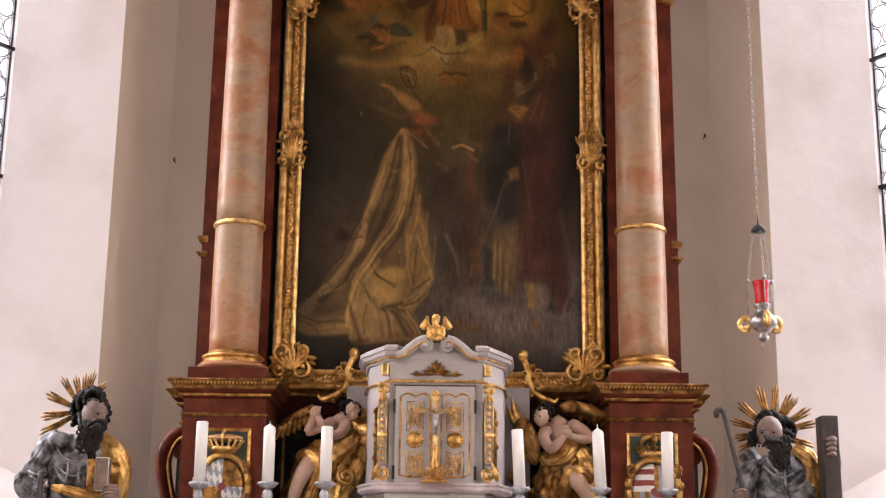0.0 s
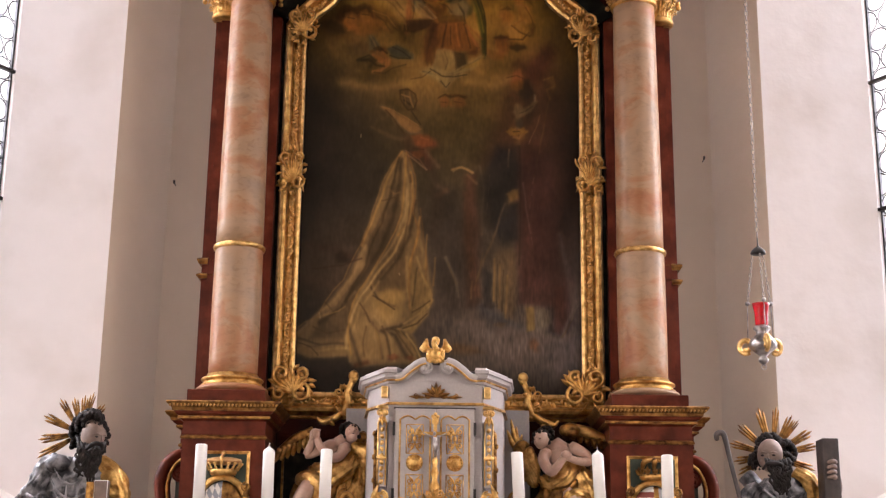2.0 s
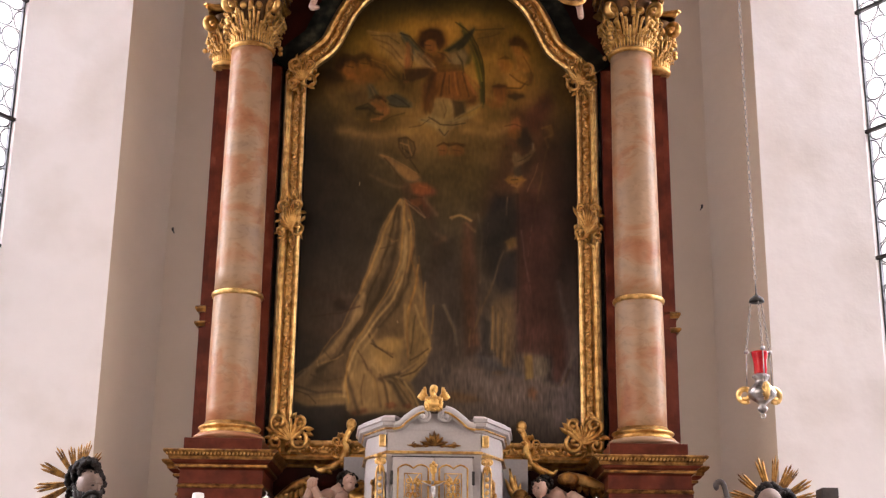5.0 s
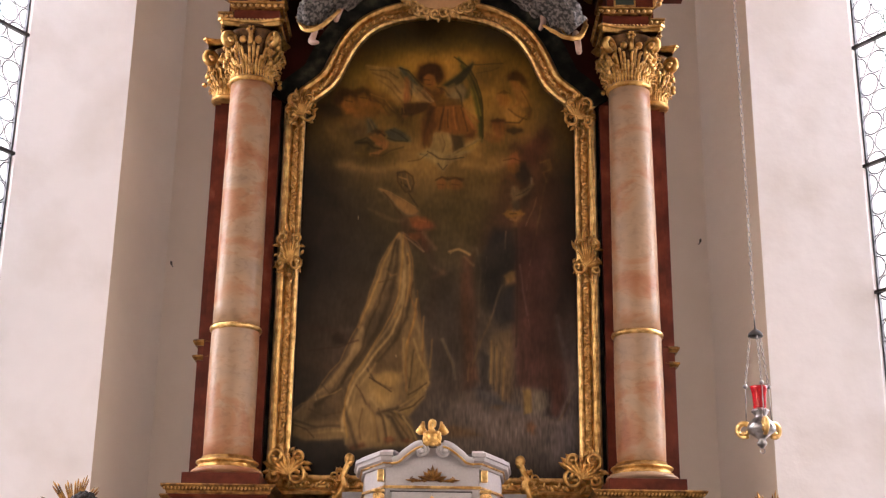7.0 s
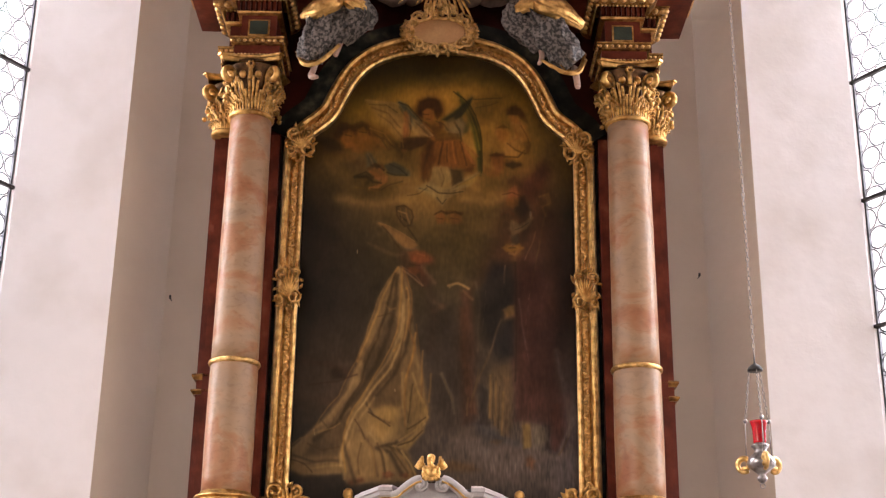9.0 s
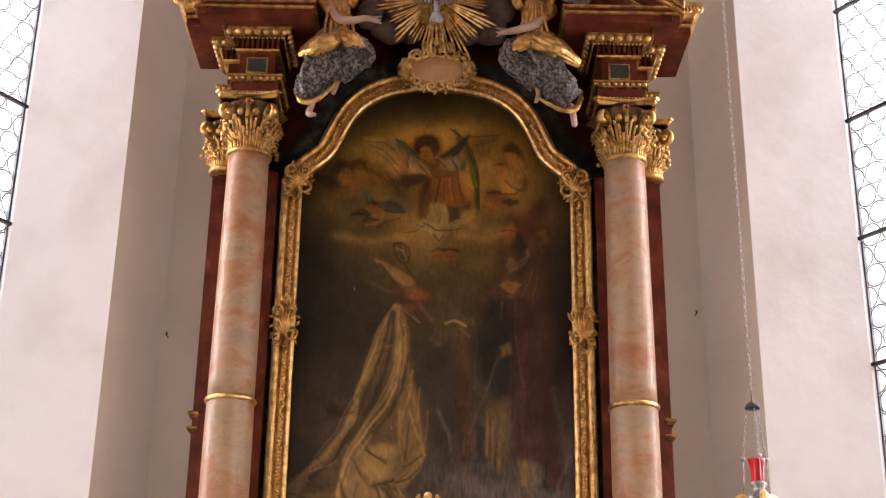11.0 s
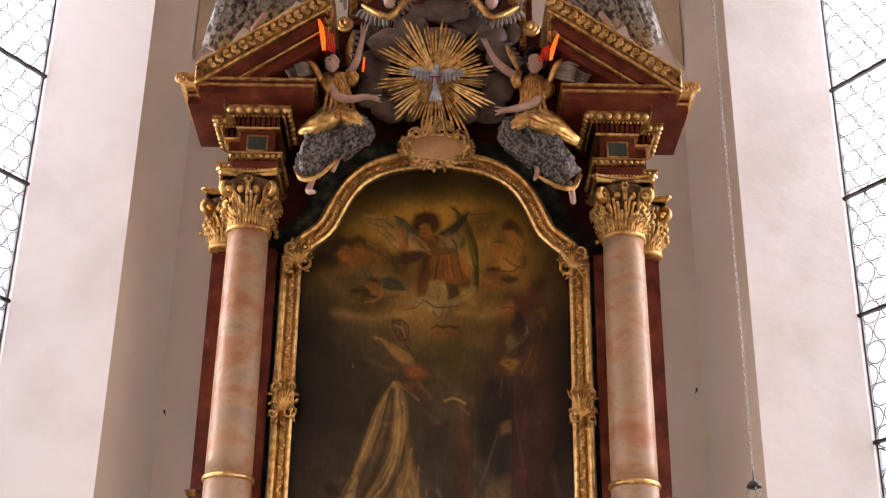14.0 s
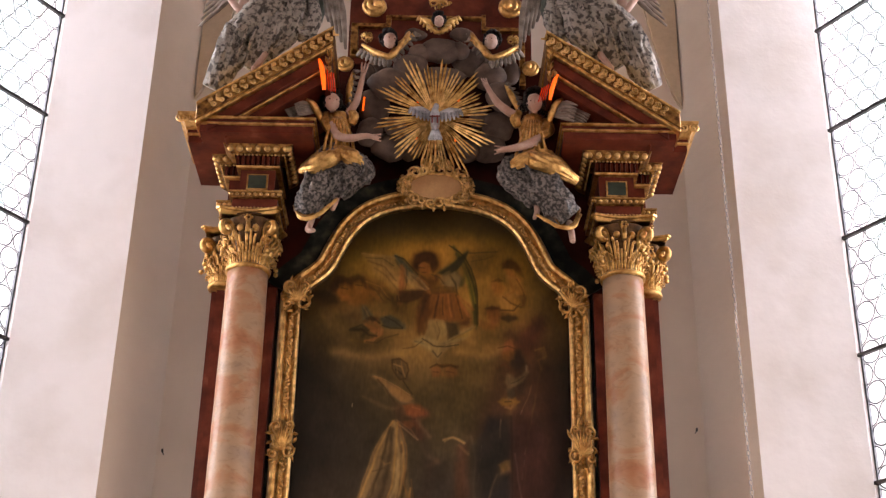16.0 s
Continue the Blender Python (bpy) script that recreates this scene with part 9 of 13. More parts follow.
c.limb(HAIR, [(-2.074, 8.08, 2.538), (-2.054, 8.035, 2.485), (-2.061, 8.03, 2.437), (-2.066, 8.05, 2.399)], [0.009, 0.011, 0.0097, 0.0041], 1.0)
c.limb(HAIR, [(-2.057, 8.08, 2.538), (-2.051, 8.035, 2.485), (-2.05, 8.03, 2.437), (-2.048, 8.05, 2.399)], [0.009, 0.011, 0.0097, 0.0041], 1.0)
c.limb(HAIR, [(-2.04, 8.08, 2.542), (-2.027, 8.035, 2.492), (-2.025, 8.03, 2.448), (-2.032, 8.05, 2.412)], [0.009, 0.011, 0.0097, 0.0041], 1.0)
c.limb(HAIR, [(-2.023, 8.08, 2.546), (-2.004, 8.035, 2.501), (-2.013, 8.03, 2.461), (-2.027, 8.05, 2.429)], [0.009, 0.011, 0.0097, 0.0041], 1.0)
c.limb(HAIR, [(-2.006, 8.08, 2.55), (-2.002, 8.035, 2.511), (-2.013, 8.03, 2.477), (-2.025, 8.05, 2.45)], [0.009, 0.011, 0.0097, 0.0041], 1.0)
c.limb(HAIR, [(-1.989, 8.08, 2.554), (-1.978, 8.035, 2.522), (-1.996, 8.03, 2.495), (-2.015, 8.05, 2.474)], [0.009, 0.011, 0.0097, 0.0041], 1.0)
c.limb(HAIR, [(-2.131, 8.068, 2.537), (-2.112, 8.023, 2.497), (-2.096, 8.02, 2.463), (-2.099, 8.05, 2.437)], [0.009, 0.011, 0.0097, 0.0041], 1.0)
c.limb(HAIR, [(-2.116, 8.068, 2.534), (-2.11, 8.023, 2.484), (-2.089, 8.02, 2.441), (-2.083, 8.05, 2.406)], [0.009, 0.011, 0.0097, 0.0041], 1.0)
c.limb(HAIR, [(-2.1, 8.068, 2.53), (-2.086, 8.023, 2.473), (-2.085, 8.02, 2.421), (-2.077, 8.05, 2.38)], [0.009, 0.011, 0.0097, 0.0041], 1.0)
c.limb(HAIR, [(-2.085, 8.068, 2.526), (-2.064, 8.023, 2.464), (-2.063, 8.02, 2.406), (-2.072, 8.05, 2.359)], [0.009, 0.011, 0.0097, 0.0041], 1.0)
c.limb(HAIR, [(-2.069, 8.068, 2.523), (-2.063, 8.023, 2.456), (-2.043, 8.02, 2.394), (-2.059, 8.05, 2.344)], [0.009, 0.011, 0.0097, 0.0041], 1.0)
c.limb(HAIR, [(-2.054, 8.068, 2.523), (-2.039, 8.023, 2.456), (-2.042, 8.02, 2.394), (-2.041, 8.05, 2.344)], [0.009, 0.011, 0.0097, 0.0041], 1.0)
c.limb(HAIR, [(-2.039, 8.068, 2.527), (-2.019, 8.023, 2.464), (-2.035, 8.02, 2.406), (-2.031, 8.05, 2.36)], [0.009, 0.011, 0.0097, 0.0041], 1.0)
c.limb(HAIR, [(-2.024, 8.068, 2.531), (-2.019, 8.023, 2.474), (-2.012, 8.02, 2.422), (-2.029, 8.05, 2.381)], [0.009, 0.011, 0.0097, 0.0041], 1.0)
c.limb(HAIR, [(-2.009, 8.068, 2.535), (-1.996, 8.023, 2.486), (-2.0, 8.02, 2.442), (-2.027, 8.05, 2.407)], [0.009, 0.011, 0.0097, 0.0041], 1.0)
c.limb(HAIR, [(-1.994, 8.068, 2.539), (-1.976, 8.023, 2.499), (-2.002, 8.02, 2.464), (-2.016, 8.05, 2.438)], [0.009, 0.011, 0.0097, 0.0041], 1.0)
c.limb(HAIR, [(-2.118, 8.056, 2.522), (-2.112, 8.011, 2.475), (-2.096, 8.01, 2.432), (-2.088, 8.05, 2.4)], [0.009, 0.011, 0.0097, 0.0041], 1.0)
c.limb(HAIR, [(-2.104, 8.056, 2.519), (-2.089, 8.011, 2.46), (-2.072, 8.01, 2.406), (-2.076, 8.05, 2.364)], [0.009, 0.011, 0.0097, 0.0041], 1.0)
c.limb(HAIR, [(-2.091, 8.056, 2.515), (-2.07, 8.011, 2.447), (-2.065, 8.01, 2.383), (-2.073, 8.05, 2.333)], [0.009, 0.011, 0.0097, 0.0041], 1.0)
c.limb(HAIR, [(-2.077, 8.056, 2.512), (-2.07, 8.011, 2.435), (-2.064, 8.01, 2.364), (-2.067, 8.05, 2.307)], [0.009, 0.011, 0.0097, 0.0041], 1.0)
c.limb(HAIR, [(-2.064, 8.056, 2.508), (-2.048, 8.011, 2.427), (-2.045, 8.01, 2.351), (-2.052, 8.05, 2.29)], [0.009, 0.011, 0.0097, 0.0041], 1.0)
c.limb(HAIR, [(-2.051, 8.056, 2.508), (-2.029, 8.011, 2.427), (-2.026, 8.01, 2.351), (-2.036, 8.05, 2.29)], [0.009, 0.011, 0.0097, 0.0041], 1.0)
c.limb(HAIR, [(-2.038, 8.056, 2.512), (-2.031, 8.011, 2.436), (-2.026, 8.01, 2.365), (-2.03, 8.05, 2.308)], [0.009, 0.011, 0.0097, 0.0041], 1.0)
c.limb(HAIR, [(-2.025, 8.056, 2.516), (-2.01, 8.011, 2.447), (-2.023, 8.01, 2.384), (-2.032, 8.05, 2.333)], [0.009, 0.011, 0.0097, 0.0041], 1.0)
c.limb(HAIR, [(-2.013, 8.056, 2.52), (-1.993, 8.011, 2.461), (-2.003, 8.01, 2.407), (-2.029, 8.05, 2.364)], [0.009, 0.011, 0.0097, 0.0041], 1.0)
c.limb(HAIR, [(-2.0, 8.056, 2.524), (-1.995, 8.011, 2.476), (-1.992, 8.01, 2.434), (-2.017, 8.05, 2.401)], [0.009, 0.011, 0.0097, 0.0041], 1.0)
c.limb(HAIR, [(-2.099, 8.05, 2.492), (-2.052, 8.015, 2.528), (-2.018, 8.01, 2.538), (-1.991, 8.04, 2.525), (-1.982, 8.07, 2.495)], [0.0069, 0.0138, 0.0138, 0.0138, 0.0069], 1.0)
c.limb(HAIR, [(-2.185, 8.2, 2.593), (-2.156, 8.14, 2.542), (-2.128, 8.11, 2.498)], [0.0103, 0.0103, 0.0069], 1.0)
c.limb(HAIR, [(-2.182, 8.2, 2.58), (-2.153, 8.14, 2.532), (-2.124, 8.11, 2.488)], [0.0103, 0.0103, 0.0069], 1.0)
c.limb(HAIR, [(-2.179, 8.2, 2.566), (-2.151, 8.14, 2.522), (-2.119, 8.11, 2.478)], [0.0103, 0.0103, 0.0069], 1.0)
c.limb(HAIR, [(-2.176, 8.2, 2.552), (-2.148, 8.14, 2.511), (-2.115, 8.11, 2.468)], [0.0103, 0.0103, 0.0069], 1.0)
c.limb(HAIR, [(-2.173, 8.2, 2.539), (-2.146, 8.14, 2.501), (-2.111, 8.11, 2.458)], [0.0103, 0.0103, 0.0069], 1.0)
c.limb(HAIR, [(-2.17, 8.2, 2.525), (-2.143, 8.14, 2.491), (-2.107, 8.11, 2.448)], [0.0103, 0.0103, 0.0069], 1.0)
c.limb(HAIR, [(-2.167, 8.2, 2.511), (-2.141, 8.14, 2.481), (-2.103, 8.11, 2.438)], [0.0103, 0.0103, 0.0069], 1.0)
c.limb(HAIR, [(-2.164, 8.2, 2.498), (-2.138, 8.14, 2.471), (-2.099, 8.11, 2.427)], [0.0103, 0.0103, 0.0069], 1.0)
c.cloth(SILVERLEAF, [(-2.176, 8.2, 2.474), (-2.175, 8.2, 2.371), (-2.167, 8.2, 2.27), (-2.158, 8.2, 2.149)], [0.0896, 0.1586, 0.1654, 0.1586], 0.62, 9, 0.16, 0.5)
c.cloth(SILVERLEAF, [(-2.158, 8.2, 2.149), (-2.139, 8.2, 1.903), (-2.107, 8.2, 1.576), (-2.079, 8.2, 1.224)], [0.1586, 0.193, 0.2068, 0.2275], 0.7, 8, 0.1, 1.0)
c.cloth(SILVERLEAF, [(-2.27, 8.2, 2.452), (-2.334, 8.2, 2.397), (-2.401, 8.2, 2.294), (-2.435, 8.2, 2.213)], [0.0689, 0.0793, 0.0758, 0.0689], 0.9, 7, 0.2, 0.2)
c.cloth(SILVERLEAF, [(-2.444, 8.2, 2.24), (-2.452, 8.2, 2.172), (-2.406, 8.2, 2.112), (-2.336, 8.2, 2.087)], [0.0655, 0.0758, 0.0689, 0.0517], 0.9, 9, 0.22, 0.9)
c.ball(SILVERLEAF, (-2.278, 8.16, 2.427), (0.0827, 0.0827, 0.062), (0, 0, 0))
c.cloth(GOLD, [(-2.049, 8.22, 2.457), (-1.978, 8.2, 2.387), (-1.931, 8.2, 2.3), (-1.911, 8.2, 2.206), (-1.924, 8.2, 2.105)], [0.0414, 0.0689, 0.0724, 0.062, 0.0551], 0.9, 8, 0.16, 0.4)
c.cloth(GOLD, [(-2.281, 8.08, 2.152), (-2.178, 8.05, 2.132), (-2.076, 8.05, 2.113), (-1.983, 8.08, 2.11)], [0.0207, 0.0276, 0.0276, 0.0241], 0.7, 3, 0.15, 0.3)
for f in (((-2.285, 8.09, 2.40), (-2.225, 8.05, 2.33), (-2.16, 8.04, 2.30), (-2.10, 8.05, 2.33)), ((-2.29, 8.08, 2.33), (-2.23, 8.045, 2.25), (-2.15, 8.035, 2.215), (-2.08, 8.05, 2.25)), ((-2.27, 8.08, 2.26), (-2.21, 8.045, 2.19), (-2.13, 8.04, 2.16)), ((-2.19, 8.05, 2.32), (-2.185, 8.035, 2.23), (-2.20, 8.045, 2.15)), ((-2.11, 8.05, 2.30), (-2.12, 8.035, 2.22), (-2.10, 8.05, 2.15))):
    c.limb(SILVERLEAF, list(f), [0.003, 0.0075, 0.003], 0.8)
c.limb(SILVERLEAF, [(-2.435, 8.1, 2.245), (-2.379, 8.075, 2.217), (-2.33, 8.09, 2.225)], [0.0086, 0.0121, 0.0086], 0.6)
c.limb(SILVERLEAF, [(-2.419, 8.1, 2.215), (-2.363, 8.075, 2.187), (-2.321, 8.09, 2.192)], [0.0086, 0.0121, 0.0086], 0.6)
c.limb(SILVERLEAF, [(-2.403, 8.1, 2.185), (-2.347, 8.075, 2.158), (-2.311, 8.09, 2.159)], [0.0086, 0.0121, 0.0086], 0.6)
c.limb(SILVERLEAF, [(-2.387, 8.1, 2.156), (-2.331, 8.075, 2.128), (-2.302, 8.09, 2.126)], [0.0086, 0.0121, 0.0086], 0.6)
n = len(c.bm.faces)
box(c.bm, -2.045, -2.002, 7.94, 8.02, 2.117, 2.307, 0.004)
c._paint(n, GOLD_DARK)
n = len(c.bm.faces)
box(c.bm, -2.002, -1.922, 7.95, 8.01, 2.124, 2.318, 0.004)
c._paint(n, LINEN)
c.limb(FLESHGREY, [(-1.883, 7.98, 2.15), (-1.913, 7.94, 2.153), (-1.944, 7.96, 2.144)], [0.0138, 0.0138, 0.0103], 1.0)
c.limb(FLESHGREY, [(-1.882, 7.98, 2.13), (-1.912, 7.94, 2.134), (-1.942, 7.96, 2.125)], [0.0138, 0.0138, 0.0103], 1.0)
c.limb(FLESHGREY, [(-1.88, 7.98, 2.111), (-1.911, 7.94, 2.114), (-1.941, 7.96, 2.105)], [0.0138, 0.0138, 0.0103], 1.0)
c.limb(FLESHGREY, [(-1.879, 7.98, 2.091), (-1.909, 7.94, 2.095), (-1.94, 7.96, 2.086)], [0.0138, 0.0138, 0.0103], 1.0)
c.ball(FLESHGREY, (-1.892, 8.0, 2.118), (0.0345, 0.0414, 0.0448), (0, 0, 0))
c.limb(WOOD, [(-2.302, 7.9, 2.217), (-2.297, 7.9, 2.081), (-2.288, 7.9, 1.826)], [0.0172, 0.0172, 0.0172], 1.0)
c.ball(SILVERLEAF, (-2.077, 8.2, 1.193), (0.2344, 0.1723, 0.0689), (0, 0, 0))
rnd = random.Random(5)
for i in range(34):
    x = rnd.uniform(-2.135, -2.0)
    z = rnd.uniform(2.39, 2.52)
    ln = rnd.uniform(0.05, 0.085)
    way = [(x + (-2.06 - x) * 0.35 * t + 0.011 * math.sin(7.5 * t + i), 8.012 - 0.012 * math.sin(math.pi * t), z - ln * t) for t in (0, 0.25, 0.5, 0.75, 1)]
    c.limb(HAIR, way, [0.006, 0.0095, 0.0085, 0.004], 1.0, 3)
c.done('carved_saint', 'carved bearded figure with book and rayed halo in silver and gold', 'statue', 'wall statues')

c = Carving([SILVERLEAF, GOLD, FLESHGREY, HAIR, GOLD_DARK, WOOD, SILVERPAINT])
c.ray(GOLD_DARK, (2.067, 8.33, 2.556), (1.993, 8.35, 2.872), 0.0223, 3, 1.45)
c.ray(GOLD_DARK, (2.067, 8.33, 2.556), (2.115, 8.35, 2.885), 0.0174, 3, 1.45)
c.ray(GOLD_DARK, (2.067, 8.33, 2.556), (2.217, 8.35, 2.824), 0.0199, 3, 1.45)
c.ray(GOLD_DARK, (2.067, 8.33, 2.556), (2.343, 8.35, 2.72), 0.0223, 3, 1.45)
c.ray(GOLD_DARK, (2.067, 8.33, 2.556), (2.38, 8.35, 2.624), 0.0199, 3, 1.45)
c.ray(GOLD_DARK, (2.067, 8.33, 2.556), (2.351, 8.35, 2.459), 0.0223, 3, 1.45)
c.ray(GOLD_DARK, (2.067, 8.33, 2.556), (1.852, 8.35, 2.757), 0.0223, 3, 1.45)
c.ray(GOLD_DARK, (2.067, 8.33, 2.556), (1.789, 8.35, 2.636), 0.0199, 3, 1.45)
c.ray(GOLD_DARK, (2.067, 8.33, 2.556), (1.815, 8.35, 2.513), 0.0199, 3, 1.45)
c.ray(GOLD_DARK, (2.067, 8.33, 2.556), (1.842, 8.35, 2.426), 0.0199, 3, 1.45)
c.ray(GOLD_DARK, (2.067, 8.33, 2.556), (2.262, 8.35, 2.797), 0.0124, 3, 1.45)
c.head(FLESHGREY, HAIR, (2.016, 8.18, 2.539), 0.0931, 0, (-0.35, -0.85, -0.25), 0.35)
c.curls(HAIR, (2.107, 8.24, 2.557), 0.0827, 6, 60, 0.1)
c.curls(HAIR, (2.04, 8.24, 2.591), 0.0862, 26, 50, 0.35)
c.curls(HAIR, (1.965, 8.2, 2.524), 0.0517, 27, 30, 0.2)
c.curls(HAIR, (1.955, 8.25, 2.508), 0.0551, 12, 30, 0.1)
c.limb(HAIR, [(1.959, 8.065, 2.502), (1.959, 8.02, 2.476), (1.987, 8.015, 2.455), (2.013, 8.035, 2.44)], [0.009, 0.011, 0.0097, 0.0041], 1.0)
c.limb(HAIR, [(1.974, 8.065, 2.498), (1.981, 8.02, 2.467), (1.99, 8.015, 2.44), (2.028, 8.035, 2.42)], [0.009, 0.011, 0.0097, 0.0041], 1.0)
c.limb(HAIR, [(1.989, 8.065, 2.495), (1.981, 8.02, 2.459), (2.011, 8.015, 2.428), (2.034, 8.035, 2.403)], [0.009, 0.011, 0.0097, 0.0041], 1.0)
c.limb(HAIR, [(2.004, 8.065, 2.491), (2.003, 8.02, 2.452), (2.028, 8.015, 2.417), (2.035, 8.035, 2.389)], [0.009, 0.011, 0.0097, 0.0041], 1.0)
c.limb(HAIR, [(2.019, 8.065, 2.488), (2.025, 8.02, 2.446), (2.028, 8.015, 2.408), (2.043, 8.035, 2.378)], [0.009, 0.011, 0.0097, 0.0041], 1.0)
c.limb(HAIR, [(2.034, 8.065, 2.488), (2.025, 8.02, 2.446), (2.037, 8.015, 2.408), (2.06, 8.035, 2.379)], [0.009, 0.011, 0.0097, 0.0041], 1.0)
c.limb(HAIR, [(2.049, 8.065, 2.492), (2.048, 8.02, 2.452), (2.062, 8.015, 2.417), (2.075, 8.035, 2.389)], [0.009, 0.011, 0.0097, 0.0041], 1.0)
c.limb(HAIR, [(2.064, 8.065, 2.496), (2.07, 8.02, 2.46), (2.074, 8.015, 2.428), (2.081, 8.035, 2.404)], [0.009, 0.011, 0.0097, 0.0041], 1.0)
c.limb(HAIR, [(2.079, 8.065, 2.5), (2.071, 8.02, 2.468), (2.074, 8.015, 2.441), (2.084, 8.035, 2.421)], [0.009, 0.011, 0.0097, 0.0041], 1.0)
c.limb(HAIR, [(2.095, 8.065, 2.504), (2.094, 8.02, 2.478), (2.091, 8.015, 2.457), (2.095, 8.035, 2.441)], [0.009, 0.011, 0.0097, 0.0041], 1.0)
c.limb(HAIR, [(1.964, 8.053, 2.487), (1.971, 8.008, 2.455), (1.997, 8.005, 2.428), (2.02, 8.035, 2.408)], [0.009, 0.011, 0.0097, 0.0041], 1.0)
c.limb(HAIR, [(1.977, 8.053, 2.484), (1.969, 8.008, 2.444), (2.0, 8.005, 2.41), (2.031, 8.035, 2.384)], [0.009, 0.011, 0.0097, 0.0041], 1.0)
c.limb(HAIR, [(1.99, 8.053, 2.48), (1.989, 8.008, 2.435), (2.0, 8.005, 2.394), (2.032, 8.035, 2.363)], [0.009, 0.011, 0.0097, 0.0041], 1.0)
c.limb(HAIR, [(2.003, 8.053, 2.477), (2.008, 8.008, 2.426), (2.019, 8.005, 2.381), (2.033, 8.035, 2.345)], [0.009, 0.011, 0.0097, 0.0041], 1.0)
c.limb(HAIR, [(2.016, 8.053, 2.473), (2.007, 8.008, 2.42), (2.037, 8.005, 2.371), (2.043, 8.035, 2.333)], [0.009, 0.011, 0.0097, 0.0041], 1.0)
c.limb(HAIR, [(2.029, 8.053, 2.473), (2.028, 8.008, 2.42), (2.036, 8.005, 2.371), (2.06, 8.035, 2.333)], [0.009, 0.011, 0.0097, 0.0041], 1.0)
c.limb(HAIR, [(2.042, 8.053, 2.477), (2.048, 8.008, 2.427), (2.043, 8.005, 2.381), (2.071, 8.035, 2.346)], [0.009, 0.011, 0.0097, 0.0041], 1.0)
c.limb(HAIR, [(2.056, 8.053, 2.481), (2.047, 8.008, 2.435), (2.066, 8.005, 2.395), (2.073, 8.035, 2.363)], [0.009, 0.011, 0.0097, 0.0041], 1.0)
c.limb(HAIR, [(2.069, 8.053, 2.485), (2.069, 8.008, 2.446), (2.078, 8.005, 2.411), (2.077, 8.035, 2.385)], [0.009, 0.011, 0.0097, 0.0041], 1.0)
c.limb(HAIR, [(2.083, 8.053, 2.489), (2.088, 8.008, 2.457), (2.077, 8.005, 2.429), (2.091, 8.035, 2.409)], [0.009, 0.011, 0.0097, 0.0041], 1.0)
c.limb(HAIR, [(1.968, 8.041, 2.473), (1.96, 7.996, 2.434), (1.988, 7.995, 2.401), (2.026, 8.035, 2.377)], [0.009, 0.011, 0.0097, 0.0041], 1.0)
c.limb(HAIR, [(1.979, 8.041, 2.469), (1.979, 7.996, 2.422), (2.008, 7.995, 2.38), (2.032, 8.035, 2.348)], [0.009, 0.011, 0.0097, 0.0041], 1.0)
c.limb(HAIR, [(1.991, 8.041, 2.465), (1.996, 7.996, 2.411), (2.011, 7.995, 2.361), (2.03, 8.035, 2.322)], [0.009, 0.011, 0.0097, 0.0041], 1.0)
c.limb(HAIR, [(2.002, 8.041, 2.462), (1.992, 7.996, 2.401), (2.008, 7.995, 2.346), (2.032, 8.035, 2.302)], [0.009, 0.011, 0.0097, 0.0041], 1.0)
c.limb(HAIR, [(2.013, 8.041, 2.458), (2.012, 7.996, 2.394), (2.025, 7.995, 2.334), (2.044, 8.035, 2.287)], [0.009, 0.011, 0.0097, 0.0041], 1.0)
c.limb(HAIR, [(2.024, 8.041, 2.458), (2.029, 7.996, 2.394), (2.042, 7.995, 2.335), (2.059, 8.035, 2.287)], [0.009, 0.011, 0.0097, 0.0041], 1.0)
c.limb(HAIR, [(2.036, 8.041, 2.462), (2.026, 7.996, 2.402), (2.042, 7.995, 2.346), (2.065, 8.035, 2.302)], [0.009, 0.011, 0.0097, 0.0041], 1.0)
c.limb(HAIR, [(2.048, 8.041, 2.466), (2.047, 7.996, 2.411), (2.045, 7.995, 2.362), (2.066, 8.035, 2.323)], [0.009, 0.011, 0.0097, 0.0041], 1.0)
c.limb(HAIR, [(2.059, 8.041, 2.47), (2.064, 7.996, 2.423), (2.067, 7.995, 2.381), (2.071, 8.035, 2.348)], [0.009, 0.011, 0.0097, 0.0041], 1.0)
c.limb(HAIR, [(2.071, 8.041, 2.474), (2.062, 7.996, 2.436), (2.08, 7.995, 2.402), (2.087, 8.035, 2.378)], [0.009, 0.011, 0.0097, 0.0041], 1.0)
c.limb(HAIR, [(1.937, 8.04, 2.439), (1.955, 8.0, 2.465), (1.988, 7.995, 2.468), (2.034, 8.02, 2.464), (2.067, 8.05, 2.435)], [0.0069, 0.0138, 0.0138, 0.0138, 0.0069], 1.0)
c.curls(HAIR, (2.103, 8.18, 2.506), 0.0517, 21, 40, 0.0)
c.curls(HAIR, (1.942, 8.2, 2.472), 0.0379, 22, 24, 0.0)
c.cloth(SILVERLEAF, [(2.076, 8.2, 2.402), (2.078, 8.2, 2.321), (2.094, 8.2, 2.22), (2.101, 8.2, 2.086)], [0.0896, 0.1517, 0.1654, 0.1723], 0.62, 9, 0.15, 0.8)
c.cloth(SILVERLEAF, [(2.101, 8.2, 2.102), (2.09, 8.2, 1.886), (2.074, 8.2, 1.56), (2.059, 8.2, 1.271)], [0.1723, 0.193, 0.2068, 0.2275], 0.7, 8, 0.1, 1.4)
c.cloth(SILVERLEAF, [(1.953, 8.2, 2.346), (1.9, 8.2, 2.298), (1.855, 8.2, 2.21), (1.838, 8.2, 2.133)], [0.0483, 0.062, 0.0586, 0.0517], 0.9, 7, 0.2, 0.2)
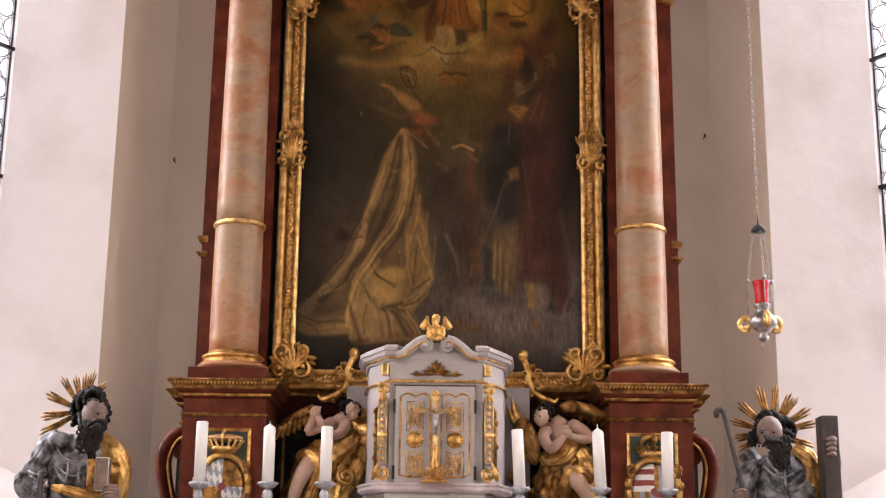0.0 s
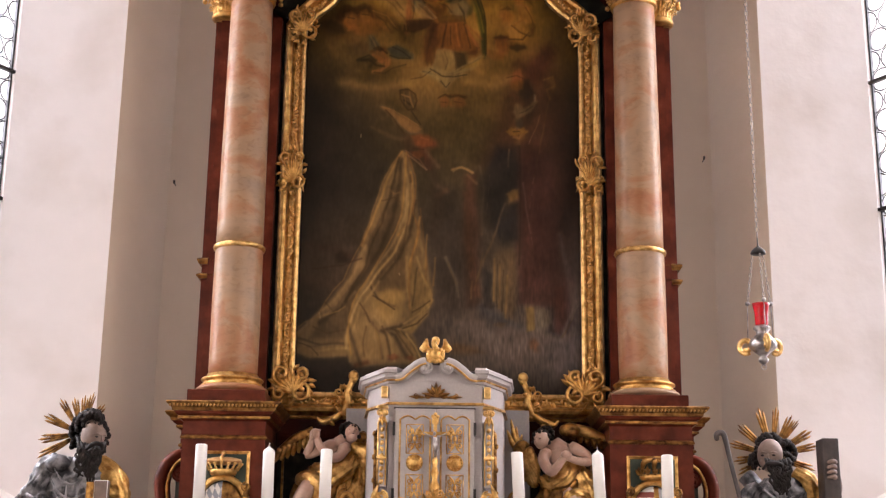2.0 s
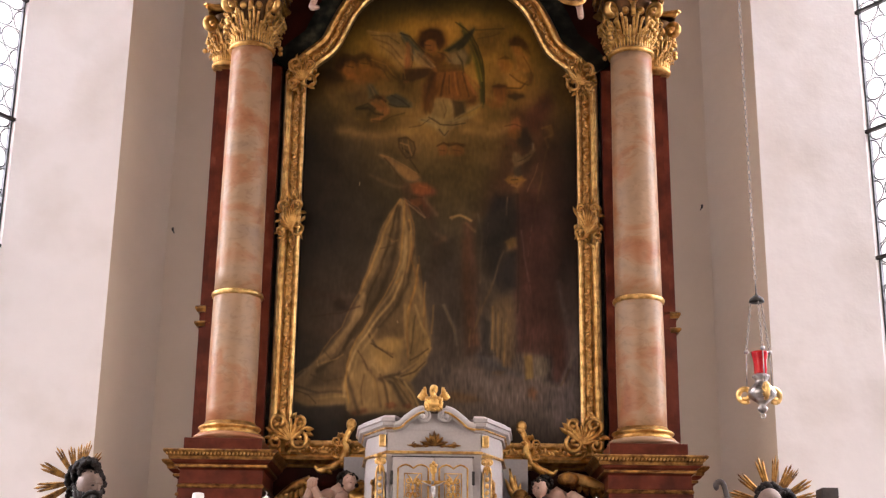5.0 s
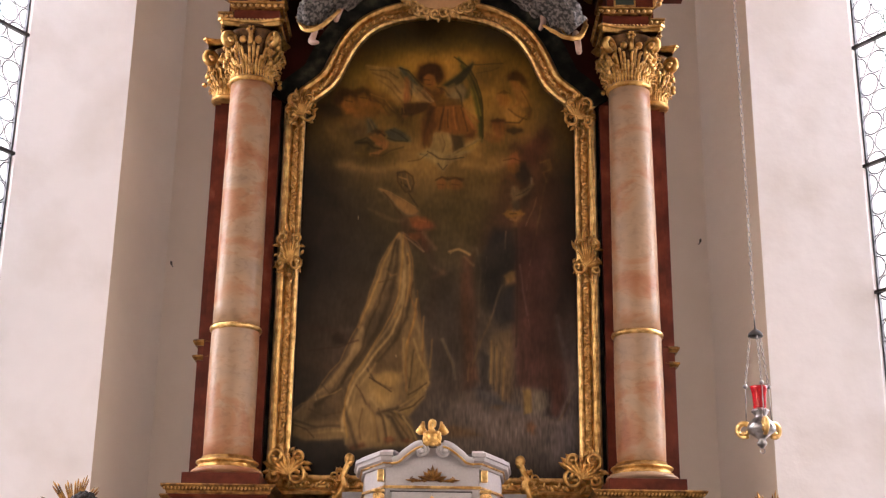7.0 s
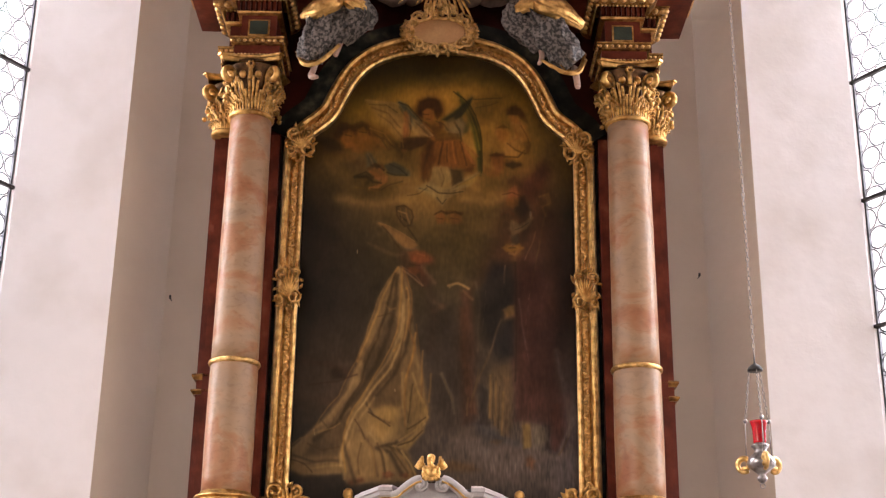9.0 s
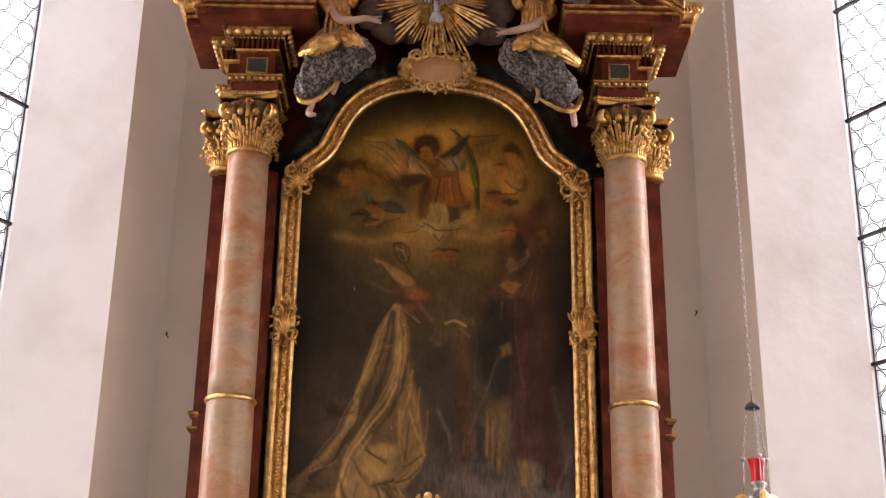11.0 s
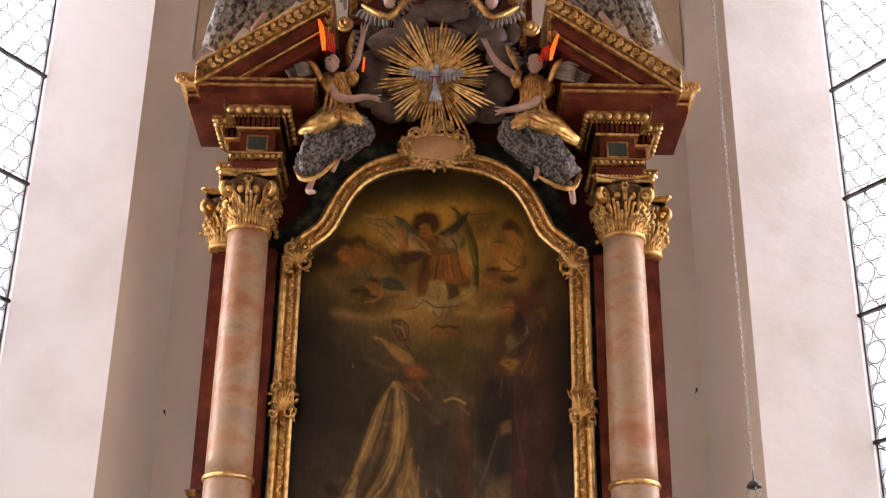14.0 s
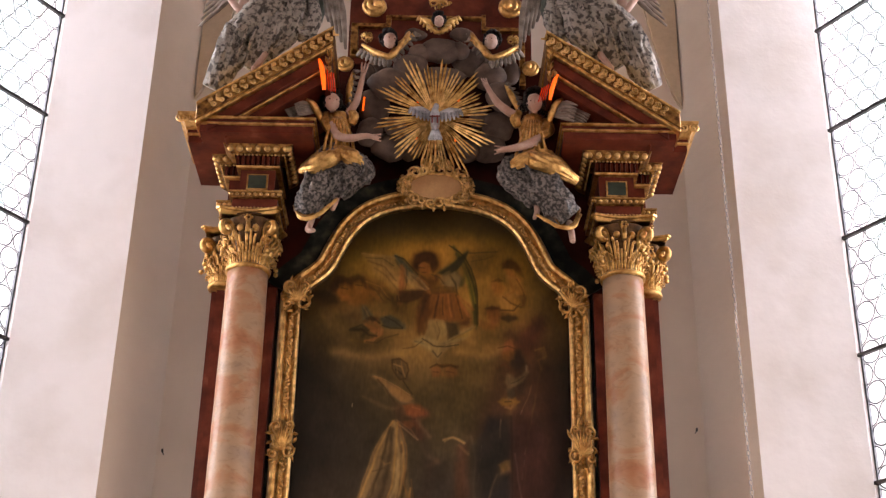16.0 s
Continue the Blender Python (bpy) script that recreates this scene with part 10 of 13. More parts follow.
c.cloth(GOLD, [(2.153, 8.2, 2.437), (2.225, 8.2, 2.383), (2.261, 8.2, 2.289), (2.262, 8.2, 2.181), (2.25, 8.2, 2.087)], [0.0345, 0.062, 0.0689, 0.0586, 0.0483], 0.9, 8, 0.16, 1.0)
c.limb(SILVERLEAF, [(1.968, 8.1, 2.371), (2.005, 8.04, 2.319), (2.042, 8.03, 2.306), (2.098, 8.06, 2.336)], [0.0055, 0.011, 0.0055], 1.0)
c.limb(SILVERLEAF, [(1.952, 8.1, 2.324), (2.0, 8.03, 2.265), (2.057, 8.02, 2.255), (2.113, 8.05, 2.282)], [0.0055, 0.011, 0.0055], 1.0)
c.limb(SILVERLEAF, [(2.053, 8.02, 2.305), (2.052, 8.01, 2.205), (2.052, 8.01, 2.133)], [0.0055, 0.011, 0.0055], 1.0)
c.limb(SILVERLEAF, [(1.945, 8.08, 2.259), (1.977, 8.03, 2.199), (2.033, 8.02, 2.166)], [0.0055, 0.011, 0.0055], 1.0)
c.limb(SILVERLEAF, [(2.19, 8.08, 2.312), (2.126, 8.03, 2.241), (2.075, 8.02, 2.213)], [0.0055, 0.011, 0.0055], 1.0)
c.limb(SILVERLEAF, [(1.973, 8.07, 2.342), (2.02, 8.025, 2.285), (2.066, 8.025, 2.279)], [0.0055, 0.011, 0.0055], 1.0)
c.limb(SILVERLEAF, [(1.9, 8.11, 2.311), (1.861, 8.1, 2.243), (1.84, 8.11, 2.17)], [0.0055, 0.011, 0.0055], 1.0)
c.limb(SILVERLEAF, [(2.199, 8.08, 2.245), (2.13, 8.03, 2.188), (2.079, 8.02, 2.16)], [0.0055, 0.011, 0.0055], 1.0)
c.limb(WOOD, [(1.67, 8.05, 2.618), (1.67, 8.05, 2.642), (1.695, 8.05, 2.653), (1.717, 8.05, 2.629), (1.743, 8.04, 2.487), (1.778, 8.02, 2.302), (1.809, 8.01, 2.137), (1.868, 8.0, 1.877)], [0.0172, 0.0172, 0.0172, 0.0172, 0.0138, 0.0138, 0.0138, 0.0138], 1.0)
c.limb(FLESHGREY, [(1.762, 8.0, 2.162), (1.789, 7.97, 2.173), (1.828, 8.0, 2.163)], [0.0138, 0.0138, 0.0103], 1.0)
c.limb(FLESHGREY, [(1.761, 8.0, 2.145), (1.788, 7.97, 2.157), (1.827, 8.0, 2.146)], [0.0138, 0.0138, 0.0103], 1.0)
c.limb(FLESHGREY, [(1.76, 8.0, 2.129), (1.787, 7.97, 2.14), (1.827, 8.0, 2.13)], [0.0138, 0.0138, 0.0103], 1.0)
c.limb(FLESHGREY, [(1.76, 8.0, 2.113), (1.787, 7.97, 2.124), (1.826, 8.0, 2.113)], [0.0138, 0.0138, 0.0103], 1.0)
n = len(c.bm.faces)
box(c.bm, 2.29, 2.389, 8.02, 8.16, 1.2, 2.625, 0.006)
c._paint(n, WOOD)
n = len(c.bm.faces)
tube(c.bm, [(1.898, 8.35, 2.435), (1.98, 8.32, 2.33)], 0.055, 4)
c._paint(n, WOOD)
c.limb(FLESHGREY, [(2.388, 8.08, 2.475), (2.346, 8.0, 2.486), (2.312, 7.99, 2.478)], [0.0155, 0.0155, 0.0103], 1.0)
c.limb(FLESHGREY, [(2.386, 8.08, 2.445), (2.344, 8.0, 2.456), (2.31, 7.99, 2.448)], [0.0155, 0.0155, 0.0103], 1.0)
c.limb(FLESHGREY, [(2.385, 8.08, 2.414), (2.342, 8.0, 2.426), (2.309, 7.99, 2.418)], [0.0155, 0.0155, 0.0103], 1.0)
c.limb(FLESHGREY, [(2.383, 8.08, 2.384), (2.34, 8.0, 2.396), (2.307, 7.99, 2.388)], [0.0155, 0.0155, 0.0103], 1.0)
c.limb(FLESHGREY, [(2.384, 8.12, 2.435), (2.403, 8.16, 2.338), (2.376, 8.2, 2.257)], [0.031, 0.031, 0.0414], 1.0)
c.ball(SILVERLEAF, (2.058, 8.2, 1.239), (0.2344, 0.1723, 0.0689), (0, 0, 0))
rnd = random.Random(6)
for i in range(34):
    x = rnd.uniform(1.958, 2.09)
    z = rnd.uniform(2.36, 2.45)
    ln = rnd.uniform(0.05, 0.085)
    way = [(x + (2.045 - x) * 0.35 * t + 0.011 * math.sin(7.5 * t + i), 7.992 - 0.012 * math.sin(math.pi * t), z - ln * t) for t in (0, 0.25, 0.5, 0.75, 1)]
    c.limb(HAIR, way, [0.006, 0.0095, 0.0085, 0.004], 1.0, 3)
c.done('carved_saint', 'carved bearded figure with staff, wooden beam and rayed halo', 'statue', 'wall statues')

c = Carving([FLESH, GOLD, GOLD_DARK, HAIR])
c.head(FLESH, HAIR, (-0.545, 8.57, 2.688), 0.0544, 5, (0.2, -0.8, 0.3), 0.1)
c.curls(HAIR, (-0.579, 8.64, 2.715), 0.0507, 3, 30, 0.05)
c.limb(FLESH, [(-0.558, 8.62, 2.658), (-0.589, 8.62, 2.625), (-0.632, 8.62, 2.603)], [0.029, 0.0326, 0.0507], 1.0)
c.limb(FLESH, [(-0.618, 8.62, 2.618), (-0.645, 8.62, 2.56), (-0.672, 8.62, 2.502), (-0.692, 8.62, 2.444)], [0.0725, 0.0761, 0.0688, 0.0652], 0.8)
c.ball(FLESH, (-0.666, 8.59, 2.599), (0.0471, 0.0507, 0.0435), (0, 0, 0))
c.limb(FLESH, [(-0.672, 8.57, 2.611), (-0.738, 8.52, 2.576), (-0.816, 8.52, 2.546), (-0.793, 8.48, 2.599), (-0.772, 8.46, 2.654)], [0.0399, 0.0326, 0.029, 0.0254, 0.0217], 1.0)
c.limb(FLESH, [(-0.585, 8.56, 2.597), (-0.621, 8.5, 2.532), (-0.681, 8.44, 2.525), (-0.73, 8.42, 2.586), (-0.76, 8.45, 2.645)], [0.0399, 0.0326, 0.029, 0.0254, 0.0217], 1.0)
c.ball(FLESH, (-0.768, 8.45, 2.667), (0.0326, 0.029, 0.0362), (0, 0, 0))
c.limb(FLESH, [(-0.793, 8.43, 2.635), (-0.79, 8.42, 2.67), (-0.781, 8.43, 2.689)], [0.0087, 0.0087, 0.0072], 1.0)
c.limb(FLESH, [(-0.779, 8.43, 2.636), (-0.776, 8.42, 2.67), (-0.767, 8.43, 2.689)], [0.0087, 0.0087, 0.0072], 1.0)
c.limb(FLESH, [(-0.765, 8.43, 2.636), (-0.762, 8.42, 2.67), (-0.753, 8.43, 2.689)], [0.0087, 0.0087, 0.0072], 1.0)
c.limb(FLESH, [(-0.751, 8.43, 2.636), (-0.748, 8.42, 2.67), (-0.738, 8.43, 2.689)], [0.0087, 0.0087, 0.0072], 1.0)
c.cloth(GOLD, [(-0.786, 8.62, 2.458), (-0.729, 8.56, 2.424), (-0.657, 8.54, 2.423), (-0.567, 8.57, 2.48), (-0.529, 8.62, 2.547)], [0.0471, 0.0652, 0.0725, 0.058, 0.0362], 0.8, 8, 0.22, 0.4)
c.cloth(GOLD_DARK, [(-0.681, 8.62, 2.43), (-0.717, 8.62, 2.341), (-0.764, 8.62, 2.234), (-0.813, 8.62, 2.11), (-0.86, 8.62, 1.935)], [0.1232, 0.1449, 0.1594, 0.1594, 0.1449], 0.6, 9, 0.22, 0.8)
c.cloth(GOLD, [(-0.613, 8.62, 2.467), (-0.611, 8.62, 2.377), (-0.636, 8.62, 2.253), (-0.653, 8.62, 2.112)], [0.0652, 0.087, 0.1015, 0.0942], 0.7, 7, 0.22, 1.9)
c.limb(FLESH, [(-0.773, 8.5, 2.375), (-0.828, 8.45, 2.286), (-0.869, 8.47, 2.204), (-0.911, 8.52, 2.068)], [0.058, 0.0544, 0.0435, 0.0326], 1.0)
c.cloth(GOLD, [(-0.872, 8.57, 2.38), (-0.8, 8.48, 2.394), (-0.732, 8.46, 2.337), (-0.751, 8.47, 2.24), (-0.804, 8.52, 2.121)], [0.0362, 0.0471, 0.0435, 0.0362, 0.0326], 0.8, 7, 0.22, 0.5)
c.wing(GOLD, (-0.804, 8.72, 2.723), (-1.019, 8.72, 2.596), (0.017, 0.0, -0.081), 8, 0.0217, GOLD_DARK)
c.wing(GOLD_DARK, (-0.519, 8.67, 2.61), (-0.445, 8.67, 2.528), (-0.116, 0.0, -0.253), 8, 0.029, GOLD)
c.ball(GOLD_DARK, (-0.48, 8.67, 2.647), (0.0507, 0.029, 0.0725), (0, 0, 0))
n = len(c.bm.faces)
c_scroll(c.bm, (-0.57, 8.54, 2.272), 0.06, 90, 1.6, 0.02, 0.03, 1)
c._paint(n, GOLD)
c.cloth(GOLD, [(-0.485, 8.64, 2.47), (-0.494, 8.6, 2.359), (-0.54, 8.58, 2.251), (-0.603, 8.6, 2.174)], [0.0362, 0.0507, 0.0507, 0.0362], 0.8, 6, 0.22, 1.0)
c.wing(GOLD, (-0.534, 8.64, 2.653), (-0.417, 8.62, 2.611), (-0.011, 0.0, -0.353), 9, 0.024, GOLD_DARK)
c.done('carved_angel', 'kneeling carved angel with clasped palms, gilded wings and drapery', 'carved angel', 'altar angels')

c = Carving([FLESH, GOLD, GOLD_DARK, HAIR])
c.head(FLESH, HAIR, (0.659, 8.56, 2.666), 0.058, 7, (-0.6, -0.75, -0.25), 0.1)
c.curls(HAIR, (0.692, 8.62, 2.699), 0.0544, 3, 34, 0.0)
c.limb(FLESH, [(0.681, 8.62, 2.644), (0.721, 8.62, 2.627), (0.757, 8.62, 2.598)], [0.0326, 0.0362, 0.0544], 1.0)
c.limb(FLESH, [(0.771, 8.62, 2.606), (0.785, 8.62, 2.548), (0.799, 8.62, 2.477), (0.806, 8.62, 2.427)], [0.0797, 0.0797, 0.0688, 0.0652], 0.8)
c.limb(FLESH, [(0.687, 8.57, 2.577), (0.669, 8.52, 2.522), (0.713, 8.46, 2.452), (0.767, 8.42, 2.505), (0.806, 8.42, 2.555)], [0.0399, 0.0362, 0.0326, 0.0254, 0.0217], 1.0)
c.limb(FLESH, [(0.863, 8.6, 2.619), (0.931, 8.56, 2.572), (0.954, 8.52, 2.525), (0.884, 8.46, 2.518), (0.816, 8.42, 2.534)], [0.0399, 0.0362, 0.0326, 0.0254, 0.0217], 1.0)
c.ball(FLESH, (0.802, 8.41, 2.55), (0.0362, 0.029, 0.029), (0, 0, 0))
c.cloth(GOLD, [(0.676, 8.62, 2.425), (0.721, 8.56, 2.384), (0.796, 8.52, 2.424), (0.858, 8.56, 2.493), (0.922, 8.62, 2.528)], [0.0362, 0.0544, 0.058, 0.0471, 0.029], 0.8, 7, 0.22, 0.3)
c.cloth(GOLD_DARK, [(0.813, 8.62, 2.448), (0.797, 8.62, 2.341), (0.768, 8.62, 2.217), (0.756, 8.62, 2.093), (0.754, 8.62, 1.884)], [0.1015, 0.1304, 0.1522, 0.1594, 0.1449], 0.6, 9, 0.22, 0.2)
c.cloth(GOLD, [(0.871, 8.62, 2.463), (0.92, 8.62, 2.378), (0.94, 8.62, 2.272), (0.988, 8.62, 2.131)], [0.0652, 0.087, 0.087, 0.0797], 0.7, 8, 0.22, 1.4)
c.limb(FLESH, [(0.826, 8.47, 2.308), (0.87, 8.43, 2.249), (0.92, 8.45, 2.182), (0.976, 8.52, 2.073)], [0.0507, 0.0544, 0.0435, 0.0326], 1.0)
c.cloth(GOLD, [(0.801, 8.52, 2.158), (0.802, 8.45, 2.24), (0.828, 8.42, 2.297), (0.899, 8.43, 2.309), (0.962, 8.5, 2.263)], [0.029, 0.0362, 0.0326, 0.0326, 0.0254], 0.8, 6, 0.22, 0.6)
c.wing(GOLD_DARK, (0.84, 8.72, 2.765), (1.125, 8.72, 2.673), (-0.008, 0.0, -0.074), 8, 0.0254, GOLD)
c.ball(GOLD_DARK, (0.85, 8.67, 2.736), (0.0725, 0.029, 0.0507), (0, 0, 0))
c.wing(GOLD, (0.514, 8.67, 2.587), (0.583, 8.62, 2.618), (0.079, 0.0, -0.237), 8, 0.029, GOLD_DARK)
c.limb(GOLD, [(0.553, 8.72, 2.578), (0.5, 8.72, 2.691), (0.477, 8.72, 2.805)], [0.029, 0.0217, 0.0054], 1.0)
c.limb(GOLD, [(0.553, 8.72, 2.578), (0.517, 8.72, 2.669), (0.51, 8.72, 2.761)], [0.029, 0.0217, 0.0054], 1.0)
c.limb(GOLD, [(0.553, 8.72, 2.578), (0.487, 8.72, 2.658), (0.451, 8.72, 2.738)], [0.029, 0.0217, 0.0054], 1.0)
c.limb(GOLD, [(0.553, 8.72, 2.578), (0.535, 8.72, 2.644), (0.546, 8.72, 2.71)], [0.029, 0.0217, 0.0054], 1.0)
n = len(c.bm.faces)
c_scroll(c.bm, (0.512, 8.72, 2.292), 0.055, 90, 1.6, 0.016, 0.03, 1)
c._paint(n, GOLD_DARK)
n = len(c.bm.faces)
c_scroll(c.bm, (0.657, 8.72, 2.276), 0.055, 90, 1.6, 0.016, 0.03, -1)
c._paint(n, GOLD_DARK)
c.done('carved_angel', 'kneeling carved angel with crossed arms, gilded wings and drapery', 'carved angel', 'altar angels')

c = Carving([FLESH, GOLD, BROCADE, HAIR, WHITEWING, GOLD_DARK])
c.head(FLESH, HAIR, (-0.792, 8.47, 7.036), 0.0683, 11, (0.2, -0.9, -0.35), 0.3)
c.curls(HAIR, (-0.81, 8.55, 7.127), 0.0791, 2, 60, 0.25)
c.curls(HAIR, (-0.869, 8.55, 7.036), 0.0323, 5, 26, 0.0)
c.curls(HAIR, (-0.862, 8.56, 6.972), 0.0288, 15, 22, 0.0)
c.curls(HAIR, (-0.721, 8.55, 7.029), 0.0288, 3, 20, 0.1)
c.limb(FLESH, [(-0.789, 8.55, 7.037), (-0.773, 8.55, 6.968)], [0.0252, 0.0323], 1.0)
c.cloth(GOLD, [(-0.756, 8.55, 6.978), (-0.739, 8.55, 6.89), (-0.735, 8.55, 6.792), (-0.73, 8.55, 6.695)], [0.0611, 0.0863, 0.0755, 0.0719], 0.8, 5, 0.08, 0.4)
c.limb(FLESH, [(-0.672, 8.55, 6.98), (-0.618, 8.5, 7.059), (-0.593, 8.49, 7.173), (-0.574, 8.5, 7.311)], [0.0323, 0.0288, 0.0234, 0.018], 1.0)
c.limb(FLESH, [(-0.582, 8.5, 7.301), (-0.589, 8.5, 7.372), (-0.587, 8.51, 7.42)], [0.0086, 0.0079, 0.0054], 1.0)
c.limb(FLESH, [(-0.573, 8.5, 7.301), (-0.568, 8.5, 7.373), (-0.561, 8.51, 7.421)], [0.0086, 0.0079, 0.0054], 1.0)
c.limb(FLESH, [(-0.565, 8.5, 7.301), (-0.546, 8.5, 7.373), (-0.536, 8.51, 7.421)], [0.0086, 0.0079, 0.0054], 1.0)
c.limb(FLESH, [(-0.791, 8.47, 6.839), (-0.732, 8.42, 6.713), (-0.629, 8.38, 6.672), (-0.523, 8.38, 6.693), (-0.441, 8.38, 6.676)], [0.0323, 0.0323, 0.0288, 0.0216, 0.0162], 1.0)
c.limb(FLESH, [(-0.474, 8.38, 6.699), (-0.417, 8.38, 6.71)], [0.009, 0.0054], 1.0)
c.limb(FLESH, [(-0.474, 8.38, 6.685), (-0.416, 8.38, 6.681)], [0.009, 0.0054], 1.0)
c.limb(FLESH, [(-0.473, 8.38, 6.671), (-0.415, 8.38, 6.653)], [0.009, 0.0054], 1.0)
c.cloth(GOLD, [(-0.827, 8.55, 6.967), (-0.828, 8.5, 6.877), (-0.786, 8.45, 6.769)], [0.0395, 0.0503, 0.0323], 0.9, 4, 0.1, 1.0)
c.cloth(GOLD, [(-0.67, 8.55, 7.02), (-0.631, 8.52, 6.943), (-0.646, 8.53, 6.88)], [0.0288, 0.0395, 0.0288], 0.9, 4, 0.1, 0.3)
c.cloth(GOLD, [(-1.0, 8.6, 6.545), (-0.888, 8.53, 6.574), (-0.762, 8.47, 6.599), (-0.654, 8.47, 6.573), (-0.558, 8.53, 6.572)], [0.0216, 0.0503, 0.0719, 0.0647, 0.0216], 0.7, 7, 0.14, 0.2)
c.cloth(BROCADE, [(-0.725, 8.53, 6.626), (-0.776, 8.47, 6.475), (-0.849, 8.45, 6.331), (-0.904, 8.47, 6.202), (-0.934, 8.51, 6.108)], [0.115, 0.1294, 0.1078, 0.0934, 0.0898], 0.75, 7, 0.2, 0.3)
c.cloth(BROCADE, [(-0.721, 8.5, 6.575), (-0.607, 8.43, 6.475), (-0.546, 8.42, 6.405), (-0.626, 8.45, 6.336), (-0.705, 8.49, 6.254)], [0.0791, 0.0934, 0.0791, 0.0719, 0.0431], 0.8, 7, 0.2, 1.5)
c.cloth(BROCADE, [(-0.7, 8.53, 6.617), (-0.72, 8.45, 6.437), (-0.778, 8.45, 6.296), (-0.84, 8.5, 6.183)], [0.0758, 0.0980, 0.0847, 0.0535], 0.6, 9, 0.2, 0.7)
c.cloth(GOLD_DARK, [(-1.032, 8.55, 6.197), (-0.972, 8.49, 6.092), (-0.894, 8.45, 6.064), (-0.822, 8.5, 6.138)], [0.0108, 0.0144, 0.0144, 0.0108], 0.8, 3, 0.2, 0.1)
c.limb(FLESH, [(-0.877, 8.49, 6.122), (-0.89, 8.47, 6.029), (-0.904, 8.45, 5.955), (-0.861, 8.42, 5.932)], [0.0252, 0.0216, 0.0252, 0.0144], 1.0)
c.limb(FLESH, [(-0.713, 8.49, 6.254), (-0.729, 8.47, 6.179), (-0.741, 8.45, 6.122)], [0.0216, 0.0216, 0.018], 1.0)
c.limb(WHITEWING, [(-0.947, 8.51, 7.048), (-1.042, 8.45, 7.037), (-1.153, 8.43, 6.972)], [0.0108, 0.0144, 0.0072], 0.6)
c.limb(WHITEWING, [(-0.947, 8.516, 7.041), (-1.042, 8.456, 7.024), (-1.146, 8.43, 6.959)], [0.0108, 0.0144, 0.0072], 0.6)
c.limb(WHITEWING, [(-0.947, 8.522, 7.034), (-1.042, 8.462, 7.011), (-1.138, 8.43, 6.947)], [0.0108, 0.0144, 0.0072], 0.6)
c.limb(WHITEWING, [(-0.947, 8.528, 7.027), (-1.041, 8.468, 6.998), (-1.131, 8.43, 6.934)], [0.0108, 0.0144, 0.0072], 0.6)
c.limb(WHITEWING, [(-0.947, 8.534, 7.02), (-1.041, 8.474, 6.985), (-1.123, 8.43, 6.922)], [0.0108, 0.0144, 0.0072], 0.6)
c.limb(WHITEWING, [(-0.947, 8.54, 7.012), (-1.041, 8.48, 6.972), (-1.116, 8.43, 6.909)], [0.0108, 0.0144, 0.0072], 0.6)
c.limb(WHITEWING, [(-0.947, 8.546, 7.005), (-1.041, 8.486, 6.959), (-1.108, 8.43, 6.897)], [0.0108, 0.0144, 0.0072], 0.6)
c.limb(WHITEWING, [(-0.947, 8.552, 6.998), (-1.04, 8.492, 6.946), (-1.101, 8.43, 6.884)], [0.0108, 0.0144, 0.0072], 0.6)
c.limb(WHITEWING, [(-0.947, 8.558, 6.991), (-1.04, 8.498, 6.933), (-1.094, 8.43, 6.872)], [0.0108, 0.0144, 0.0072], 0.6)
c.limb(WHITEWING, [(-0.936, 8.49, 7.025), (-1.004, 8.42, 6.999), (-1.059, 8.4, 6.965)], [0.0108, 0.0129, 0.0072], 0.6)
c.limb(WHITEWING, [(-0.935, 8.49, 7.011), (-1.003, 8.42, 6.977), (-1.052, 8.4, 6.947)], [0.0108, 0.0129, 0.0072], 0.6)
c.limb(WHITEWING, [(-0.934, 8.49, 6.996), (-1.001, 8.42, 6.955), (-1.046, 8.4, 6.93)], [0.0108, 0.0129, 0.0072], 0.6)
c.limb(WHITEWING, [(-0.933, 8.49, 6.981), (-1.0, 8.42, 6.934), (-1.04, 8.4, 6.912)], [0.0108, 0.0129, 0.0072], 0.6)
c.limb(WHITEWING, [(-0.932, 8.49, 6.966), (-0.999, 8.42, 6.912), (-1.034, 8.4, 6.895)], [0.0108, 0.0129, 0.0072], 0.6)
c.limb(WHITEWING, [(-0.932, 8.49, 6.951), (-0.998, 8.42, 6.891), (-1.028, 8.4, 6.878)], [0.0108, 0.0129, 0.0072], 0.6)
c.limb(GOLD, [(-0.975, 8.45, 7.038), (-0.922, 8.45, 6.99), (-0.879, 8.49, 6.918), (-0.854, 8.53, 6.865)], [0.0144, 0.0252, 0.0252, 0.0144], 1.0)
c.wing(WHITEWING, (-0.688, 8.65, 7.134), (-0.658, 8.65, 7.431), (0.07, 0.0, -0.049), 7, 0.018, GOLD)
c.limb(GOLD, [(-0.874, 8.6, 6.997), (-0.935, 8.59, 7.04), (-0.985, 8.59, 7.098)], [0.0216, 0.0252, 0.0144], 1.0)
c.cloth(GOLD, [(-0.686, 8.43, 6.605), (-0.77, 8.35, 6.49), (-0.885, 8.37, 6.434), (-0.999, 8.47, 6.442)], [0.0359, 0.0611, 0.0611, 0.0216], 0.7, 7, 0.2, 0.4)
c.cloth(GOLD, [(-0.719, 8.43, 6.605), (-0.629, 8.36, 6.509), (-0.556, 8.39, 6.471), (-0.509, 8.45, 6.47)], [0.0431, 0.0575, 0.0431, 0.0144], 0.7, 6, 0.2, 1.4)
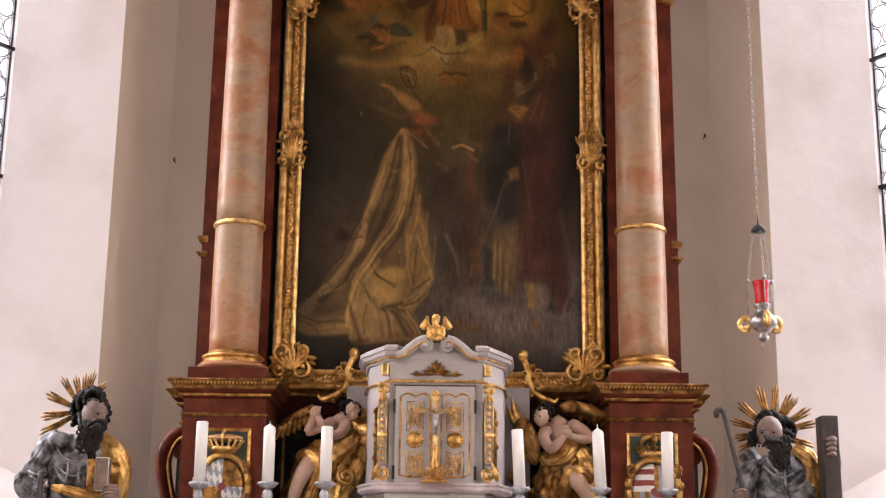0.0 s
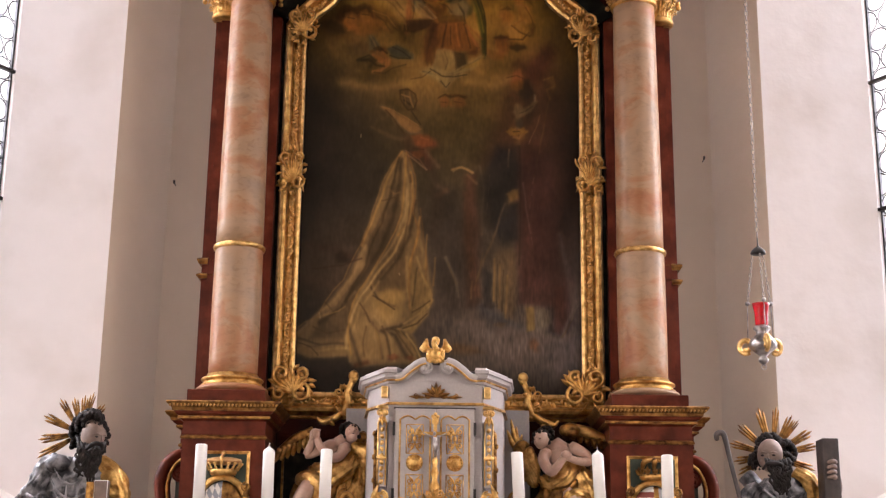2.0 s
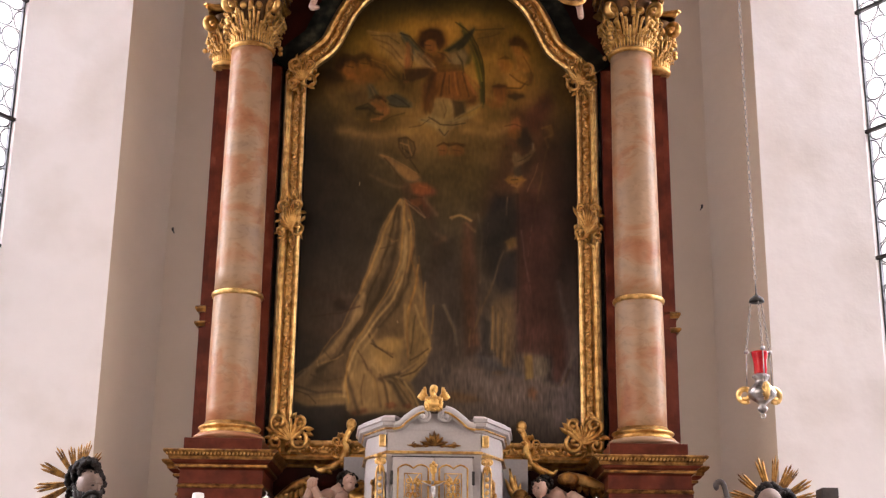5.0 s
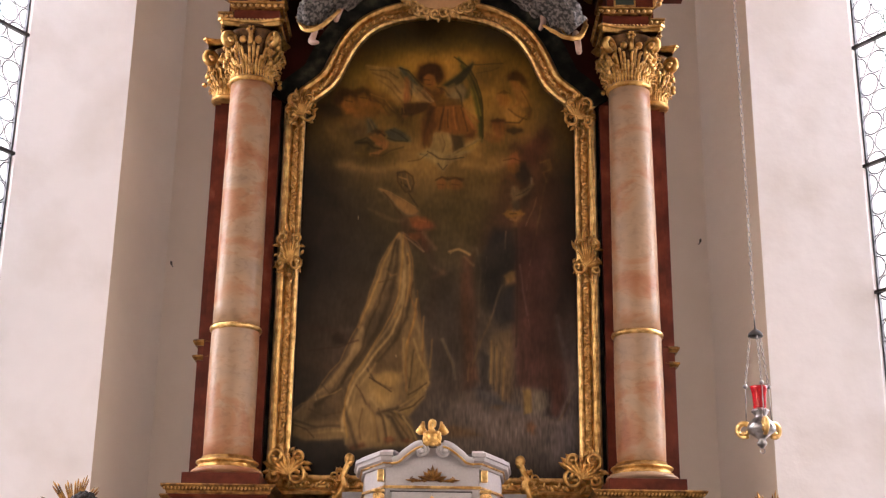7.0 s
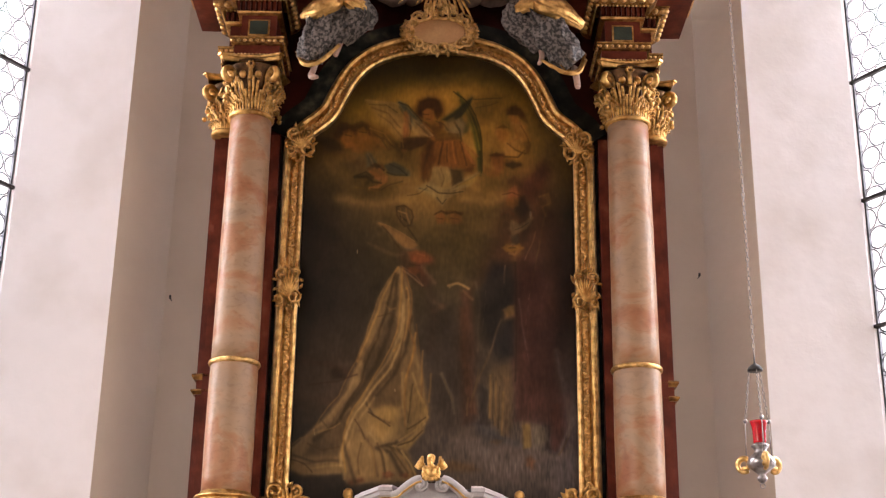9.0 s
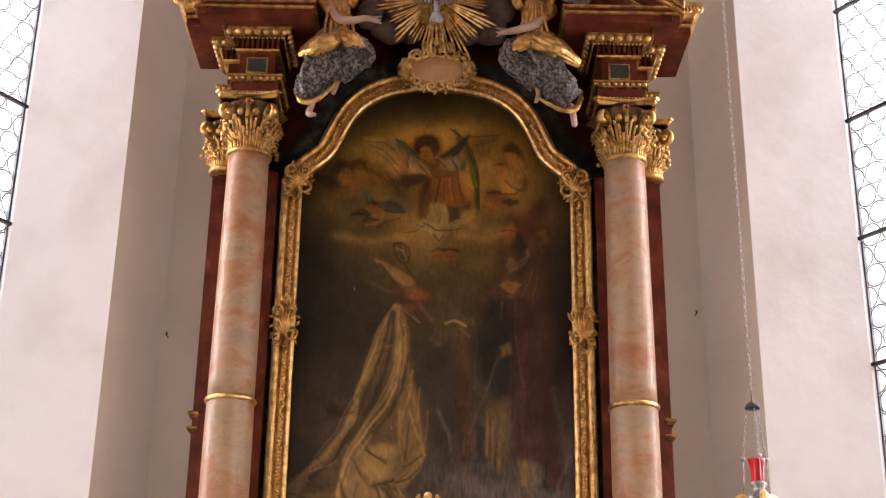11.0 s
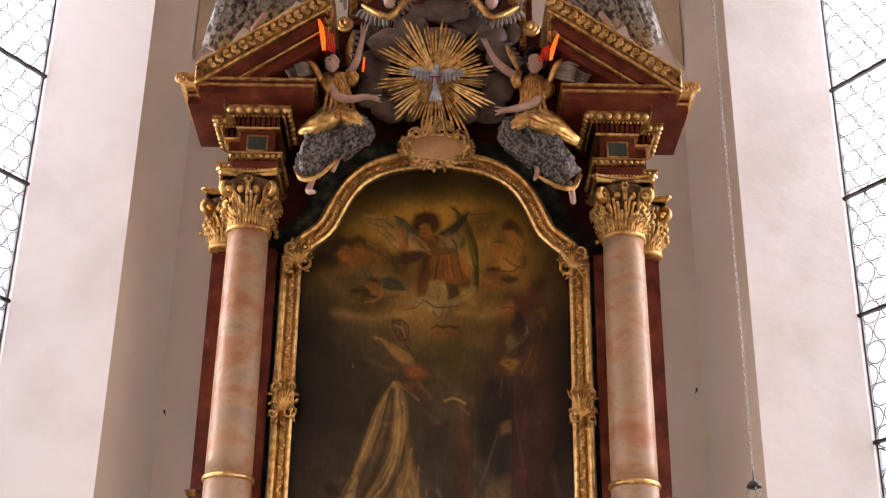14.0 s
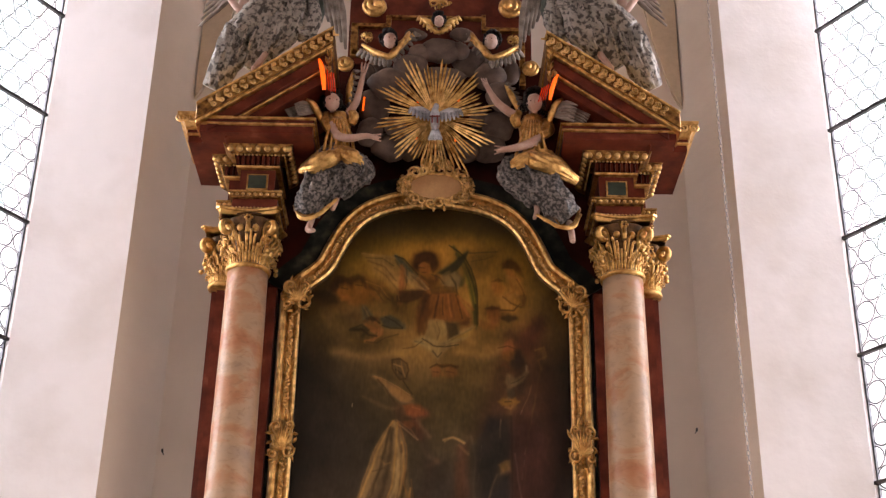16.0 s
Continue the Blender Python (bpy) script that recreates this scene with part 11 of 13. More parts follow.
c.cloth(GOLD, [(-1.015, 8.49, 6.137), (-0.955, 8.43, 6.034), (-0.865, 8.4, 6.029), (-0.789, 8.41, 6.099), (-0.717, 8.45, 6.205)], [0.0108, 0.0144, 0.0144, 0.0144, 0.0108], 0.8, 3, 0.2, 0.1)
c.limb(GOLD, [(-0.776, 8.46, 6.902), (-0.808, 8.43, 6.746), (-0.831, 8.42, 6.558)], [0.0054, 0.0108, 0.0126], 1.0)
c.limb(GOLD, [(-0.764, 8.46, 6.902), (-0.775, 8.43, 6.747), (-0.785, 8.42, 6.555)], [0.0054, 0.0108, 0.0126], 1.0)
c.limb(GOLD, [(-0.751, 8.46, 6.902), (-0.742, 8.43, 6.748), (-0.74, 8.42, 6.551)], [0.0054, 0.0108, 0.0126], 1.0)
c.limb(GOLD, [(-0.739, 8.46, 6.902), (-0.709, 8.43, 6.749), (-0.695, 8.42, 6.557)], [0.0054, 0.0108, 0.0126], 1.0)
c.limb(GOLD, [(-0.726, 8.46, 6.903), (-0.676, 8.43, 6.749), (-0.651, 8.42, 6.562)], [0.0054, 0.0108, 0.0126], 1.0)
c.limb(GOLD, [(-0.714, 8.46, 6.903), (-0.643, 8.43, 6.75), (-0.606, 8.42, 6.568)], [0.0054, 0.0108, 0.0126], 1.0)
c.done('carved_angel', 'flying carved angel in gilded bodice and silver brocade skirt', 'carved angel', 'altar angels')

c = Carving([FLESH, GOLD, BROCADE, HAIR, WHITEWING, GOLD_DARK])
c.head(FLESH, HAIR, (0.712, 8.47, 7.065), 0.0719, 13, (-0.05, -0.9, -0.4), 0.3)
c.curls(HAIR, (0.723, 8.55, 7.167), 0.0827, 2, 64, 0.25)
c.curls(HAIR, (0.798, 8.55, 7.044), 0.0359, 3, 26, 0.1)
c.curls(HAIR, (0.801, 8.56, 6.971), 0.0288, 13, 22, 0.0)
c.curls(HAIR, (0.643, 8.57, 7.083), 0.0323, 4, 14, 0.1)
c.limb(FLESH, [(0.713, 8.55, 7.052), (0.703, 8.55, 6.972)], [0.0288, 0.0359], 1.0)
c.cloth(GOLD, [(0.704, 8.55, 6.992), (0.702, 8.55, 6.893), (0.701, 8.55, 6.776), (0.694, 8.55, 6.64)], [0.0647, 0.097, 0.0863, 0.0755], 0.8, 5, 0.08, 0.9)
c.limb(FLESH, [(0.59, 8.55, 6.989), (0.503, 8.5, 7.015), (0.435, 8.49, 7.077), (0.385, 8.5, 7.172), (0.351, 8.5, 7.242)], [0.0323, 0.0323, 0.0288, 0.0216, 0.018], 1.0)
c.limb(FLESH, [(0.342, 8.5, 7.231), (0.317, 8.5, 7.291)], [0.0086, 0.0054], 1.0)
c.limb(FLESH, [(0.355, 8.5, 7.232), (0.334, 8.5, 7.292)], [0.0086, 0.0054], 1.0)
c.limb(FLESH, [(0.368, 8.5, 7.232), (0.351, 8.5, 7.292)], [0.0086, 0.0054], 1.0)
c.limb(FLESH, [(0.776, 8.49, 6.799), (0.694, 8.42, 6.692), (0.584, 8.38, 6.623), (0.489, 8.38, 6.602), (0.436, 8.38, 6.591)], [0.0359, 0.0359, 0.0288, 0.0216, 0.0162], 1.0)
c.limb(FLESH, [(0.477, 8.38, 6.62), (0.412, 8.38, 6.629)], [0.009, 0.0054], 1.0)
c.limb(FLESH, [(0.477, 8.38, 6.606), (0.412, 8.38, 6.595)], [0.009, 0.0054], 1.0)
c.limb(FLESH, [(0.477, 8.38, 6.592), (0.412, 8.38, 6.562)], [0.009, 0.0054], 1.0)
c.cloth(GOLD, [(0.808, 8.55, 6.945), (0.802, 8.5, 6.845), (0.747, 8.45, 6.765)], [0.0431, 0.0539, 0.0359], 0.9, 4, 0.1, 1.0)
c.cloth(GOLD, [(0.598, 8.55, 7.029), (0.571, 8.52, 6.95), (0.596, 8.53, 6.888)], [0.0288, 0.0395, 0.0288], 0.9, 4, 0.1, 0.3)
c.cloth(GOLD, [(0.537, 8.5, 6.569), (0.637, 8.45, 6.561), (0.76, 8.45, 6.583), (0.868, 8.51, 6.563), (0.984, 8.57, 6.505)], [0.0216, 0.0539, 0.0719, 0.0611, 0.0323], 0.7, 6, 0.14, 0.9)
c.cloth(BROCADE, [(0.62, 8.51, 6.586), (0.676, 8.45, 6.449), (0.774, 8.43, 6.309), (0.866, 8.45, 6.184), (0.941, 8.49, 6.106)], [0.1078, 0.1294, 0.1222, 0.1078, 0.0934], 0.75, 7, 0.2, 0.1)
c.cloth(BROCADE, [(0.64, 8.5, 6.571), (0.537, 8.44, 6.487), (0.532, 8.43, 6.406), (0.613, 8.45, 6.317), (0.708, 8.49, 6.22)], [0.0719, 0.0791, 0.0791, 0.0791, 0.0503], 0.8, 7, 0.2, 2.2)
c.cloth(BROCADE, [(0.651, 8.53, 6.618), (0.652, 8.45, 6.439), (0.731, 8.45, 6.301), (0.846, 8.5, 6.173)], [0.0713, 0.0936, 0.0847, 0.0624], 0.6, 9, 0.2, 2.7)
c.cloth(GOLD_DARK, [(0.836, 8.49, 6.113), (0.911, 8.45, 6.021), (0.986, 8.47, 6.06), (1.029, 8.53, 6.207)], [0.0108, 0.0144, 0.0144, 0.0108], 0.8, 3, 0.2, 0.1)
c.limb(FLESH, [(0.948, 8.49, 6.07), (0.96, 8.47, 5.978), (0.964, 8.45, 5.905)], [0.0252, 0.0234, 0.0216], 1.0)
c.limb(FLESH, [(0.713, 8.49, 6.22), (0.718, 8.47, 6.145), (0.695, 8.45, 6.08)], [0.0216, 0.0216, 0.0144], 1.0)
c.limb(WHITEWING, [(0.876, 8.51, 7.09), (0.997, 8.45, 7.103), (1.151, 8.43, 7.005)], [0.0122, 0.0173, 0.0086], 0.6)
c.limb(WHITEWING, [(0.876, 8.516, 7.078), (0.997, 8.456, 7.082), (1.14, 8.43, 6.985)], [0.0122, 0.0173, 0.0086], 0.6)
c.limb(WHITEWING, [(0.876, 8.522, 7.067), (0.997, 8.462, 7.062), (1.13, 8.43, 6.965)], [0.0122, 0.0173, 0.0086], 0.6)
c.limb(WHITEWING, [(0.876, 8.528, 7.056), (0.997, 8.468, 7.041), (1.119, 8.43, 6.945)], [0.0122, 0.0173, 0.0086], 0.6)
c.limb(WHITEWING, [(0.877, 8.534, 7.045), (0.997, 8.474, 7.02), (1.108, 8.43, 6.926)], [0.0122, 0.0173, 0.0086], 0.6)
c.limb(WHITEWING, [(0.877, 8.54, 7.034), (0.997, 8.48, 6.999), (1.098, 8.43, 6.906)], [0.0122, 0.0173, 0.0086], 0.6)
c.limb(WHITEWING, [(0.877, 8.546, 7.023), (0.997, 8.486, 6.978), (1.087, 8.43, 6.886)], [0.0122, 0.0173, 0.0086], 0.6)
c.limb(WHITEWING, [(0.878, 8.552, 7.012), (0.997, 8.492, 6.957), (1.076, 8.43, 6.866)], [0.0122, 0.0173, 0.0086], 0.6)
c.limb(WHITEWING, [(0.878, 8.558, 7.001), (0.997, 8.498, 6.936), (1.066, 8.43, 6.847)], [0.0122, 0.0173, 0.0086], 0.6)
c.limb(WHITEWING, [(0.865, 8.49, 7.057), (0.95, 8.42, 7.043), (1.022, 8.4, 7.003)], [0.0122, 0.0151, 0.0086], 0.6)
c.limb(WHITEWING, [(0.864, 8.49, 7.037), (0.949, 8.42, 7.014), (1.015, 8.4, 6.975)], [0.0122, 0.0151, 0.0086], 0.6)
c.limb(WHITEWING, [(0.864, 8.49, 7.017), (0.949, 8.42, 6.984), (1.008, 8.4, 6.947)], [0.0122, 0.0151, 0.0086], 0.6)
c.limb(WHITEWING, [(0.863, 8.49, 6.997), (0.948, 8.42, 6.955), (1.001, 8.4, 6.92)], [0.0122, 0.0151, 0.0086], 0.6)
c.limb(WHITEWING, [(0.863, 8.49, 6.977), (0.947, 8.42, 6.925), (0.994, 8.4, 6.892)], [0.0122, 0.0151, 0.0086], 0.6)
c.limb(WHITEWING, [(0.862, 8.49, 6.958), (0.946, 8.42, 6.896), (0.987, 8.4, 6.865)], [0.0122, 0.0151, 0.0086], 0.6)
c.limb(GOLD, [(0.921, 8.45, 7.092), (0.869, 8.45, 7.041), (0.837, 8.49, 6.967), (0.814, 8.53, 6.893)], [0.0144, 0.0252, 0.0252, 0.0144], 1.0)
c.wing(WHITEWING, (0.606, 8.65, 7.123), (0.513, 8.65, 7.334), (0.085, 0.0, -0.018), 7, 0.018, GOLD)
c.limb(GOLD, [(0.814, 8.6, 7.036), (0.882, 8.58, 7.085), (0.926, 8.58, 7.146)], [0.0216, 0.0288, 0.018], 1.0)
c.cloth(GOLD, [(0.636, 8.43, 6.597), (0.718, 8.34, 6.489), (0.848, 8.36, 6.448), (1.012, 8.47, 6.402)], [0.0395, 0.0647, 0.0647, 0.0323], 0.7, 7, 0.2, 0.8)
c.cloth(GOLD, [(0.718, 8.43, 6.599), (0.622, 8.36, 6.508), (0.541, 8.38, 6.471), (0.497, 8.45, 6.482)], [0.0431, 0.0539, 0.0359, 0.0144], 0.7, 6, 0.2, 0.4)
c.cloth(GOLD, [(0.71, 8.43, 6.097), (0.795, 8.4, 6.028), (0.88, 8.39, 5.98), (0.973, 8.43, 6.012), (1.033, 8.51, 6.151)], [0.0108, 0.0144, 0.0144, 0.0144, 0.0108], 0.8, 3, 0.2, 0.1)
c.limb(GOLD, [(0.658, 8.46, 6.905), (0.613, 8.43, 6.749), (0.561, 8.42, 6.551)], [0.0054, 0.0108, 0.0126], 1.0)
c.limb(GOLD, [(0.675, 8.46, 6.905), (0.642, 8.43, 6.75), (0.61, 8.42, 6.552)], [0.0054, 0.0108, 0.0126], 1.0)
c.limb(GOLD, [(0.692, 8.46, 6.906), (0.671, 8.43, 6.751), (0.659, 8.42, 6.553)], [0.0054, 0.0108, 0.0126], 1.0)
c.limb(GOLD, [(0.708, 8.46, 6.906), (0.7, 8.43, 6.751), (0.708, 8.42, 6.555)], [0.0054, 0.0108, 0.0126], 1.0)
c.limb(GOLD, [(0.725, 8.46, 6.906), (0.729, 8.43, 6.752), (0.757, 8.42, 6.556)], [0.0054, 0.0108, 0.0126], 1.0)
c.limb(GOLD, [(0.742, 8.46, 6.907), (0.758, 8.43, 6.753), (0.807, 8.42, 6.557)], [0.0054, 0.0108, 0.0126], 1.0)
c.done('carved_angel', 'flying carved angel in gold bodice and silver skirt, reaching', 'carved angel', 'altar angels')

c = Carving([FLESH, GOLD, ROBE, HAIR, WHITEWING, SILVERLEAF, GREEN])
c.cloth(ROBE, [(-1.226, 8.55, 8.186), (-1.245, 8.47, 7.934), (-1.4, 8.41, 7.752), (-1.548, 8.41, 7.618)], [0.1581, 0.1581, 0.1222, 0.0863], 0.8, 6, 0.1, 0.4)
c.cloth(ROBE, [(-1.544, 8.42, 7.661), (-1.564, 8.43, 7.476), (-1.632, 8.47, 7.312), (-1.703, 8.53, 7.168)], [0.0863, 0.1114, 0.1042, 0.0719], 0.75, 8, 0.16, 0.9)
c.cloth(ROBE, [(-1.174, 8.55, 8.078), (-1.166, 8.43, 7.773), (-1.197, 8.42, 7.607), (-1.298, 8.45, 7.481)], [0.115, 0.1222, 0.1078, 0.0647], 0.8, 7, 0.13, 1.7)
c.cloth(ROBE, [(-1.041, 8.57, 8.042), (-1.005, 8.49, 7.768), (-1.051, 8.49, 7.598)], [0.0791, 0.0863, 0.0503], 0.8, 6, 0.13, 2.7)
c.cloth(ROBE, [(-1.234, 8.53, 8.007), (-1.303, 8.45, 7.731), (-1.361, 8.47, 7.561), (-1.491, 8.52, 7.385)], [0.1653, 0.1941, 0.1725, 0.1078], 0.55, 9, 0.1, 0.2)
c.limb(ROBE, [(-1.279, 8.45, 7.999), (-1.304, 8.36, 7.75), (-1.333, 8.35, 7.58), (-1.362, 8.39, 7.458)], [0.0072, 0.0126, 0.0144, 0.0108], 1.0)
c.limb(ROBE, [(-1.226, 8.45, 7.99), (-1.207, 8.36, 7.72), (-1.247, 8.36, 7.553), (-1.286, 8.4, 7.456)], [0.0072, 0.0126, 0.0144, 0.0108], 1.0)
c.limb(ROBE, [(-1.17, 8.45, 7.948), (-1.105, 8.38, 7.706), (-1.066, 8.4, 7.607), (-0.997, 8.45, 7.676)], [0.0072, 0.0126, 0.0144, 0.0108], 1.0)
c.limb(ROBE, [(-1.327, 8.39, 7.792), (-1.417, 8.35, 7.676), (-1.51, 8.35, 7.612), (-1.563, 8.36, 7.566)], [0.0072, 0.0126, 0.0144, 0.0108], 1.0)
c.limb(ROBE, [(-1.57, 8.36, 7.555), (-1.585, 8.37, 7.408), (-1.599, 8.42, 7.299), (-1.648, 8.47, 7.21)], [0.0072, 0.0126, 0.0144, 0.0108], 1.0)
c.limb(ROBE, [(-1.447, 8.35, 7.624), (-1.479, 8.36, 7.475), (-1.533, 8.4, 7.358)], [0.0072, 0.0126, 0.0144, 0.0108], 1.0)
c.limb(ROBE, [(-1.378, 8.35, 7.615), (-1.414, 8.36, 7.507), (-1.445, 8.4, 7.422)], [0.0072, 0.0126, 0.0144, 0.0108], 1.0)
c.limb(FLESH, [(-1.313, 8.43, 7.425), (-1.354, 8.41, 7.329), (-1.389, 8.39, 7.263)], [0.0252, 0.0252, 0.018], 1.0)
c.cloth(GOLD, [(-1.226, 8.55, 8.186), (-1.263, 8.55, 8.408), (-1.292, 8.55, 8.692)], [0.1222, 0.1438, 0.1078], 0.8, 5, 0.08, 0.5)
c.cloth(GREEN, [(-1.052, 8.61, 8.182), (-0.973, 8.58, 7.996), (-0.954, 8.57, 7.828)], [0.0575, 0.0647, 0.0359], 0.8, 4, 0.12, 0.5)
c.limb(FLESH, [(-1.41, 8.55, 8.574), (-1.514, 8.5, 8.251), (-1.522, 8.47, 7.954), (-1.541, 8.45, 7.842), (-1.635, 8.43, 7.948)], [0.0467, 0.0431, 0.0395, 0.0323, 0.0252], 1.0)
c.limb(FLESH, [(-1.162, 8.55, 8.581), (-1.039, 8.5, 8.318), (-1.055, 8.45, 8.059)], [0.0467, 0.0431, 0.0323], 1.0)
c.limb(FLESH, [(-1.292, 8.55, 8.692), (-1.3, 8.55, 8.808)], [0.0323, 0.0359], 1.0)
c.head(FLESH, HAIR, (-1.299, 8.5, 8.87), 0.0719, 15, (0, -0.9, -0.4), 0.25)
c.limb(WHITEWING, [(-1.571, 8.65, 8.289), (-1.703, 8.61, 8.011), (-1.869, 8.59, 7.787)], [0.0216, 0.0252, 0.009], 0.5)
c.limb(WHITEWING, [(-1.571, 8.65, 8.289), (-1.709, 8.618, 8.061), (-1.86, 8.598, 7.858)], [0.0216, 0.0252, 0.009], 0.5)
c.limb(WHITEWING, [(-1.571, 8.65, 8.289), (-1.714, 8.626, 8.111), (-1.85, 8.606, 7.929)], [0.0216, 0.0252, 0.009], 0.5)
c.limb(WHITEWING, [(-1.571, 8.65, 8.289), (-1.72, 8.634, 8.161), (-1.84, 8.614, 8.0)], [0.0216, 0.0252, 0.009], 0.5)
c.limb(WHITEWING, [(-1.571, 8.65, 8.289), (-1.725, 8.642, 8.211), (-1.83, 8.622, 8.072)], [0.0216, 0.0252, 0.009], 0.5)
c.limb(WHITEWING, [(-1.571, 8.65, 8.289), (-1.731, 8.65, 8.262), (-1.82, 8.63, 8.144)], [0.0216, 0.0252, 0.009], 0.5)
c.limb(WHITEWING, [(-1.571, 8.65, 8.289), (-1.736, 8.658, 8.313), (-1.81, 8.638, 8.217)], [0.0216, 0.0252, 0.009], 0.5)
c.limb(WHITEWING, [(-1.541, 8.63, 8.285), (-1.642, 8.58, 8.067), (-1.728, 8.57, 7.948)], [0.018, 0.0216, 0.009], 0.5)
c.limb(WHITEWING, [(-1.541, 8.63, 8.285), (-1.645, 8.58, 8.105), (-1.72, 8.57, 8.008)], [0.018, 0.0216, 0.009], 0.5)
c.limb(WHITEWING, [(-1.541, 8.63, 8.285), (-1.649, 8.58, 8.144), (-1.712, 8.57, 8.068)], [0.018, 0.0216, 0.009], 0.5)
c.limb(WHITEWING, [(-1.541, 8.63, 8.285), (-1.652, 8.58, 8.182), (-1.704, 8.57, 8.129)], [0.018, 0.0216, 0.009], 0.5)
c.limb(WHITEWING, [(-1.541, 8.63, 8.285), (-1.655, 8.58, 8.221), (-1.696, 8.57, 8.19)], [0.018, 0.0216, 0.009], 0.5)
c.limb(WHITEWING, [(-1.541, 8.63, 8.285), (-1.659, 8.58, 8.26), (-1.688, 8.57, 8.251)], [0.018, 0.0216, 0.009], 0.5)
c.limb(WHITEWING, [(-1.046, 8.71, 8.485), (-0.96, 8.68, 8.127), (-0.917, 8.68, 7.985)], [0.0216, 0.027, 0.0108], 0.5)
c.limb(WHITEWING, [(-1.014, 8.71, 8.485), (-0.922, 8.672, 8.1), (-0.879, 8.672, 7.915)], [0.0216, 0.027, 0.0108], 0.5)
c.limb(WHITEWING, [(-0.983, 8.71, 8.486), (-0.885, 8.664, 8.072), (-0.842, 8.664, 7.845)], [0.0216, 0.027, 0.0108], 0.5)
c.limb(WHITEWING, [(-0.951, 8.71, 8.487), (-0.847, 8.656, 8.045), (-0.804, 8.656, 7.775)], [0.0216, 0.027, 0.0108], 0.5)
c.limb(WHITEWING, [(-0.919, 8.71, 8.488), (-0.81, 8.648, 8.019), (-0.768, 8.648, 7.707)], [0.0216, 0.027, 0.0108], 0.5)
c.limb(WHITEWING, [(-0.887, 8.71, 8.489), (-0.772, 8.64, 7.992), (-0.731, 8.64, 7.638)], [0.0216, 0.027, 0.0108], 0.5)
c.limb(WHITEWING, [(-1.025, 8.67, 8.476), (-0.961, 8.63, 8.199), (-0.929, 8.63, 8.112)], [0.018, 0.0234, 0.0108], 0.5)
c.limb(WHITEWING, [(-0.993, 8.67, 8.477), (-0.929, 8.63, 8.184), (-0.896, 8.63, 8.069)], [0.018, 0.0234, 0.0108], 0.5)
c.limb(WHITEWING, [(-0.961, 8.67, 8.478), (-0.897, 8.63, 8.168), (-0.862, 8.63, 8.026)], [0.018, 0.0234, 0.0108], 0.5)
c.limb(WHITEWING, [(-0.929, 8.67, 8.479), (-0.864, 8.63, 8.152), (-0.829, 8.63, 7.983)], [0.018, 0.0234, 0.0108], 0.5)
c.limb(WHITEWING, [(-0.898, 8.67, 8.479), (-0.832, 8.63, 8.136), (-0.796, 8.63, 7.94)], [0.018, 0.0234, 0.0108], 0.5)
c.done('carved_angel', 'carved angel seated on the sloping gable in silver brocade robe', 'carved angel', 'gable angels')

c = Carving([FLESH, GOLD, ROBE, HAIR, WHITEWING, SILVERLEAF, GREEN])
c.cloth(ROBE, [(1.1, 8.55, 8.245), (1.128, 8.47, 7.994), (1.289, 8.41, 7.819), (1.443, 8.41, 7.691)], [0.1581, 0.1581, 0.1222, 0.0863], 0.8, 6, 0.1, 0.4)
c.cloth(ROBE, [(1.438, 8.42, 7.735), (1.465, 8.43, 7.55), (1.54, 8.47, 7.388), (1.618, 8.53, 7.247)], [0.0863, 0.1114, 0.1042, 0.0719], 0.75, 8, 0.16, 0.9)
c.cloth(ROBE, [(1.052, 8.55, 8.134), (1.053, 8.43, 7.828), (1.09, 8.42, 7.664), (1.197, 8.45, 7.542)], [0.115, 0.1222, 0.1078, 0.0647], 0.8, 7, 0.13, 1.7)
c.cloth(ROBE, [(0.919, 8.57, 8.091), (0.893, 8.49, 7.815), (0.945, 8.49, 7.647)], [0.0791, 0.0863, 0.0503], 0.8, 6, 0.13, 2.7)
c.cloth(ROBE, [(1.114, 8.53, 8.066), (1.193, 8.45, 7.793), (1.258, 8.47, 7.625), (1.396, 8.52, 7.455)], [0.1653, 0.1941, 0.1725, 0.1078], 0.55, 9, 0.1, 0.2)
c.limb(ROBE, [(1.158, 8.45, 8.061), (1.192, 8.36, 7.812), (1.227, 8.35, 7.643), (1.262, 8.39, 7.522)], [0.0072, 0.0126, 0.0144, 0.0108], 1.0)
c.limb(ROBE, [(1.105, 8.45, 8.048), (1.096, 8.36, 7.778), (1.142, 8.36, 7.612), (1.186, 8.4, 7.517)], [0.0072, 0.0126, 0.0144, 0.0108], 1.0)
c.limb(ROBE, [(1.051, 8.45, 8.004), (0.994, 8.38, 7.758), (0.958, 8.4, 7.657), (0.887, 8.45, 7.722)], [0.0072, 0.0126, 0.0144, 0.0108], 1.0)
c.limb(ROBE, [(1.214, 8.39, 7.856), (1.309, 8.35, 7.744), (1.405, 8.35, 7.684), (1.46, 8.36, 7.64)], [0.0072, 0.0126, 0.0144, 0.0108], 1.0)
c.limb(ROBE, [(1.468, 8.36, 7.63), (1.488, 8.37, 7.482), (1.506, 8.42, 7.374), (1.56, 8.47, 7.287)], [0.0072, 0.0126, 0.0144, 0.0108], 1.0)
c.limb(ROBE, [(1.341, 8.35, 7.693), (1.378, 8.36, 7.545), (1.438, 8.4, 7.43)], [0.0072, 0.0126, 0.0144, 0.0108], 1.0)
c.limb(ROBE, [(1.272, 8.35, 7.68), (1.311, 8.36, 7.574), (1.347, 8.4, 7.49)], [0.0072, 0.0126, 0.0144, 0.0108], 1.0)
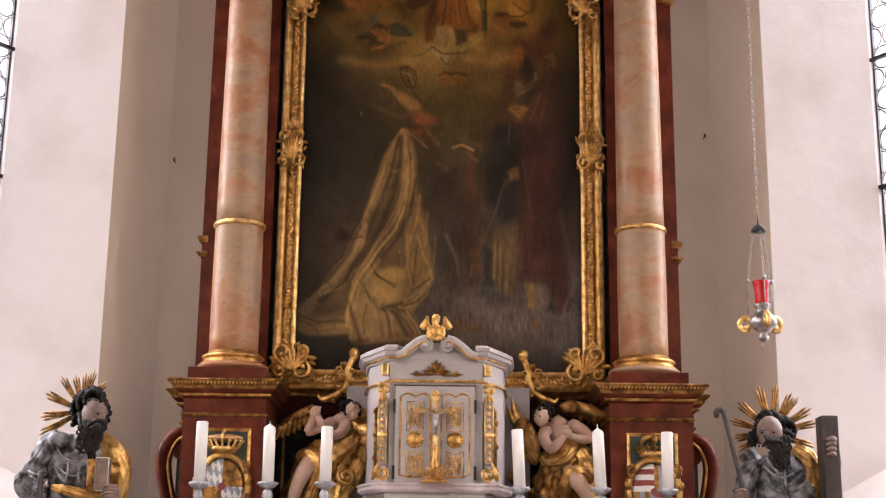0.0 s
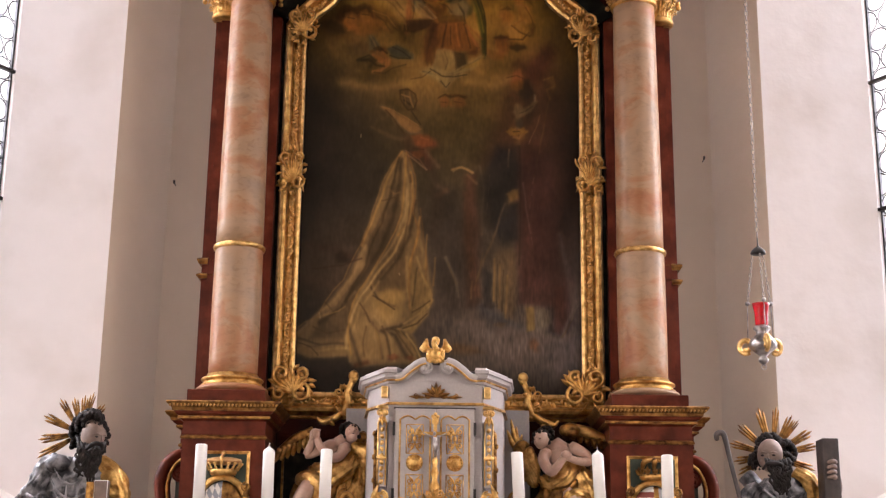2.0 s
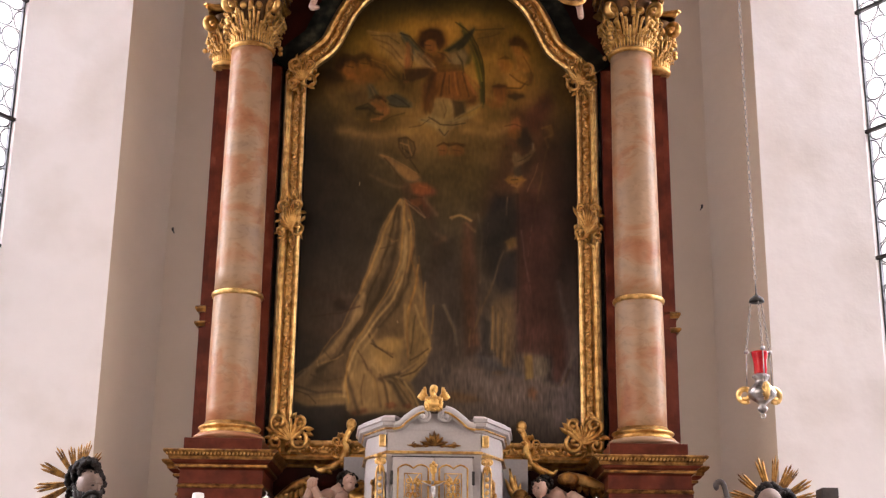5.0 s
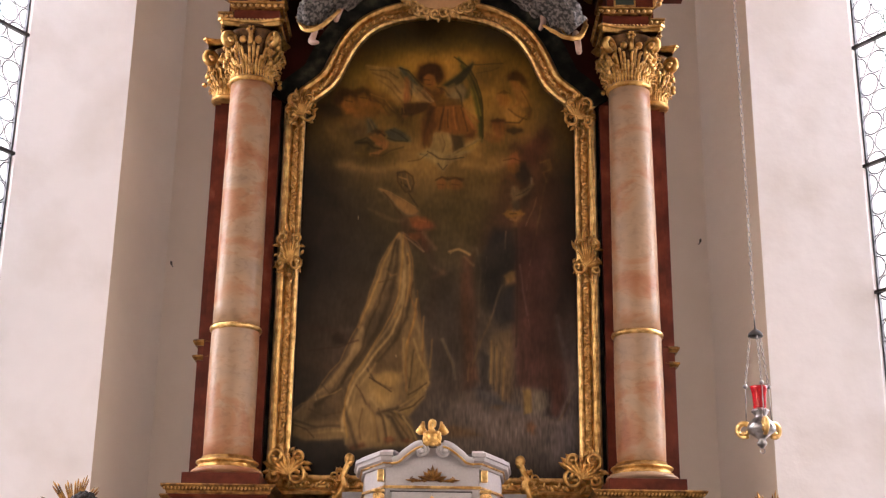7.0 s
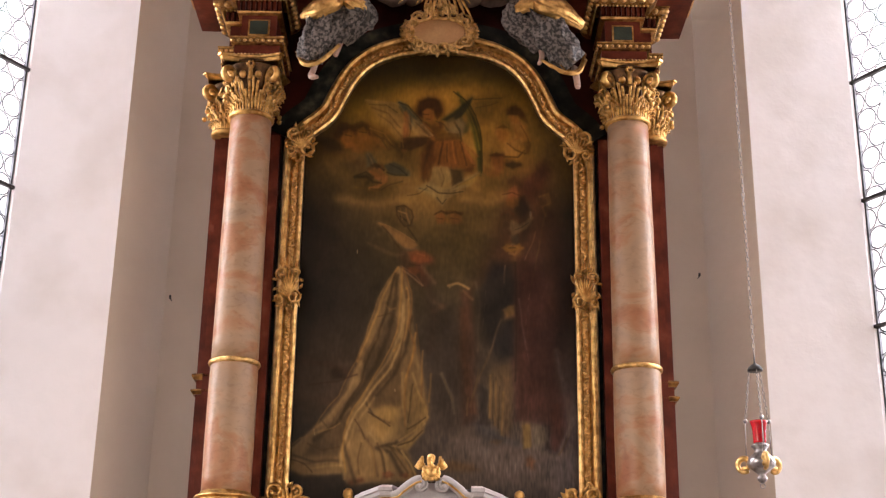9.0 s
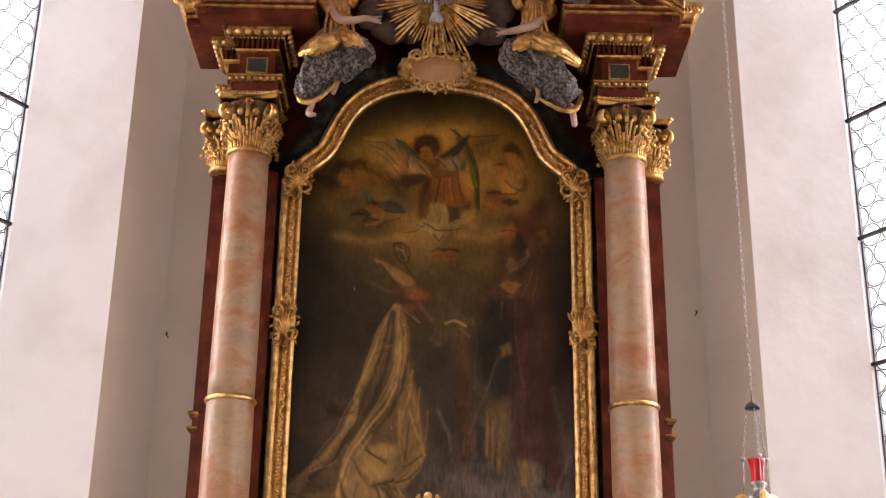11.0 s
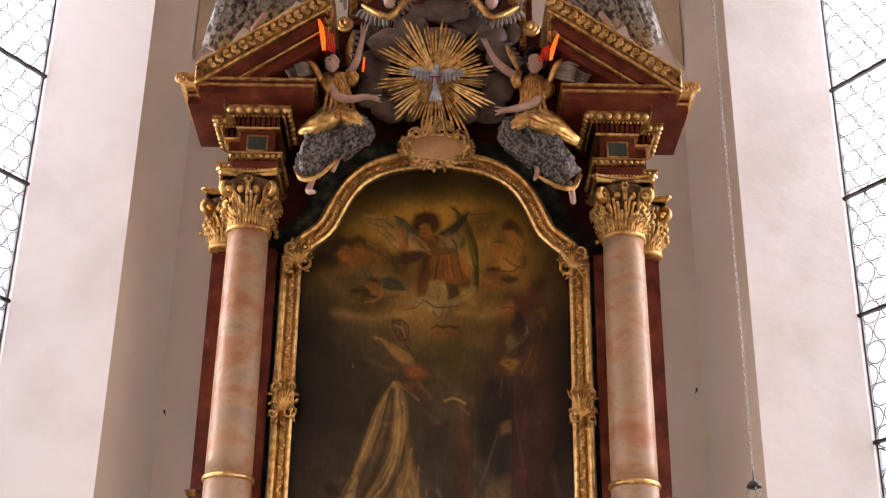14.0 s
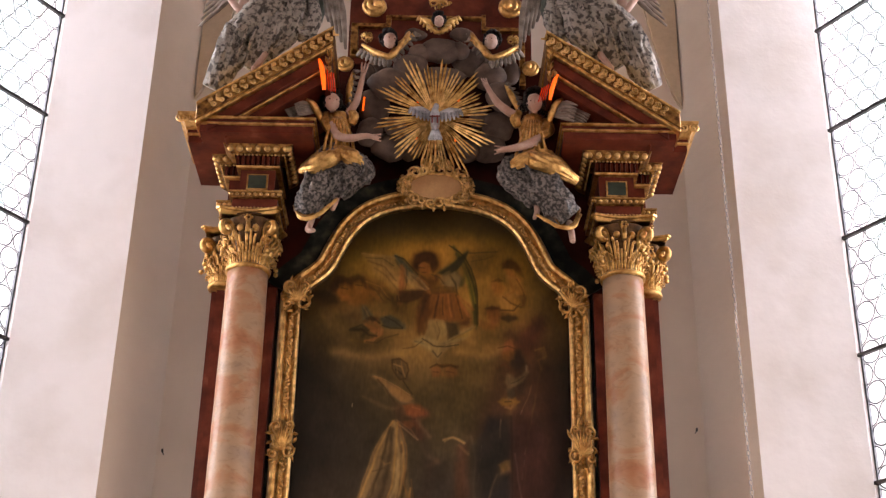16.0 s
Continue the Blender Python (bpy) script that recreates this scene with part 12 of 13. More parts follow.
c.limb(FLESH, [(1.214, 8.43, 7.487), (1.259, 8.41, 7.392), (1.296, 8.39, 7.328)], [0.0252, 0.0252, 0.018], 1.0)
c.cloth(GOLD, [(1.1, 8.55, 8.245), (1.129, 8.55, 8.47), (1.147, 8.55, 8.756)], [0.1222, 0.1438, 0.1078], 0.8, 5, 0.08, 0.5)
c.cloth(GREEN, [(0.926, 8.61, 8.232), (0.852, 8.58, 8.042), (0.839, 8.57, 7.872)], [0.0575, 0.0647, 0.0359], 0.8, 4, 0.12, 0.5)
c.limb(FLESH, [(1.271, 8.55, 8.644), (1.387, 8.5, 8.325), (1.406, 8.47, 8.028), (1.429, 8.45, 7.916), (1.519, 8.43, 8.027)], [0.0467, 0.0431, 0.0395, 0.0323, 0.0252], 1.0)
c.limb(FLESH, [(1.021, 8.55, 8.638), (0.906, 8.5, 8.368), (0.931, 8.45, 8.109)], [0.0467, 0.0431, 0.0323], 1.0)
c.limb(FLESH, [(1.147, 8.55, 8.756), (1.151, 8.55, 8.872)], [0.0323, 0.0359], 1.0)
c.head(FLESH, HAIR, (1.148, 8.5, 8.935), 0.0719, 15, (0, -0.9, -0.4), 0.25)
c.limb(WHITEWING, [(1.445, 8.65, 8.365), (1.588, 8.61, 8.094), (1.764, 8.59, 7.877)], [0.0216, 0.0252, 0.009], 0.5)
c.limb(WHITEWING, [(1.445, 8.65, 8.365), (1.592, 8.618, 8.144), (1.752, 8.598, 7.947)], [0.0216, 0.0252, 0.009], 0.5)
c.limb(WHITEWING, [(1.445, 8.65, 8.365), (1.595, 8.626, 8.194), (1.739, 8.606, 8.018)], [0.0216, 0.0252, 0.009], 0.5)
c.limb(WHITEWING, [(1.445, 8.65, 8.365), (1.599, 8.634, 8.245), (1.727, 8.614, 8.089)], [0.0216, 0.0252, 0.009], 0.5)
c.limb(WHITEWING, [(1.445, 8.65, 8.365), (1.603, 8.642, 8.296), (1.714, 8.622, 8.161)], [0.0216, 0.0252, 0.009], 0.5)
c.limb(WHITEWING, [(1.445, 8.65, 8.365), (1.607, 8.65, 8.347), (1.701, 8.63, 8.233)], [0.0216, 0.0252, 0.009], 0.5)
c.limb(WHITEWING, [(1.445, 8.65, 8.365), (1.611, 8.658, 8.398), (1.689, 8.638, 8.306)], [0.0216, 0.0252, 0.009], 0.5)
c.limb(WHITEWING, [(1.415, 8.63, 8.36), (1.524, 8.58, 8.147), (1.614, 8.57, 8.032)], [0.018, 0.0216, 0.009], 0.5)
c.limb(WHITEWING, [(1.415, 8.63, 8.36), (1.526, 8.58, 8.185), (1.604, 8.57, 8.092)], [0.018, 0.0216, 0.009], 0.5)
c.limb(WHITEWING, [(1.415, 8.63, 8.36), (1.528, 8.58, 8.224), (1.594, 8.57, 8.152)], [0.018, 0.0216, 0.009], 0.5)
c.limb(WHITEWING, [(1.415, 8.63, 8.36), (1.529, 8.58, 8.263), (1.584, 8.57, 8.212)], [0.018, 0.0216, 0.009], 0.5)
c.limb(WHITEWING, [(1.415, 8.63, 8.36), (1.531, 8.58, 8.302), (1.573, 8.57, 8.273)], [0.018, 0.0216, 0.009], 0.5)
c.limb(WHITEWING, [(1.415, 8.63, 8.36), (1.533, 8.58, 8.341), (1.563, 8.57, 8.334)], [0.018, 0.0216, 0.009], 0.5)
c.limb(WHITEWING, [(0.91, 8.71, 8.535), (0.836, 8.68, 8.172), (0.798, 8.68, 8.028)], [0.0216, 0.027, 0.0108], 0.5)
c.limb(WHITEWING, [(0.878, 8.71, 8.534), (0.799, 8.672, 8.143), (0.763, 8.672, 7.955)], [0.0216, 0.027, 0.0108], 0.5)
c.limb(WHITEWING, [(0.846, 8.71, 8.533), (0.762, 8.664, 8.114), (0.727, 8.664, 7.884)], [0.0216, 0.027, 0.0108], 0.5)
c.limb(WHITEWING, [(0.814, 8.71, 8.532), (0.725, 8.656, 8.085), (0.693, 8.656, 7.812)], [0.0216, 0.027, 0.0108], 0.5)
c.limb(WHITEWING, [(0.782, 8.71, 8.532), (0.689, 8.648, 8.056), (0.658, 8.648, 7.741)], [0.0216, 0.027, 0.0108], 0.5)
c.limb(WHITEWING, [(0.75, 8.71, 8.531), (0.652, 8.64, 8.027), (0.624, 8.64, 7.671)], [0.0216, 0.027, 0.0108], 0.5)
c.limb(WHITEWING, [(0.888, 8.67, 8.525), (0.834, 8.63, 8.245), (0.805, 8.63, 8.155)], [0.018, 0.0234, 0.0108], 0.5)
c.limb(WHITEWING, [(0.856, 8.67, 8.525), (0.802, 8.63, 8.227), (0.773, 8.63, 8.111)], [0.018, 0.0234, 0.0108], 0.5)
c.limb(WHITEWING, [(0.824, 8.67, 8.524), (0.77, 8.63, 8.21), (0.741, 8.63, 8.066)], [0.018, 0.0234, 0.0108], 0.5)
c.limb(WHITEWING, [(0.792, 8.67, 8.523), (0.739, 8.63, 8.192), (0.709, 8.63, 8.021)], [0.018, 0.0234, 0.0108], 0.5)
c.limb(WHITEWING, [(0.76, 8.67, 8.522), (0.707, 8.63, 8.175), (0.677, 8.63, 7.977)], [0.018, 0.0234, 0.0108], 0.5)
c.done('carved_angel', 'carved angel seated on the sloping gable in silver brocade robe', 'carved angel', 'gable angels')

c = Carving([FLESH, GOLD, HAIR, WHITEWING])
c.head(FLESH, HAIR, (-0.396, 8.78, 7.82), 0.0633, 20, (0.35, -0.9, -0.3), 0.25)
c.curls(HAIR, (-0.412, 8.81, 7.873), 0.0708, 30, 36, 0.1)
c.wing(WHITEWING, (-0.402, 8.84, 7.689), (-0.203, 8.86, 7.947), (0.02, 0.0, -0.074), 8, 0.0223, GOLD)
c.wing(WHITEWING, (-0.402, 8.84, 7.678), (-0.621, 8.86, 7.773), (0.003, 0.0, -0.085), 8, 0.0223, GOLD)
c.limb(GOLD, [(-0.612, 8.83, 7.807), (-0.49, 8.78, 7.699), (-0.381, 8.76, 7.656), (-0.314, 8.78, 7.768), (-0.248, 8.83, 7.936)], [0.0149, 0.0223, 0.0261, 0.0223, 0.0149], 1.0)
c.done('cherub_head', 'small carved winged cherub head with dark curls', 'cherub', 'altar cherubs')

c = Carving([FLESH, GOLD, HAIR, WHITEWING])
c.head(FLESH, HAIR, (0.404, 8.78, 7.829), 0.0633, 21, (-0.35, -0.9, -0.3), 0.25)
c.curls(HAIR, (0.419, 8.81, 7.883), 0.0708, 31, 36, 0.1)
c.wing(WHITEWING, (0.416, 8.84, 7.698), (0.209, 8.86, 7.946), (-0.018, 0.0, -0.075), 8, 0.0223, GOLD)
c.wing(WHITEWING, (0.416, 8.84, 7.688), (0.633, 8.86, 7.793), (-0.001, 0.0, -0.086), 8, 0.0223, GOLD)
c.limb(GOLD, [(0.622, 8.83, 7.826), (0.502, 8.78, 7.713), (0.394, 8.76, 7.664), (0.324, 8.78, 7.773), (0.253, 8.83, 7.937)], [0.0149, 0.0223, 0.0261, 0.0223, 0.0149], 1.0)
c.done('cherub_head', 'small carved winged cherub head with dark curls', 'cherub', 'altar cherubs')

c = Carving([FLESH, GOLD, HAIR, WHITEWING])
c.head(FLESH, HAIR, (-0.01, 8.78, 8.015), 0.0484, 22, (0.0, -0.9, -0.3), 0.25)
c.curls(HAIR, (-0.011, 8.81, 8.07), 0.0559, 32, 36, 0.1)
c.wing(GOLD, (-0.036, 8.86, 7.995), (-0.166, 8.88, 8.118), (-0.009, 0.0, -0.055), 6, 0.0186, None)
c.wing(GOLD, (0.018, 8.86, 7.997), (0.144, 8.88, 8.125), (0.01, 0.0, -0.055), 6, 0.0186, None)
c.limb(GOLD, [(-0.1, 8.81, 7.991), (-0.009, 8.78, 7.906), (0.08, 8.81, 7.995)], [0.0149, 0.0186, 0.0149], 1.0)
c.done('cherub_head', 'small carved winged cherub head with dark curls', 'cherub', 'altar cherubs')

cloud = thing("carved_cloud", (0, 8.9, 7.3), "bank of carved clouds painted grey behind the gilded rays", "carved cloud")


def puff(c, r, seed):
    k = Carving([CLOUD])
    k.lump(CLOUD, c, r, seed)
    part("cloud_puff", k.bm, CLOUD, cloud, smooth=True)


puff((0.008, 8.9, 7.806), (0.158, 0.0662, 0.1264), 0.0)
puff((-0.223, 8.91, 7.666), (0.1505, 0.0621, 0.1185), 1.3)
puff((0.246, 9.0, 7.772), (0.1505, 0.0621, 0.1185), 2.6)
puff((-0.386, 8.86, 7.458), (0.1731, 0.0786, 0.1501), 3.9)
puff((0.407, 8.95, 7.617), (0.1354, 0.0662, 0.1264), 5.2)
puff((-0.508, 8.96, 7.31), (0.1279, 0.0704, 0.1817), 6.5)
puff((-0.526, 8.9, 7.039), (0.1129, 0.0621, 0.1343), 7.8)
puff((-0.369, 8.91, 6.912), (0.143, 0.0704, 0.1343), 9.1)
puff((-0.219, 9.0, 6.969), (0.0978, 0.0538, 0.1185), 10.4)
puff((0.478, 8.86, 7.374), (0.1129, 0.0621, 0.1343), 11.7)
puff((0.46, 8.95, 7.144), (0.1279, 0.0704, 0.1343), 13.0)
puff((0.381, 8.96, 6.959), (0.1505, 0.0662, 0.1264), 14.3)
puff((0.218, 8.9, 6.889), (0.0978, 0.0538, 0.1027), 15.6)
puff((-0.033, 8.91, 7.58), (0.2633, 0.0455, 0.0869), 16.9)
puff((-0.201, 9.0, 8.036), (0.0903, 0.0331, 0.0632), 18.2)
puff((0.177, 8.86, 7.946), (0.0903, 0.0331, 0.0632), 19.5)
puff((-0.573, 8.95, 7.62), (0.0677, 0.0372, 0.0948), 20.8)
puff((0.574, 8.96, 7.655), (0.0677, 0.0372, 0.1185), 22.1)
puff((-0.15, 8.9, 7.786), (0.0903, 0.0455, 0.0869), 23.4)
puff((0.152, 8.91, 7.827), (0.0828, 0.0455, 0.0869), 24.7)
puff((-0.479, 9.0, 7.71), (0.0978, 0.0497, 0.0948), 26.0)
puff((-0.33, 8.86, 7.07), (0.0903, 0.0455, 0.0869), 27.3)
puff((0.327, 8.95, 7.193), (0.0903, 0.0414, 0.079), 28.6)

glory = thing("gilded_glory", (-0.022, 8.74, 7.099), "large gilded sunburst of split rays behind a white dove", "sunburst")
c = Carving([GOLD])
c.ray(GOLD, (-0.022, 8.74, 7.099), (0.465, 8.72, 7.187), 0.0367, 4, 1.0)
part("ray", c.bm, GOLD if 0 % 3 else GOLD_PALE, glory)
c = Carving([GOLD])
c.ray(GOLD, (-0.022, 8.74, 7.099), (0.348, 8.76, 7.34), 0.0294, 3, 1.0)
part("ray", c.bm, GOLD if 1 % 3 else GOLD_PALE, glory)
c = Carving([GOLD])
c.ray(GOLD, (-0.022, 8.74, 7.099), (0.334, 8.72, 7.514), 0.0367, 4, 1.0)
part("ray", c.bm, GOLD if 2 % 3 else GOLD_PALE, glory)
c = Carving([GOLD])
c.ray(GOLD, (-0.022, 8.74, 7.099), (0.164, 8.76, 7.555), 0.0294, 3, 1.0)
part("ray", c.bm, GOLD if 3 % 3 else GOLD_PALE, glory)
c = Carving([GOLD])
c.ray(GOLD, (-0.022, 8.74, 7.099), (0.045, 8.72, 7.647), 0.0367, 4, 1.0)
part("ray", c.bm, GOLD if 4 % 3 else GOLD_PALE, glory)
c = Carving([GOLD])
c.ray(GOLD, (-0.022, 8.74, 7.099), (-0.101, 8.76, 7.62), 0.0294, 3, 1.0)
part("ray", c.bm, GOLD if 5 % 3 else GOLD_PALE, glory)
c = Carving([GOLD])
c.ray(GOLD, (-0.022, 8.74, 7.099), (-0.285, 8.72, 7.654), 0.0367, 4, 1.0)
part("ray", c.bm, GOLD if 6 % 3 else GOLD_PALE, glory)
c = Carving([GOLD])
c.ray(GOLD, (-0.022, 8.74, 7.099), (-0.366, 8.76, 7.493), 0.0294, 3, 1.0)
part("ray", c.bm, GOLD if 7 % 3 else GOLD_PALE, glory)
c = Carving([GOLD])
c.ray(GOLD, (-0.022, 8.74, 7.099), (-0.507, 8.72, 7.358), 0.0367, 4, 1.0)
part("ray", c.bm, GOLD if 8 % 3 else GOLD_PALE, glory)
c = Carving([GOLD])
c.ray(GOLD, (-0.022, 8.74, 7.099), (-0.443, 8.76, 7.179), 0.0294, 3, 1.0)
part("ray", c.bm, GOLD if 9 % 3 else GOLD_PALE, glory)
c = Carving([GOLD])
c.ray(GOLD, (-0.022, 8.74, 7.099), (-0.527, 8.72, 6.982), 0.0367, 4, 1.0)
part("ray", c.bm, GOLD if 10 % 3 else GOLD_PALE, glory)
c = Carving([GOLD])
c.ray(GOLD, (-0.022, 8.74, 7.099), (-0.396, 8.76, 6.881), 0.0294, 3, 1.0)
part("ray", c.bm, GOLD if 11 % 3 else GOLD_PALE, glory)
c = Carving([GOLD])
c.ray(GOLD, (-0.022, 8.74, 7.099), (-0.353, 8.72, 6.689), 0.0367, 4, 1.0)
part("ray", c.bm, GOLD if 12 % 3 else GOLD_PALE, glory)
c = Carving([GOLD])
c.ray(GOLD, (-0.022, 8.74, 7.099), (-0.2, 8.76, 6.689), 0.0294, 3, 1.0)
part("ray", c.bm, GOLD if 13 % 3 else GOLD_PALE, glory)
c = Carving([GOLD])
c.ray(GOLD, (-0.022, 8.74, 7.099), (-0.087, 8.72, 6.54), 0.0367, 4, 1.0)
part("ray", c.bm, GOLD if 14 % 3 else GOLD_PALE, glory)
c = Carving([GOLD])
c.ray(GOLD, (-0.022, 8.74, 7.099), (0.061, 8.76, 6.581), 0.0294, 3, 1.0)
part("ray", c.bm, GOLD if 15 % 3 else GOLD_PALE, glory)
c = Carving([GOLD])
c.ray(GOLD, (-0.022, 8.74, 7.099), (0.226, 8.72, 6.553), 0.0367, 4, 1.0)
part("ray", c.bm, GOLD if 16 % 3 else GOLD_PALE, glory)
c = Carving([GOLD])
c.ray(GOLD, (-0.022, 8.74, 7.099), (0.312, 8.76, 6.743), 0.0294, 3, 1.0)
part("ray", c.bm, GOLD if 17 % 3 else GOLD_PALE, glory)
c = Carving([GOLD])
c.ray(GOLD, (-0.022, 8.74, 7.099), (0.455, 8.72, 6.821), 0.0367, 4, 1.0)
part("ray", c.bm, GOLD if 18 % 3 else GOLD_PALE, glory)
c = Carving([GOLD])
c.ray(GOLD, (-0.022, 8.74, 7.099), (0.395, 8.76, 7.046), 0.0294, 3, 1.0)
part("ray", c.bm, GOLD if 19 % 3 else GOLD_PALE, glory)
bm = bmesh.new()
blob(bm, (-0.022, 8.74, 7.099), (0.08, 0.02, 0.08), sub=3)
part("hub", bm, GOLD, glory, "gilded centre", True)
c = Carving([SILVERPAINT, REDPAINT])
c.limb(SILVERPAINT, [(-0.027, 8.62, 7.094), (-0.026, 8.61, 7.023), (-0.024, 8.62, 6.929)], [0.0218, 0.0399, 0.0327], 1.0)
c.ball(SILVERPAINT, (-0.019, 8.59, 7.09), (0.0218, 0.0254, 0.0291), (0, 0, 0))
c.wing(SILVERPAINT, (-0.056, 8.64, 7.051), (-0.207, 8.64, 7.103), (0.01, 0.0, -0.07), 7, 0.0163, None)
c.wing(SILVERPAINT, (0.004, 8.64, 7.052), (0.162, 8.64, 7.091), (-0.008, 0.0, -0.07), 7, 0.0163, None)
c.limb(SILVERPAINT, [(-0.024, 8.63, 6.95), (-0.065, 8.63, 6.83)], [0.0145, 0.0145], 1.0)
c.limb(SILVERPAINT, [(-0.024, 8.63, 6.95), (-0.043, 8.63, 6.831)], [0.0145, 0.0145], 1.0)
c.limb(SILVERPAINT, [(-0.024, 8.63, 6.95), (-0.022, 8.63, 6.831)], [0.0145, 0.0145], 1.0)
c.limb(SILVERPAINT, [(-0.024, 8.63, 6.95), (-0.001, 8.63, 6.832)], [0.0145, 0.0145], 1.0)
c.limb(SILVERPAINT, [(-0.024, 8.63, 6.95), (0.02, 8.63, 6.832)], [0.0145, 0.0145], 1.0)
c.limb(REDPAINT, [(-0.047, 8.55, 6.984), (-0.046, 8.55, 6.925)], [0.0058, 0.0058], 1.0)
c.limb(REDPAINT, [(-0.009, 8.55, 6.985), (-0.008, 8.55, 6.926)], [0.0058, 0.0058], 1.0)
c.limb(REDPAINT, [(-0.064, 8.55, 6.979), (0.008, 8.55, 6.981)], [0.0051, 0.0051], 1.0)
c.done('carved_dove', 'silver-white carved dove with spread wings on the sunburst', 'carved dove', '')


# ---- oval cartouche over the picture ----
cart = thing("cartouche", (-0.011, 8.84, 6.533), "oval wooden cartouche in a carved gilded rococo border", "cartouche")
bm = bmesh.new()
blob(bm, (-0.011, 8.84, 6.533), (0.205, 0.03, 0.115), sub=4)
part("boss", bm, TERRACOTTA, cart, "plain reddish oval field", True)
bm = bmesh.new()
CXO, CYO, CZO = (-0.011, 8.84, 6.533)
for k in range(22):
    a = 2 * math.pi * k / 22
    x, z = CXO + 0.235 * math.cos(a), CZO + 0.148 * math.sin(a)
    c_scroll(bm, (x, CYO - 0.02, z), 0.032 + 0.012 * (k % 3), math.degrees(a) + 60, 1.2, 0.012, 0.01, 1 if k % 2 else -1)
    blob(bm, (CXO + 0.268 * math.cos(a + 0.1), CYO - 0.005, CZO + 0.178 * math.sin(a + 0.1)), (0.036, 0.014, 0.016), (0, -math.degrees(a), 0), 1)
for s in (-1, 1):
    c_scroll(bm, (CXO + s * 0.07, CYO - 0.02, CZO + 0.19), 0.05, 200 if s > 0 else -20, 1.3, 0.014, 0.01, s)
rocaille(bm, (CXO, CYO - 0.02, CZO + 0.20), 0.16, 0.10, 77)
rocaille(bm, (CXO - 0.245, CYO, CZO - 0.01), 0.10, 0.14, 78)
rocaille(bm, (CXO + 0.245, CYO, CZO - 0.01), 0.10, 0.14, 79)
part("border", bm, GOLD_PALE, cart, "carved gilded shell border", True)
bm = bmesh.new()
way = [(CXO + 0.205 * math.cos(t), CYO - 0.012, CZO + 0.116 * math.sin(t)) for t in [2 * math.pi * k / 40 for k in range(41)]]
tube(bm, way, 0.012, 8)
part("inner_ring", bm, GOLD, cart, "gilded inner ring", True)

# ---- carving and amber glows of the upper stage ----
part('attic_moulding', box(bmesh.new(), -0.722, -0.409, 8.96, 9.02, 8.081, 8.118, 0.005), GOLD_DARK, altar, 'gilded moulding')
part('attic_moulding', box(bmesh.new(), -0.722, -0.662, 8.96, 9.02, 7.798, 8.118, 0.005), GOLD_DARK, altar, 'gilded moulding')
part('attic_moulding', box(bmesh.new(), -0.71, -0.535, 8.96, 9.02, 7.801, 7.852, 0.005), GOLD_DARK, altar, 'gilded moulding')
part('attic_moulding', box(bmesh.new(), -0.413, 0.371, 8.96, 9.02, 8.179, 8.204, 0.005), GOLD_DARK, altar, 'gilded moulding')
part('attic_moulding', box(bmesh.new(), 0.334, 0.701, 8.96, 9.02, 8.064, 8.099, 0.005), GOLD_DARK, altar, 'gilded moulding')
part('attic_moulding', box(bmesh.new(), 0.638, 0.686, 8.96, 9.02, 7.539, 8.118, 0.005), GOLD_DARK, altar, 'gilded moulding')
part('attic_moulding', box(bmesh.new(), -0.44, -0.399, 8.96, 9.02, 8.07, 8.203, 0.005), GOLD_DARK, altar, 'gilded moulding')
part('attic_moulding', box(bmesh.new(), 0.334, 0.371, 8.96, 9.02, 8.078, 8.223, 0.005), GOLD_DARK, altar, 'gilded moulding')
bm = bmesh.new()
c_scroll(bm, (-0.534, 8.94, 8.265), 0.0908, 90, 1.8, 0.0345, 0.02, 1)
part("attic_scroll", bm, GOLD, altar, "gilded volute", True)
bm = bmesh.new()
c_scroll(bm, (0.564, 8.94, 8.282), 0.0908, 90, 1.8, 0.0345, 0.02, -1)
part("attic_scroll", bm, GOLD, altar, "gilded volute", True)
bm = bmesh.new()
c_scroll(bm, (-0.747, 8.94, 7.696), 0.0643, 90, 1.8, 0.0244, 0.02, 1)
part("attic_scroll", bm, GOLD, altar, "gilded volute", True)
bm = bmesh.new()
c_scroll(bm, (0.722, 8.94, 7.688), 0.0643, 90, 1.8, 0.0244, 0.02, -1)
part("attic_scroll", bm, GOLD, altar, "gilded volute", True)
bm = bmesh.new()
rocaille(bm, (-0.014, 8.94, 8.313), 0.2, 0.16, 51)
part("attic_ornament", bm, GOLD, altar, "gilded leaf ornament", True)
bm = bmesh.new()
rocaille(bm, (-0.586, 8.95, 7.947), 0.1, 0.1, 52)
part("attic_rosette", bm, GOLD, altar, "gilded rosette", True)
bm = bmesh.new()
rocaille(bm, (0.59, 8.95, 7.943), 0.1, 0.1, 52)
part("attic_rosette", bm, GOLD, altar, "gilded rosette", True)
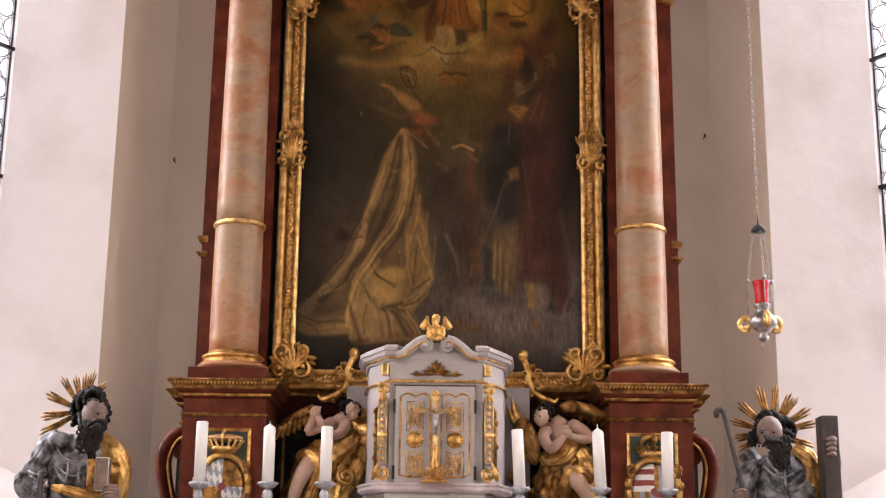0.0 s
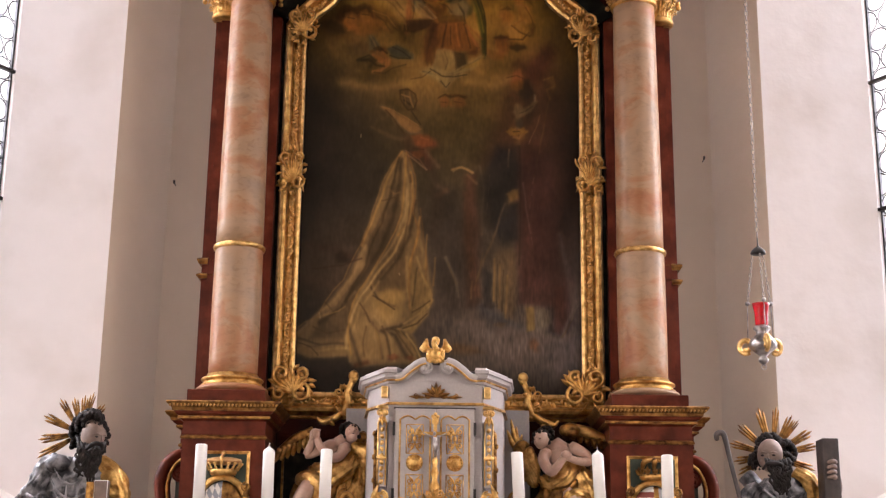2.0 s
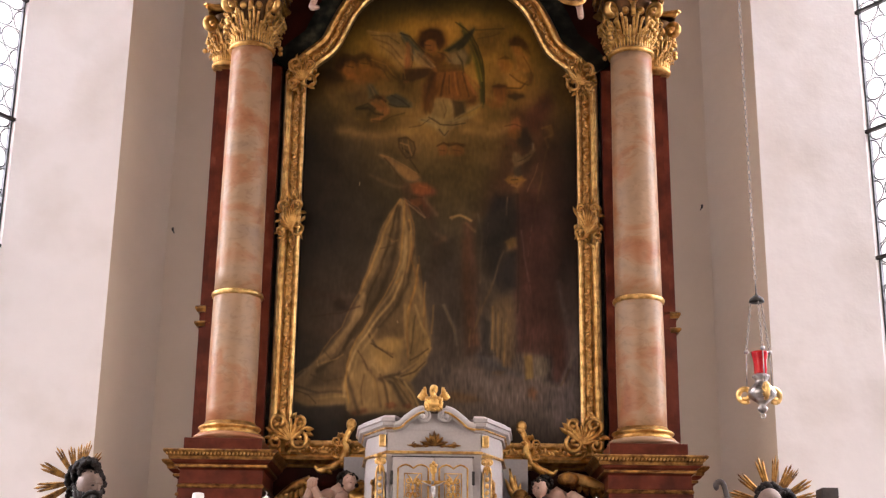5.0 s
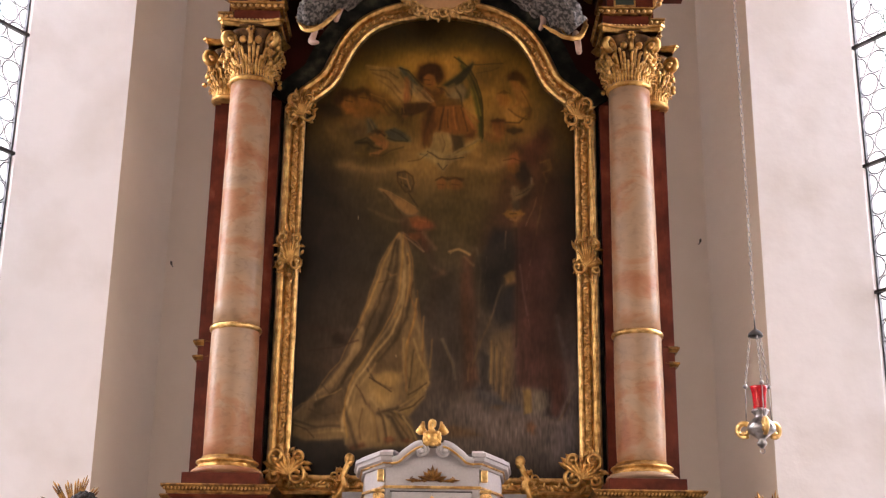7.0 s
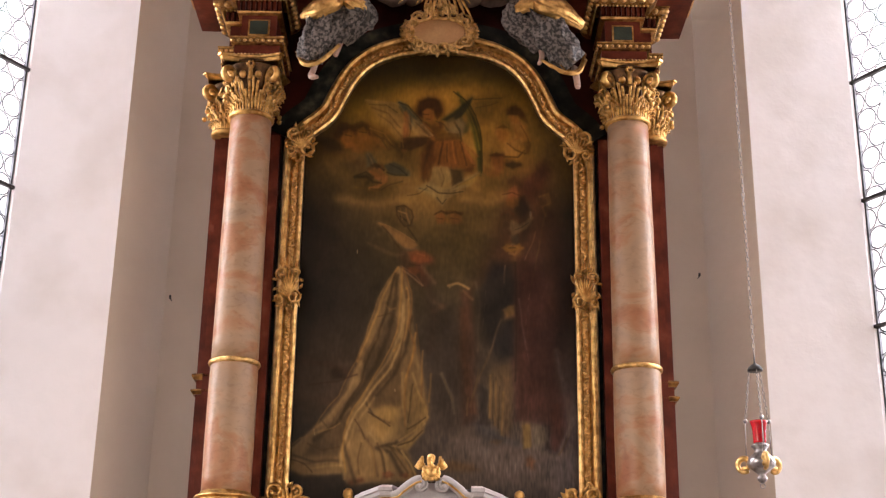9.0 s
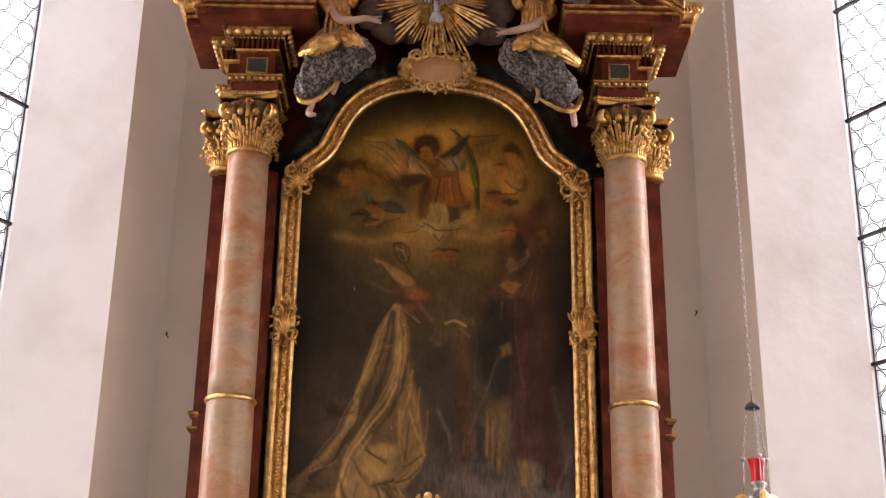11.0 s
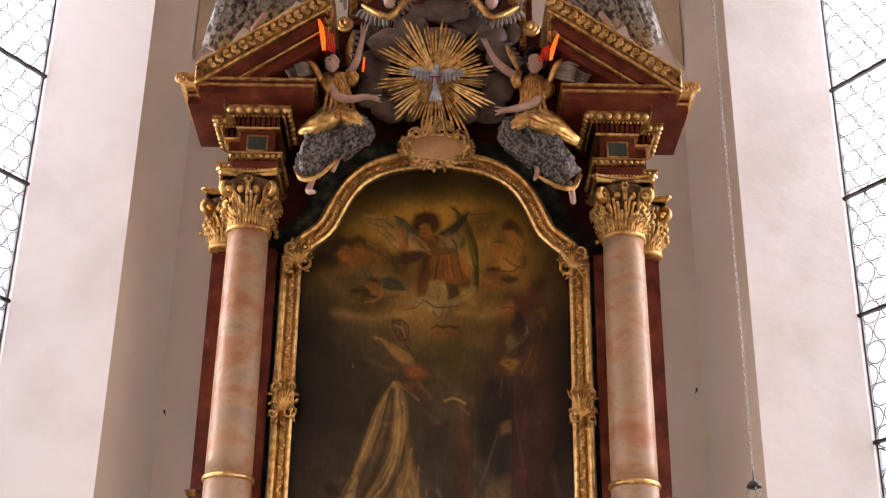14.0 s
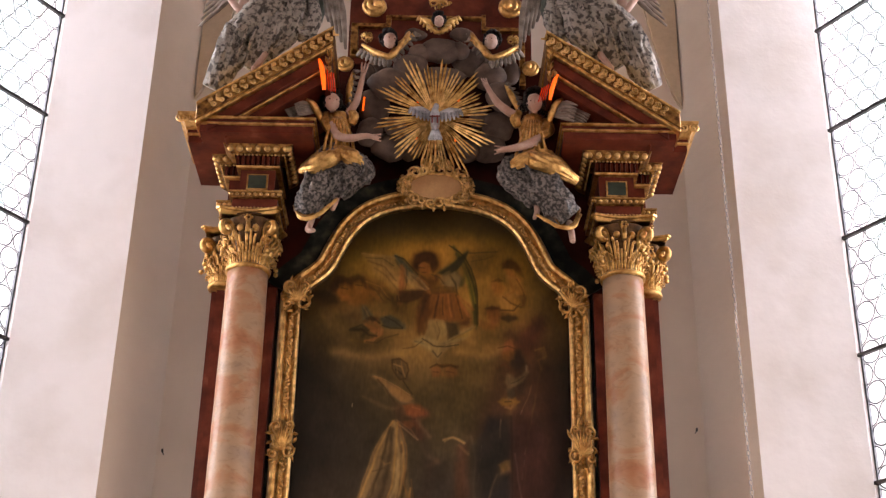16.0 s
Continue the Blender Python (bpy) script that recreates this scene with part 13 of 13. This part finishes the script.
# Glowing slab in place of each upright fillet lit amber from behind.
for ends in (((-0.893, 7.27), (-0.848, 7.0)), ((0.878, 7.18), (0.82, 6.955))):
    (xa, za), (xb, zb) = ends
    sg = 1 if xa < 0 else -1
    bm = bmesh.new()
    rows = [[bm.verts.new((xa + (xb - xa) * t + sg * w * o, 8.252 + 0.008 * abs(o - 0.5), za + (zb - za) * t)) for o in (0, 0.5, 1)] for t, w in ((0, 0.012), (0.2, 0.03), (0.6, 0.036), (1, 0.022))]
    for p, q in zip(rows, rows[1:]):
        for i in range(2):
            bm.faces.new((p[i], p[i + 1], q[i + 1], q[i]))
    lp = part("amber_glow", bm, AMBER, None, smooth=True)
    lp.modifiers.new("thick", "SOLIDIFY").thickness = 0.006
    tagged(lp, "glowing strip in place of the amber-lit fillet at the pediment end", "lamp", "amber lamps")
    # Thin emissive strips added for the red-lit board beside the slab.
    for k in range(4):
        bm = bmesh.new()
        dx = sg * (0.046 + 0.016 * k)
        tube(bm, [(xa + 0.5 * (xb - xa) + dx, 8.262, za - 0.09 - 0.01 * k), (xb + dx, 8.262, zb - 0.005 * k)], [0.005, 0.006, 0.003], 6)
        lp = part("red_lit_strip", bm, RED_LIT, None, smooth=True)
        tagged(lp, "dim glowing strip in place of red-lit wood at the pediment end", "lamp", "red lamp strips")
bm = bmesh.new()
tube(bm, [(-0.583, 8.9, 7.364), (-0.591, 8.9, 7.239)], 0.008, 8, 0.6)
lp = part("amber_glow", bm, AMBER, None, smooth=True)
tagged(lp, "glowing amber strip behind the gilded carving", "lamp", "amber lamps")
# Amber glints between the rays, added as small glowing beads.
bm = bmesh.new()
blob(bm, (-0.16, 8.83, 7.287), (0.012, 0.012, 0.016), sub=1)
lp = part("amber_glow", bm, AMBER, None, smooth=True)
tagged(lp, "small glowing amber bead between the gilded rays", "lamp", "amber bulbs")
bm = bmesh.new()
blob(bm, (-0.1, 8.83, 7.32), (0.012, 0.012, 0.016), sub=1)
lp = part("amber_glow", bm, AMBER, None, smooth=True)
tagged(lp, "small glowing amber bead between the gilded rays", "lamp", "amber bulbs")
bm = bmesh.new()
blob(bm, (-0.17, 8.83, 6.954), (0.012, 0.012, 0.016), sub=1)
lp = part("amber_glow", bm, AMBER, None, smooth=True)
tagged(lp, "small glowing amber bead between the gilded rays", "lamp", "amber bulbs")
bm = bmesh.new()
blob(bm, (0.133, 8.83, 6.946), (0.012, 0.012, 0.016), sub=1)
lp = part("amber_glow", bm, AMBER, None, smooth=True)
tagged(lp, "small glowing amber bead between the gilded rays", "lamp", "amber bulbs")
bm = bmesh.new()
blob(bm, (0.155, 8.83, 7.305), (0.012, 0.012, 0.016), sub=1)
lp = part("amber_glow", bm, AMBER, None, smooth=True)
tagged(lp, "small glowing amber bead between the gilded rays", "lamp", "amber bulbs")
base = part("statue_plinth", box(bmesh.new(), -2.4249399999999994, -1.7849399999999995, 7.85, 8.5, 0, 1.1770768327542267, 0.02), STONE)
tagged(base, "plain stone plinth under a wall statue", "plinth", "statue plinths")
base = part("statue_plinth", box(bmesh.new(), 1.7849399999999995, 2.4249399999999994, 7.85, 8.5, 0, 1.1770768327542267, 0.02), STONE)
tagged(base, "plain stone plinth under a wall statue", "plinth", "statue plinths")
